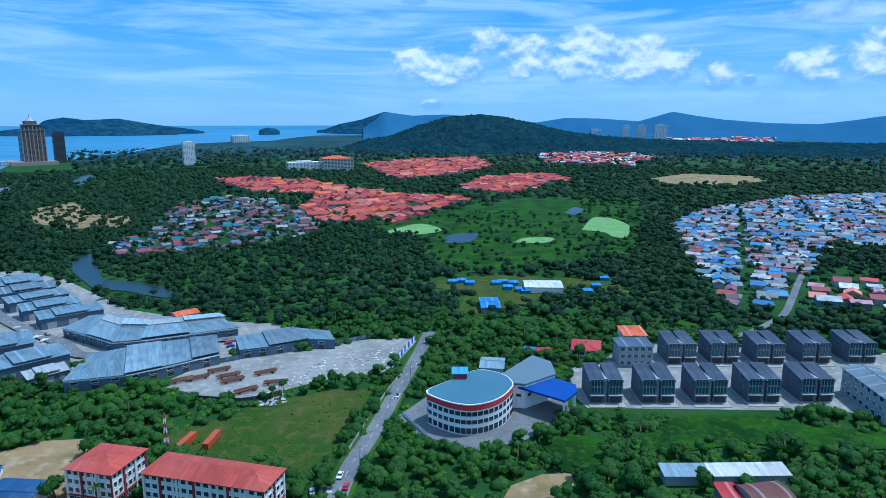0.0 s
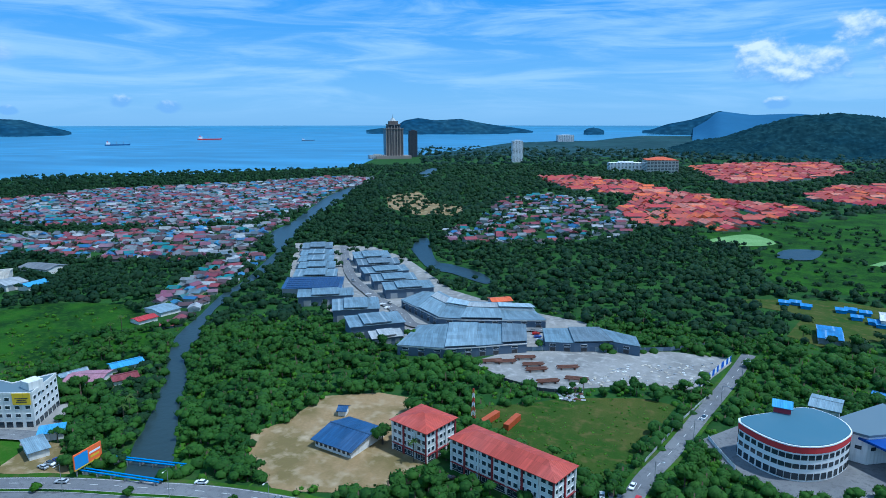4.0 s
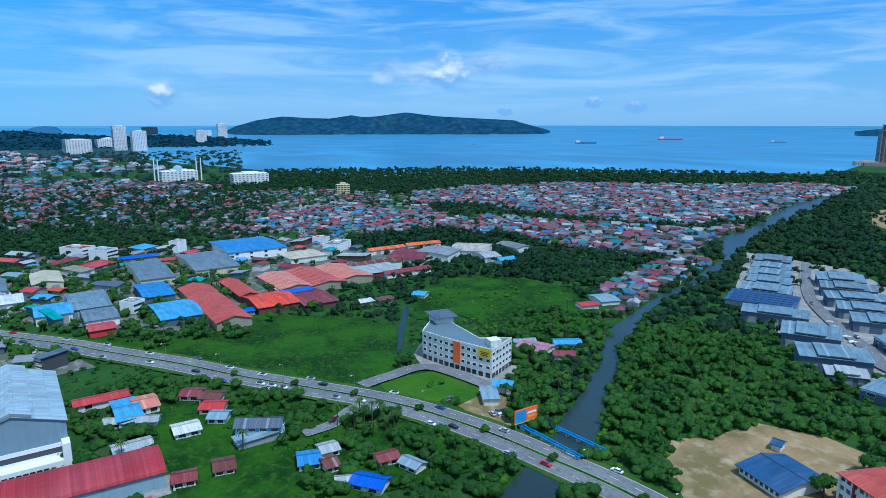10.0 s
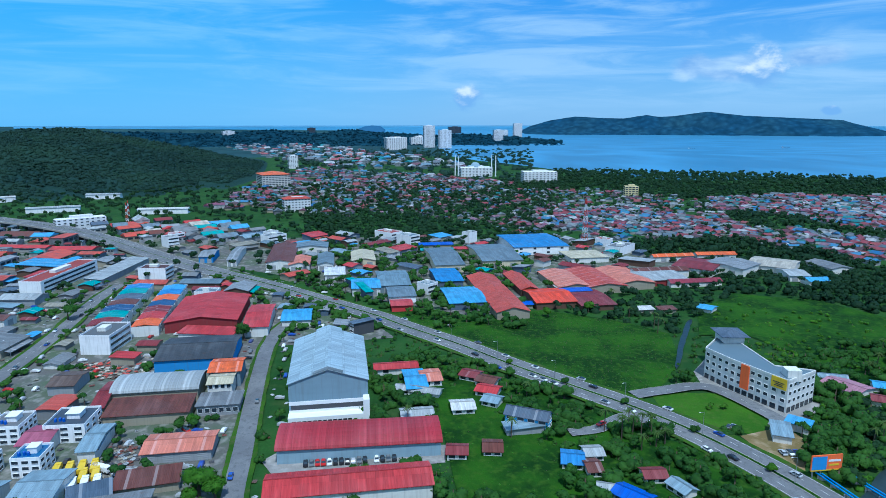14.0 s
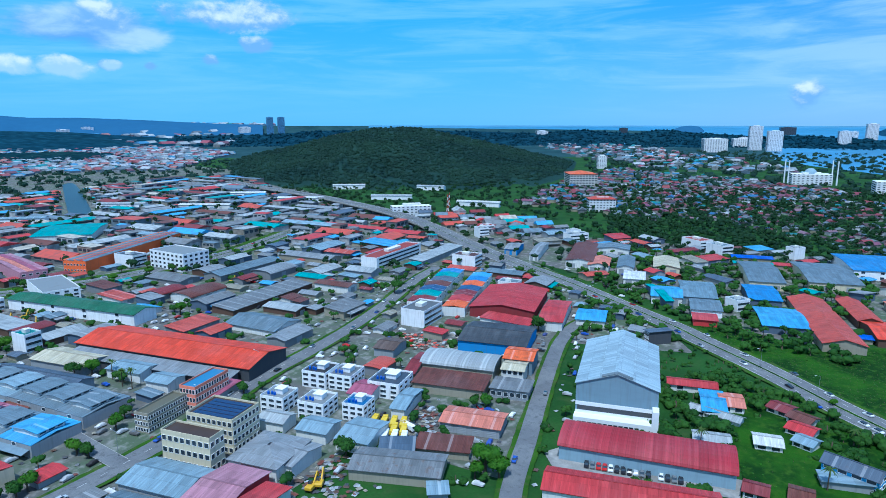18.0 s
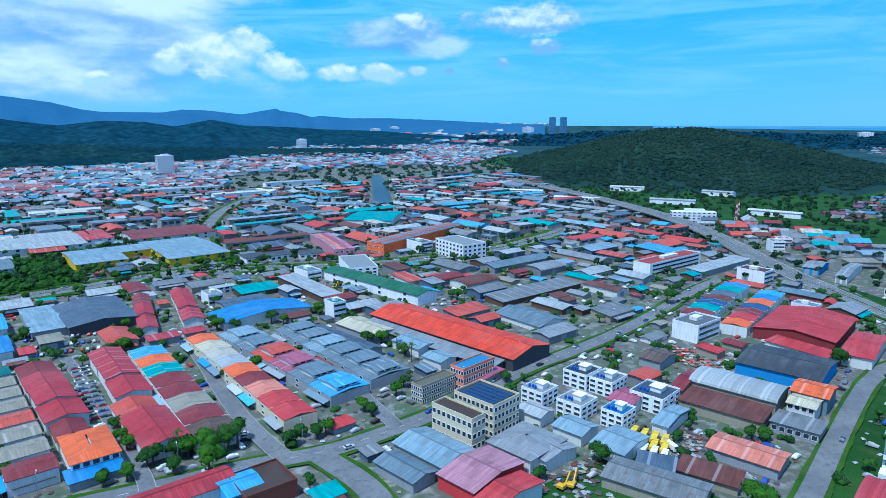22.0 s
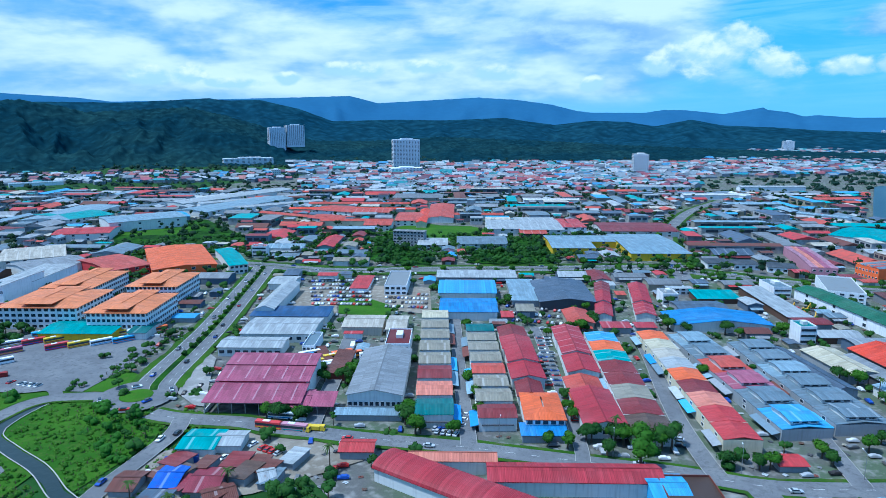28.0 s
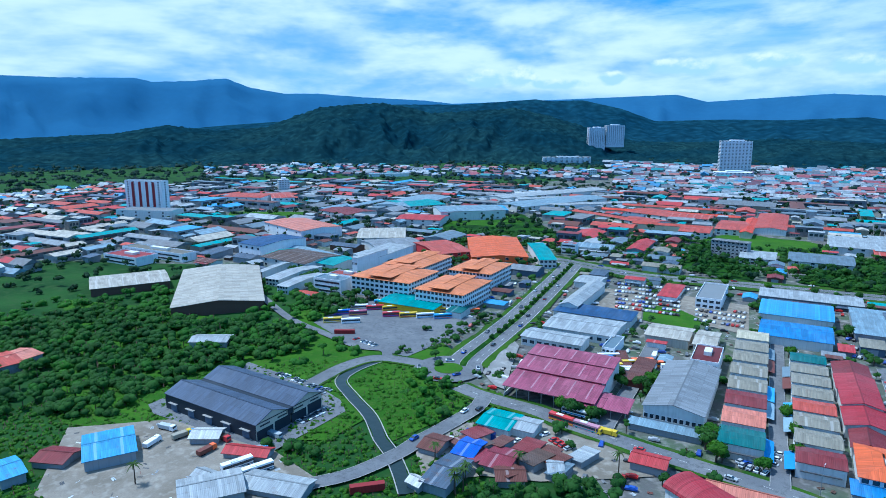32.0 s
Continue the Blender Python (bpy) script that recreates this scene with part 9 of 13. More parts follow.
hall('works_hall', -51.4, -276.8, 15.7, 33.9, -178.5, 5, 'gable_y', 2, 'brick', 'offw', label='works hall with a bright red roof', win=(1, 3), rust=0.1)
hall('works_hall', -52.8, -259.6, 16.8, 34.8, -178.5, 6, 'gable_y', 2, 'crimson', 'offw', label='works hall with a bright red roof', win=(1, 3), rust=0.1)
hall('works_house', -29.1, -257.9, 15.9, 25.9, -178.5, 6.5, 'hip', 1.8, 'orange', 'white', win=(2, 5), label='white two-storey house with an orange-red roof', category='house', rust=0.05)
hall('porch_roof', -28.3, -241.8, 17.7, 9.1, -178.5, 3.5, 'mono', 0.6, 'blue', 'mid', label='blue porch roof before the white house', category='porch')
hall('grey_factory', 44.1, -291.3, 23.9, 57.6, -178.5, 8, 'gable_y', 2.4, 'mid', 'offw', win=(1, 10), label='wide factory with a grey low-pitched roof', category='factory', rust=0.05)
hall('long_canopy', 44.7, -255.4, 28.4, 5.0, -178.5, 3, 'mono', 0.6, 'ltblue', 'mid', label='long pale blue car shelter', category='shelter')
hall('warehouse', 66.8, -375.5, 23.5, 23.5, -178.5, 5.5, 'gable', 1.5, 'beige', 'beige')
hall('warehouse', 46.3, -373.6, 11.3, 26.7, -178.5, 5.5, 'gable', 1.5, 'beige', 'beige')
hall('blue_workshop', 3.9, -412.1, 36.6, 31.8, -178.5, 6, 'gable', 1.5, 'blue', 'offw', label='workshop with a bright blue roof')
hall('blue_workshop', 5.4, -458.0, 40.2, 35.9, -178.5, 6.5, 'barrel', 2.2, 'skyblue', 'offw', label='workshop with a curved blue roof')
hall('white_office', 58.2, -477.5, 16.3, 46.7, -178.5, 7, 'flat', 0, 'silver', 'white', win=(2, 4), parapet=True, label='white two-storey office beside the yard', category='office')
hall('lean_to_shed', 67.8, -311.3, 32.6, 8.4, -88.5, 4, 'mono', 0.6, 'rust', 'rust')
for _i, (_x, _y) in enumerate(((111.7, -204.6), (108.8, -213.3), (80.8, -206.3), (78.6, -213.7), (70.6, -203.4), (85.8, -193.4), (100.5, -198.5), (66.6, -217.7), (97.0, -211.0), (86.8, -214.4), (104.0, -206.0), (74.0, -209.0))):
    hall('shanty_shed', _x, _y, 7.5 + (_i * 37 % 5), 5.5 + (_i * 23 % 4), 62 + (_i * 53 % 24), 2.6 + 0.3 * (_i % 3), 'mono', 0.6, ('rust', 'maroon', 'brown', 'rust', 'bgrey', 'rust', 'plum', 'silver')[_i % 8], 'mid', over=0.5, label='low patched shed under a rusty sheet roof', category='shed', group='repair yard sheds', rust=0.55)
stepped_factory(96.3, -277.5, 42.0, 44.0, -178.5)
hall('lean_to_shed', 75.1, -263.7, 6.5, 18.0, -178.5, 5, 'gable', 1.3, 'purple', 'offw')
hall('warehouse', 114.0, -364.1, 41.7, 30.4, -178.5, 5.5, 'gable', 1.3, 'silver', 'offw', win=(1, 8))
hall('warehouse', 121.4, -334.1, 34.7, 16.7, -178.5, 5.5, 'gable', 1.1, 'silver', 'offw', win=(1, 8))
hall('white_office', 90.1, -340.6, 6.6, 23.0, -178.5, 5, 'flat', 0, 'ltblue', 'white', win=(2, 3), parapet=True)
hall('long_canopy', 117.0, -394.5, 49.1, 20.1, -178.5, 5, 'mono', 0.7, 'dblue', 'offw', label='long car shelter under a dark blue roof')
hall('white_hall', 135.8, -427.9, 11.8, 68.7, -178.5, 7, 'gable_y', 2.2, 'silver', 'offw')
hall('white_hall', 146.6, -477.8, 18.6, 24.1, -178.5, 5, 'gable', 1.1, 'silver', 'offw')
hall('lean_to_shed', 76.9, -317.0, 5.0, 37.5, -155.3, 3, 'mono', 0.6, 'rust', 'mid')
hall('petrol_kiosk', 70.5, -358.0, 9.9, 4.0, -177.1, 4, 'flat', 0, 'red', 'white')
hall('fuel_canopy', 86.2, -479.1, 12.5, 39.6, -178.5, 4, 'flat', 0, 'red', 'white', label='red and white canopy of a fuel station', category='canopy')
hall('long_store', -34.9, -205.9, 58.9, 11.7, -178.5, 6, 'gable', 1.8, 'crimson', 'offw', label='long store with a bright red roof', rust=0.08)
hall('long_store', 7.3, -215.1, 30.9, 6.0, -178.5, 6, 'gable', 1.5, 'salmon', 'offw', label='store with a faded brick-red roof', rust=0.2)
hall('long_store', -1.4, -192.6, 76, 13.5, -31, 5.5, 'barrel', 2.8, 'crimson', 'offw', label='long hall with a curved crimson roof', rust=0.15)
hall('rusty_store', -71.8, -196.2, 17.9, 16.9, -178.5, 6, 'flat', 0, 'brown', 'rust', parapet=True, label='flat-roofed store with stained brown roof')
hall('blue_workshop', -64.8, -199.1, 11.8, 13.9, -178.5, 6, 'gable', 1.1, 'skyblue', 'skyblue')
hall('orange_shophouses', 267.6, -386.9, 49.0, 43.0, -178.0, 13.8, 'hip', 3.4, 'apricot', 'white', win=(4, 12), sides=(0, 1, 3), label='white four-storey shophouses with orange tiled roofs', category='shophouses', group='orange shophouses', rust=0, over=1.2, monitor=(0.4, 0.4))
hall('orange_shophouses', 213.2, -379.5, 35.8, 44.5, -178.0, 13.8, 'hip', 3.4, 'apricot', 'white', win=(4, 12), sides=(0, 1, 3), label='white four-storey shophouses with orange tiled roofs', category='shophouses', group='orange shophouses', rust=0, over=1.2, monitor=(0.4, 0.4))
hall('orange_shophouses', 278.9, -437.8, 34.5, 51.3, -178.0, 13.8, 'hip', 3.4, 'apricot', 'white', win=(4, 12), sides=(0, 1, 3), label='white four-storey shophouses with orange tiled roofs', category='shophouses', group='orange shophouses', rust=0, over=1.2, monitor=(0.4, 0.4))
hall('orange_shophouses', 222.9, -439.8, 34.3, 41.3, -178.0, 13.8, 'hip', 3.4, 'apricot', 'white', win=(4, 12), sides=(0, 1, 3), label='white four-storey shophouses with orange tiled roofs', category='shophouses', group='orange shophouses', rust=0, over=1.2, monitor=(0.4, 0.4))
hall('bus_terminal', 231.2, -358.0, 42.8, 26.3, -178.0, 5, 'gable', 1.1, 'teal', 'yellow', label='bus terminal canopy with a pale green roof', category='terminal')
hall('bus_terminal', 196.0, -358.2, 10.4, 20.5, -178.0, 5, 'gable', 0.9, 'dteal', 'offw', label='low terminal office with a green roof')
twin_gable_warehouse(210.5, -185.8, 57.0, 37.6, 178.1)
hall('beige_market', 377.4, -317.6, 58.2, 114.7, -132.2, 7, 'gable_y', 2.8, 'beige', 'brown', label='open-sided hall with a wide pale beige roof', category='hall')
hall('beige_market', 453.1, -295.2, 53.2, 42.4, -121.2, 6, 'gable', 1.7, 'beige', 'brown', label='open-sided hall with a pale beige roof')
hall('repair_shed', 224.3, -131.4, 17.0, 22.4, -121.1, 5, 'gable', 1.3, 'skyblue', 'mid', label='repair shed with pale blue and white roof')
hall('repair_shed', 167.2, -130.9, 19.9, 15.6, -125.8, 5, 'gable', 1.8, 'silver', 'mid', label='repair shed with a silvery roof')
hall('petrol_canopy', 105.1, -226.8, 13.7, 15.2, -178.5, 4, 'gable', 0.9, 'teal', 'offw', label='canopy with a teal and silver roof', category='canopy')
hall('petrol_canopy', 94.3, -228.1, 10.3, 11.4, -178.5, 4, 'gable', 0.9, 'silver', 'offw', label='canopy with a silver roof', category='canopy')
hall('yard_shed', 354.9, -157.5, 10.0, 24.0, -99.0, 5, 'gable', 1.3, 'brick', 'mid', label='patched yard shed with a brick roof', rust=0.5)
hall('yard_shed', 354.8, -164.8, 13.4, 18.6, -83.7, 5, 'gable', 1.3, 'salmon', 'mid', label='patched yard shed with a salmon roof', rust=0.5)
hall('yard_shed', 119.2, -197.9, 8.2, 12.2, -178.5, 3, 'gable', 1.3, 'rust', 'mid', label='patched yard shed with a rust roof', rust=0.5)
hall('yard_shed', 105.8, -201.9, 8.4, 14.6, -178.5, 3, 'gable', 1.3, 'royal', 'mid', label='patched yard shed with a royal roof', rust=0.5)
hall('yard_shed', 91.9, -200.2, 10.4, 15.1, -178.5, 3, 'gable', 1.3, 'plum', 'mid', label='patched yard shed with a plum roof', rust=0.5)
hall('yard_shed', 104.1, -180.9, 9.5, 20.3, -178.5, 4, 'gable', 1.3, 'slate', 'mid', label='patched yard shed with a slate roof', rust=0.5)
hall('yard_shed', 84.8, -191.9, 9.8, 9.3, -149.7, 3, 'gable', 1.3, 'rust', 'mid', label='patched yard shed with a rust roof', rust=0.5)
hall('yard_shed', 72.7, -204.5, 5.0, 10.8, -154.0, 3, 'gable', 1.3, 'silver', 'mid', label='patched yard shed with a silver roof', rust=0.5)
hall('yard_shed', 240.4, -103.1, 7.6, 15.8, -103.6, 4, 'gable', 1.3, 'skyblue', 'mid', label='patched yard shed with a skyblue roof', rust=0.5)
hall('yard_shed', 236.2, -118.4, 12.7, 10.9, -158.7, 3, 'gable', 1.3, 'maroon', 'mid', label='patched yard shed with a maroon roof', rust=0.5)
hall('yard_shed', 177.2, -157.0, 17.2, 6.9, -160.9, 3, 'gable', 1.3, 'red', 'mid', label='patched yard shed with a red roof', rust=0.5)
hall('yard_shed', 201.0, -157.8, 11.1, 8.6, -149.7, 3.5, 'gable', 1.3, 'offw', 'mid', label='patched yard shed with a offw roof', rust=0.5)
hall('yard_shed', 151.6, -145.6, 23.7, 11.1, -166.2, 3, 'gable', 1.3, 'silver', 'mid', label='patched yard shed with a silver roof', rust=0.5)
hall('yard_shed', 173.6, -137.5, 15.2, 5.7, -178.0, 3, 'gable', 1.3, 'silver', 'mid', label='patched yard shed with a silver roof', rust=0.5)
hall('yard_shed', 43.9, -224.9, 12.3, 9.0, -178.5, 4, 'gable', 1.3, 'red', 'mid', label='patched yard shed with a red roof', rust=0.5)
hall('yard_shed', 110.6, -171.5, 5.4, 4.9, 169.2, 3, 'gable', 1.3, 'offw', 'mid', label='patched yard shed with a offw roof', rust=0.5)
hall('yard_shed', 290.9, -236.1, 20.6, 12.7, -149.7, 4, 'gable', 1.3, 'silver', 'mid', label='patched yard shed with a silver roof', rust=0.5)
hotel = hall('hotel_tower', 790.7, -553.4, 59.6, 14.0, -166.0, 46.2, 'flat', 0, 'silver', 'white', win=(14, 6), sides=(0, 1), parapet=True, label='white tower block with red window bands', category='tower')
for _x in (-0.44, -0.14, 0.16, 0.44):
    put("red_band", boxes("red_band", [(_x * 38 - 2.0, _x * 38 + 2.0, -7.4, -6.9, 1.0, 45.0)], (wallc("maroon"),)), hotel)
hall('podium', 753.1, -528.8, 78.0, 30.0, -161.5, 12.5, 'flat', 0, 'silver', 'offw', win=(3, 12), parapet=True, label='podium of the white tower', category='podium')
hall('town_block', 331.7, -462.4, 26.0, 58.5, -176.8, 12.5, 'flat', 1.7, 'silver', 'white', win=(2, 6), label='town building with a silver roof', category='building')
hall('town_block', 385.8, -390.3, 5.6, 52.6, -178.0, 6, 'gable', 1.7, 'silver', 'offw', win=(2, 6), label='town building with a silver roof', category='building')
hall('town_block', 358.9, -377.0, 13.3, 52.4, -178.0, 6, 'gable', 1.7, 'silver', 'offw', win=(2, 6), label='town building with a silver roof', category='building')
hall('town_block', 336.1, -361.7, 10.5, 46.7, -178.0, 6, 'gable', 1.7, 'silver', 'offw', win=(2, 6), label='town building with a silver roof', category='building')
hall('town_block', 385.5, -428.0, 83.7, 34.5, 176.3, 7, 'gable', 1.7, 'teal', 'offw', win=(2, 6), label='town building with a teal roof', category='building')
hall('town_block', 262.3, -548.1, 49.8, 99.1, -149.7, 8, 'gable_y', 1.7, 'orange', 'orange', win=(2, 6), label='town building with a orange roof', category='building')
hall('town_block', 306.1, -521.0, 33.7, 63.7, -127.2, 8, 'gable', 1.7, 'brick', 'red', win=(2, 6), label='town building with a brick roof', category='building')
hall('town_block', 216.4, -549.8, 14.6, 79.4, -149.7, 8, 'gable', 1.7, 'teal', 'offw', win=(2, 6), label='town building with a teal roof', category='building')
hall('town_block', 399.8, -750.8, 85.7, 56.9, -138.9, 12.5, 'gable', 1.7, 'ltblue', 'offw', win=(2, 6), label='town building with a ltblue roof', category='building')
hall('yellow_hall', -93.6, -641.9, 40.6, 68.4, -178.5, 7, 'gable', 1.7, 'ltblue', 'yellow', label='yellow-walled hall with a blue-grey roof', win=(2, 6))
hall('yellow_hall', -135.7, -661.0, 55.7, 34.7, -178.5, 7, 'gable', 1.7, 'ltblue', 'yellow', label='yellow-walled hall with a blue-grey roof', win=(2, 8))
hall('yellow_hall', -168.8, -636.5, 54.6, 102.7, -178.5, 7, 'gable', 1.7, 'ltblue', 'yellow', label='yellow-walled hall with a blue-grey roof', win=(2, 6))
hall('grey_office', 66.5, -646.8, 32.5, 10.5, 170.5, 16, 'flat', 0, 'grey', 'mid', win=(5, 9), label='grey five-storey office with a poster wall', category='office')
hall('teal_hall', -425.7, -703.9, 58.5, 82.7, 134.6, 7, 'gable', 1.7, 'teal', 'offw', label='hall with a bright turquoise roof')
hall('white_shop', -211.2, -563.2, 20.0, 16.0, -178.5, 5, 'mono', 0.9, 'dgrey', 'white', win=(1, 5), label='new white shop block with a dark roof', category='shop')
hall('white_shop', -232.9, -558.9, 22.3, 16.0, -178.5, 5, 'mono', 0.9, 'dgrey', 'white', win=(1, 5), label='new white shop block with a dark roof', category='shop')
hall('white_shop', -259.7, -547.7, 21.2, 16.0, 161.7, 5, 'mono', 0.9, 'dgrey', 'white', win=(1, 5), label='new white shop block with a dark roof', category='shop')
hall('white_box_office', -266.5, -470.8, 23.6, 50.8, 161.7, 8, 'flat', 0, 'silver', 'white', win=(3, 4), sides=(0, 1, 3), parapet=True, label='white stepped office with a roof tower', category='office')
hall('white_block', -374.3, -465.4, 26.4, 44.3, 177.6, 15, 'flat', 0, 'silver', 'white', win=(4, 5), sides=(0, 1, 3), parapet=True, label='white block with blue bands', category='office')
unit_row('shop_terrace', -386.8, -551.7, 144.8, 21.0, -160.5, 9.5, ['bgrey', 'brick', 'bgrey', 'orange', 'bgrey', 'mid', 'orange'], kind='mono', label='terrace with orange, red and blue facades', wall='orange')
unit_row('shop_terrace', -294.1, -571.5, 93.7, 19.8, 77.7, 8.4, ['pink', 'salmon', 'purple', 'pink'], label='pink terrace of shops', wall='pink')
hall('town_hall_block', 183.6, -877.6, 62.5, 52.4, 157.8, 7, 'gable', 2, 'brick', 'offw', label='long town building with a brick roof', category='building', win=(2, 8))
hall('town_hall_block', 137.9, -864.0, 52.2, 44.4, -178.5, 7, 'gable', 2, 'brick', 'offw', label='long town building with a brick roof', category='building', win=(2, 8))
hall('town_hall_block', 82.0, -809.8, 32.9, 72.8, -178.5, 7, 'gable', 2, 'brick', 'offw', label='long town building with a brick roof', category='building', win=(2, 8))
hall('town_hall_block', 45.5, -865.7, 134.1, 32.9, -88.5, 7, 'gable', 2, 'brick', 'offw', label='long town building with a brick roof', category='building', win=(2, 8))
hall('town_hall_block', 180.3, -796.4, 47.2, 36.8, 153.1, 7, 'gable', 2, 'brick', 'offw', label='long town building with a brick roof', category='building', win=(2, 8))
hall('town_hall_block', 114.2, -752.3, 31.7, 33.5, -178.5, 7, 'gable', 2, 'brick', 'offw', label='long town building with a brick roof', category='building', win=(2, 8))
hall('town_hall_block', 91.1, -1032.7, 78.0, 59.3, -178.5, 8, 'flat', 2, 'grey', 'khaki', label='long town building with a grey roof', category='building', win=(2, 8))
hall('town_hall_block', -34.7, -745.5, 43.1, 68.6, -178.5, 8, 'gable', 2, 'silver', 'offw', label='long town building with a silver roof', category='building', win=(2, 8))
hall('town_hall_block', -73.2, -753.5, 47.5, 93.5, -178.5, 8, 'gable', 2, 'silver', 'offw', label='long town building with a silver roof', category='building', win=(2, 8))
hall('town_hall_block', -106.9, -758.3, 36.6, 65.2, -178.5, 8, 'hip', 2, 'red', 'white', label='long town building with a red roof', category='building', win=(2, 8))
hall('town_hall_block', -63.4, -711.1, 28.7, 36.3, -178.5, 6, 'gable', 2, 'brick', 'brown', label='long town building with a brick roof', category='building', win=(2, 8))
hall('town_hall_block', -181.2, -738.9, 83.1, 62.7, -178.5, 7, 'gable', 2, 'maroon', 'offw', label='long town building with a maroon roof', category='building', win=(2, 8))
hall('town_hall_block', 42.2, -641.7, 28.7, 38.8, -178.5, 6, 'gable', 2, 'silver', 'offw', label='long town building with a silver roof', category='building', win=(2, 8))
hall('town_hall_block', -6.9, -651.2, 49.7, 44.5, -178.5, 6, 'gable', 2, 'bgrey', 'offw', label='long town building with a bgrey roof', category='building', win=(2, 8))
hall('town_hall_block', 344.7, -920.1, 179.6, 54.8, -113.2, 8, 'gable', 2, 'ltblue', 'offw', label='town building with a ltblue roof', category='building', win=(2, 8))
hall('town_hall_block', 392.2, -1026.5, 234.4, 43.2, -115.9, 8, 'gable', 2, 'silver', 'offw', label='town building with a silver roof', category='building', win=(2, 8))
hall('town_hall_block', 412.5, -783.5, 92.3, 54.1, -143.5, 8, 'gable', 2, 'skyblue', 'bgrey', label='town building with a skyblue roof', category='building', win=(2, 8))
hall('town_hall_block', 528.9, -818.1, 58.3, 140.4, -175.2, 8, 'gable_y', 2, 'ltblue', 'offw', label='town building with a ltblue roof', category='building', win=(2, 8))
hall('town_hall_block', 515.1, -797.8, 62.2, 81.6, -122.8, 8, 'gable', 2, 'teal', 'offw', label='town building with a teal roof', category='building', win=(2, 8))
hall('town_hall_block', 425.3, -676.9, 56.2, 45.1, -164.0, 8, 'gable', 2, 'red', 'offw', label='town building with a red roof', category='building', win=(2, 8))
hall('town_hall_block', 319.0, -425.2, 5.1, 44.6, -178.0, 17.5, 'flat', 2, 'silver', 'white', label='town building with a silver roof', category='building', win=(2, 8))
hall('town_hall_block', 502.5, -543.1, 86.2, 50.4, 161.6, 11.2, 'gable', 2, 'salmon', 'white', label='town building with a salmon roof', category='building', win=(2, 8))
hall('town_hall_block', 773.8, -723.8, 66.0, 57.8, -164.0, 11.2, 'gable', 2, 'brick', 'white', label='town building with a brick roof', category='building', win=(2, 8))
hall('town_hall_block', 733.6, -748.0, 33.5, 76.5, -130.5, 11.2, 'gable', 2, 'brick', 'white', label='town building with a brick roof', category='building', win=(2, 8))
hall('town_hall_block', 401.6, -557.1, 49.3, 62.9, -146.6, 8, 'gable', 2, 'beige', 'offw', label='town building with a beige roof', category='building', win=(2, 8))
hall('town_hall_block', 363.8, -520.6, 48.7, 43.9, -123.5, 7, 'gable', 2, 'mid', 'offw', label='town building with a mid roof', category='building', win=(2, 8))
hall('town_hall_block', 453.0, -447.6, 32.4, 55.8, 175.4, 12.5, 'gable', 2, 'dblue', 'white', label='town building with a dblue roof', category='building', win=(2, 8))
hall('town_hall_block', 547.9, -682.1, 64.8, 48.6, 165.6, 7, 'gable', 2, 'maroon', 'offw', label='town building with a maroon roof', category='building', win=(2, 8))
hall('town_hall_block', 392.4, -420.3, 55.4, 43.5, 175.8, 8, 'gable', 2, 'brown', 'offw', label='town building with a brown roof', category='building', win=(2, 8))
hall('town_hall_block', 403.9, -450.9, 88.2, 19.9, 166.1, 5, 'gable', 2, 'ltblue', 'offw', label='town building with a ltblue roof', category='building', win=(2, 8))
hall('town_hall_block', 235.0, -814.9, 107.2, 12.0, 154.0, 7, 'gable', 1.8, 'brick', 'cream', label='long town row under a brick roof', category='building', group='long roof rows of the town')
hall('town_hall_block', 169.3, -879.0, 174.1, 12.0, -178.5, 7, 'gable', 1.8, 'vermilion', 'cream', label='long town row under a vermilion roof', category='building', group='long roof rows of the town')
hall('town_hall_block', 144.0, -773.7, 88.2, 12.0, -178.5, 7, 'gable', 1.8, 'brick', 'cream', label='long town row under a brick roof', category='building', group='long roof rows of the town')
hall('town_hall_block', 66.1, -818.8, 118.3, 12.0, -88.5, 7, 'gable', 1.8, 'vermilion', 'cream', label='long town row under a vermilion roof', category='building', group='long roof rows of the town')
hall('town_hall_block', 170.5, -938.3, 147.2, 12.0, -178.5, 7, 'gable', 1.8, 'brick', 'cream', label='long town row under a brick roof', category='building', group='long roof rows of the town')
hall('town_hall_block', 3.5, -839.9, 79.8, 12.0, -178.5, 6, 'gable', 1.8, 'brick', 'offw', label='long town row under a brick roof', category='building', group='long roof rows of the town')
hall('town_hall_block', 342.1, -990.6, 184.7, 15.0, -135.0, 7, 'gable', 1.8, 'silver', 'white', label='long town row under a silver roof', category='building', group='long roof rows of the town')
hall('town_hall_block', 302.7, -912.9, 177.0, 15.0, -137.5, 7, 'gable', 1.8, 'silver', 'white', label='long town row under a silver roof', category='building', group='long roof rows of the town')
hall('town_hall_block', 397.9, -1053.2, 146.8, 15.0, -127.9, 7, 'gable', 1.8, 'offw', 'white', label='long town row under a offw roof', category='building', group='long roof rows of the town')
hall('town_hall_block', 407.3, -778.0, 90.6, 11.0, -143.7, 8, 'gable', 1.8, 'teal', 'yellow', label='long town row under a teal roof', category='building', group='long roof rows of the town')
hall('town_hall_block', 459.6, -933.7, 87.9, 12.0, -120.3, 6, 'gable', 1.8, 'bgrey', 'white', label='long town row under a bgrey roof', category='building', group='long roof rows of the town')
hall('town_hall_block', 867.9, -1234.3, 91.6, 14.0, -139.7, 7, 'gable', 1.8, 'ltblue', 'white', label='long town row under a ltblue roof', category='building', group='long roof rows of the town')
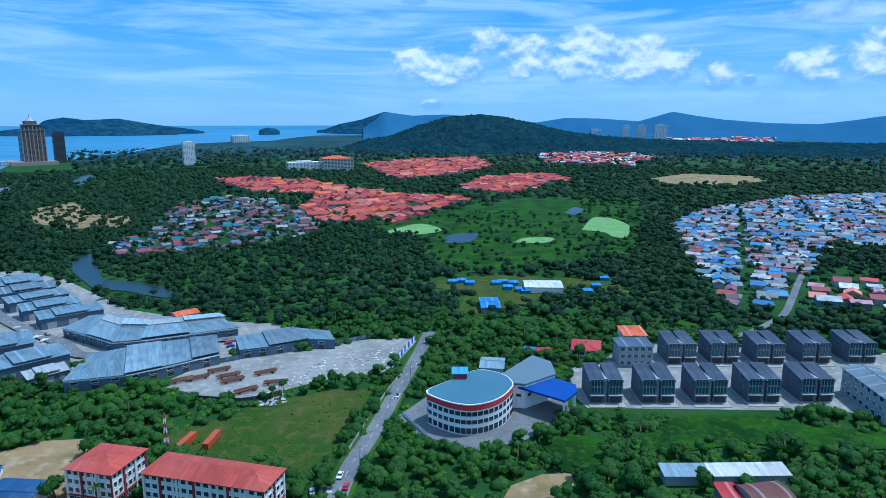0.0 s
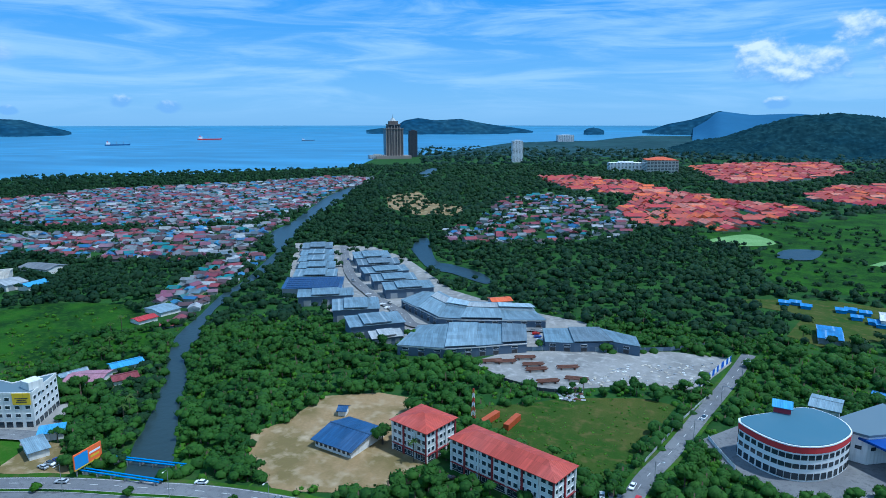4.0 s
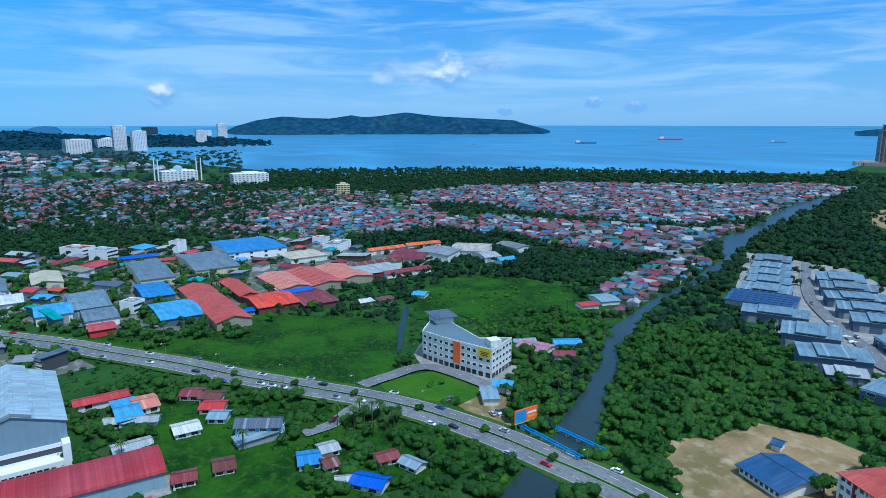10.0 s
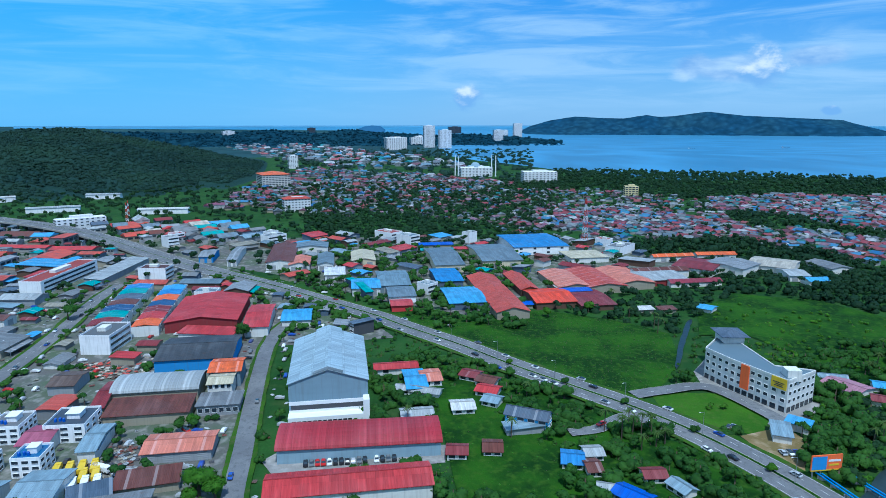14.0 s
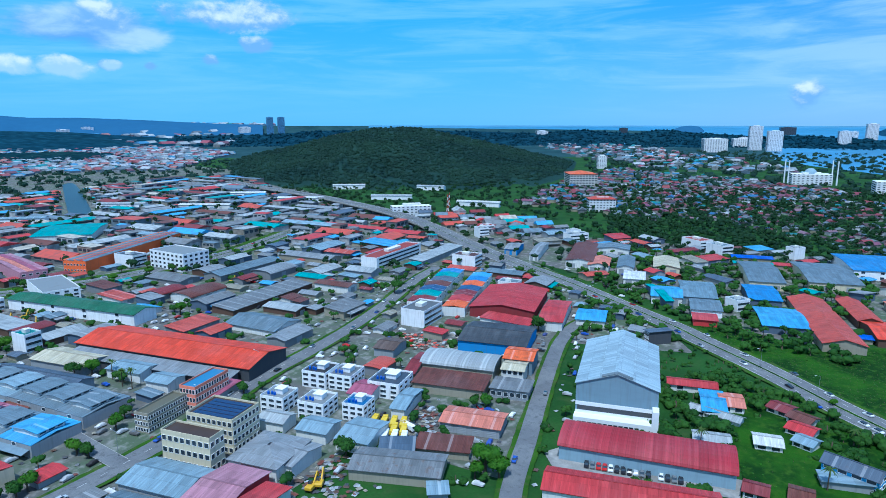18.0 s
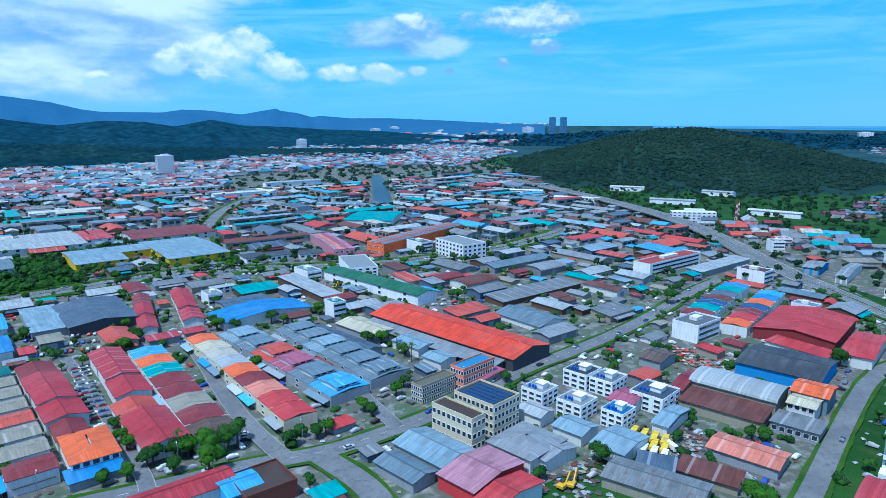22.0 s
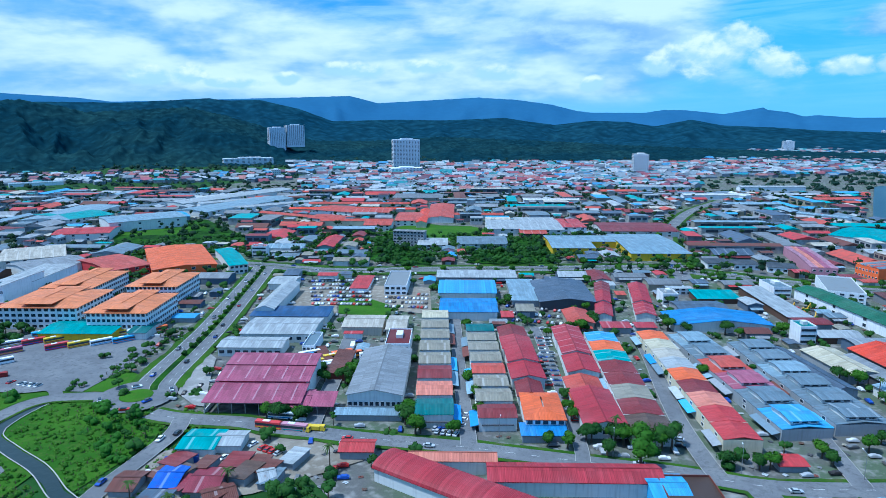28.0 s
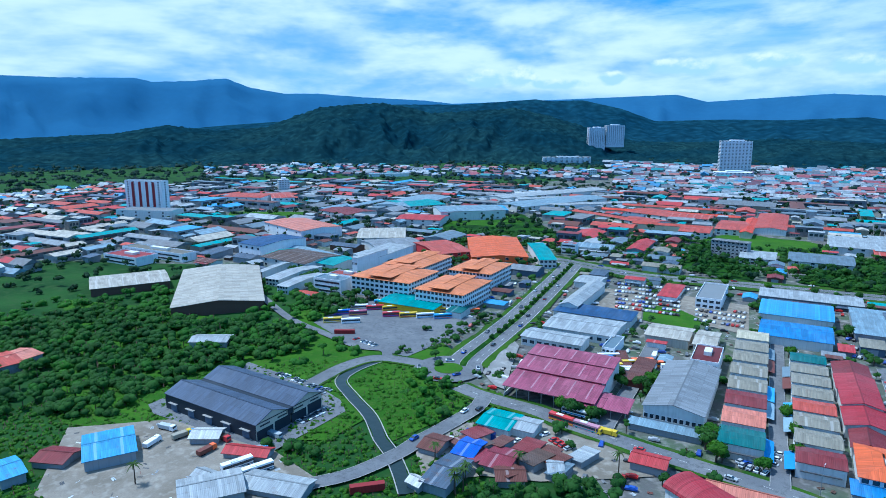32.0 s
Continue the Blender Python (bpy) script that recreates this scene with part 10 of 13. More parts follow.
hall('town_hall_block', -116.7, -999.0, 84.8, 14.0, -178.5, 7, 'gable', 1.8, 'offw', 'white', label='long town row under a offw roof', category='building', group='long roof rows of the town')
hall('town_hall_block', -332.7, -1220.0, 130.8, 16.0, -178.5, 7, 'gable', 1.8, 'silver', 'white', label='long town row under a silver roof', category='building', group='long roof rows of the town')
hall('town_hall_block', -392.5, -1073.9, 107.9, 16.0, -178.5, 8, 'gable', 1.8, 'offw', 'white', label='long town row under a offw roof', category='building', group='long roof rows of the town')
hall('town_hall_block', -542.5, -1213.2, 118.3, 16.0, -178.5, 8, 'gable', 1.8, 'silver', 'white', label='long town row under a silver roof', category='building', group='long roof rows of the town')
hall('town_hall_block', -875.1, -414.4, 65.9, 14.0, 101.0, 7, 'gable', 1.5, 'offw', 'white', label='long town row under a offw roof', category='building', group='long roof rows of the town')
hall('town_hall_block', -883.9, -576.0, 66.1, 14.0, 116.6, 7, 'gable', 1.5, 'silver', 'white', label='long town row under a silver roof', category='building', group='long roof rows of the town')
hall('town_hall_block', -789.2, -685.7, 72.3, 14.0, 117.4, 7, 'gable', 1.5, 'white', 'white', label='long town row under a white roof', category='building', group='long roof rows of the town')
hall('town_hall_block', -655.0, -749.5, 73.6, 13.0, 119.4, 7, 'gable', 1.5, 'offw', 'offw', label='long town row under a offw roof', category='building', group='long roof rows of the town')
hall('town_hall_block', -606.1, -869.6, 70.4, 13.0, 122.1, 7, 'gable', 1.5, 'silver', 'white', label='long town row under a silver roof', category='building', group='long roof rows of the town')
hall('town_hall_block', -796.1, -807.9, 59.6, 13.0, 124.4, 8, 'gable', 1.5, 'white', 'white', label='long town row under a white roof', category='building', group='long roof rows of the town')
hall('town_hall_block', -986.1, -738.0, 59.9, 13.0, 122.4, 8, 'gable', 1.5, 'offw', 'white', label='long town row under a offw roof', category='building', group='long roof rows of the town')
hall('town_hall_block', -448.0, -846.0, 61.5, 13.0, 130.4, 7, 'gable', 1.5, 'ltblue', 'white', label='long town row under a ltblue roof', category='building', group='long roof rows of the town')
hall('town_hall_block', -433.6, -1080.7, 60.9, 13.0, 91.5, 8, 'gable', 1.5, 'white', 'white', label='long town row under a white roof', category='building', group='long roof rows of the town')
hall('town_hall_block', -1041.4, -591.1, 52.7, 13.0, 101.0, 8, 'gable', 1.5, 'silver', 'white', label='long town row under a silver roof', category='building', group='long roof rows of the town')
# ---- landmarks ----
def duplex_kind(w):
    """A pair of tall grey houses under two long tilted roofs."""
    t = base("duplex_house", 0, 0, 0, "new pair of dark grey houses with glazed fronts and tilted roofs", "house", "new grey houses")
    d, h, bw = 17.0, 10.6, w * 0.41
    dark_wall, pale = wallc((0.10, 0.12, 0.15)), wallc("mid")
    for s in (-1, 1):
        cx = s * w * 0.265
        shift = Matrix.Translation((cx, d / 2, 0))
        me = wall_body("mono", bw, d, h, 2.2, dark_wall)
        put("wall", me, t, shift)
        put("roof", roof_shell("roof", "mono", bw, d, h, 2.2, 0.35, roofc((0.055, 0.075, 0.115), 0), 0.35), t, shift)
        for k in range(2):
            z = 4.6 + 3.7 * k
            put("glass_front", window_mesh(bw * 0.86, 3.1, GREEN_GLASS, pale), t, Matrix.Translation((cx, -0.05, z)))
            put("side_window", window_mesh(5.0, 2.2, GREEN_GLASS, pale), t, Matrix.Translation((s * (w * 0.26 + bw / 2) + s * 0.05, d * 0.4, z + 0.3)) @ Matrix.Rotation(radians(90 * s), 4, "Z"))
        for k in range(3):
            put("mullion", boxes("mullion", [(-0.09, 0.09, -0.3, 0.0, 4.4, 11.2)], (pale,)), t, Matrix.Translation((cx + bw * (-0.22 + 0.22 * k), 0, 0)))
        put("balcony", boxes("balcony", [(-bw / 2, bw / 2, -1.8, 0.1, 4.1, 4.35)], (pale,)), t, Matrix.Translation((cx, 0, 0)))
        put("garage_door", window_mesh(bw * 0.8, 3.0, FRAME, pale), t, Matrix.Translation((cx, -0.05, 0.4)))
    put("core", boxes("core", [(-w * 0.05, w * 0.05, 1.5, d - 1.0, -0.3, 11.0)], (pale,)), t)
    put("forecourt", boxes("forecourt", [(-w * 0.52, w * 0.52, -4.5, d + 0.5, -0.2, 0.32)], (CONCRETE,)), t)
    return t


first = None
for x, y, w, rot in DUPLEXES:
    claim(x, y, w + 14, 30, rot)
    if first is None:
        first = duplex_kind(15.6)
        first.matrix_basis = pose(x, y, 0, 0, 0, rot)
    else:
        copy_thing(first, pose(x, y, 0, 0, 0, rot))


def ccw(o):
    return o if sum(a[0] * b[1] - b[0] * a[1] for a, b in zip(o, o[1:] + o[:1])) > 0 else o[::-1]


def edges_of(o):
    """Middle pose, length and side of each edge of an outline."""
    for a, b in zip(o, o[1:] + o[:1]):
        a, b = np.array(a), np.array(b)
        ln = float(np.linalg.norm(b - a))
        yield Matrix.Translation(((a[0] + b[0]) / 2, (a[1] + b[1]) / 2, 0)) @ Matrix.Rotation(math.atan2(b[1] - a[1], b[0] - a[0]), 4, "Z"), ln


def rounded(o, n=4):
    """The outline with its corners eased by a closed curve through its points."""
    p = np.array(o)
    out = []
    for i in range(len(p)):
        a, b, c, d = p[i - 1], p[i], p[(i + 1) % len(p)], p[(i + 2) % len(p)]
        for k in range(n):
            s = k / n
            out.append(tuple(0.5 * (2 * b + (c - a) * s + (2 * a - 5 * b + 4 * c - d) * s * s + (3 * b - a - 3 * c + d) * s ** 3)))
    return out


def drum_building():
    t = base("round_exhibition_hall", 0, 0, 0, "white hall with a curved front, red fascia and pale blue roof", "hall")
    o = rounded(ccw(DRUM_OUTLINE), 3)
    h = 13.0
    c = np.mean(o, axis=0)
    claim(c[0], c[1], 46, 46, 0)
    put("wall", prism("wall", o, -0.3, h, (WHITE,)), t)
    fas = [tuple(c + (np.array(p) - c) * 1.012) for p in o]
    put("fascia", prism("fascia", fas, h - 2.0, h + 0.35, (wallc("red"),)), t, None, "deep red fascia band")
    rim = [tuple(c + (np.array(p) - c) * 1.02) for p in o]
    put("roof_rim", prism("roof_rim", rim, h + 0.35, h + 0.75, (WHITE,)), t)
    put("roof", prism("roof", [tuple(c + (np.array(p) - c) * 0.985) for p in o], h + 0.3, h + 0.95, (roofc("aqua", 0.03),)), t)
    for i, (m, ln) in enumerate(edges_of(o)):
        n = max(1, int(ln / 2.4))
        for z, hh in ((1.0, 2.2), (5.2, 1.5), (8.6, 1.6)):
            for k in range(n):
                put("window", window_mesh(1.9, hh, GLASS, FRAME), t, m @ Matrix.Translation((-ln / 2 + (k + 0.5) * ln / n, -0.04, z)))
    f = Vector((-c[0], -c[1])).normalized()
    turn = math.degrees(math.atan2(c[0], -c[1]))
    m = Matrix.Translation((c[0], c[1], 0)) @ Matrix.Rotation(radians(turn), 4, "Z")
    put("porch_roof", boxes("porch_roof", [(2, 15, -24, -14, 4.2, 4.7)], (roofc("mid", 0),)), t, m)
    for i in range(4):
        put("column", boxes("column", [(2.6 + 3.9 * i - 0.25, 2.6 + 3.9 * i + 0.25, -23.5, -23.0, -0.2, 4.2)], (WHITE,)), t, m)
    b = np.array(DRUM_OUTLINE[0]) * 0.35 + np.array(DRUM_OUTLINE[10]) * 0.65
    m = Matrix.Translation((b[0], b[1], 0))
    put("lantern", boxes("lantern", [(-3.0, 3.0, -2.6, 2.6, h - 1, h + 3.4)], (wallc("plum"),)), t, m, "dark red roof lantern")
    put("lantern_roof", roof_shell("lantern_roof", "mono", 6, 5.2, h + 3.4, 0.8, 0.7, roofc("skyblue", 0)), t, m)


drum_building()


def outline_hall(name, outline, h, wall, roof, label, category, open_sides=False):
    t = base(name, 0, 0, 0, label, category)
    o = ccw(outline)
    c = np.mean(o, axis=0)
    claim(c[0], c[1], 30, 24, 0)
    if open_sides:
        for p in o:
            q = c + (np.array(p) - c) * 0.93
            put("column", boxes("column", [(q[0] - 0.35, q[0] + 0.35, q[1] - 0.35, q[1] + 0.35, -0.2, h - 0.5)], (WHITE,)), t)
    else:
        put("wall", prism("wall", [tuple(c + (np.array(p) - c) * 0.96) for p in o], -0.3, h, (wallc(wall),)), t)
        for m, ln in edges_of([tuple(c + (np.array(p) - c) * 0.96) for p in o]):
            for k in range(int(ln / 4)):
                put("window", window_mesh(2.2, 1.5), t, m @ Matrix.Translation((-ln / 2 + (k + 0.5) * ln / int(ln / 4), -0.04, h * 0.5)))
    put("roof", prism("roof", o, h, h + 0.9, (roofc(roof, 0),)), t)


outline_hall("rear_wing", WING_OUTLINE, 11.2, "white", "ltblue", "rear wing with a broad pale blue roof", "hall")
outline_hall("blue_canopy", CANOPY_OUTLINE, 9.4, "white", "royal", "bright blue porte-cochere canopy on white columns", "canopy", True)


def office_with_sign():
    """Bent four-storey office: body over an outline, windows storey by storey, sign and roof pavilion."""
    t = base("corner_office_building", 0, 0, 0, "off-white four-storey office with orange bays and pale blue roof", "office")
    o = YB if sum(a[0] * b[1] - b[0] * a[1] for a, b in zip(YB, YB[1:] + YB[:1])) > 0 else YB[::-1]
    h = 14.5
    put("wall", prism("wall", o, -0.3, h, (wallc("offw"),)), t)
    c = np.mean(o, axis=0)
    inner = [tuple(c + (np.array(p) - c) * 0.97) for p in o]
    put("roof", prism("roof", inner, h - 0.1, h + 0.7, (roofc("ltblue", 0.02),)), t)
    for i, (a, b) in enumerate(zip(o, o[1:] + o[:1])):
        a, b = np.array(a), np.array(b)
        ln = np.linalg.norm(b - a)
        mid = (a + b) / 2
        ang = math.degrees(math.atan2(*(b - a)[::-1]))
        m = Matrix.Translation((mid[0], mid[1], 0)) @ Matrix.Rotation(radians(ang), 4, "Z")
        put("parapet", boxes("parapet", [(-ln / 2, ln / 2, -0.15, 0.25, h, h + 1.1)], (wallc("offw"),)), t, m)
        n = max(1, int(ln / 3.4))
        for s in range(4):
            for k in range(n):
                big = s == 0
                put("window", window_mesh(2.4 if big else 2.0, 2.2 if big else 1.5, GLASS, FRAME if big else WHITE), t, m @ Matrix.Translation((-ln / 2 + (k + 0.5) * ln / n, -0.04, 0.4 if big else s * 3.6 + 1.1)))
        if ln > 20 and mid[1] < 135:
            put("orange_bay", boxes("orange_bay", [(-2.2, 2.2, -0.5, 0.1, 3.6, h + 0.6)], (wallc("orange"),)), t, m @ Matrix.Translation((-ln * 0.1, 0, 0)), "orange facade bay")
    tp = np.mean(YB_TOP, axis=0)
    put("pavilion", boxes("pavilion", [(tp[0] - 6, tp[0] + 6, tp[1] - 5, tp[1] + 5, h - 2, h + 4.5)], (wallc("offw"),)), t)
    put("pavilion_roof", roof_shell("pavilion_roof", "hip", 15, 13, h + 4.5, 2.2, 0.6, roofc("slate", 0)), t, Matrix.Translation((tp[0], tp[1], 0)))
    e = np.array(YB[3]) * 0.75 + np.array(YB[4]) * 0.25 + (c - np.array(YB[3])) * 0.12
    put("stair_tower", boxes("stair_tower", [(e[0] - 3, e[0] + 3, e[1] - 3, e[1] + 3, h - 1, h + 4)], (wallc("offw"),)), t)
    a, b = np.array(YB[2]), np.array(YB[3])
    m = Matrix.Translation((*((a + b) / 2), 0)) @ Matrix.Rotation(math.atan2(*(b - a)[::-1]), 4, "Z")
    sgn = put("sign", boxes("sign", [(-3.6, 3.6, -0.35, -0.1, h - 4.2, h + 0.8)], (wallc("yellow"),)), t, m, "yellow sign panel with dark bars")
    for k, (w0, z0) in enumerate(((2.6, -1.6), (1.8, -2.4), (2.2, -3.2))):
        put("sign_bar", boxes("sign_bar", [(-w0, w0, -0.42, -0.36, h + z0, h + z0 + 0.4)], (FRAME,)), sgn)
    claim(c[0], c[1], 60, 40, 0)


office_with_sign()


def strip_hall(label, front, back, hf, hb, roof, wall, trim=None):
    """A bent hall of several bays: each bay has its roof sheet, sloping from the back edge to the front edge, doors and windows below."""
    t = base("warehouse", 0, 0, 0, label, "warehouse", "trading estate warehouses")
    f, b = [np.array(p) for p in front], [np.array(p) for p in back]
    BUILT.append([tuple(p) for p in f] + [tuple(p) for p in b[::-1]])
    for i in range(len(f) - 1):
        q = [f[i], f[i + 1], b[i + 1], b[i]]
        z = [hf, hf, hb, hb]
        v = [(x, y, -0.3) for x, y in q] + [(p[0], p[1], h - 0.15) for p, h in zip(q, z)]
        put("wall", mesh("wall", v, [tuple(k) for k in BOXF], (wallc(wall),)), t)
        c = sum(q) / 4
        o = [c + (p - c) * 1.03 for p in q]
        lift = (0.0, 0.9, 0.35, 1.2)[i % 4]
        top = [(p[0], p[1], h + lift) for p, h in zip(o, z)]
        low = [(x, y, h - 0.3) for x, y, h in top]
        ex, ey = (o[1] - o[0]), (o[3] - o[0])
        uv0 = [(0, 0), (np.linalg.norm(ex), 0), (np.linalg.norm(ex), np.linalg.norm(ey)), (0, np.linalg.norm(ey))]
        face = [(4, 5, 6, 7), (3, 2, 1, 0)] + [(k, (k + 1) % 4, 4 + (k + 1) % 4, 4 + k) for k in range(4)]
        uv = uv0 + uv0[::-1] + [w for k in range(4) for w in (uv0[k], uv0[(k + 1) % 4], uv0[(k + 1) % 4], uv0[k])]
        put("roof", mesh("roof", low + top, face, (roofc(roof[i % len(roof)], 0.05),), None, uv), t)
        d = f[i + 1] - f[i]
        ln = float(np.linalg.norm(d))
        m = Matrix.Translation((*((f[i] + f[i + 1]) / 2), 0)) @ Matrix.Rotation(math.atan2(d[1], d[0]), 4, "Z")
        n = max(1, int(ln / 7.5))
        for k in range(n):
            x = -ln / 2 + (k + 0.5) * ln / n
            put("window", window_mesh(3.4, 1.2), t, m @ Matrix.Translation((x, -0.04, hf * 0.58)))
            put("doorway", window_mesh(3.2, 2.3, FRAME, wallc("mid")), t, m @ Matrix.Translation((x, -0.04, 0.2)))
        if trim:
            put("eaves_band", boxes("eaves_band", [(-ln / 2, ln / 2, -0.35, 0.1, hf - 0.9, hf - 0.35)], (wallc(trim),)), t, m)
    return t


BENT_FRONT, BENT_BACK = [(-223.4, 362.5), (-202.7, 350.4), (-181.7, 337.7), (-167.6, 341.8), (-145, 352.5), (-121.1, 364.3)], [(-216.5, 379), (-205.8, 383), (-189.9, 372), (-174.2, 368.4), (-157, 373.5), (-138.0, 379.5)]
strip_hall("long bent warehouse with a pale blue-grey roof and raised white strip", BENT_FRONT, BENT_BACK, 6.0, 8.5, ["steelblue", "ltblue"], "slate", "offw")
_f, _b = np.array(BENT_FRONT), np.array(BENT_BACK)
strip_hall("raised white roof strip along the bent warehouse", [tuple(p) for p in (_f * 0.38 + _b * 0.62)[1:]], [tuple(p) for p in (_f * 0.1 + _b * 0.9)[1:]], 8.9, 9.6, ["silver", "paleblue"], "offw")
strip_hall("stepped warehouse row with pale blue-grey roofs", [(-178, 284), (-152.5, 291.5), (-139, 301.5), (-127.6, 311.5), (-116.8, 319.9)], [(-181.2, 312.5), (-166.5, 323.7), (-152, 331), (-138.4, 336.4), (-125, 340)], 6.0, 8.2, ["steelblue", "ltblue", "steelblue", "bgrey"], "slate", "offw")
strip_hall("low warehouse row with blue-grey roofs beside the yard", [(-108.6, 327.5), (-93.9, 333), (-75.3, 344), (-60.5, 343)], [(-116, 343.9), (-102.7, 350.5), (-87, 358.5), (-65, 352.5)], 5.4, 7.4, ["steelblue", "bgrey", "steelblue"], "slate")


def billboard():
    (x0, y0), (x1, y1) = BILLBOARD
    ang = math.degrees(math.atan2(y1 - y0, x1 - x0))
    ln = math.hypot(x1 - x0, y1 - y0)
    t = base("billboard", (x0 + x1) / 2, (y0 + y1) / 2, ang, "roadside billboard with orange and blue panels on steel posts", "billboard")
    put("panel", boxes("panel", [(-ln / 2, ln / 2, -0.2, 0.2, 3.4, 9.4)], (wallc("orange"),)), t, None, "orange poster")
    put("poster", boxes("poster", [(-ln / 2 + 0.3, 0.0, -0.27, -0.21, 3.9, 8.9)], (wallc("blue"),)), t, None, "blue half of the poster")
    put("poster_bar", boxes("poster_bar", [(0.6, ln / 2 - 0.6, -0.27, -0.21, 6.8, 7.6)], (WHITE,)), t)
    put("poster_bar", boxes("poster_bar", [(0.9, ln / 2 - 1.2, -0.27, -0.21, 5.2, 5.9)], (wallc("yellow"),)), t)
    put("poster_strip", boxes("poster_strip", [(-ln / 2, ln / 2, -0.28, -0.21, 3.4, 3.85)], (wallc("yellow"),)), t)
    for k in range(4):
        put("post", boxes("post", [(-0.18, 0.18, 0.2, 0.6, -0.2, 9.0)], (STEEL,)), t, Matrix.Translation((-ln * 0.4 + ln * 0.267 * k, 0, 0)))


billboard()


def pipe_bridge():
    t = base("pipe_bridge", 0, 0, 0, "pair of bright blue water pipes crossing the river on trestles", "pipe")
    bluep = plain("blue_pipe_paint", (0.02, 0.22, 0.55), 0.5)
    for i in range(2):
        a, b = np.array(PIPES[2 * i]), np.array(PIPES[2 * i + 1])
        for k in range(2):
            off = np.array((0.0, 1.6 * k))
            p0, p1 = Vector((*(a + off), 2.2)), Vector((*(b + off), 2.2))
            d = p1 - p0
            bm = bmesh.new()
            bmesh.ops.create_cone(bm, cap_ends=True, segments=10, radius1=0.3, radius2=0.3, depth=d.length, matrix=Matrix.Translation((p0 + p1) / 2) @ d.to_track_quat("Z", "Y").to_matrix().to_4x4())
            part("pipe", bm, bluep, t)
        for s in np.linspace(0.05, 0.95, 6):
            q = a + (b - a) * s
            put("trestle", boxes("trestle", [(q[0] - 0.2, q[0] + 0.2, q[1] - 0.6, q[1] + 2.4, -1.0, 1.8)], (STEEL,)), t)


pipe_bridge()



def solar_rows(thing_name, rows, cols, inset=0.88, tilt=True):
    """Panels laid on the flat roof of a building already standing."""
    ob = bpy.data.objects[thing_name]
    bb = [c for c in ob.children if c.name.startswith("roof")][0].data
    xs = [v.co for v in bb.vertices]
    w, d, z = max(v.x for v in xs) * inset, max(v.y for v in xs) * inset, max(v.z for v in xs)
    low = min(v.z for v in xs)
    me = boxes("solar_panel", [(-w / cols * 0.94, w / cols * 0.94, -d / rows * 0.86, d / rows * 0.86, 0.12, 0.2)], (SOLAR,))
    for i in range(rows):
        for j in range(cols):
            x, y = -w + (2 * j + 1) * w / cols, -d + (2 * i + 1) * d / rows
            lean = math.atan2(z - low - 0.22, 2 * d / inset) if tilt else 0.0
            zz = (low + 0.22 + (y / (d / inset) + 1) / 2 * (z - low - 0.22)) if tilt else z
            put("solar_panel", me, ob, Matrix.Translation((x, y, zz)) @ Matrix.Rotation(lean, 4, "X"))


solar_rows("solar_office", 5, 9, 0.86, False)
solar_rows("solar_warehouse", 5, 12)


def factory_front():
    """White office strip, bands and corner pier before the gable of the big hall."""
    ob = bpy.data.objects["factory_hall"]
    v = [p.co for p in [c for c in ob.children if c.name.startswith("wall")][0].data.vertices]
    w, d = max(p.x for p in v), max(p.y for p in v)
    put("office_strip", boxes("office_strip", [(-w - 0.3, w + 0.3, -d - 5.0, -d + 0.1, -0.3, 4.2)], (WHITE,)), ob)
    put("white_band", boxes("white_band", [(-w, w, -d - 0.25, -d + 0.1, 7.6, 9.2)], (WHITE,)), ob)
    put("white_band", boxes("white_band", [(-w, w, -d - 0.2, -d + 0.1, 4.2, 5.4)], (WHITE,)), ob)
    # shade of the recess below the upper white band, laid on as dark grey
    put("dark_band", boxes("dark_band", [(-w * 0.95, w * 0.9, -d - 0.15, -d + 0.1, 5.5, 7.5)], (wallc("dgrey"),)), ob)
    put("corner_pier", boxes("corner_pier", [(w - 2.2, w + 0.4, -d - 5.4, -d + 0.1, -0.3, 10.5)], (WHITE,)), ob)
    me = window_mesh(1.5, 1.9, GLASS, FRAME)
    for k in range(12):
        put("window", me, ob, Matrix.Translation((-w + 2.2 + k * (2 * w - 8) / 12, -d - 5.05, 0.6)))


factory_front()

# ---- vehicles ----
PAINTS = dict(white=(0.75, 0.76, 0.77), silver=(0.42, 0.44, 0.46), black=(0.02, 0.02, 0.025), red=(0.45, 0.02, 0.02), blue=(0.03, 0.08, 0.35), yellow=(0.7, 0.5, 0.03), grey=(0.15, 0.16, 0.17))
CARPAINT = {k: plain("car_paint_" + k, v, 0.25, 0.0, 0.06, 2.0, 0.6) for k, v in PAINTS.items()}


def shaped(name, rows, mat, half):
    """A body from a side outline, narrowed towards the top."""
    n = len(rows)
    v = [(x, -half * s, z) for x, z, s in rows] + [(x, half * s, z) for x, z, s in rows]
    f = [tuple(range(n)), tuple(reversed(range(n, 2 * n)))] + [(i, n + i, n + (i + 1) % n, (i + 1) % n) for i in range(n)]
    me = mesh(name, v, f, (mat,))
    bm = bmesh.new()
    bm.from_mesh(me)
    bmesh.ops.recalc_face_normals(bm, faces=bm.faces)
    bm.to_mesh(me)
    bm.free()
    return me


def wheel_mesh(r=0.32):
    bm = bmesh.new()
    bmesh.ops.create_cone(bm, cap_ends=True, segments=12, radius1=r, radius2=r, depth=0.22, matrix=Matrix.Rotation(radians(90), 4, "X"))
    me = bpy.data.meshes.new("wheel")
    bm.to_mesh(me)
    bm.free()
    me.materials.append(TYRE)
    return me


WHEEL = wheel_mesh()
BIGWHEEL = wheel_mesh(0.5)


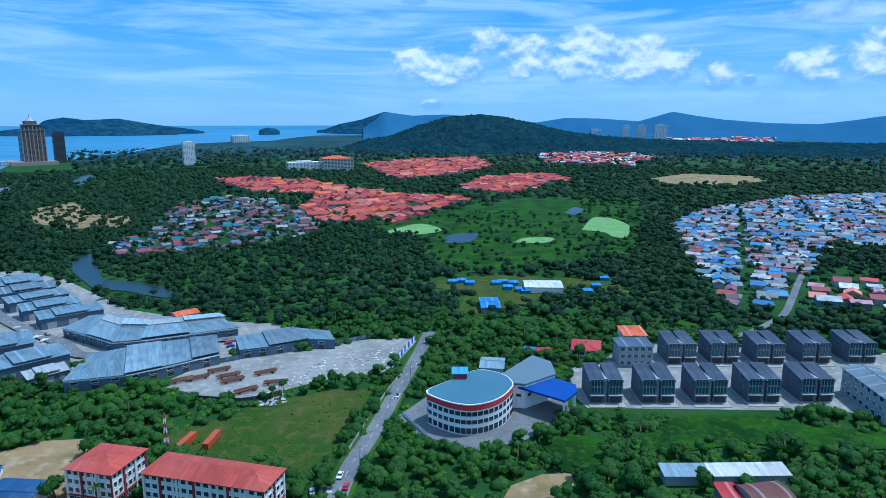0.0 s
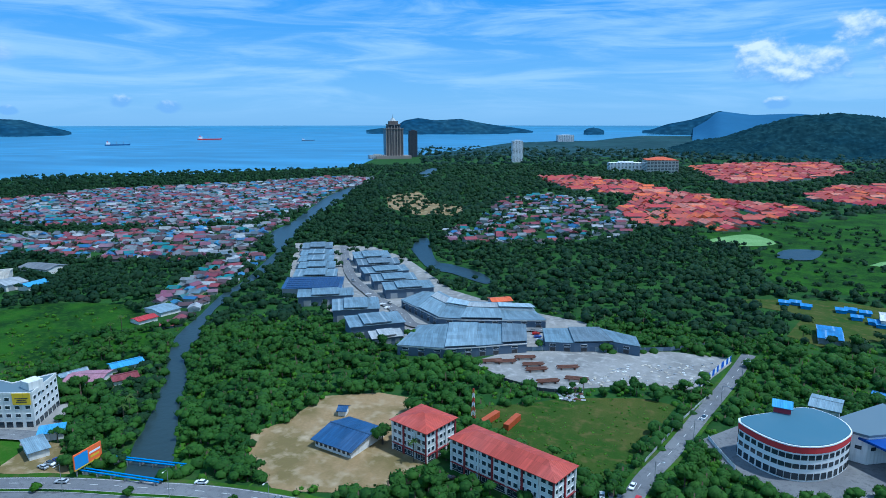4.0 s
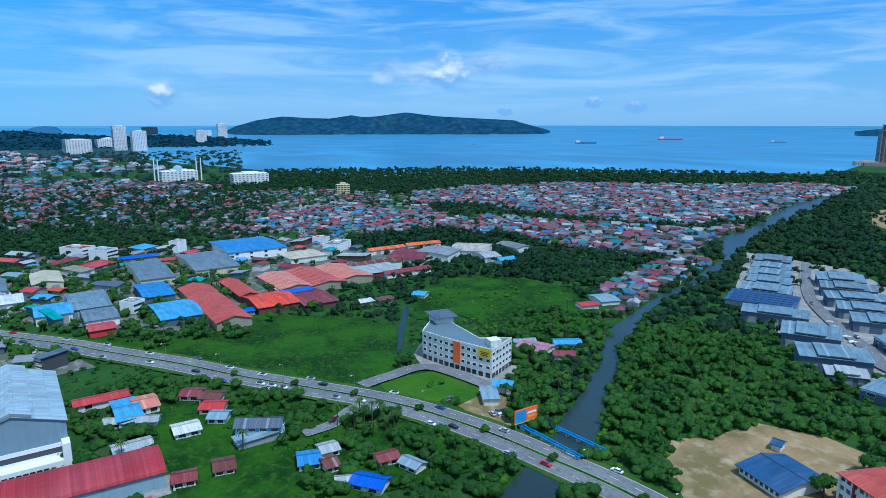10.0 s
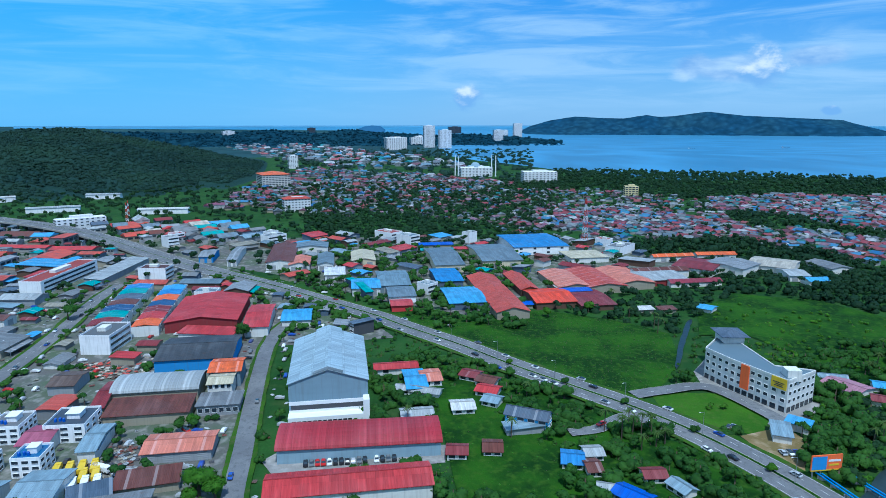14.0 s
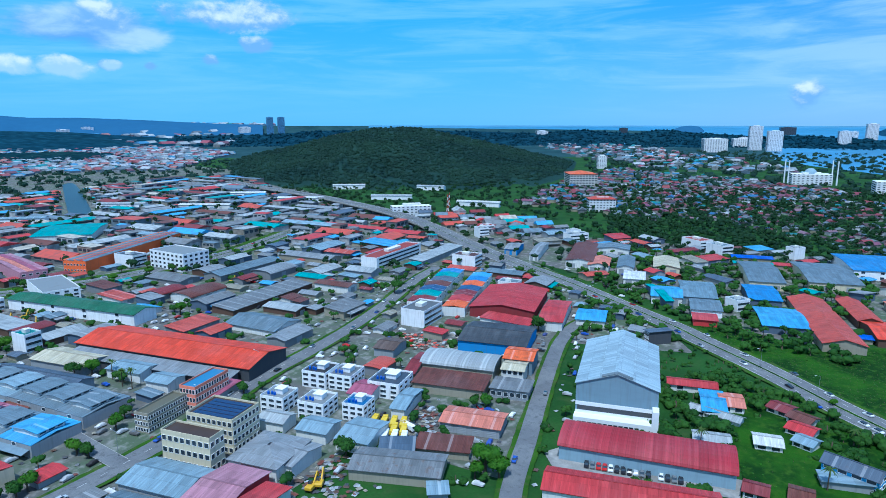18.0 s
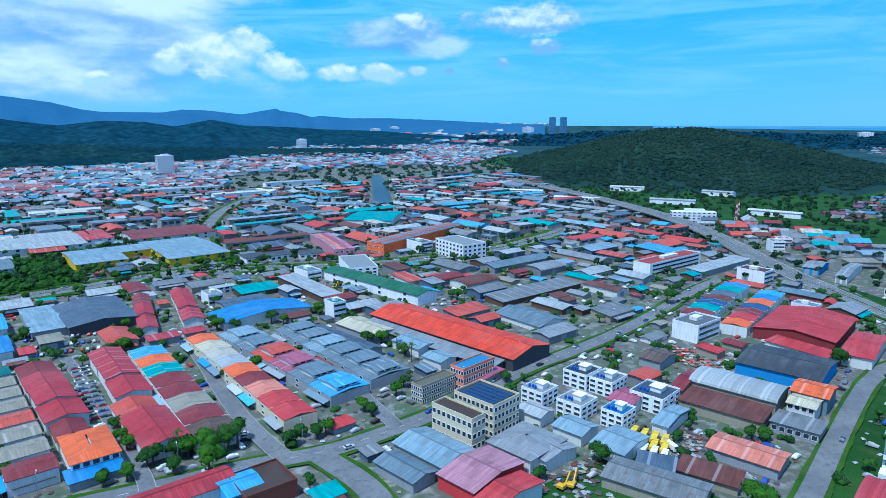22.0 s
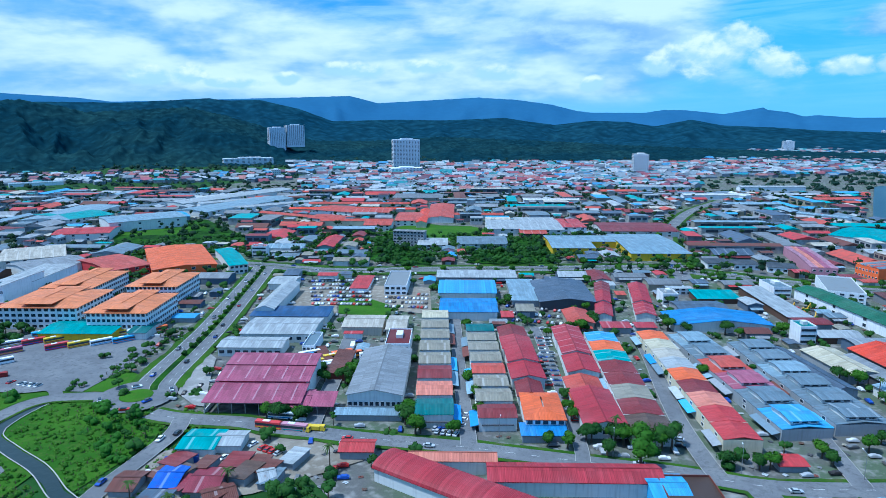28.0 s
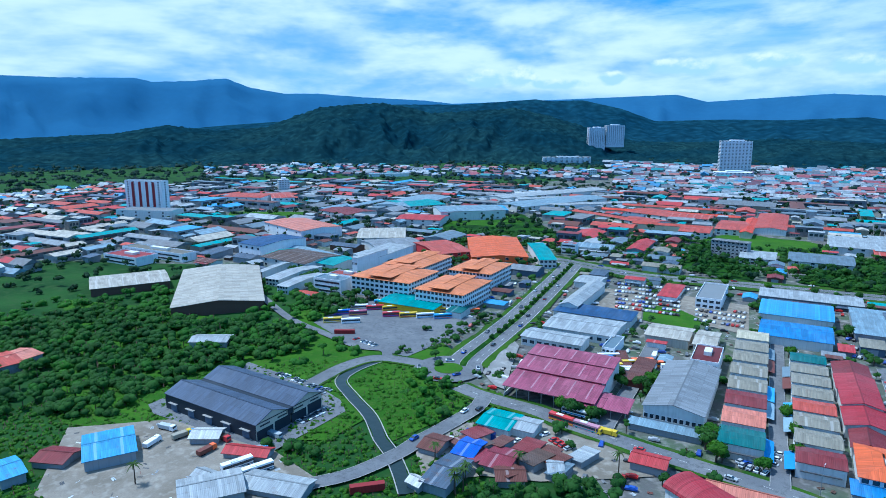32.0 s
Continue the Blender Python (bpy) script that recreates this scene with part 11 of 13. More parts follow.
def car_kind(paint, wheels=True):
    t = base("car", 0, 0, 0, "%s saloon car" % paint + " on the tarmac", "car", "cars")
    put("body", shaped("body", [(-2.2, 0.35, 1), (2.2, 0.35, 1), (2.25, 0.75, 1), (1.2, 0.95, 1), (-1.7, 1.0, 1), (-2.25, 0.9, 1)], CARPAINT[paint], 0.88), t)
    put("cabin_glass", shaped("cabin_glass", [(-1.75, 0.98, 0.95), (1.15, 0.94, 0.95), (0.45, 1.42, 0.8), (-1.3, 1.44, 0.8)], GLASS, 0.84), t)
    if wheels:
        put("roof_panel", boxes("roof_panel", [(-1.25, 0.42, -0.64, 0.64, 1.42, 1.48)], (CARPAINT[paint],)), t)
    for sx in (-1.35, 1.35) if wheels else ():
        for sy in (-0.8, 0.8):
            put("wheel", WHEEL, t, Matrix.Translation((sx, sy, 0.32)))
    return t


def bus_kind(colour, stripe, near=True):
    t = base("coach", 0, 0, 0, "parked %s coach with a dark window band" % colour, "bus", "coaches")
    put("body", boxes("body", [(-5.8, 5.8, -1.25, 1.25, 0.5, 3.4)], (plain("coach_" + colour, C[colour], 0.35, 0.0, 0.1),)), t)
    put("window_band", boxes("window_band", [(-5.6, 5.83, -1.28, 1.28, 1.7, 2.7)], (GLASS,)), t)
    put("stripe", boxes("stripe", [(-5.82, 5.82, -1.27, 1.27, 0.9, 1.25)], (wallc(stripe),)), t)
    put("roof_unit", boxes("roof_unit", [(-2.5, 0.5, -0.8, 0.8, 3.4, 3.6)], (WHITE,)), t)
    for sx in (-3.8, 3.6) if near else ():
        for sy in (-1.15, 1.15):
            put("wheel", BIGWHEEL, t, Matrix.Translation((sx, sy, 0.5)))
    return t


def lorry_kind(cab, load, near=True):
    t = base("lorry", 0, 0, 0, "%s lorry with a %s body" % (cab, load), "lorry", "lorries")
    put("cab", shaped("cab", [(2.0, 0.7, 1), (4.0, 0.7, 1), (4.05, 1.7, 1), (3.75, 2.7, 0.92), (2.0, 2.75, 0.92)], plain("lorry_" + cab, C[cab], 0.4), 1.15), t)
    put("windscreen", boxes("windscreen", [(3.7, 4.02, -0.95, 0.95, 1.7, 2.5)], (GLASS,)), t)
    put("bed", boxes("bed", [(-4.0, 1.9, -1.2, 1.2, 1.0, 2.6)], (plain("lorry_" + load, C[load], 0.5),)), t)
    for sx in (-3.0, -1.9, 3.0) if near else ():
        for sy in (-1.05, 1.05):
            put("wheel", BIGWHEEL, t, Matrix.Translation((sx, sy, 0.5)))
    return t


CARS = {}
PICK = ["white", "white", "white", "silver", "silver", "black", "grey", "red", "blue"]


def set_car(paint, m):
    """A car; beyond 260 m its wheels are too small to show."""
    near = math.hypot(*m.translation[:2]) < 262
    if (paint, near) not in CARS:
        CARS[(paint, near)] = car_kind(paint, near)
        CARS[(paint, near)].matrix_basis = m
        return CARS[(paint, near)]
    return copy_thing(CARS[(paint, near)], m)


def traffic(name, places, seed):
    """Cars on a road: share of its length and lane offset to the left of its line."""
    line, width, dual, z = ROADS[name]
    rng = np.random.default_rng(seed)
    for s, off in places:
        i = int(s * (len(line) - 2))
        d = line[i + 1] - line[i]
        d /= np.linalg.norm(d) + 1e-9
        p = line[i] + np.array((-d[1], d[0])) * off
        head = math.degrees(math.atan2(d[1], d[0])) + (180 if off > 0 else 0)
        set_car(PICK[rng.integers(len(PICK))], pose(p[0], p[1], z + 0.02, 0, 0, head))


FAR_CARS = []


def parked(p0, p1, n, face, seed, z=0.3, gap=0.12, paints=PICK, far=False):
    """A row of parked cars between two points; far rows are gathered into one field of cars."""
    rng = np.random.default_rng(seed)
    if far or math.hypot(*p0) > 370:
        for k in range(n):
            if rng.random() > gap:
                s = (k + 0.5) / n
                FAR_CARS.append((p0[0] + (p1[0] - p0[0]) * s, p0[1] + (p1[1] - p0[1]) * s, face + rng.normal(0, 4)))
        return
    for k in range(n):
        if rng.random() < gap:
            continue
        s = (k + 0.5) / n
        set_car(paints[rng.integers(len(paints))], pose(p0[0] + (p1[0] - p0[0]) * s, p0[1] + (p1[1] - p0[1]) * s, z, 0, 0, face + rng.normal(0, 3) + 180 * int(rng.random() < 0.3)))


COACHES, LORRIES, TREES, PALMS, MISC = {}, {}, {}, {}, {}


def stamp(store, key, make, m):
    """The first of a kind is built, the rest are copies."""
    if key not in store:
        store[key] = make()
        store[key].matrix_basis = m
        return store[key]
    return copy_thing(store[key], m)


def set_coach(colour, stripe, x, y, rot, z):
    near = math.hypot(x, y) < 300
    stamp(COACHES, (colour, stripe, near), lambda: bus_kind(colour, stripe, near), pose(x, y, z, 0, 0, rot))


def set_lorry(cab, load, x, y, rot, z):
    near = math.hypot(x, y) < 300
    stamp(LORRIES, (cab, load, near), lambda: lorry_kind(cab, load, near), pose(x, y, z, 0, 0, rot))


def digger_kind():
    t = base("excavator", 0, 0, 0, "yellow excavator with a folded arm parked in a yard", "excavator", "excavators")
    yel = plain("machine_yellow", (0.62, 0.36, 0.02), 0.5)
    for s in (-1, 1):
        put("track", boxes("track", [(-1.9, 1.9, s * 1.1 - 0.3, s * 1.1 + 0.3, 0, 0.8)], (TYRE,)), t)
    put("body", shaped("body", [(-2.2, 0.9, 1), (1.2, 0.9, 1), (1.2, 1.8, 1), (-1.9, 2.1, 1), (-2.2, 1.8, 1)], yel, 1.3), t)
    put("cab", shaped("cab", [(0.1, 1.8, 1), (1.5, 1.8, 1), (1.2, 3.0, 0.9), (0.1, 3.0, 0.9)], GLASS, 0.6), t, Matrix.Translation((0, 0.6, 0)))
    put("boom", shaped("boom", [(0.8, 1.6, 1), (1.2, 1.5, 1), (4.2, 4.6, 1), (4.0, 5.1, 1)], yel, 0.25), t, Matrix.Translation((0, -0.4, 0)))
    put("stick", shaped("stick", [(4.0, 5.1, 1), (4.4, 4.7, 1), (5.4, 1.4, 1), (5.0, 1.4, 1)], yel, 0.2), t, Matrix.Translation((0, -0.4, 0)))
    put("bucket", shaped("bucket", [(4.6, 0.6, 1), (5.5, 0.5, 1), (5.6, 1.4, 1), (5.0, 1.5, 1)], FRAME, 0.5), t, Matrix.Translation((0, -0.4, 0)))
    return t


def set_digger(x, y, rot, z):
    stamp(MISC, "digger", digger_kind, pose(x, y, z, 0, 0, rot))


def container_kind(colour):
    t = base("shipping_container", 0, 0, 0, "%s ribbed steel container on the ground" % colour, "container")
    n = 20
    v = [(-6 + 12 * k / n, s * (1.2 + 0.06 * (k % 2)), z) for z in (0, 2.6) for s in (-1, 1) for k in range(n + 1)]
    q = n + 1
    f = [(k, k + 1, 2 * q + k + 1, 2 * q + k) for k in range(n)] + [(q + k + 1, q + k, 3 * q + k, 3 * q + k + 1) for k in range(n)]
    f += [(2 * q + k, 2 * q + k + 1, 3 * q + k + 1, 3 * q + k) for k in range(n)] + [(q, 0, 2 * q, 3 * q), (n, q + n, 3 * q + n, 2 * q + n)]
    put("body", mesh("body", v, f, (roofc(colour, 0.5),)), t)
    for s in (-0.55, 0.55):
        put("door", boxes("door", [(6.0, 6.1, s - 0.5, s + 0.5, 0.15, 2.45)], (roofc(colour, 0.3),)), t)
    return t


def set_container(colour, x, y, rot, z):
    stamp(MISC, "container" + colour, lambda: container_kind(colour), pose(x, y, z, 0, 0, rot))


def lattice_mast(x, y, h):
    t = base("lattice_mast", x, y, 20, "red and white lattice radio mast", "mast")
    redp, n = plain("mast_red", (0.5, 0.05, 0.04), 0.6), 8
    for s in range(n):
        z0, z1 = h * s / n - (0.3 if s == 0 else 0), h * (s + 1) / n
        w0, w1 = h * 0.055 * (1 - s / n * 0.8), h * 0.055 * (1 - (s + 1) / n * 0.8)
        bm = bmesh.new()
        c0 = [Vector((a * w0, b * w0, z0)) for a, b in ((-1, -1), (1, -1), (1, 1), (-1, 1))]
        c1 = [Vector((a * w1, b * w1, z1)) for a, b in ((-1, -1), (1, -1), (1, 1), (-1, 1))]
        rods = [(c0[i], c1[i], 0.16) for i in range(4)] + [(c0[i], c1[(i + 1) % 4], 0.09) for i in range(4)] + [(c1[i], c0[(i + 1) % 4], 0.09) for i in range(4)] + [(c1[i], c1[(i + 1) % 4], 0.09) for i in range(4)]
        for p, q, r in rods:
            d = q - p
            bmesh.ops.create_cone(bm, cap_ends=True, segments=5, radius1=r, radius2=r, depth=d.length, matrix=Matrix.Translation((p + q) / 2) @ d.to_track_quat("Z", "Y").to_matrix().to_4x4())
        part("mast_section", bm, redp if s % 2 else WHITE, t)


def set_tree(x, y, r):
    x, y = free_spot(x, y, r * 0.5)
    key = round(r * 2) / 2
    k = (key, int(abs(x + y)) % 2)
    m = pose(x, y, 0, 0, 0, (x * 37 + y * 11) % 360)
    stamp(TREES, k, lambda: tree_kind(int(key * 10) + k[1], key, key * 2.0, 640, 0.42, LEAF if k[1] else LEAF2), m)


def set_palm(x, y):
    x, y = free_spot(x, y, 0.6)
    k = int(abs(x * 3 + y)) % 3
    stamp(PALMS, k, lambda: palm_kind(40 + k, 7.0 + 1.5 * k), pose(x, y, 0, 0, 0, (x * 37 + y * 11) % 360))


def lamp_kind():
    t = base("street_lamp", 0, 0, 0, "galvanised street lamp with a single curved arm", "street lamp", "street lamps")
    bm = bmesh.new()
    bmesh.ops.create_cone(bm, segments=6, radius1=0.12, radius2=0.07, depth=10.2, matrix=Matrix.Translation((0, 0, 5.0)))
    part("pole", bm, STEEL, t)
    put("arm", shaped("arm", [(0, 9.9, 1), (0.1, 10.05, 1), (2.4, 10.6, 1), (2.4, 10.48, 1)], STEEL, 0.05), t)
    put("lamp_head", shaped("lamp_head", [(2.2, 10.42, 1), (3.1, 10.52, 1), (3.0, 10.66, 0.8), (2.2, 10.62, 0.8)], WHITE, 0.15), t)
    return t


def along(name, step, off, start=0.0, stop=1.0):
    line, width, dual, z = ROADS[name]
    seg = np.r_[0, np.cumsum(np.linalg.norm(np.diff(line, axis=0), axis=1))]
    for s in np.arange(seg[-1] * start + step / 2, seg[-1] * stop, step):
        i = min(int(np.searchsorted(seg, s)), len(line) - 2)
        d = line[i + 1] - line[i]
        d /= np.linalg.norm(d) + 1e-9
        yield line[i] + np.array((-d[1], d[0])) * off, math.degrees(math.atan2(d[1], d[0])), z


for nm, step, off, a, b in (("road_highway", 38, 0.0, 0.0, 0.55), ("road_avenue", 35, 0.0, 0.1, 1.0), ("road_main", 45, 6.5, 0.2, 1.0), ("road_canopy", 40, 4.5, 0.1, 1.0)):
    for p, ang, z in along(nm, step, off, a, b):
        stamp(MISC, "lamp", lamp_kind, pose(p[0], p[1], z, 0, 0, ang + 90))
for nm, step, off, a, b, r in (("road_highway", 34, 0.3, 0.03, 0.45, 2.2), ("road_avenue", 11, 0.0, 0.15, 1.0, 2.0), ("road_cross", 24, 11.0, 0.3, 0.9, 4.0), ("road_cross", 30, -11.5, 0.2, 0.9, 3.5), ("road_far_avenue", 26, 9.0, 0.0, 0.6, 3.5)):
    for p, ang, z in along(nm, step, off, a, b):
        set_tree(p[0], p[1], r)
traffic("road_highway", [(0.04, -5), (0.06, 6), (0.09, -9), (0.12, 5), (0.15, 9), (0.17, -5), (0.2, 5.5), (0.22, 9), (0.23, -6), (0.27, -9), (0.29, 5), (0.31, 6), (0.33, -5), (0.345, -9), (0.36, 5), (0.362, 9),
                         (0.37, 5), (0.378, 5), (0.39, -5), (0.41, 9), (0.43, -6), (0.45, 5), (0.47, -9), (0.5, 5), (0.52, -5), (0.55, 8), (0.58, -8), (0.6, 5), (0.63, -5), (0.67, 5), (0.7, -6), (0.75, 6), (0.8, -6)], 5)
traffic("road_main", [(0.1, 2.5), (0.2, -2.5), (0.32, 2.5), (0.4, -2.5), (0.47, 2.5), (0.55, 2.5), (0.6, -2.5), (0.66, 2.5), (0.72, -2.5), (0.78, -2.5), (0.82, 2.5), (0.87, -2.5), (0.93, 2.5), (0.97, -2.5)], 6)
traffic("road_avenue", [(0.08, 5), (0.15, -5), (0.22, 7), (0.3, -7), (0.38, -5), (0.45, 5), (0.55, -5), (0.62, 7), (0.7, -5), (0.8, 5), (0.9, -5)], 7)
traffic("road_cross", [(0.03 * i + 0.05, (-3.5, 4, -6.5, 6.5)[i % 4]) for i in range(30)], 8)
traffic("road_roundabout", [(0.1, -2.5), (0.3, -3), (0.42, 2.5), (0.6, -2.5), (0.85, 2.5)], 9)
traffic("road_side", [(0.45, -2.0), (0.15, 2.0)], 10)
traffic("road_canopy", [(0.55, 1.8), (0.93, -1.8), (0.97, 1.8)], 11)
traffic("road_south", [(0.15, 2), (0.2, -2), (0.45, 2.2), (0.5, -2.2)], 12)
traffic("road_far_avenue", [(0.1, 3), (0.3, -3), (0.5, 3)], 13)
traffic("road_slip", [(0.2, 1.5), (0.75, -1.5)], 14)
traffic("road_estate", [(0.2, 2), (0.4, -2), (0.6, 2)], 15)


FENCE_PIECES = {}


def fence(name, line, h, colours, label, step=4.0):
    """Panels between posts along a line."""
    p = smooth_line(line, step)
    t = base(name, p[0][0], p[0][1], 0, label, name.split("_")[-1])
    post = FENCE_PIECES.setdefault(("post", h), boxes("post", [(-0.07, 0.07, -0.07, 0.07, -0.2, h + 0.1)], (STEEL,)))
    o = np.array(p[0])
    for i, (a, b) in enumerate(zip(p, p[1:])):
        ln = float(np.linalg.norm(b - a))
        key = (round(ln, 1), h, colours[i % len(colours)])
        if key not in FENCE_PIECES:
            FENCE_PIECES[key] = boxes("panel", [(0.06, ln - 0.04, -0.04, 0.04, 0.05, h), (0.06, ln - 0.04, -0.07, 0.07, h - 0.12, h)], (wallc(key[2]),))
        m = Matrix.Translation((*(a - o), 0.3)) @ Matrix.Rotation(math.atan2(b[1] - a[1], b[0] - a[0]), 4, "Z")
        put("panel", FENCE_PIECES[key], t, m)
        put("post", post, t, Matrix.Translation((*(a - o), 0.3)))
    return t


STACKS = {}


def set_stack(x, y, rot, z):
    """A rack of rusty steel beams on two bearers."""
    if "beams" not in STACKS:
        rusty = plain("rusty_steel", (0.16, 0.07, 0.045), 0.8, 0.0, 0.5, 0.8)
        STACKS["rack"] = boxes("bearer", [(-3.6, -3.3, -2.2, 2.2, 0, 0.9), (3.3, 3.6, -2.2, 2.2, 0, 0.9)], (rusty,))
        STACKS["beams"] = boxes("beam", [(-5.5, 5.5, -0.16, 0.16, 0.9, 1.35), (-5.5, 5.5, -0.24, 0.24, 1.3, 1.36)], (rusty,))
    t = base("steel_stack", x, y, rot, "rack of rusty steel beams on bearers", "steel", "steel stacks", z)
    put("bearer", STACKS["rack"], t)
    for k in range(5):
        put("beam", STACKS["beams"], t, Matrix.Translation(((k * 37 % 5) * 0.3 - 0.6, -1.8 + 0.9 * k, 0)))


def litter(name, outline, count, lo, hi, colours, label, seed, pts=None):
    """Loose pieces strewn over a plot: slabs, drums and bundles too many to count."""
    rng = np.random.default_rng(seed + 900)
    if pts is None:
        o = np.array(outline)
        p = rng.uniform(o.min(0), o.max(0), (count * 6, 2))
        p = p[inside(p, outline)]
        p = p[clear_of(p, False)][:count]
    else:
        p = pts
    n = len(p)
    if not n:
        return
    w, d = rng.uniform(lo, hi, n) * 0.3, rng.uniform(lo, hi, n) * 0.19
    h = rng.uniform(0.25, 0.9, n) * np.minimum(w, d) * 1.3
    houses_mesh(name, p, w, d, h + 0.3, h * rng.choice([0.03, 0.05, 0.5], n), rng.uniform(0, 3.14, n), [C[k] for k in colours], [dark(C[k], 0.8) for k in colours], label)


def ship(az, dist, length, colour):
    """A cargo vessel at anchor: hull with a raised bow, deckhouse, funnel and masts."""
    r, lift = squeeze(dist)
    k = r / dist
    x, y, z = polar(az, dist)
    t = base("cargo_ship", x, y, az + 8, "cargo ship with a %s hull at anchor" % colour, "ship", "", z + 1.2)
    s, b = length * k / 2, length * k * 0.07
    h = length * k * 0.055
    put("hull", mesh("hull", [(-s, -b, 0), (s * 0.85, -b, 0), (s * 0.95, 0, 0), (s * 0.85, b, 0), (-s, b, 0), (-s, -b, h), (s * 0.85, -b, h), (s, 0, h * 1.5), (s * 0.85, b, h), (-s, b, h)],
                      [(4, 3, 2, 1, 0), (5, 6, 7, 8, 9), (0, 1, 6, 5), (1, 2, 7, 6), (2, 3, 8, 7), (3, 4, 9, 8), (4, 0, 5, 9)], (wallc(colour),)), t)
    put("deckhouse", boxes("deckhouse", [(-s * 0.92, -s * 0.6, -b * 0.8, b * 0.8, h, h * 2.6)], (WHITE,)), t)
    put("funnel", boxes("funnel", [(-s * 0.85, -s * 0.76, -b * 0.3, b * 0.3, h * 2.6, h * 3.4)], (wallc("red"),)), t)
    for q in (-0.1, 0.45):
        put("mast", boxes("mast", [(s * q - b * 0.08, s * q + b * 0.08, -b * 0.08, b * 0.08, h, h * 3.0)], (STEEL,)), t)
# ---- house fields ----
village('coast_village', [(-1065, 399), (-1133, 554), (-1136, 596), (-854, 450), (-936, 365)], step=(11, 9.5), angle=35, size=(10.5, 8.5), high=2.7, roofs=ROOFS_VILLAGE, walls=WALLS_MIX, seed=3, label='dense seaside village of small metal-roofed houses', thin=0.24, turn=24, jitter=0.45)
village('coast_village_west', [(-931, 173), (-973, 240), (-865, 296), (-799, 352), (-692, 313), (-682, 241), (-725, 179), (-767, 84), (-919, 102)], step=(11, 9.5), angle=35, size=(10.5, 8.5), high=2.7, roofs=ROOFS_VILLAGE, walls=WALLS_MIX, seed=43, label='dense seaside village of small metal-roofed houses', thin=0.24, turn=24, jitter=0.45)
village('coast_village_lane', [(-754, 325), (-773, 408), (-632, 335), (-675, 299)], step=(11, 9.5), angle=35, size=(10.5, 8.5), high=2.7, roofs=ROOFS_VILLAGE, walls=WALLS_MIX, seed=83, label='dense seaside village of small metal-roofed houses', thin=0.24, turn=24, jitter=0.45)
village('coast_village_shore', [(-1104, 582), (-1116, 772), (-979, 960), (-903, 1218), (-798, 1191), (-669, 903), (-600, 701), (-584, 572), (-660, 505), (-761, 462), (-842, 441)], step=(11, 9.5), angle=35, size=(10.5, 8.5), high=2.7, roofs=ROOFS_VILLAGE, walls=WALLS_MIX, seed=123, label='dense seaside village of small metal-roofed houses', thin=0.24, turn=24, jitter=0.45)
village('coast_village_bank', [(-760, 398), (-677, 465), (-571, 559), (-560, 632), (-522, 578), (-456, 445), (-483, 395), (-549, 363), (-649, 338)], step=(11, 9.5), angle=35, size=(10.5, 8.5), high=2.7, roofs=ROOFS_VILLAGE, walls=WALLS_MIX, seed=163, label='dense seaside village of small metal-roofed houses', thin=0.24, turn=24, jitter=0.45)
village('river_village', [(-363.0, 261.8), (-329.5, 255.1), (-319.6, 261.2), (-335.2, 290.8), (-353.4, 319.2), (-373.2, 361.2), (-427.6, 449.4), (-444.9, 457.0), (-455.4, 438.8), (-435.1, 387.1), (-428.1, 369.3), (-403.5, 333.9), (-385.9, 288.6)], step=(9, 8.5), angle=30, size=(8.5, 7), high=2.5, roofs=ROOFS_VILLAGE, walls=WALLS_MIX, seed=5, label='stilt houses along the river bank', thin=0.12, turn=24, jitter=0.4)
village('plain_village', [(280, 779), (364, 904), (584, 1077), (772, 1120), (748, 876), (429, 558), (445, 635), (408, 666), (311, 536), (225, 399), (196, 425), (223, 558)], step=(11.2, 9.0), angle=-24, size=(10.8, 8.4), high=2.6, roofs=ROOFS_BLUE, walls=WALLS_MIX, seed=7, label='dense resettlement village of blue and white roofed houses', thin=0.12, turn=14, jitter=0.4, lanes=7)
village('plain_edge', [(254, 462), (349, 558), (351, 496), (336, 432), (290, 405), (261, 425), (228, 405)], step=(20, 18), angle=-24, size=(13, 9), high=2.8, roofs=ROOFS_RED, walls=WALLS_MIX, seed=9, label='red-roofed houses at the edge of the village', thin=0.3, turn=8)
village('orange_estate', [(-515, 1421), (-411, 1450), (-268, 1367), (-201, 1248), (-83, 1120), (52, 1061), (0, 935), (-46, 810), (-128, 787), (-199, 887), (-215, 1094), (-368, 1185)], step=(30, 14), angle=-62, size=(29, 12.5), high=2.8, roofs=ROOFS_ORANGE, walls=WALLS_MIX, seed=11, label='terrace estate with long red and orange tiled roofs', thin=0.16, turn=1, jitter=0.05)
village('orange_estate_two', [(27, 1185), (82, 1421), (243, 1578), (287, 1421), (114, 1120)], step=(32, 17), angle=-62, size=(30, 13), high=3, roofs=ROOFS_ORANGE, walls=WALLS_MIX, seed=12, label='terrace estate with long orange tiled roofs', thin=0.05, turn=1, jitter=0.05)
village('orange_estate_three', [(-240, 1913), (-83, 2172), (128, 2239), (136, 1817), (21, 1511), (-104, 1421)], step=(34, 20), angle=-62, size=(31, 15), high=3.2, roofs=ROOFS_ORANGE, walls=WALLS_MIX, seed=13, label='far terrace estate with red and orange roofs', thin=0.1, turn=1, jitter=0.05)
village('creek_village', [(-348, 650), (-333, 700), (-415, 1038), (-364, 1077), (-278, 1038), (-183, 865), (-136, 729), (-181, 666), (-235, 621), (-302, 586)], step=(14, 13), angle=20, size=(11, 8.5), high=2.7, roofs=ROOFS_VILLAGE, walls=WALLS_MIX, seed=15, label='scattered village houses with coloured metal roofs', thin=0.42, turn=25, jitter=0.4)
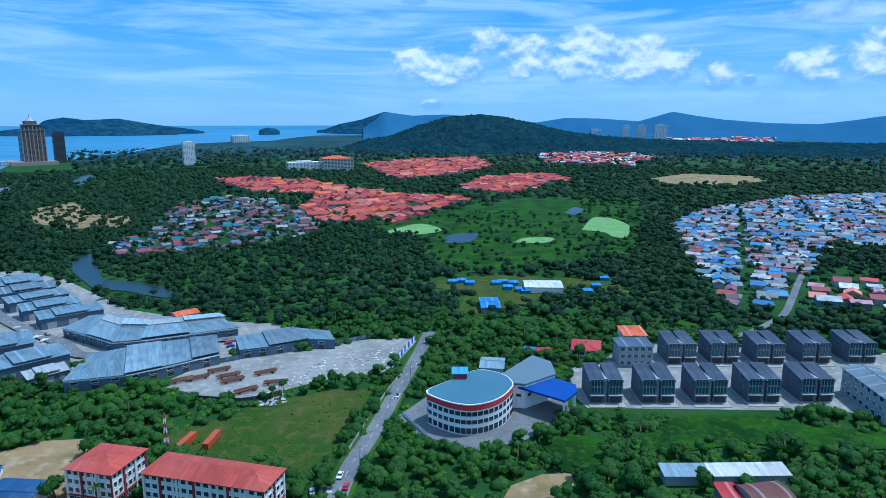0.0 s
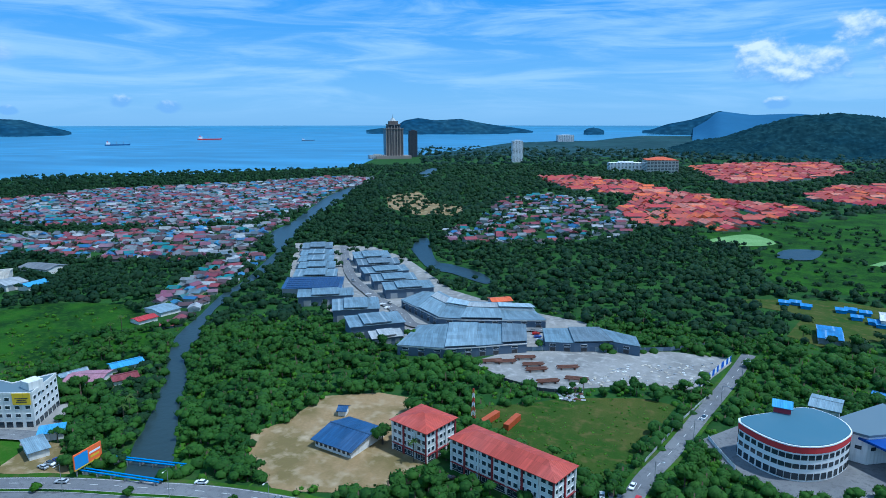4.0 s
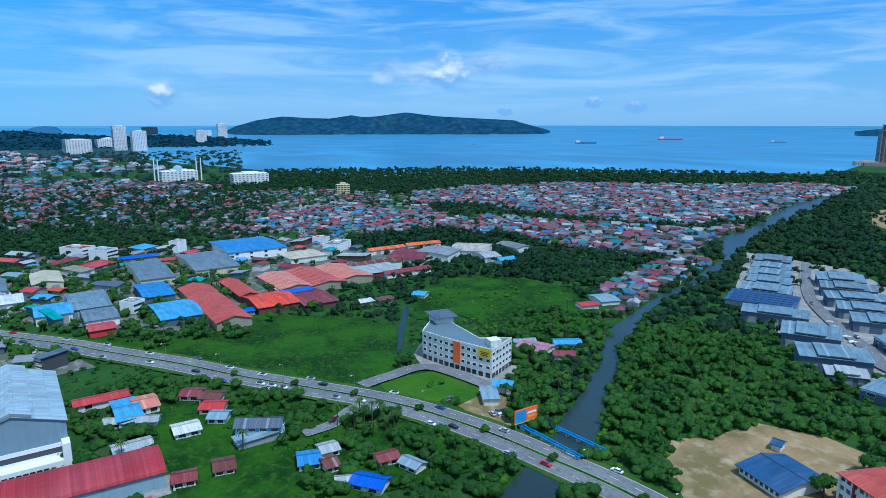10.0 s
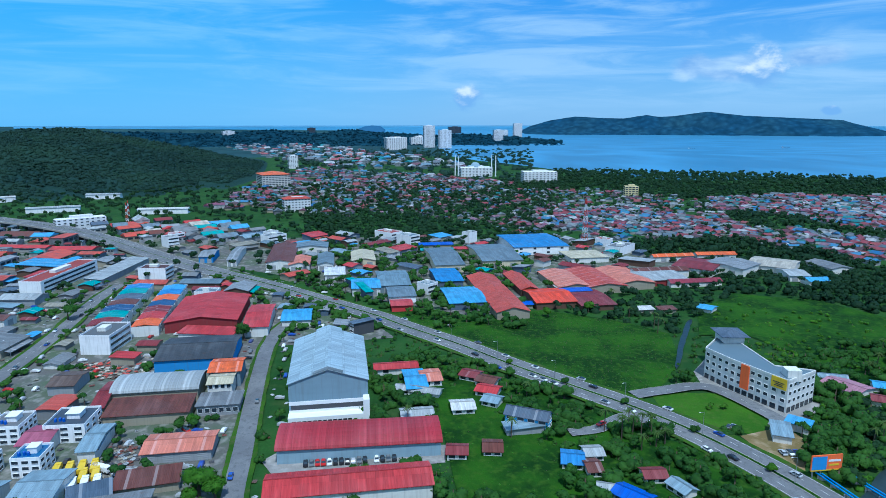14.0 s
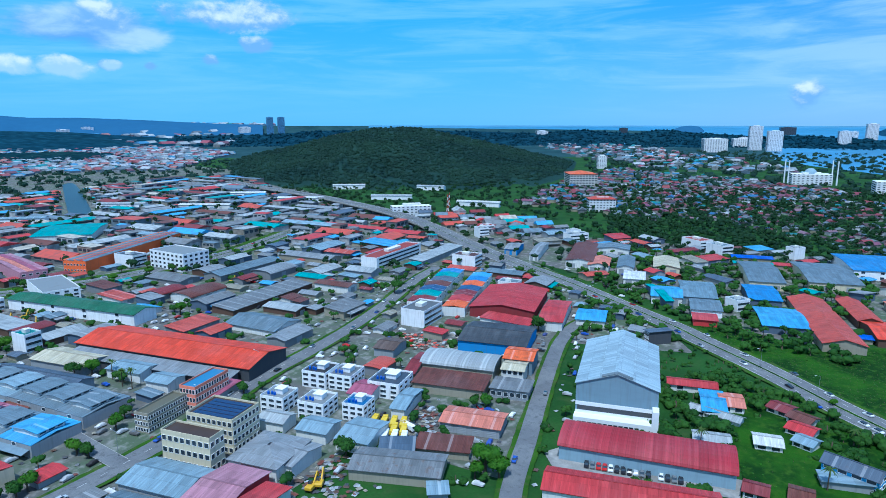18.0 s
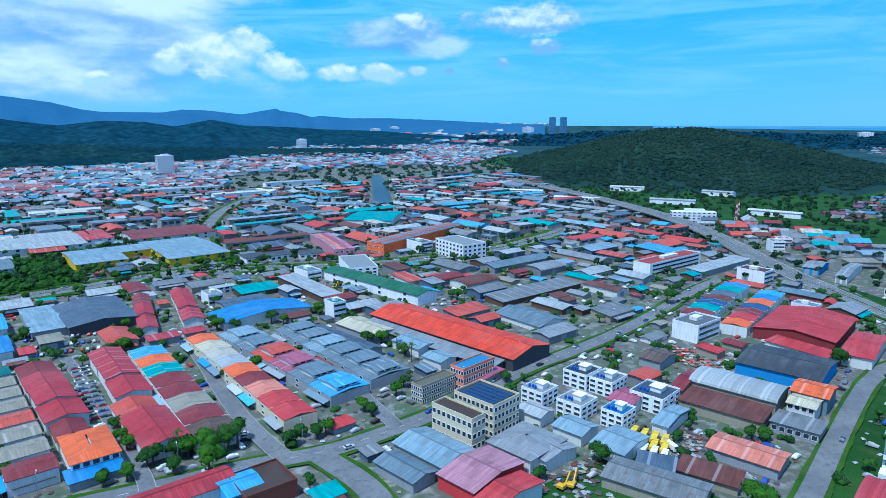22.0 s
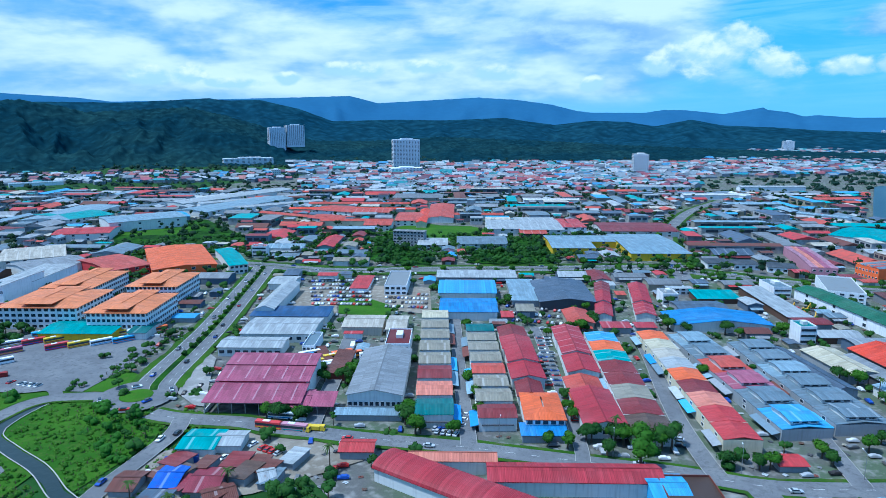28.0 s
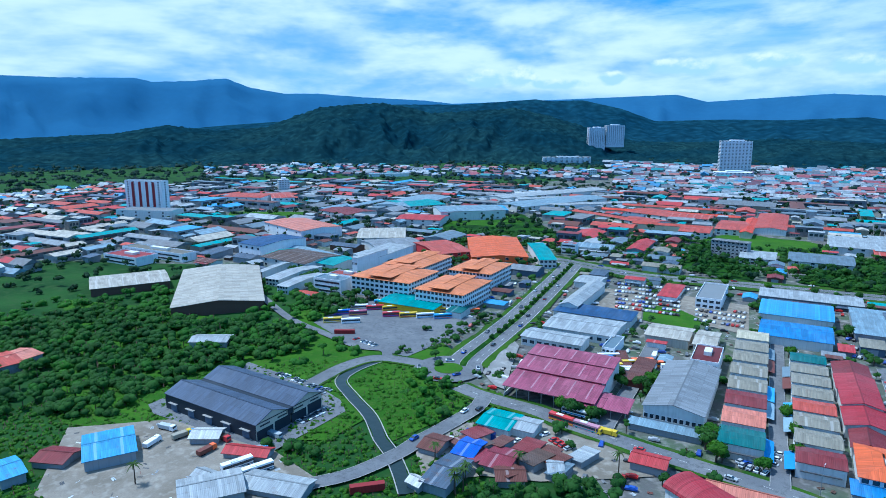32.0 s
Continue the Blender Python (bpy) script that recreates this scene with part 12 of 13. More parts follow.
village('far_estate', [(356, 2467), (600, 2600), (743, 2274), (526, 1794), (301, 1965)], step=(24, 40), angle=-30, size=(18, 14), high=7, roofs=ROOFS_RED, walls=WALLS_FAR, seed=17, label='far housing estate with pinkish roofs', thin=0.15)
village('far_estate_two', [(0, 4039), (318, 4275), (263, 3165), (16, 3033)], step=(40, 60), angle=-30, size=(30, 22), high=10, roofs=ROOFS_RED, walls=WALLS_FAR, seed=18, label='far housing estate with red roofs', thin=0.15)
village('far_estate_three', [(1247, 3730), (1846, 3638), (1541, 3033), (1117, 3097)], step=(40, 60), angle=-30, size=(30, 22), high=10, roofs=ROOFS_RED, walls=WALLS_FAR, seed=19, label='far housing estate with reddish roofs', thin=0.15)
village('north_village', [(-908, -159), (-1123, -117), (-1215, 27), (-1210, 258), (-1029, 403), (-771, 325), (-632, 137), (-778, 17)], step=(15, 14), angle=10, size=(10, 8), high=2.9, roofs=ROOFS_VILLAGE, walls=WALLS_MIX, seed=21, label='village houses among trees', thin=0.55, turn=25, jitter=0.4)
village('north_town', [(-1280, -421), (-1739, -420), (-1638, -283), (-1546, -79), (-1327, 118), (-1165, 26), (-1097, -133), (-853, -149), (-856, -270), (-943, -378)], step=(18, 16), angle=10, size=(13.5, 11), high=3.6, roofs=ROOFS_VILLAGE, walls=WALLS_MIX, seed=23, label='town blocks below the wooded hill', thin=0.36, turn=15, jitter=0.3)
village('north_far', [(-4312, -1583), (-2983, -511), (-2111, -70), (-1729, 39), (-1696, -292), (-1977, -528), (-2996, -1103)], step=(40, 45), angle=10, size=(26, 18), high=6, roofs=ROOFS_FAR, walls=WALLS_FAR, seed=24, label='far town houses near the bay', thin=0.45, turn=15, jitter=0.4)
village('north_west', [(-748, -471), (-787, -386), (-764, -288), (-687, -206), (-641, -260), (-675, -380)], step=(24, 20), angle=-50, size=(20, 13), high=6, roofs=ROOFS_WORKS, walls=WALLS_MIX, seed=25, label='sheds beside the highway', thin=0.15, turn=8)
works('estate_sheds', [(-195.0, -141.6), (-193.5, -74.6), (-344.1, -109.5), (-372.1, -47.5), (-434, -86), (-519, -185), (-643, -329), (-757, -502), (-823, -696), (-1064, -1146), (-1229, -1853), (-677, -2123), (136, -1671), (450, -1548), (425, -1484), (547, -1164), (868, -1072), (1093, -900), (1030, -480), (646, -296), (439, -389), (294, -328), (191, -367), (158.0, -329.9), (116.4, -265.8), (85.1, -241.0), (49.8, -218.2), (36.4, -190.2)], angle=2, sizes=((75, 16, 30, 0.25), (42, 24, 22, 0.36), (26, 15, 14, 0.5), (14, 10, 9, 0.4), (9, 7, 7, 0.16)), roofs=ROOFS_WORKS, walls=WALLS_MIX, seed=31, label='industrial estate sheds with metal roofs of many colours', single=230)
works('north_sheds', [(-563, -240), (-519, -157), (-440, -56), (-405, 9), (-445, 81), (-512, 149), (-542, 216), (-663, 143), (-701, -37), (-688, -218), (-767, -443)], angle=-40, sizes=((26, 15, 16, 0.26), (13, 10, 10, 0.25)), roofs=ROOFS_WORKS, walls=WALLS_MIX, seed=32, label='sheds and shops beyond the highway', single=60)
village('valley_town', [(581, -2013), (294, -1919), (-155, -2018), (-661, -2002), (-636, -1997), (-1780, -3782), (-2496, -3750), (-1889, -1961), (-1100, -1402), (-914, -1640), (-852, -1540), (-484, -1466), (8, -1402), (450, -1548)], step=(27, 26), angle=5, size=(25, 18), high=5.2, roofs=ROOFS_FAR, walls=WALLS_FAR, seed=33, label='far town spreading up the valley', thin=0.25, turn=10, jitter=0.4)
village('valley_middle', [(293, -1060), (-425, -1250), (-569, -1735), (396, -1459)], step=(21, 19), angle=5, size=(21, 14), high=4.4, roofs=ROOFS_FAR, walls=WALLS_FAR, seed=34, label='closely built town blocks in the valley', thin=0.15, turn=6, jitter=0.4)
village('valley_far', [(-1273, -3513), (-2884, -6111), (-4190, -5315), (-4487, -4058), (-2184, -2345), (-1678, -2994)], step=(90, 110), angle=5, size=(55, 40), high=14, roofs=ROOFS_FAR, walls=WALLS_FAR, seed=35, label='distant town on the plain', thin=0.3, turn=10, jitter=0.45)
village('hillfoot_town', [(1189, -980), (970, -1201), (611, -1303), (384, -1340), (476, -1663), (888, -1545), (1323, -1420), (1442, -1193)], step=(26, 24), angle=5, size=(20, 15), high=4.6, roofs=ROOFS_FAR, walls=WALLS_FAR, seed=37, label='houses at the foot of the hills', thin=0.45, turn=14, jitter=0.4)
village('west_town', [(1185, -555), (1202, -768), (1059, -789), (816, -605), (668, -420), (577, -308), (554, -251), (670, -183), (1167, -332)], step=(20, 17), angle=5, size=(18, 14), high=4.6, roofs=ROOFS_MIX, walls=WALLS_MIX, seed=39, label='town blocks west of the market', thin=0.2, turn=6, jitter=0.3)
# ---- parked and moving vehicles, single trees ----
parked((-220.6, -63.5), (-229.3, -18.6), 20, 192, 0, paints=['white', 'silver', 'black', 'red', 'white', 'grey'])
parked((-216.8, -58.7), (-222.3, -24.2), 16, 12, 1, paints=['white', 'silver', 'black', 'red', 'black', 'grey'])
parked((131.9, -491.1), (82.8, -497.5), 19, -83, 2, far=True)
parked((128.4, -479.4), (80.5, -484.5), 19, -84, 3, far=True)
parked((125.0, -468.3), (78.4, -472.0), 19, -85, 4, far=True)
parked((121.9, -457.6), (76.4, -460.2), 19, -87, 5, far=True)
parked((118.8, -447.3), (74.4, -448.9), 19, -88, 6, far=True)
parked((115.9, -437.5), (72.6, -438.2), 19, -89, 7, far=True)
parked((113.1, -428.0), (70.8, -427.9), 19, 270, 8, far=True)
parked((66.0, -459.5), (33.2, -454.3), 11, 261, 9, far=True)
parked((64.5, -446.9), (32.6, -443.1), 11, 263, 10, far=True)
parked((63.0, -435.0), (32.0, -432.3), 11, 265, 11, far=True)
parked((61.7, -423.7), (31.5, -422.1), 11, 267, 12, far=True)
parked((-21.7, -429.2), (-64.2, -416.5), 15, 253, 13, far=True)
parked((-22.7, -413.0), (-64.0, -401.9), 15, 255, 14, far=True)
parked((-23.7, -397.8), (-63.8, -388.2), 15, 256, 15, far=True)
parked((-38.6, -365.0), (-36.1, -290.9), 12, 178, 16)
parked((-42.6, -365.8), (-40.7, -289.4), 12, 179, 17)
parked((-43.3, -288.6), (-43.7, -254.3), 8, 181, 18)
parked((65.4, -376.6), (40.0, -365.5), 10, 246, 19)
parked((-97.6, -394.7), (-94.5, -348.6), 5, 146, 20)
parked((-82.2, -244.3), (-79.5, -229.1), 3, 170, 21)
parked((226.3, -222.4), (191.8, -217.8), 12, 262, 22)
parked((179.5, -186.6), (177.6, -203.9), 9, -6, 23)
parked((192.2, -212.0), (190.9, -220.4), 4, -9, 24)
parked((226.0, -284.1), (206.9, -279.8), 6, 257, 25)
parked((66.9, -303.4), (57.9, -304.0), 7, -86, 26)
parked((114.4, -226.8), (107.5, -223.7), 4, 246, 27)
parked((87.5, -229.8), (73.0, -222.4), 6, 243, 28)
parked((98.4, -220.6), (86.1, -214.7), 4, 244, 29)
parked((-251.5, 110.1), (-252.5, 115.2), 3, 141, 30)
parked((-230.7, 121.5), (-230.8, 129.8), 3, 181, 31)
parked((-57.2, 201.7), (-46.8, 198.3), 3, 72, 32)
parked((-46.1, 199.6), (-37.8, 201.7), 3, 104, 33)
parked((-166.3, -314.1), (-153.3, -330.7), 4, -2, 34)
parked((22.2, -248.3), (10.8, -244.5), 6, 242, 35)
parked((15.9, -244.0), (5.7, -241.5), 4, 256, 36)
parked((-103.9, 186.7), (-94.4, 185.6), 4, 53, 37)
parked((-265.6, 381.6), (-219.0, 347.3), 6, 54, 38)
parked((-130.1, 364.2), (-109.7, 328.6), 7, 30, 39)
parked((-164.4, 354.3), (-138.1, 365.7), 6, 113, 40)
parked((-242.7, -111.7), (-235.9, -117.6), 3, 49, 41)
parked((51.3, -223.3), (50.0, -237.9), 4, -5, 42)
parked((5.6, -247.5), (3.3, -261.7), 3, -9, 43)
parked((-49.8, -266.8), (-51.1, -254.6), 4, 186, 44)
set_coach('yellow', 'red', 99.0, -306.7, -145, 0.3)
set_coach('white', 'purple', 94.4, -313.9, -144, 0.3)
set_coach('white', 'blue', 88.6, -326.5, -148, 0.3)
set_coach('white', 'purple', 93.7, -304.6, -145, 0.3)
set_coach('offw', 'blue', 91.3, -310.8, -145, 0.3)
set_coach('yellow', 'offw', 83.4, -313.2, -150, 0.3)
set_coach('white', 'dteal', 76.3, -311.9, -151, 0.3)
set_coach('yellow', 'red', 74.6, -323.1, -147, 0.3)
set_coach('orange', 'yellow', 65.9, -326.8, -151, 0.3)
set_coach('white', 'blue', 55.8, -327.4, -151, 0.3)
set_coach('blue', 'red', 103.0, -290.7, -151, 0.3)
set_coach('white', 'grey', 94.8, -295.8, -151, 0.3)
set_coach('white', 'teal', 85.6, -294.0, -151, 0.3)
set_coach('offw', 'grey', 79.4, -306.4, -150, 0.3)
set_coach('offw', 'grey', 70.4, -311.8, -150, 0.3)
set_coach('white', 'blue', 81.8, -253.0, 176, 0.3)
set_coach('red', 'yellow', 84.3, -243.6, 170, 0.3)
set_coach('pink', 'teal', 73.4, -241.9, 172, 0.3)
set_coach('blue', 'offw', 90.0, -320.3, -143, 0.3)
set_coach('orange', 'offw', 71.2, -328.2, -149, 0.3)
set_lorry('yellow', 'yellow', -207.8, -145.8, -162, 0.3)
set_lorry('yellow', 'yellow', -209.0, -141.7, -159, 0.3)
set_lorry('yellow', 'yellow', -210.2, -137.7, -158, 0.3)
set_lorry('yellow', 'yellow', -211.4, -133.7, -157, 0.3)
set_lorry('yellow', 'yellow', -202.4, -142.0, -163, 0.3)
set_lorry('yellow', 'yellow', -203.6, -138.0, -160, 0.3)
set_lorry('yellow', 'yellow', -204.8, -134.1, -158, 0.3)
set_lorry('yellow', 'yellow', -206.0, -130.2, -157, 0.3)
set_lorry('yellow', 'white', -197.2, -138.3, -163, 0.3)
set_lorry('white', 'white', -198.5, -134.5, -160, 0.3)
set_lorry('white', 'white', -199.7, -130.7, -158, 0.3)
set_lorry('white', 'white', -200.8, -126.9, -157, 0.3)
set_lorry('white', 'white', 67.9, -341.3, -85, 0.3)
set_lorry('white', 'white', 64.3, -324.1, -87, 0.3)
set_lorry('white', 'white', 63.3, -309.2, -87, 0.3)
set_lorry('white', 'white', 59.9, -297.1, -89, 0.3)
set_lorry('white', 'white', -225.9, -112.5, 171, 0.3)
set_lorry('yellow', 'yellow', -224.9, -105.7, -170, 0.3)
set_lorry('white', 'white', -224.7, -100.0, -173, 0.3)
set_lorry('white', 'white', -210.0, -130.6, 72, 0.3)
set_lorry('yellow', 'yellow', 70.3, -241.5, 168, 0.3)
set_lorry('yellow', 'yellow', 64.5, -242.3, 178, 0.3)
set_digger(-212.6, -429.5, -144, 0.3)
set_digger(-213.9, -416.7, 86, 0.3)
set_digger(-216.5, -406.8, -128, 0.3)
set_digger(-222.4, -428.7, -149, 0.3)
set_digger(-217.2, -397.3, 83, 0.3)
set_digger(-336.7, -422.4, -167, 0.3)
set_digger(-340.2, -415.3, 104, 0.3)
set_digger(-351.1, -399.2, -174, 0.3)
set_digger(-366.8, -404.2, 71, 0.3)
set_digger(-355.1, -382.9, -167, 0.3)
set_digger(-155.9, -136.6, -169, 0.3)
set_digger(-159.2, -135.5, -155, 0.3)
set_container('orange', -101.1, 234.1, 80, 0.3)
set_container('orange', -91.5, 235.5, 86, 0.3)
set_container('red', 124.3, -160.9, -136, 0.3)
set_container('royal', 108.2, -214.9, -167, 0.3)
set_container('red', 237.1, -288.7, -150, 0.3)
set_container('offw', 161.9, -145.1, -172, 0.3)
lattice_mast(-657.1, 125.4, 48.0)
lattice_mast(-754.3, -403.0, 30.0)
lattice_mast(-789.4, -419.2, 28.0)
lattice_mast(-106.4, 228.8, 16.0)
set_tree(-131.8, 198.1, 4.5)
set_tree(27.7, -257.5, 5)
set_tree(25.7, -265.9, 5)
set_tree(21.9, -248.7, 3.5)
set_tree(7.7, -248.9, 3)
set_tree(5.5, -378.1, 4)
set_tree(3.3, -353.3, 4)
set_tree(-25.4, -468.3, 4)
set_tree(-47.8, -305.1, 4)
set_tree(-47.3, -292.1, 4)
set_tree(-47.3, -318.3, 3.5)
set_tree(-61.7, -261.7, 5)
set_tree(-57.6, -251.3, 4)
set_tree(-68.4, -244.9, 6)
set_tree(-70.6, -241.2, 5)
set_tree(-75.1, -390.0, 4)
set_tree(-70.8, -394.3, 3.5)
set_tree(-89.2, -502.3, 4)
set_tree(-82.0, -461.6, 3.5)
set_tree(-114.8, -360.4, 3.5)
set_tree(-122.4, -397.7, 4)
set_tree(-120.7, -402.5, 4)
set_tree(-161.9, -385.3, 4)
set_tree(-32.2, -250.2, 3)
set_tree(-188.7, -513.3, 4)
set_tree(-139.7, -454.0, 4)
set_tree(-153.5, -385.2, 5)
set_tree(-130.5, -384.7, 4)
set_tree(-120.7, -536.2, 3)
set_tree(-58.1, -345.8, 3)
set_tree(-2.1, -336.6, 4)
set_tree(-3.0, -320.1, 4)
set_tree(-1.2, -359.4, 4)
set_tree(28.4, -250.3, 5)
set_tree(8.8, -241.6, 3)
set_tree(-61.6, -220.6, 6.5)
set_tree(-61.3, -245.7, 5)
set_tree(-54.7, -278.0, 4.5)
set_tree(-54.8, -291.8, 4)
set_tree(-30.0, -234.7, 3)
set_tree(-36.9, -233.4, 3.5)
set_tree(81.7, -329.8, 4)
set_tree(79.9, -319.2, 3.5)
set_tree(-24.5, -454.3, 4)
set_tree(-23.5, -439.8, 3.5)
set_tree(-385.0, -137.9, 5.5)
set_tree(-387.5, -251.5, 6)
set_tree(-411.4, -262.4, 5)
set_tree(-132.0, -230.8, 4)
set_tree(-93.9, -221.9, 4)
set_tree(-152.1, -236.1, 4)
set_tree(-160.8, -242.9, 3.5)
set_tree(-203.3, -216.1, 3.5)
set_tree(66.3, -311.0, 5)
set_tree(63.1, -312.3, 5)
set_tree(94.9, -272.0, 4)
set_tree(92.4, -274.5, 4)
set_tree(88.7, -274.6, 4)
set_tree(81.2, -272.9, 4)
set_tree(77.9, -272.9, 4)
set_tree(-191.9, -149.0, 4.5)
set_tree(-110.0, -224.2, 4)
set_tree(-104.6, -220.8, 3.5)
set_tree(-132.8, -224.8, 3.5)
set_tree(-245.1, -111.5, 3)
set_tree(-242.8, -115.1, 3)
set_tree(-195.6, -88.8, 6)
set_tree(-193.7, -82.5, 5)
set_tree(-189.9, -90.3, 4)
set_tree(-69.5, -404.0, 5)
set_tree(-75.4, -395.6, 4.5)
set_tree(-61.5, -400.2, 4)
set_tree(-74.9, -316.8, 3)
set_tree(-191.0, -327.6, 5)
set_tree(-199.1, -324.9, 5)
set_tree(-183.2, -375.4, 5)
set_tree(-131.2, -359.1, 4)
set_tree(-188.4, -285.7, 3)
set_tree(-276.7, -347.5, 5)
set_tree(-121.4, -392.4, 5)
set_tree(-473.5, 64.4, 5)
set_tree(-404.3, 55.7, 4)
set_tree(-416.5, 84.0, 4.5)
set_tree(-42.6, -365.8, 3)
set_tree(-32.2, -318.4, 3.5)
set_tree(-51.2, -228.7, 4)
set_tree(-78.8, -239.8, 6)
set_tree(-76.0, -242.9, 5)
set_palm(-240.6, 68.3)
set_palm(-243.0, 72.4)
set_palm(-243.2, 75.7)
set_palm(-234.4, 75.9)
set_palm(-239.0, 63.6)
set_palm(-231.4, 69.5)
set_palm(-236.7, 80.0)
set_palm(-246.6, 68.1)
set_palm(-246.2, 58.4)
set_palm(-240.9, 75.7)
set_palm(-261.1, -23.4)
set_palm(-59.8, -254.6)
set_palm(-186.6, -288.1)
set_palm(-182.2, -274.3)
set_palm(-182.6, -267.7)
set_palm(-312.3, 204.5)
set_palm(-338.4, 227.1)
set_palm(-239.1, 162.2)
set_palm(-384.1, 118.1)
set_palm(-406.3, 108.4)
set_palm(-440.5, 104.2)
set_palm(95.8, -177.6)
set_palm(196.4, -122.8)
set_palm(97.4, -174.7)
set_palm(120.4, -199.7)
set_palm(52.0, -212.9)
set_palm(-373.8, 117.4)
set_palm(-241.1, 64.2)
set_palm(90.1, -212.2)
set_palm(102.5, -191.7)
set_palm(102.9, -184.0)
set_palm(-245.2, 20.4)
set_palm(-281.1, 30.1)
set_palm(-113.0, 190.7)
set_palm(-345.6, 239.1)
set_palm(-319.7, 213.1)
set_palm(-238.9, 165.3)
fence('hoarding', [(-159.5, 292.7), (-142.5, 303.8), (-127.1, 315.2), (-104.7, 329.5), (-73.0, 343.5), (-46.9, 359.4), (-31.0, 373.8)], 2.4, ['bgrey', 'slate'], 'grey sheet hoarding along the concrete yard', 5)
fence('hoarding', [(-16.1, 357.7), (-20.7, 339.8), (-26.6, 311.7)], 3.2, ['royal', 'white'], 'blue and white printed hoarding beside the road', 3)
fence('yard_wall', [(-117.9, 278.6), (-93.4, 273.7), (-74.7, 281.1)], 1.6, ['dgrey', 'dgrey'], 'dark low wall below the concrete yard', 6)
fence('chain_fence', [(-22.3, 299.9), (-29.3, 269.0), (-33.4, 244.9), (-36.2, 228.8)], 1.8, ['silver', 'mid'], 'pale mesh fence beside the road', 5)
fence('garden_wall', [(-17.4, 260.5), (-11.6, 249.4), (-6.1, 240.1)], 1.6, ['white', 'white'], 'white wall with a green rail round the round hall', 4)
set_stack(-114.0, 310.2, 31, 0.3)
set_stack(-106.7, 302.8, 32, 0.3)
set_stack(-81.2, 294.3, 14, 0.3)
set_stack(-92.7, 285.0, 37, 0.3)
set_stack(-102.9, 297.1, 34, 0.3)
set_stack(-121.1, 299.9, 32, 0.3)
set_stack(-127.8, 297.1, 36, 0.3)
set_stack(-89.6, 307.2, 31, 0.3)
litter('scrap_heap', [(-86.5, 281.1), (-75.9, 286.3), (-71.0, 271.3), (-81.5, 267.8)], 60, 0.6, 2.2, ['white', 'mid', 'rust', 'dgrey', 'silver'], 'wrecked cars and scrap beside the yard', 247)
litter('yard_rubble', [(-84.3, 287.6), (-67.2, 324.4), (-20.9, 354.8), (-20.7, 324.4), (-41.1, 307.2)], 120, 0.3, 1.1, ['offw', 'mid', 'beige'], 'broken concrete on the yard', 248)
litter('rubbish', [(79.9, 240.1), (90.8, 252.5), (94.8, 243.5), (87.4, 228.8), (79.8, 228.8)], 160, 0.3, 1, ['white', 'offw', 'silver', 'skyblue'], 'dumped rubbish in the grass', 249)
litter('scrap_heap', [(219.9, -101.1), (254.1, -132.3), (227.1, -159.7), (188.9, -167.7), (147.7, -155.5), (148.0, -139.3), (182.1, -105.1)], 420, 0.5, 2.4, ['rust', 'mid', 'dgrey', 'slate', 'brown', 'maroon', 'khaki', 'bgrey'], 'scrap and machine parts in the repair yard', 250)
litter('timber_stacks', [(-313.2, -200.6), (-328.4, -177.0), (-319.8, -152.4), (-297.9, -159.1), (-291.8, -185.3)], 140, 0.8, 3, ['khaki', 'brown', 'beige', 'brick'], 'stacked pallets and timber in a yard', 251)
litter('yard_clutter', [(-162.8, -193.6), (-169.1, -155.2), (-199.9, -115.7), (-175.9, -108.2), (-136.9, -141.4), (-139.5, -173.1)], 240, 0.5, 2.4, ['mid', 'rust', 'khaki', 'grey', 'silver', 'brown', 'dgrey'], 'pallets, drums and parts in the works yards', 252)
litter('sawn_logs', [(-217, -432), (-233, -440), (-221, -399), (-204, -382), (-205, -404)], 130, 0.8, 2.6, ['orange', 'brown', 'khaki'], 'heap of brown logs beside the factory', 253)
litter('scrap_heap', [(119.6, -203.1), (112.3, -227.8), (88.6, -224.6), (77.5, -205.2), (96.6, -193.0)], 200, 0.5, 2.4, ['rust', 'royal', 'maroon', 'silver', 'mid', 'brown'], 'patchwork of scrap between the yard sheds', 254)
litter('yard_clutter', [(-232.2, -150.5), (-236.2, -133.2), (-207.8, -112.8), (-200.5, -128.2)], 160, 0.4, 2, ['mid', 'rust', 'khaki', 'skyblue', 'silver'], 'clutter beside the lorry sheds', 255)
ship(54.31, 3828, 121, 'dblue')
ship(47.46, 4763, 159, 'red')
ship(39.47, 4406, 85, 'slate')
ship(64.05, 3511, 37, 'dgrey')
ship(70.92, 3224, 28, 'slate')
set_coach('skyblue', 'orange', 254.9, -352.5, -136, 0.3)
set_coach('yellow', 'white', 245.3, -356.5, -137, 0.3)
set_coach('orange', 'white', 226.1, -364.6, -137, 0.3)
set_coach('royal', 'purple', 216.5, -368.6, -137, 0.3)
set_coach('purple', 'yellow', 206.9, -372.6, -137, 0.3)
set_coach('white', 'yellow', 260.9, -334.3, -137, 0.3)
set_coach('red', 'royal', 250.9, -338.5, -137, 0.3)
set_coach('yellow', 'red', 240.9, -342.7, -137, 0.3)
set_coach('skyblue', 'orange', 220.9, -351.1, -137, 0.3)
set_coach('yellow', 'white', 211.0, -355.3, -138, 0.3)
set_coach('white', 'white', 201.0, -359.4, -138, 0.3)
set_coach('orange', 'white', 191.0, -363.6, -138, 0.3)
set_coach('royal', 'purple', 263.7, -318.4, -137, 0.3)
set_coach('purple', 'yellow', 253.4, -322.8, -137, 0.3)
set_coach('red', 'royal', 232.7, -331.4, -138, 0.3)
set_coach('yellow', 'red', 222.4, -335.8, -138, 0.3)
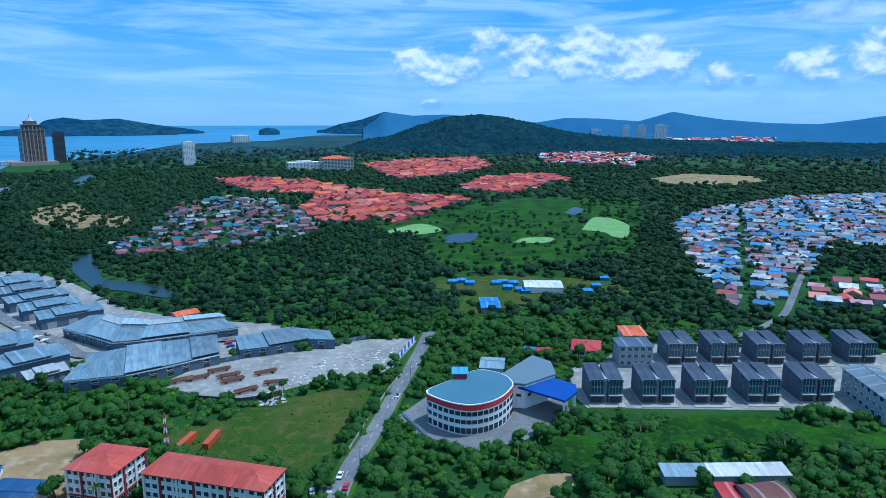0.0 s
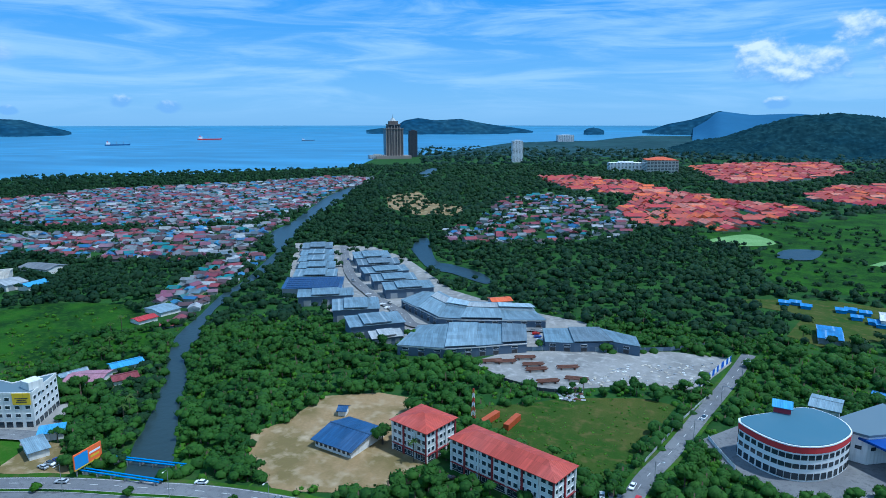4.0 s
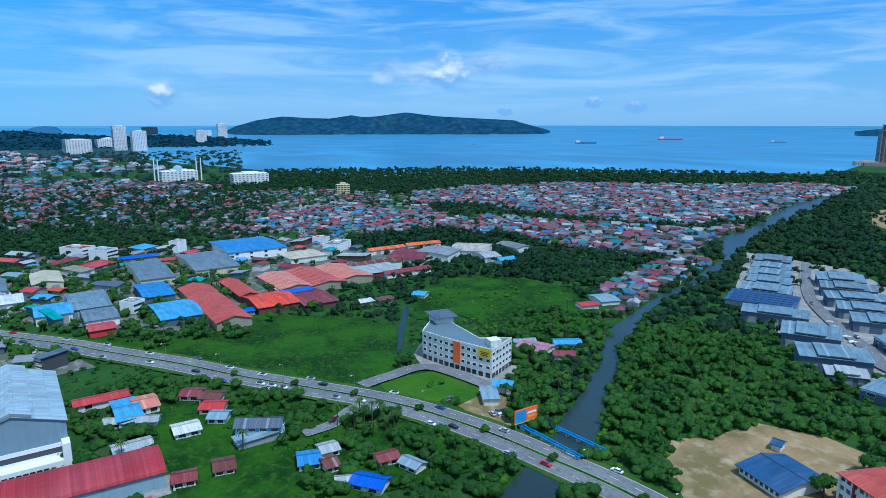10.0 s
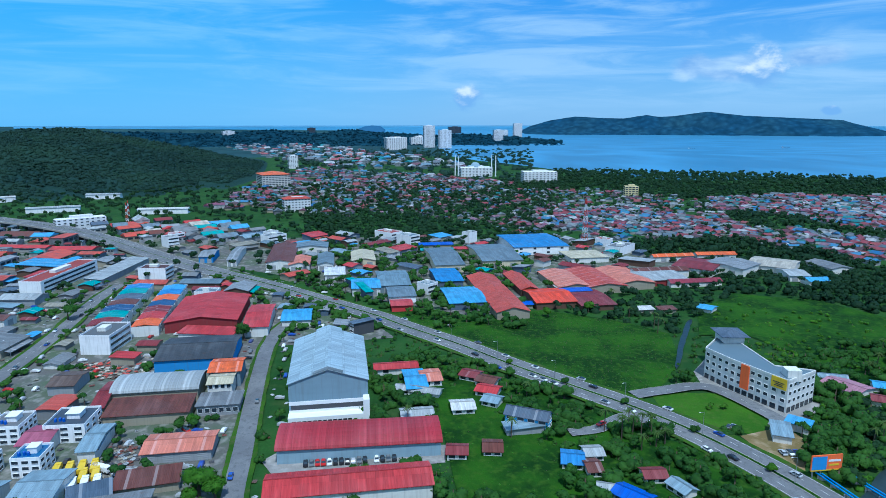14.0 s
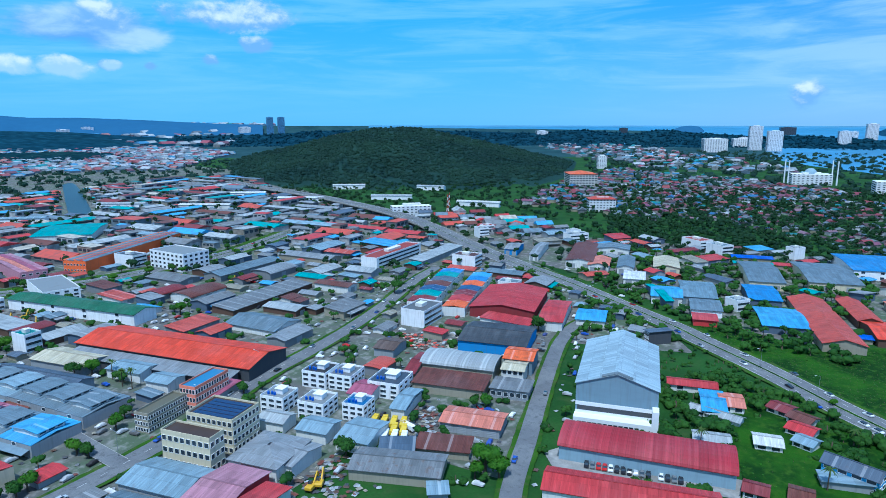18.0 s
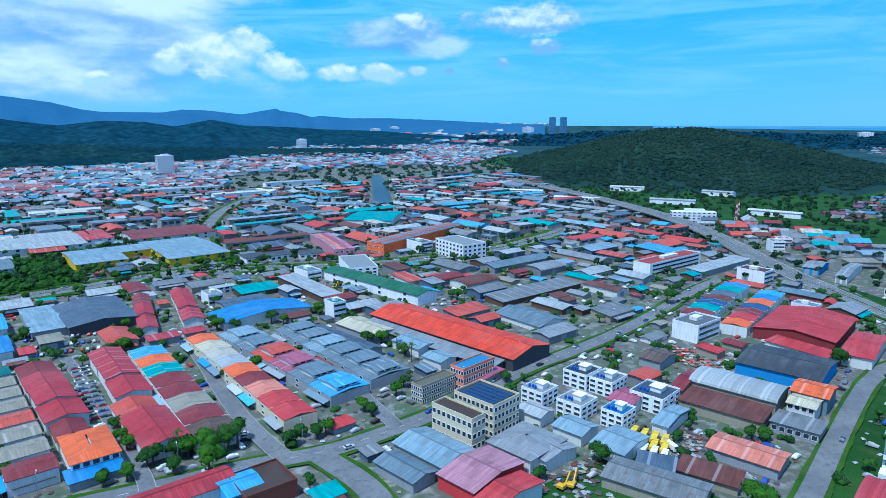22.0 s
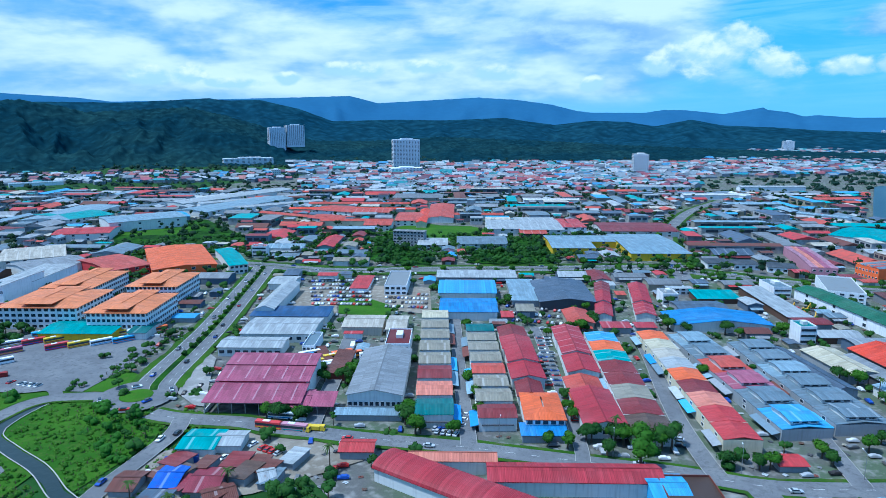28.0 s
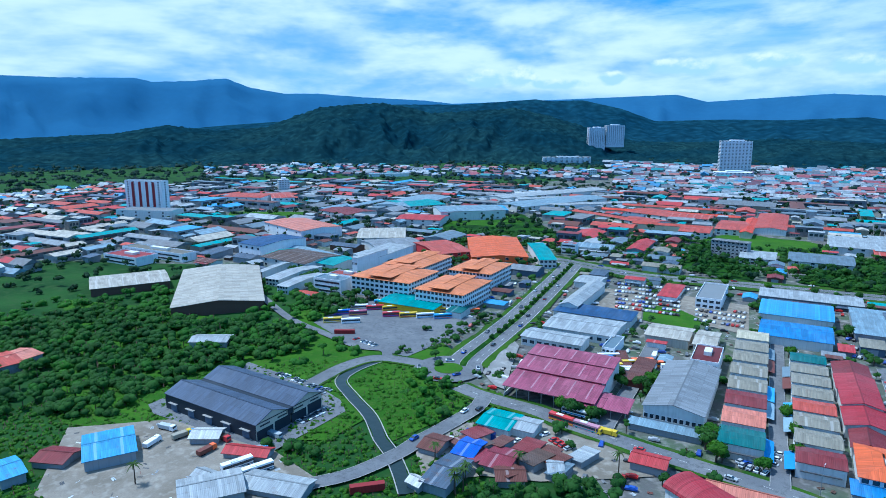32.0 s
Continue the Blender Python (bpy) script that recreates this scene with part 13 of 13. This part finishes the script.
set_coach('white', 'skyblue', 212.1, -340.1, -138, 0.3)
set_coach('skyblue', 'orange', 201.7, -344.4, -138, 0.3)
set_coach('yellow', 'white', 257.7, -302.3, -138, 0.3)
set_coach('white', 'white', 246.8, -306.9, -138, 0.3)
set_lorry('white', 'silver', 222.0, -155.0, -172, 0.3)
set_lorry('yellow', 'khaki', 211.4, -153.9, -104, 0.3)
set_lorry('white', 'blue', 206.7, -158.6, -157, 0.3)
set_lorry('red', 'brown', 195.7, -160.5, 178, 0.3)
set_lorry('white', 'white', 216.4, -143.9, -78, 0.3)
set_lorry('white', 'mid', 197.4, -170.1, 175, 0.3)
set_lorry('silver', 'bgrey', 179.8, -172.7, 177, 0.3)
set_lorry('skyblue', 'mid', 176.3, -160.7, -130, 0.3)
set_lorry('orange', 'rust', 192.8, -150.5, -91, 0.3)
set_coach('white', 'slate', 174.3, -148.6, -110, 0.3)
set_coach('white', 'slate', 165.5, -150.1, -112, 0.3)

def sector(a0, a1, d0, d1):
    n = 12
    az = np.linspace(a0, a1, n)
    return [polar(a, d0)[:2] for a in az] + [polar(a, d1)[:2] for a in az[::-1]]


_rng = np.random.default_rng(77)
for _x, _y in scatter(sector(100, 208, 205, 560), 9.0, 78, 0.6, False):
    FAR_CARS.append((_x, _y, float(_rng.choice([2, 92, 182, 8, 98]))))
litter("yard_clutter", None, 0, 0.5, 2.4, "mid rust khaki grey silver dgrey brown offw bgrey mid".split(), "pallets, drums and crates beside the estate sheds", 5,
       scatter(sector(100, 210, 200, 520), 8.0, 79, 0.3, False))


def car_field():
    """The compound full of cars, too many to count."""
    v, f, idx = [], [], []
    body = [(-2.2, 0.3, 0.9, 0.9), (2.2, 0.3, 0.9, 0.9), (2.2, 0.9, 0.9, 0.85), (1.1, 0.95, 0.85, 0.8), (0.4, 1.45, 0.65, 0.65), (-1.3, 1.45, 0.65, 0.65), (-1.8, 1.0, 0.85, 0.8), (-2.2, 0.9, 0.85, 0.85)]
    n = len(body)
    for x, y, a in FAR_CARS:
        c, s, i = math.cos(radians(a)), math.sin(radians(a)), len(v)
        for side in (-1, 1):
            v += [(x + bx * c - side * hw * s, y + bx * s + side * hw * c, bz + 0.3) for bx, bz, hw, _ in body]
        f += [tuple(range(i, i + n)), tuple(range(i + 2 * n - 1, i + n - 1, -1))] + [(i + k, i + n + k, i + n + (k + 1) % n, i + (k + 1) % n) for k in range(n)]
    me = mesh("parked_cars", v, f, (palette_mat("car_paints", [PAINTS[k] for k in PICK], 0.3),))
    tagged(put("parked_cars", me), "parked cars between the sheds and in a compound", "cars", kind="stuff")


car_field()
# ---- woods ----
SHOREWOOD = "woodland of mangrove and broad-leaved trees"
wood("near_wood", sector(-44, 62, 180, 400), 6.6, 4.6, 6.2, 210, 0.55, LEAF, 101, SHOREWOOD, 0.16)
MEADOW = [(-412, -60), (-422, -23), (-403, 9), (-420, 54), (-404, 89), (-391, 108), (-374, 124), (-339, 118), (-306, 105), (-286, 88), (-281, 66), (-299, 47), (-324, 21), (-372, -20)]
wood("meadow_tufts", MEADOW, 2.7, 1.5, 0.8, 12, 0.5, LEAF, 121, "tall tufts of meadow grass and herbs", 0.1, False)
wood("parcel_tufts", [(-80, 272), (-49, 288), (-33, 288), (-38, 247), (-45, 209), (-105, 229), (-116, 242), (-93, 258)], 3.6, 1.4, 0.9, 14, 0.45, LEAF2, 122, "tufts of rough grass on the plot", 0.35, False)
wood("near_scrub", sector(-44, 64, 175, 420), 5.4, 3.0, 2.9, 56, 0.55, LEAF2, 111, "low bright green scrub between the trees", 0.2)
wood("middle_wood", sector(-44, 62, 400, 850), 9.0, 6.6, 7.6, 56, 1.2, MANGROVE, 102, SHOREWOOD)
wood("outer_wood", sector(-44, 36, 850, 1900), 17, 12.5, 10.0, 20, 3.0, MANGROVE, 103, SHOREWOOD)
wood("coast_wood", sector(36, 82, 1380, 1680), 14, 8.0, 13.0, 22, 2.2, MANGROVE, 104, "dark belt of casuarina trees along the shore", 0.05)
wood("far_wood", sector(-44, 30, 1900, 3300), 40, 22, 14.0, 20, 6.5, HILLWOOD, 105, "far woodland on the plain")
wood("roadside_wood", sector(60, 102, 178, 330), 6.8, 4.4, 6.0, 230, 0.5, LEAF, 106, "trees and gardens beside the highway", 0.15)
wood("roadside_scrub", sector(60, 102, 178, 420), 6.0, 2.6, 2.8, 60, 0.5, LEAF, 107, "low scrub and garden bushes", 0.4)
wood("meadow_wood", sector(58, 84, 400, 760), 8.5, 5.6, 6.8, 50, 1.3, MANGROVE, 108, "mangrove wood behind the meadow", 0.08)
wood("settled_wood", sector(80, 104, 560, 1400), 17, 6.5, 9.0, 34, 2.0, MANGROVE, 109, "trees among the houses", 0.25)
wood("village_trees", sector(20, 104, 560, 1450), 14, 5.4, 6.4, 22, 1.6, MANGROVE, 110, "trees among the village houses", 0.3, False)
wood("bay_wood", sector(84, 106, 1400, 3000), 38, 18, 13.0, 18, 5.5, HILLWOOD, 112, "woods towards the bay", 0.2, False)
wood("estate_trees", sector(100, 212, 205, 560), 11, 3.4, 5.5, 110, 0.5, LEAF, 113, "trees between the estate sheds", 0.45, False)
wood("town_trees", sector(100, 245, 540, 1300), 16, 5.6, 9.5, 36, 1.7, MANGROVE, 114, "trees between the town blocks", 0.38, False)
wood("valley_trees", sector(136, 248, 1300, 2300), 34, 14, 11.0, 20, 4.4, HILLWOOD, 115, "groves at the foot of the hills", 0.22, False)
WEST_DENSE = [(359, -260), (315, -258), (302, -279), (246, -274), (236, -253), (252, -230), (262, -205), (256, -150), (300, -120), (420, -180), (420, -250)]
wood("west_wood", WEST_DENSE, 6.2, 4.6, 6.8, 210, 0.5, LEAF, 116, "dark trees beside the warehouse", 0.12)
wood("station_trees", [(381, -397), (349, -416), (292, -397), (259, -348), (262, -320), (273, -302), (318, -331)], 6.6, 4.6, 7.5, 170, 0.55, LEAF, 131, "dark trees beside the bus station", 0.15, False)
wood("island_trees", [(165, -240), (172, -262), (137, -252), (120, -247), (128, -208), (147, -208)], 8, 3.6, 5.0, 190, 0.45, LEAF3, 132, "young trees in the thicket by the roundabout", 0.35)
wood("bank_thicket", [(197, -155), (183.6, -160), (170, -172), (161.4, -176), (152, -168), (152, -150), (175, -140)], 6.0, 3.9, 5.5, 210, 0.45, LEAF, 133, "dense thicket below the warehouse", 0.12)
wood("scrap_trees", [(100, -178), (89, -186), (53, -205), (34, -222), (28, -205), (48, -184), (80, -170)], 6.4, 4.0, 6.0, 210, 0.5, LEAF, 134, "palms and trees in front of the repair yard", 0.12)
wood("west_edge_wood", sector(208, 250, 330, 520), 8.4, 4.8, 6.2, 120, 0.6, LEAF3, 135, "thicket beside the station", 0.4)
wood("west_scrub", sector(204, 250, 178, 330), 2.7, 2.2, 1.7, 40, 0.5, LEAF2, 117, "low bright scrub beside the canal", 0.06)
wood("plain_bushes", sector(-20, 12, 560, 900), 13, 4.5, 5.0, 34, 1.3, MANGROVE, 118, "bushes in the grassland", 0.5, False)
wood("creek_trees", sector(8, 32, 640, 1150), 20, 6.0, 8.5, 34, 1.9, MANGROVE, 119, "trees among scattered houses", 0.3, False)
wood("grove_trees", sector(158, 212, 545, 720), 8.5, 5.4, 8.5, 56, 1.2, LEAF, 120, "groves on overgrown plots", 0.15, False)
wood("meadow_bushes", sector(54, 68, 290, 480), 9.0, 2.4, 2.8, 50, 0.7, LEAF2, 123, "bushes and tall grass on the rough meadow", 0.35, False)
wood("coast_gap_wood", sector(34, 84, 640, 1400), 13, 6.8, 10.0, 40, 1.8, MANGROVE, 124, "tree belts between the village lanes", 0.05)
wood("yard_trees", sector(84, 106, 380, 640), 8.5, 4.4, 7.0, 60, 1.0, LEAF, 125, "trees between the sheds beyond the highway", 0.1, False)
wood("settled_canopy", sector(82, 104, 640, 1300), 15, 6.5, 9.5, 34, 1.9, MANGROVE, 126, "trees shading the village lanes", 0.15, False)
wood("plot_scrub", sector(22, 44, 186, 262), 6, 1.8, 1.6, 50, 0.45, LEAF2, 127, "weeds and low bushes on the sandy plot", 0.55, False)
wood("resettled_trees", sector(-46, -12, 400, 1250), 15, 5.0, 7.0, 34, 1.6, MANGROVE, 128, "trees between the village houses", 0.35, False)
wood("glade_tufts", sector(-40, -6, 180, 264), 3.4, 1.6, 1.0, 18, 0.5, LEAF, 129, "tall grass and weeds in the glades", 0.25, False)
wood("glade_bushes", sector(-40, -6, 185, 262), 9.0, 2.7, 3.2, 110, 0.5, LEAF, 139, "bushes in the glades", 0.5, False)
wood("bank_trees", sector(44, 60, 186, 420), 6.4, 4.2, 6.2, 150, 0.55, LEAF, 130, "trees along the river bank", 0.3, False)
wood("mangrove_bank", [(-306.9, 208.2), (-279.2, 221.0), (-253.0, 194.3), (-226.0, 167.4), (-203.6, 141.1), (-209.7, 134.5), (-244.3, 162.4), (-287.2, 185.9)], 5.6, 4.0, 5.2, 150, 0.55, MANGROVE, 136, "dark mangrove thicket on the river bank", 0.1, False)
wood("tall_trees", sector(-44, 62, 190, 420), 24, 6.0, 9.5, 520, 0.8, LEAF, 137, "tall trees standing over the wood", 0.4)
wood("plot_tufts", [(-294.5, -10.4), (-283.3, 14.2), (-248.6, 16.8), (-229.4, 41.8), (-194.4, 35.4), (-202.6, -8.7)], 3.0, 1.3, 0.8, 14, 0.4, LEAF3, 138, "tufts of rough grass between the huts", 0.3, False)
wood("avenue_hedge", [(190, -274), (180, -281), (176, -297), (174, -321), (171.5, -349), (172, -366), (180, -366), (181, -345), (183, -322), (184, -300), (188, -288), (196, -280)], 4.6, 2.9, 3.6, 120, 0.45, LEAF, 140, "hedge and street trees along the bus station", 0.1, False)
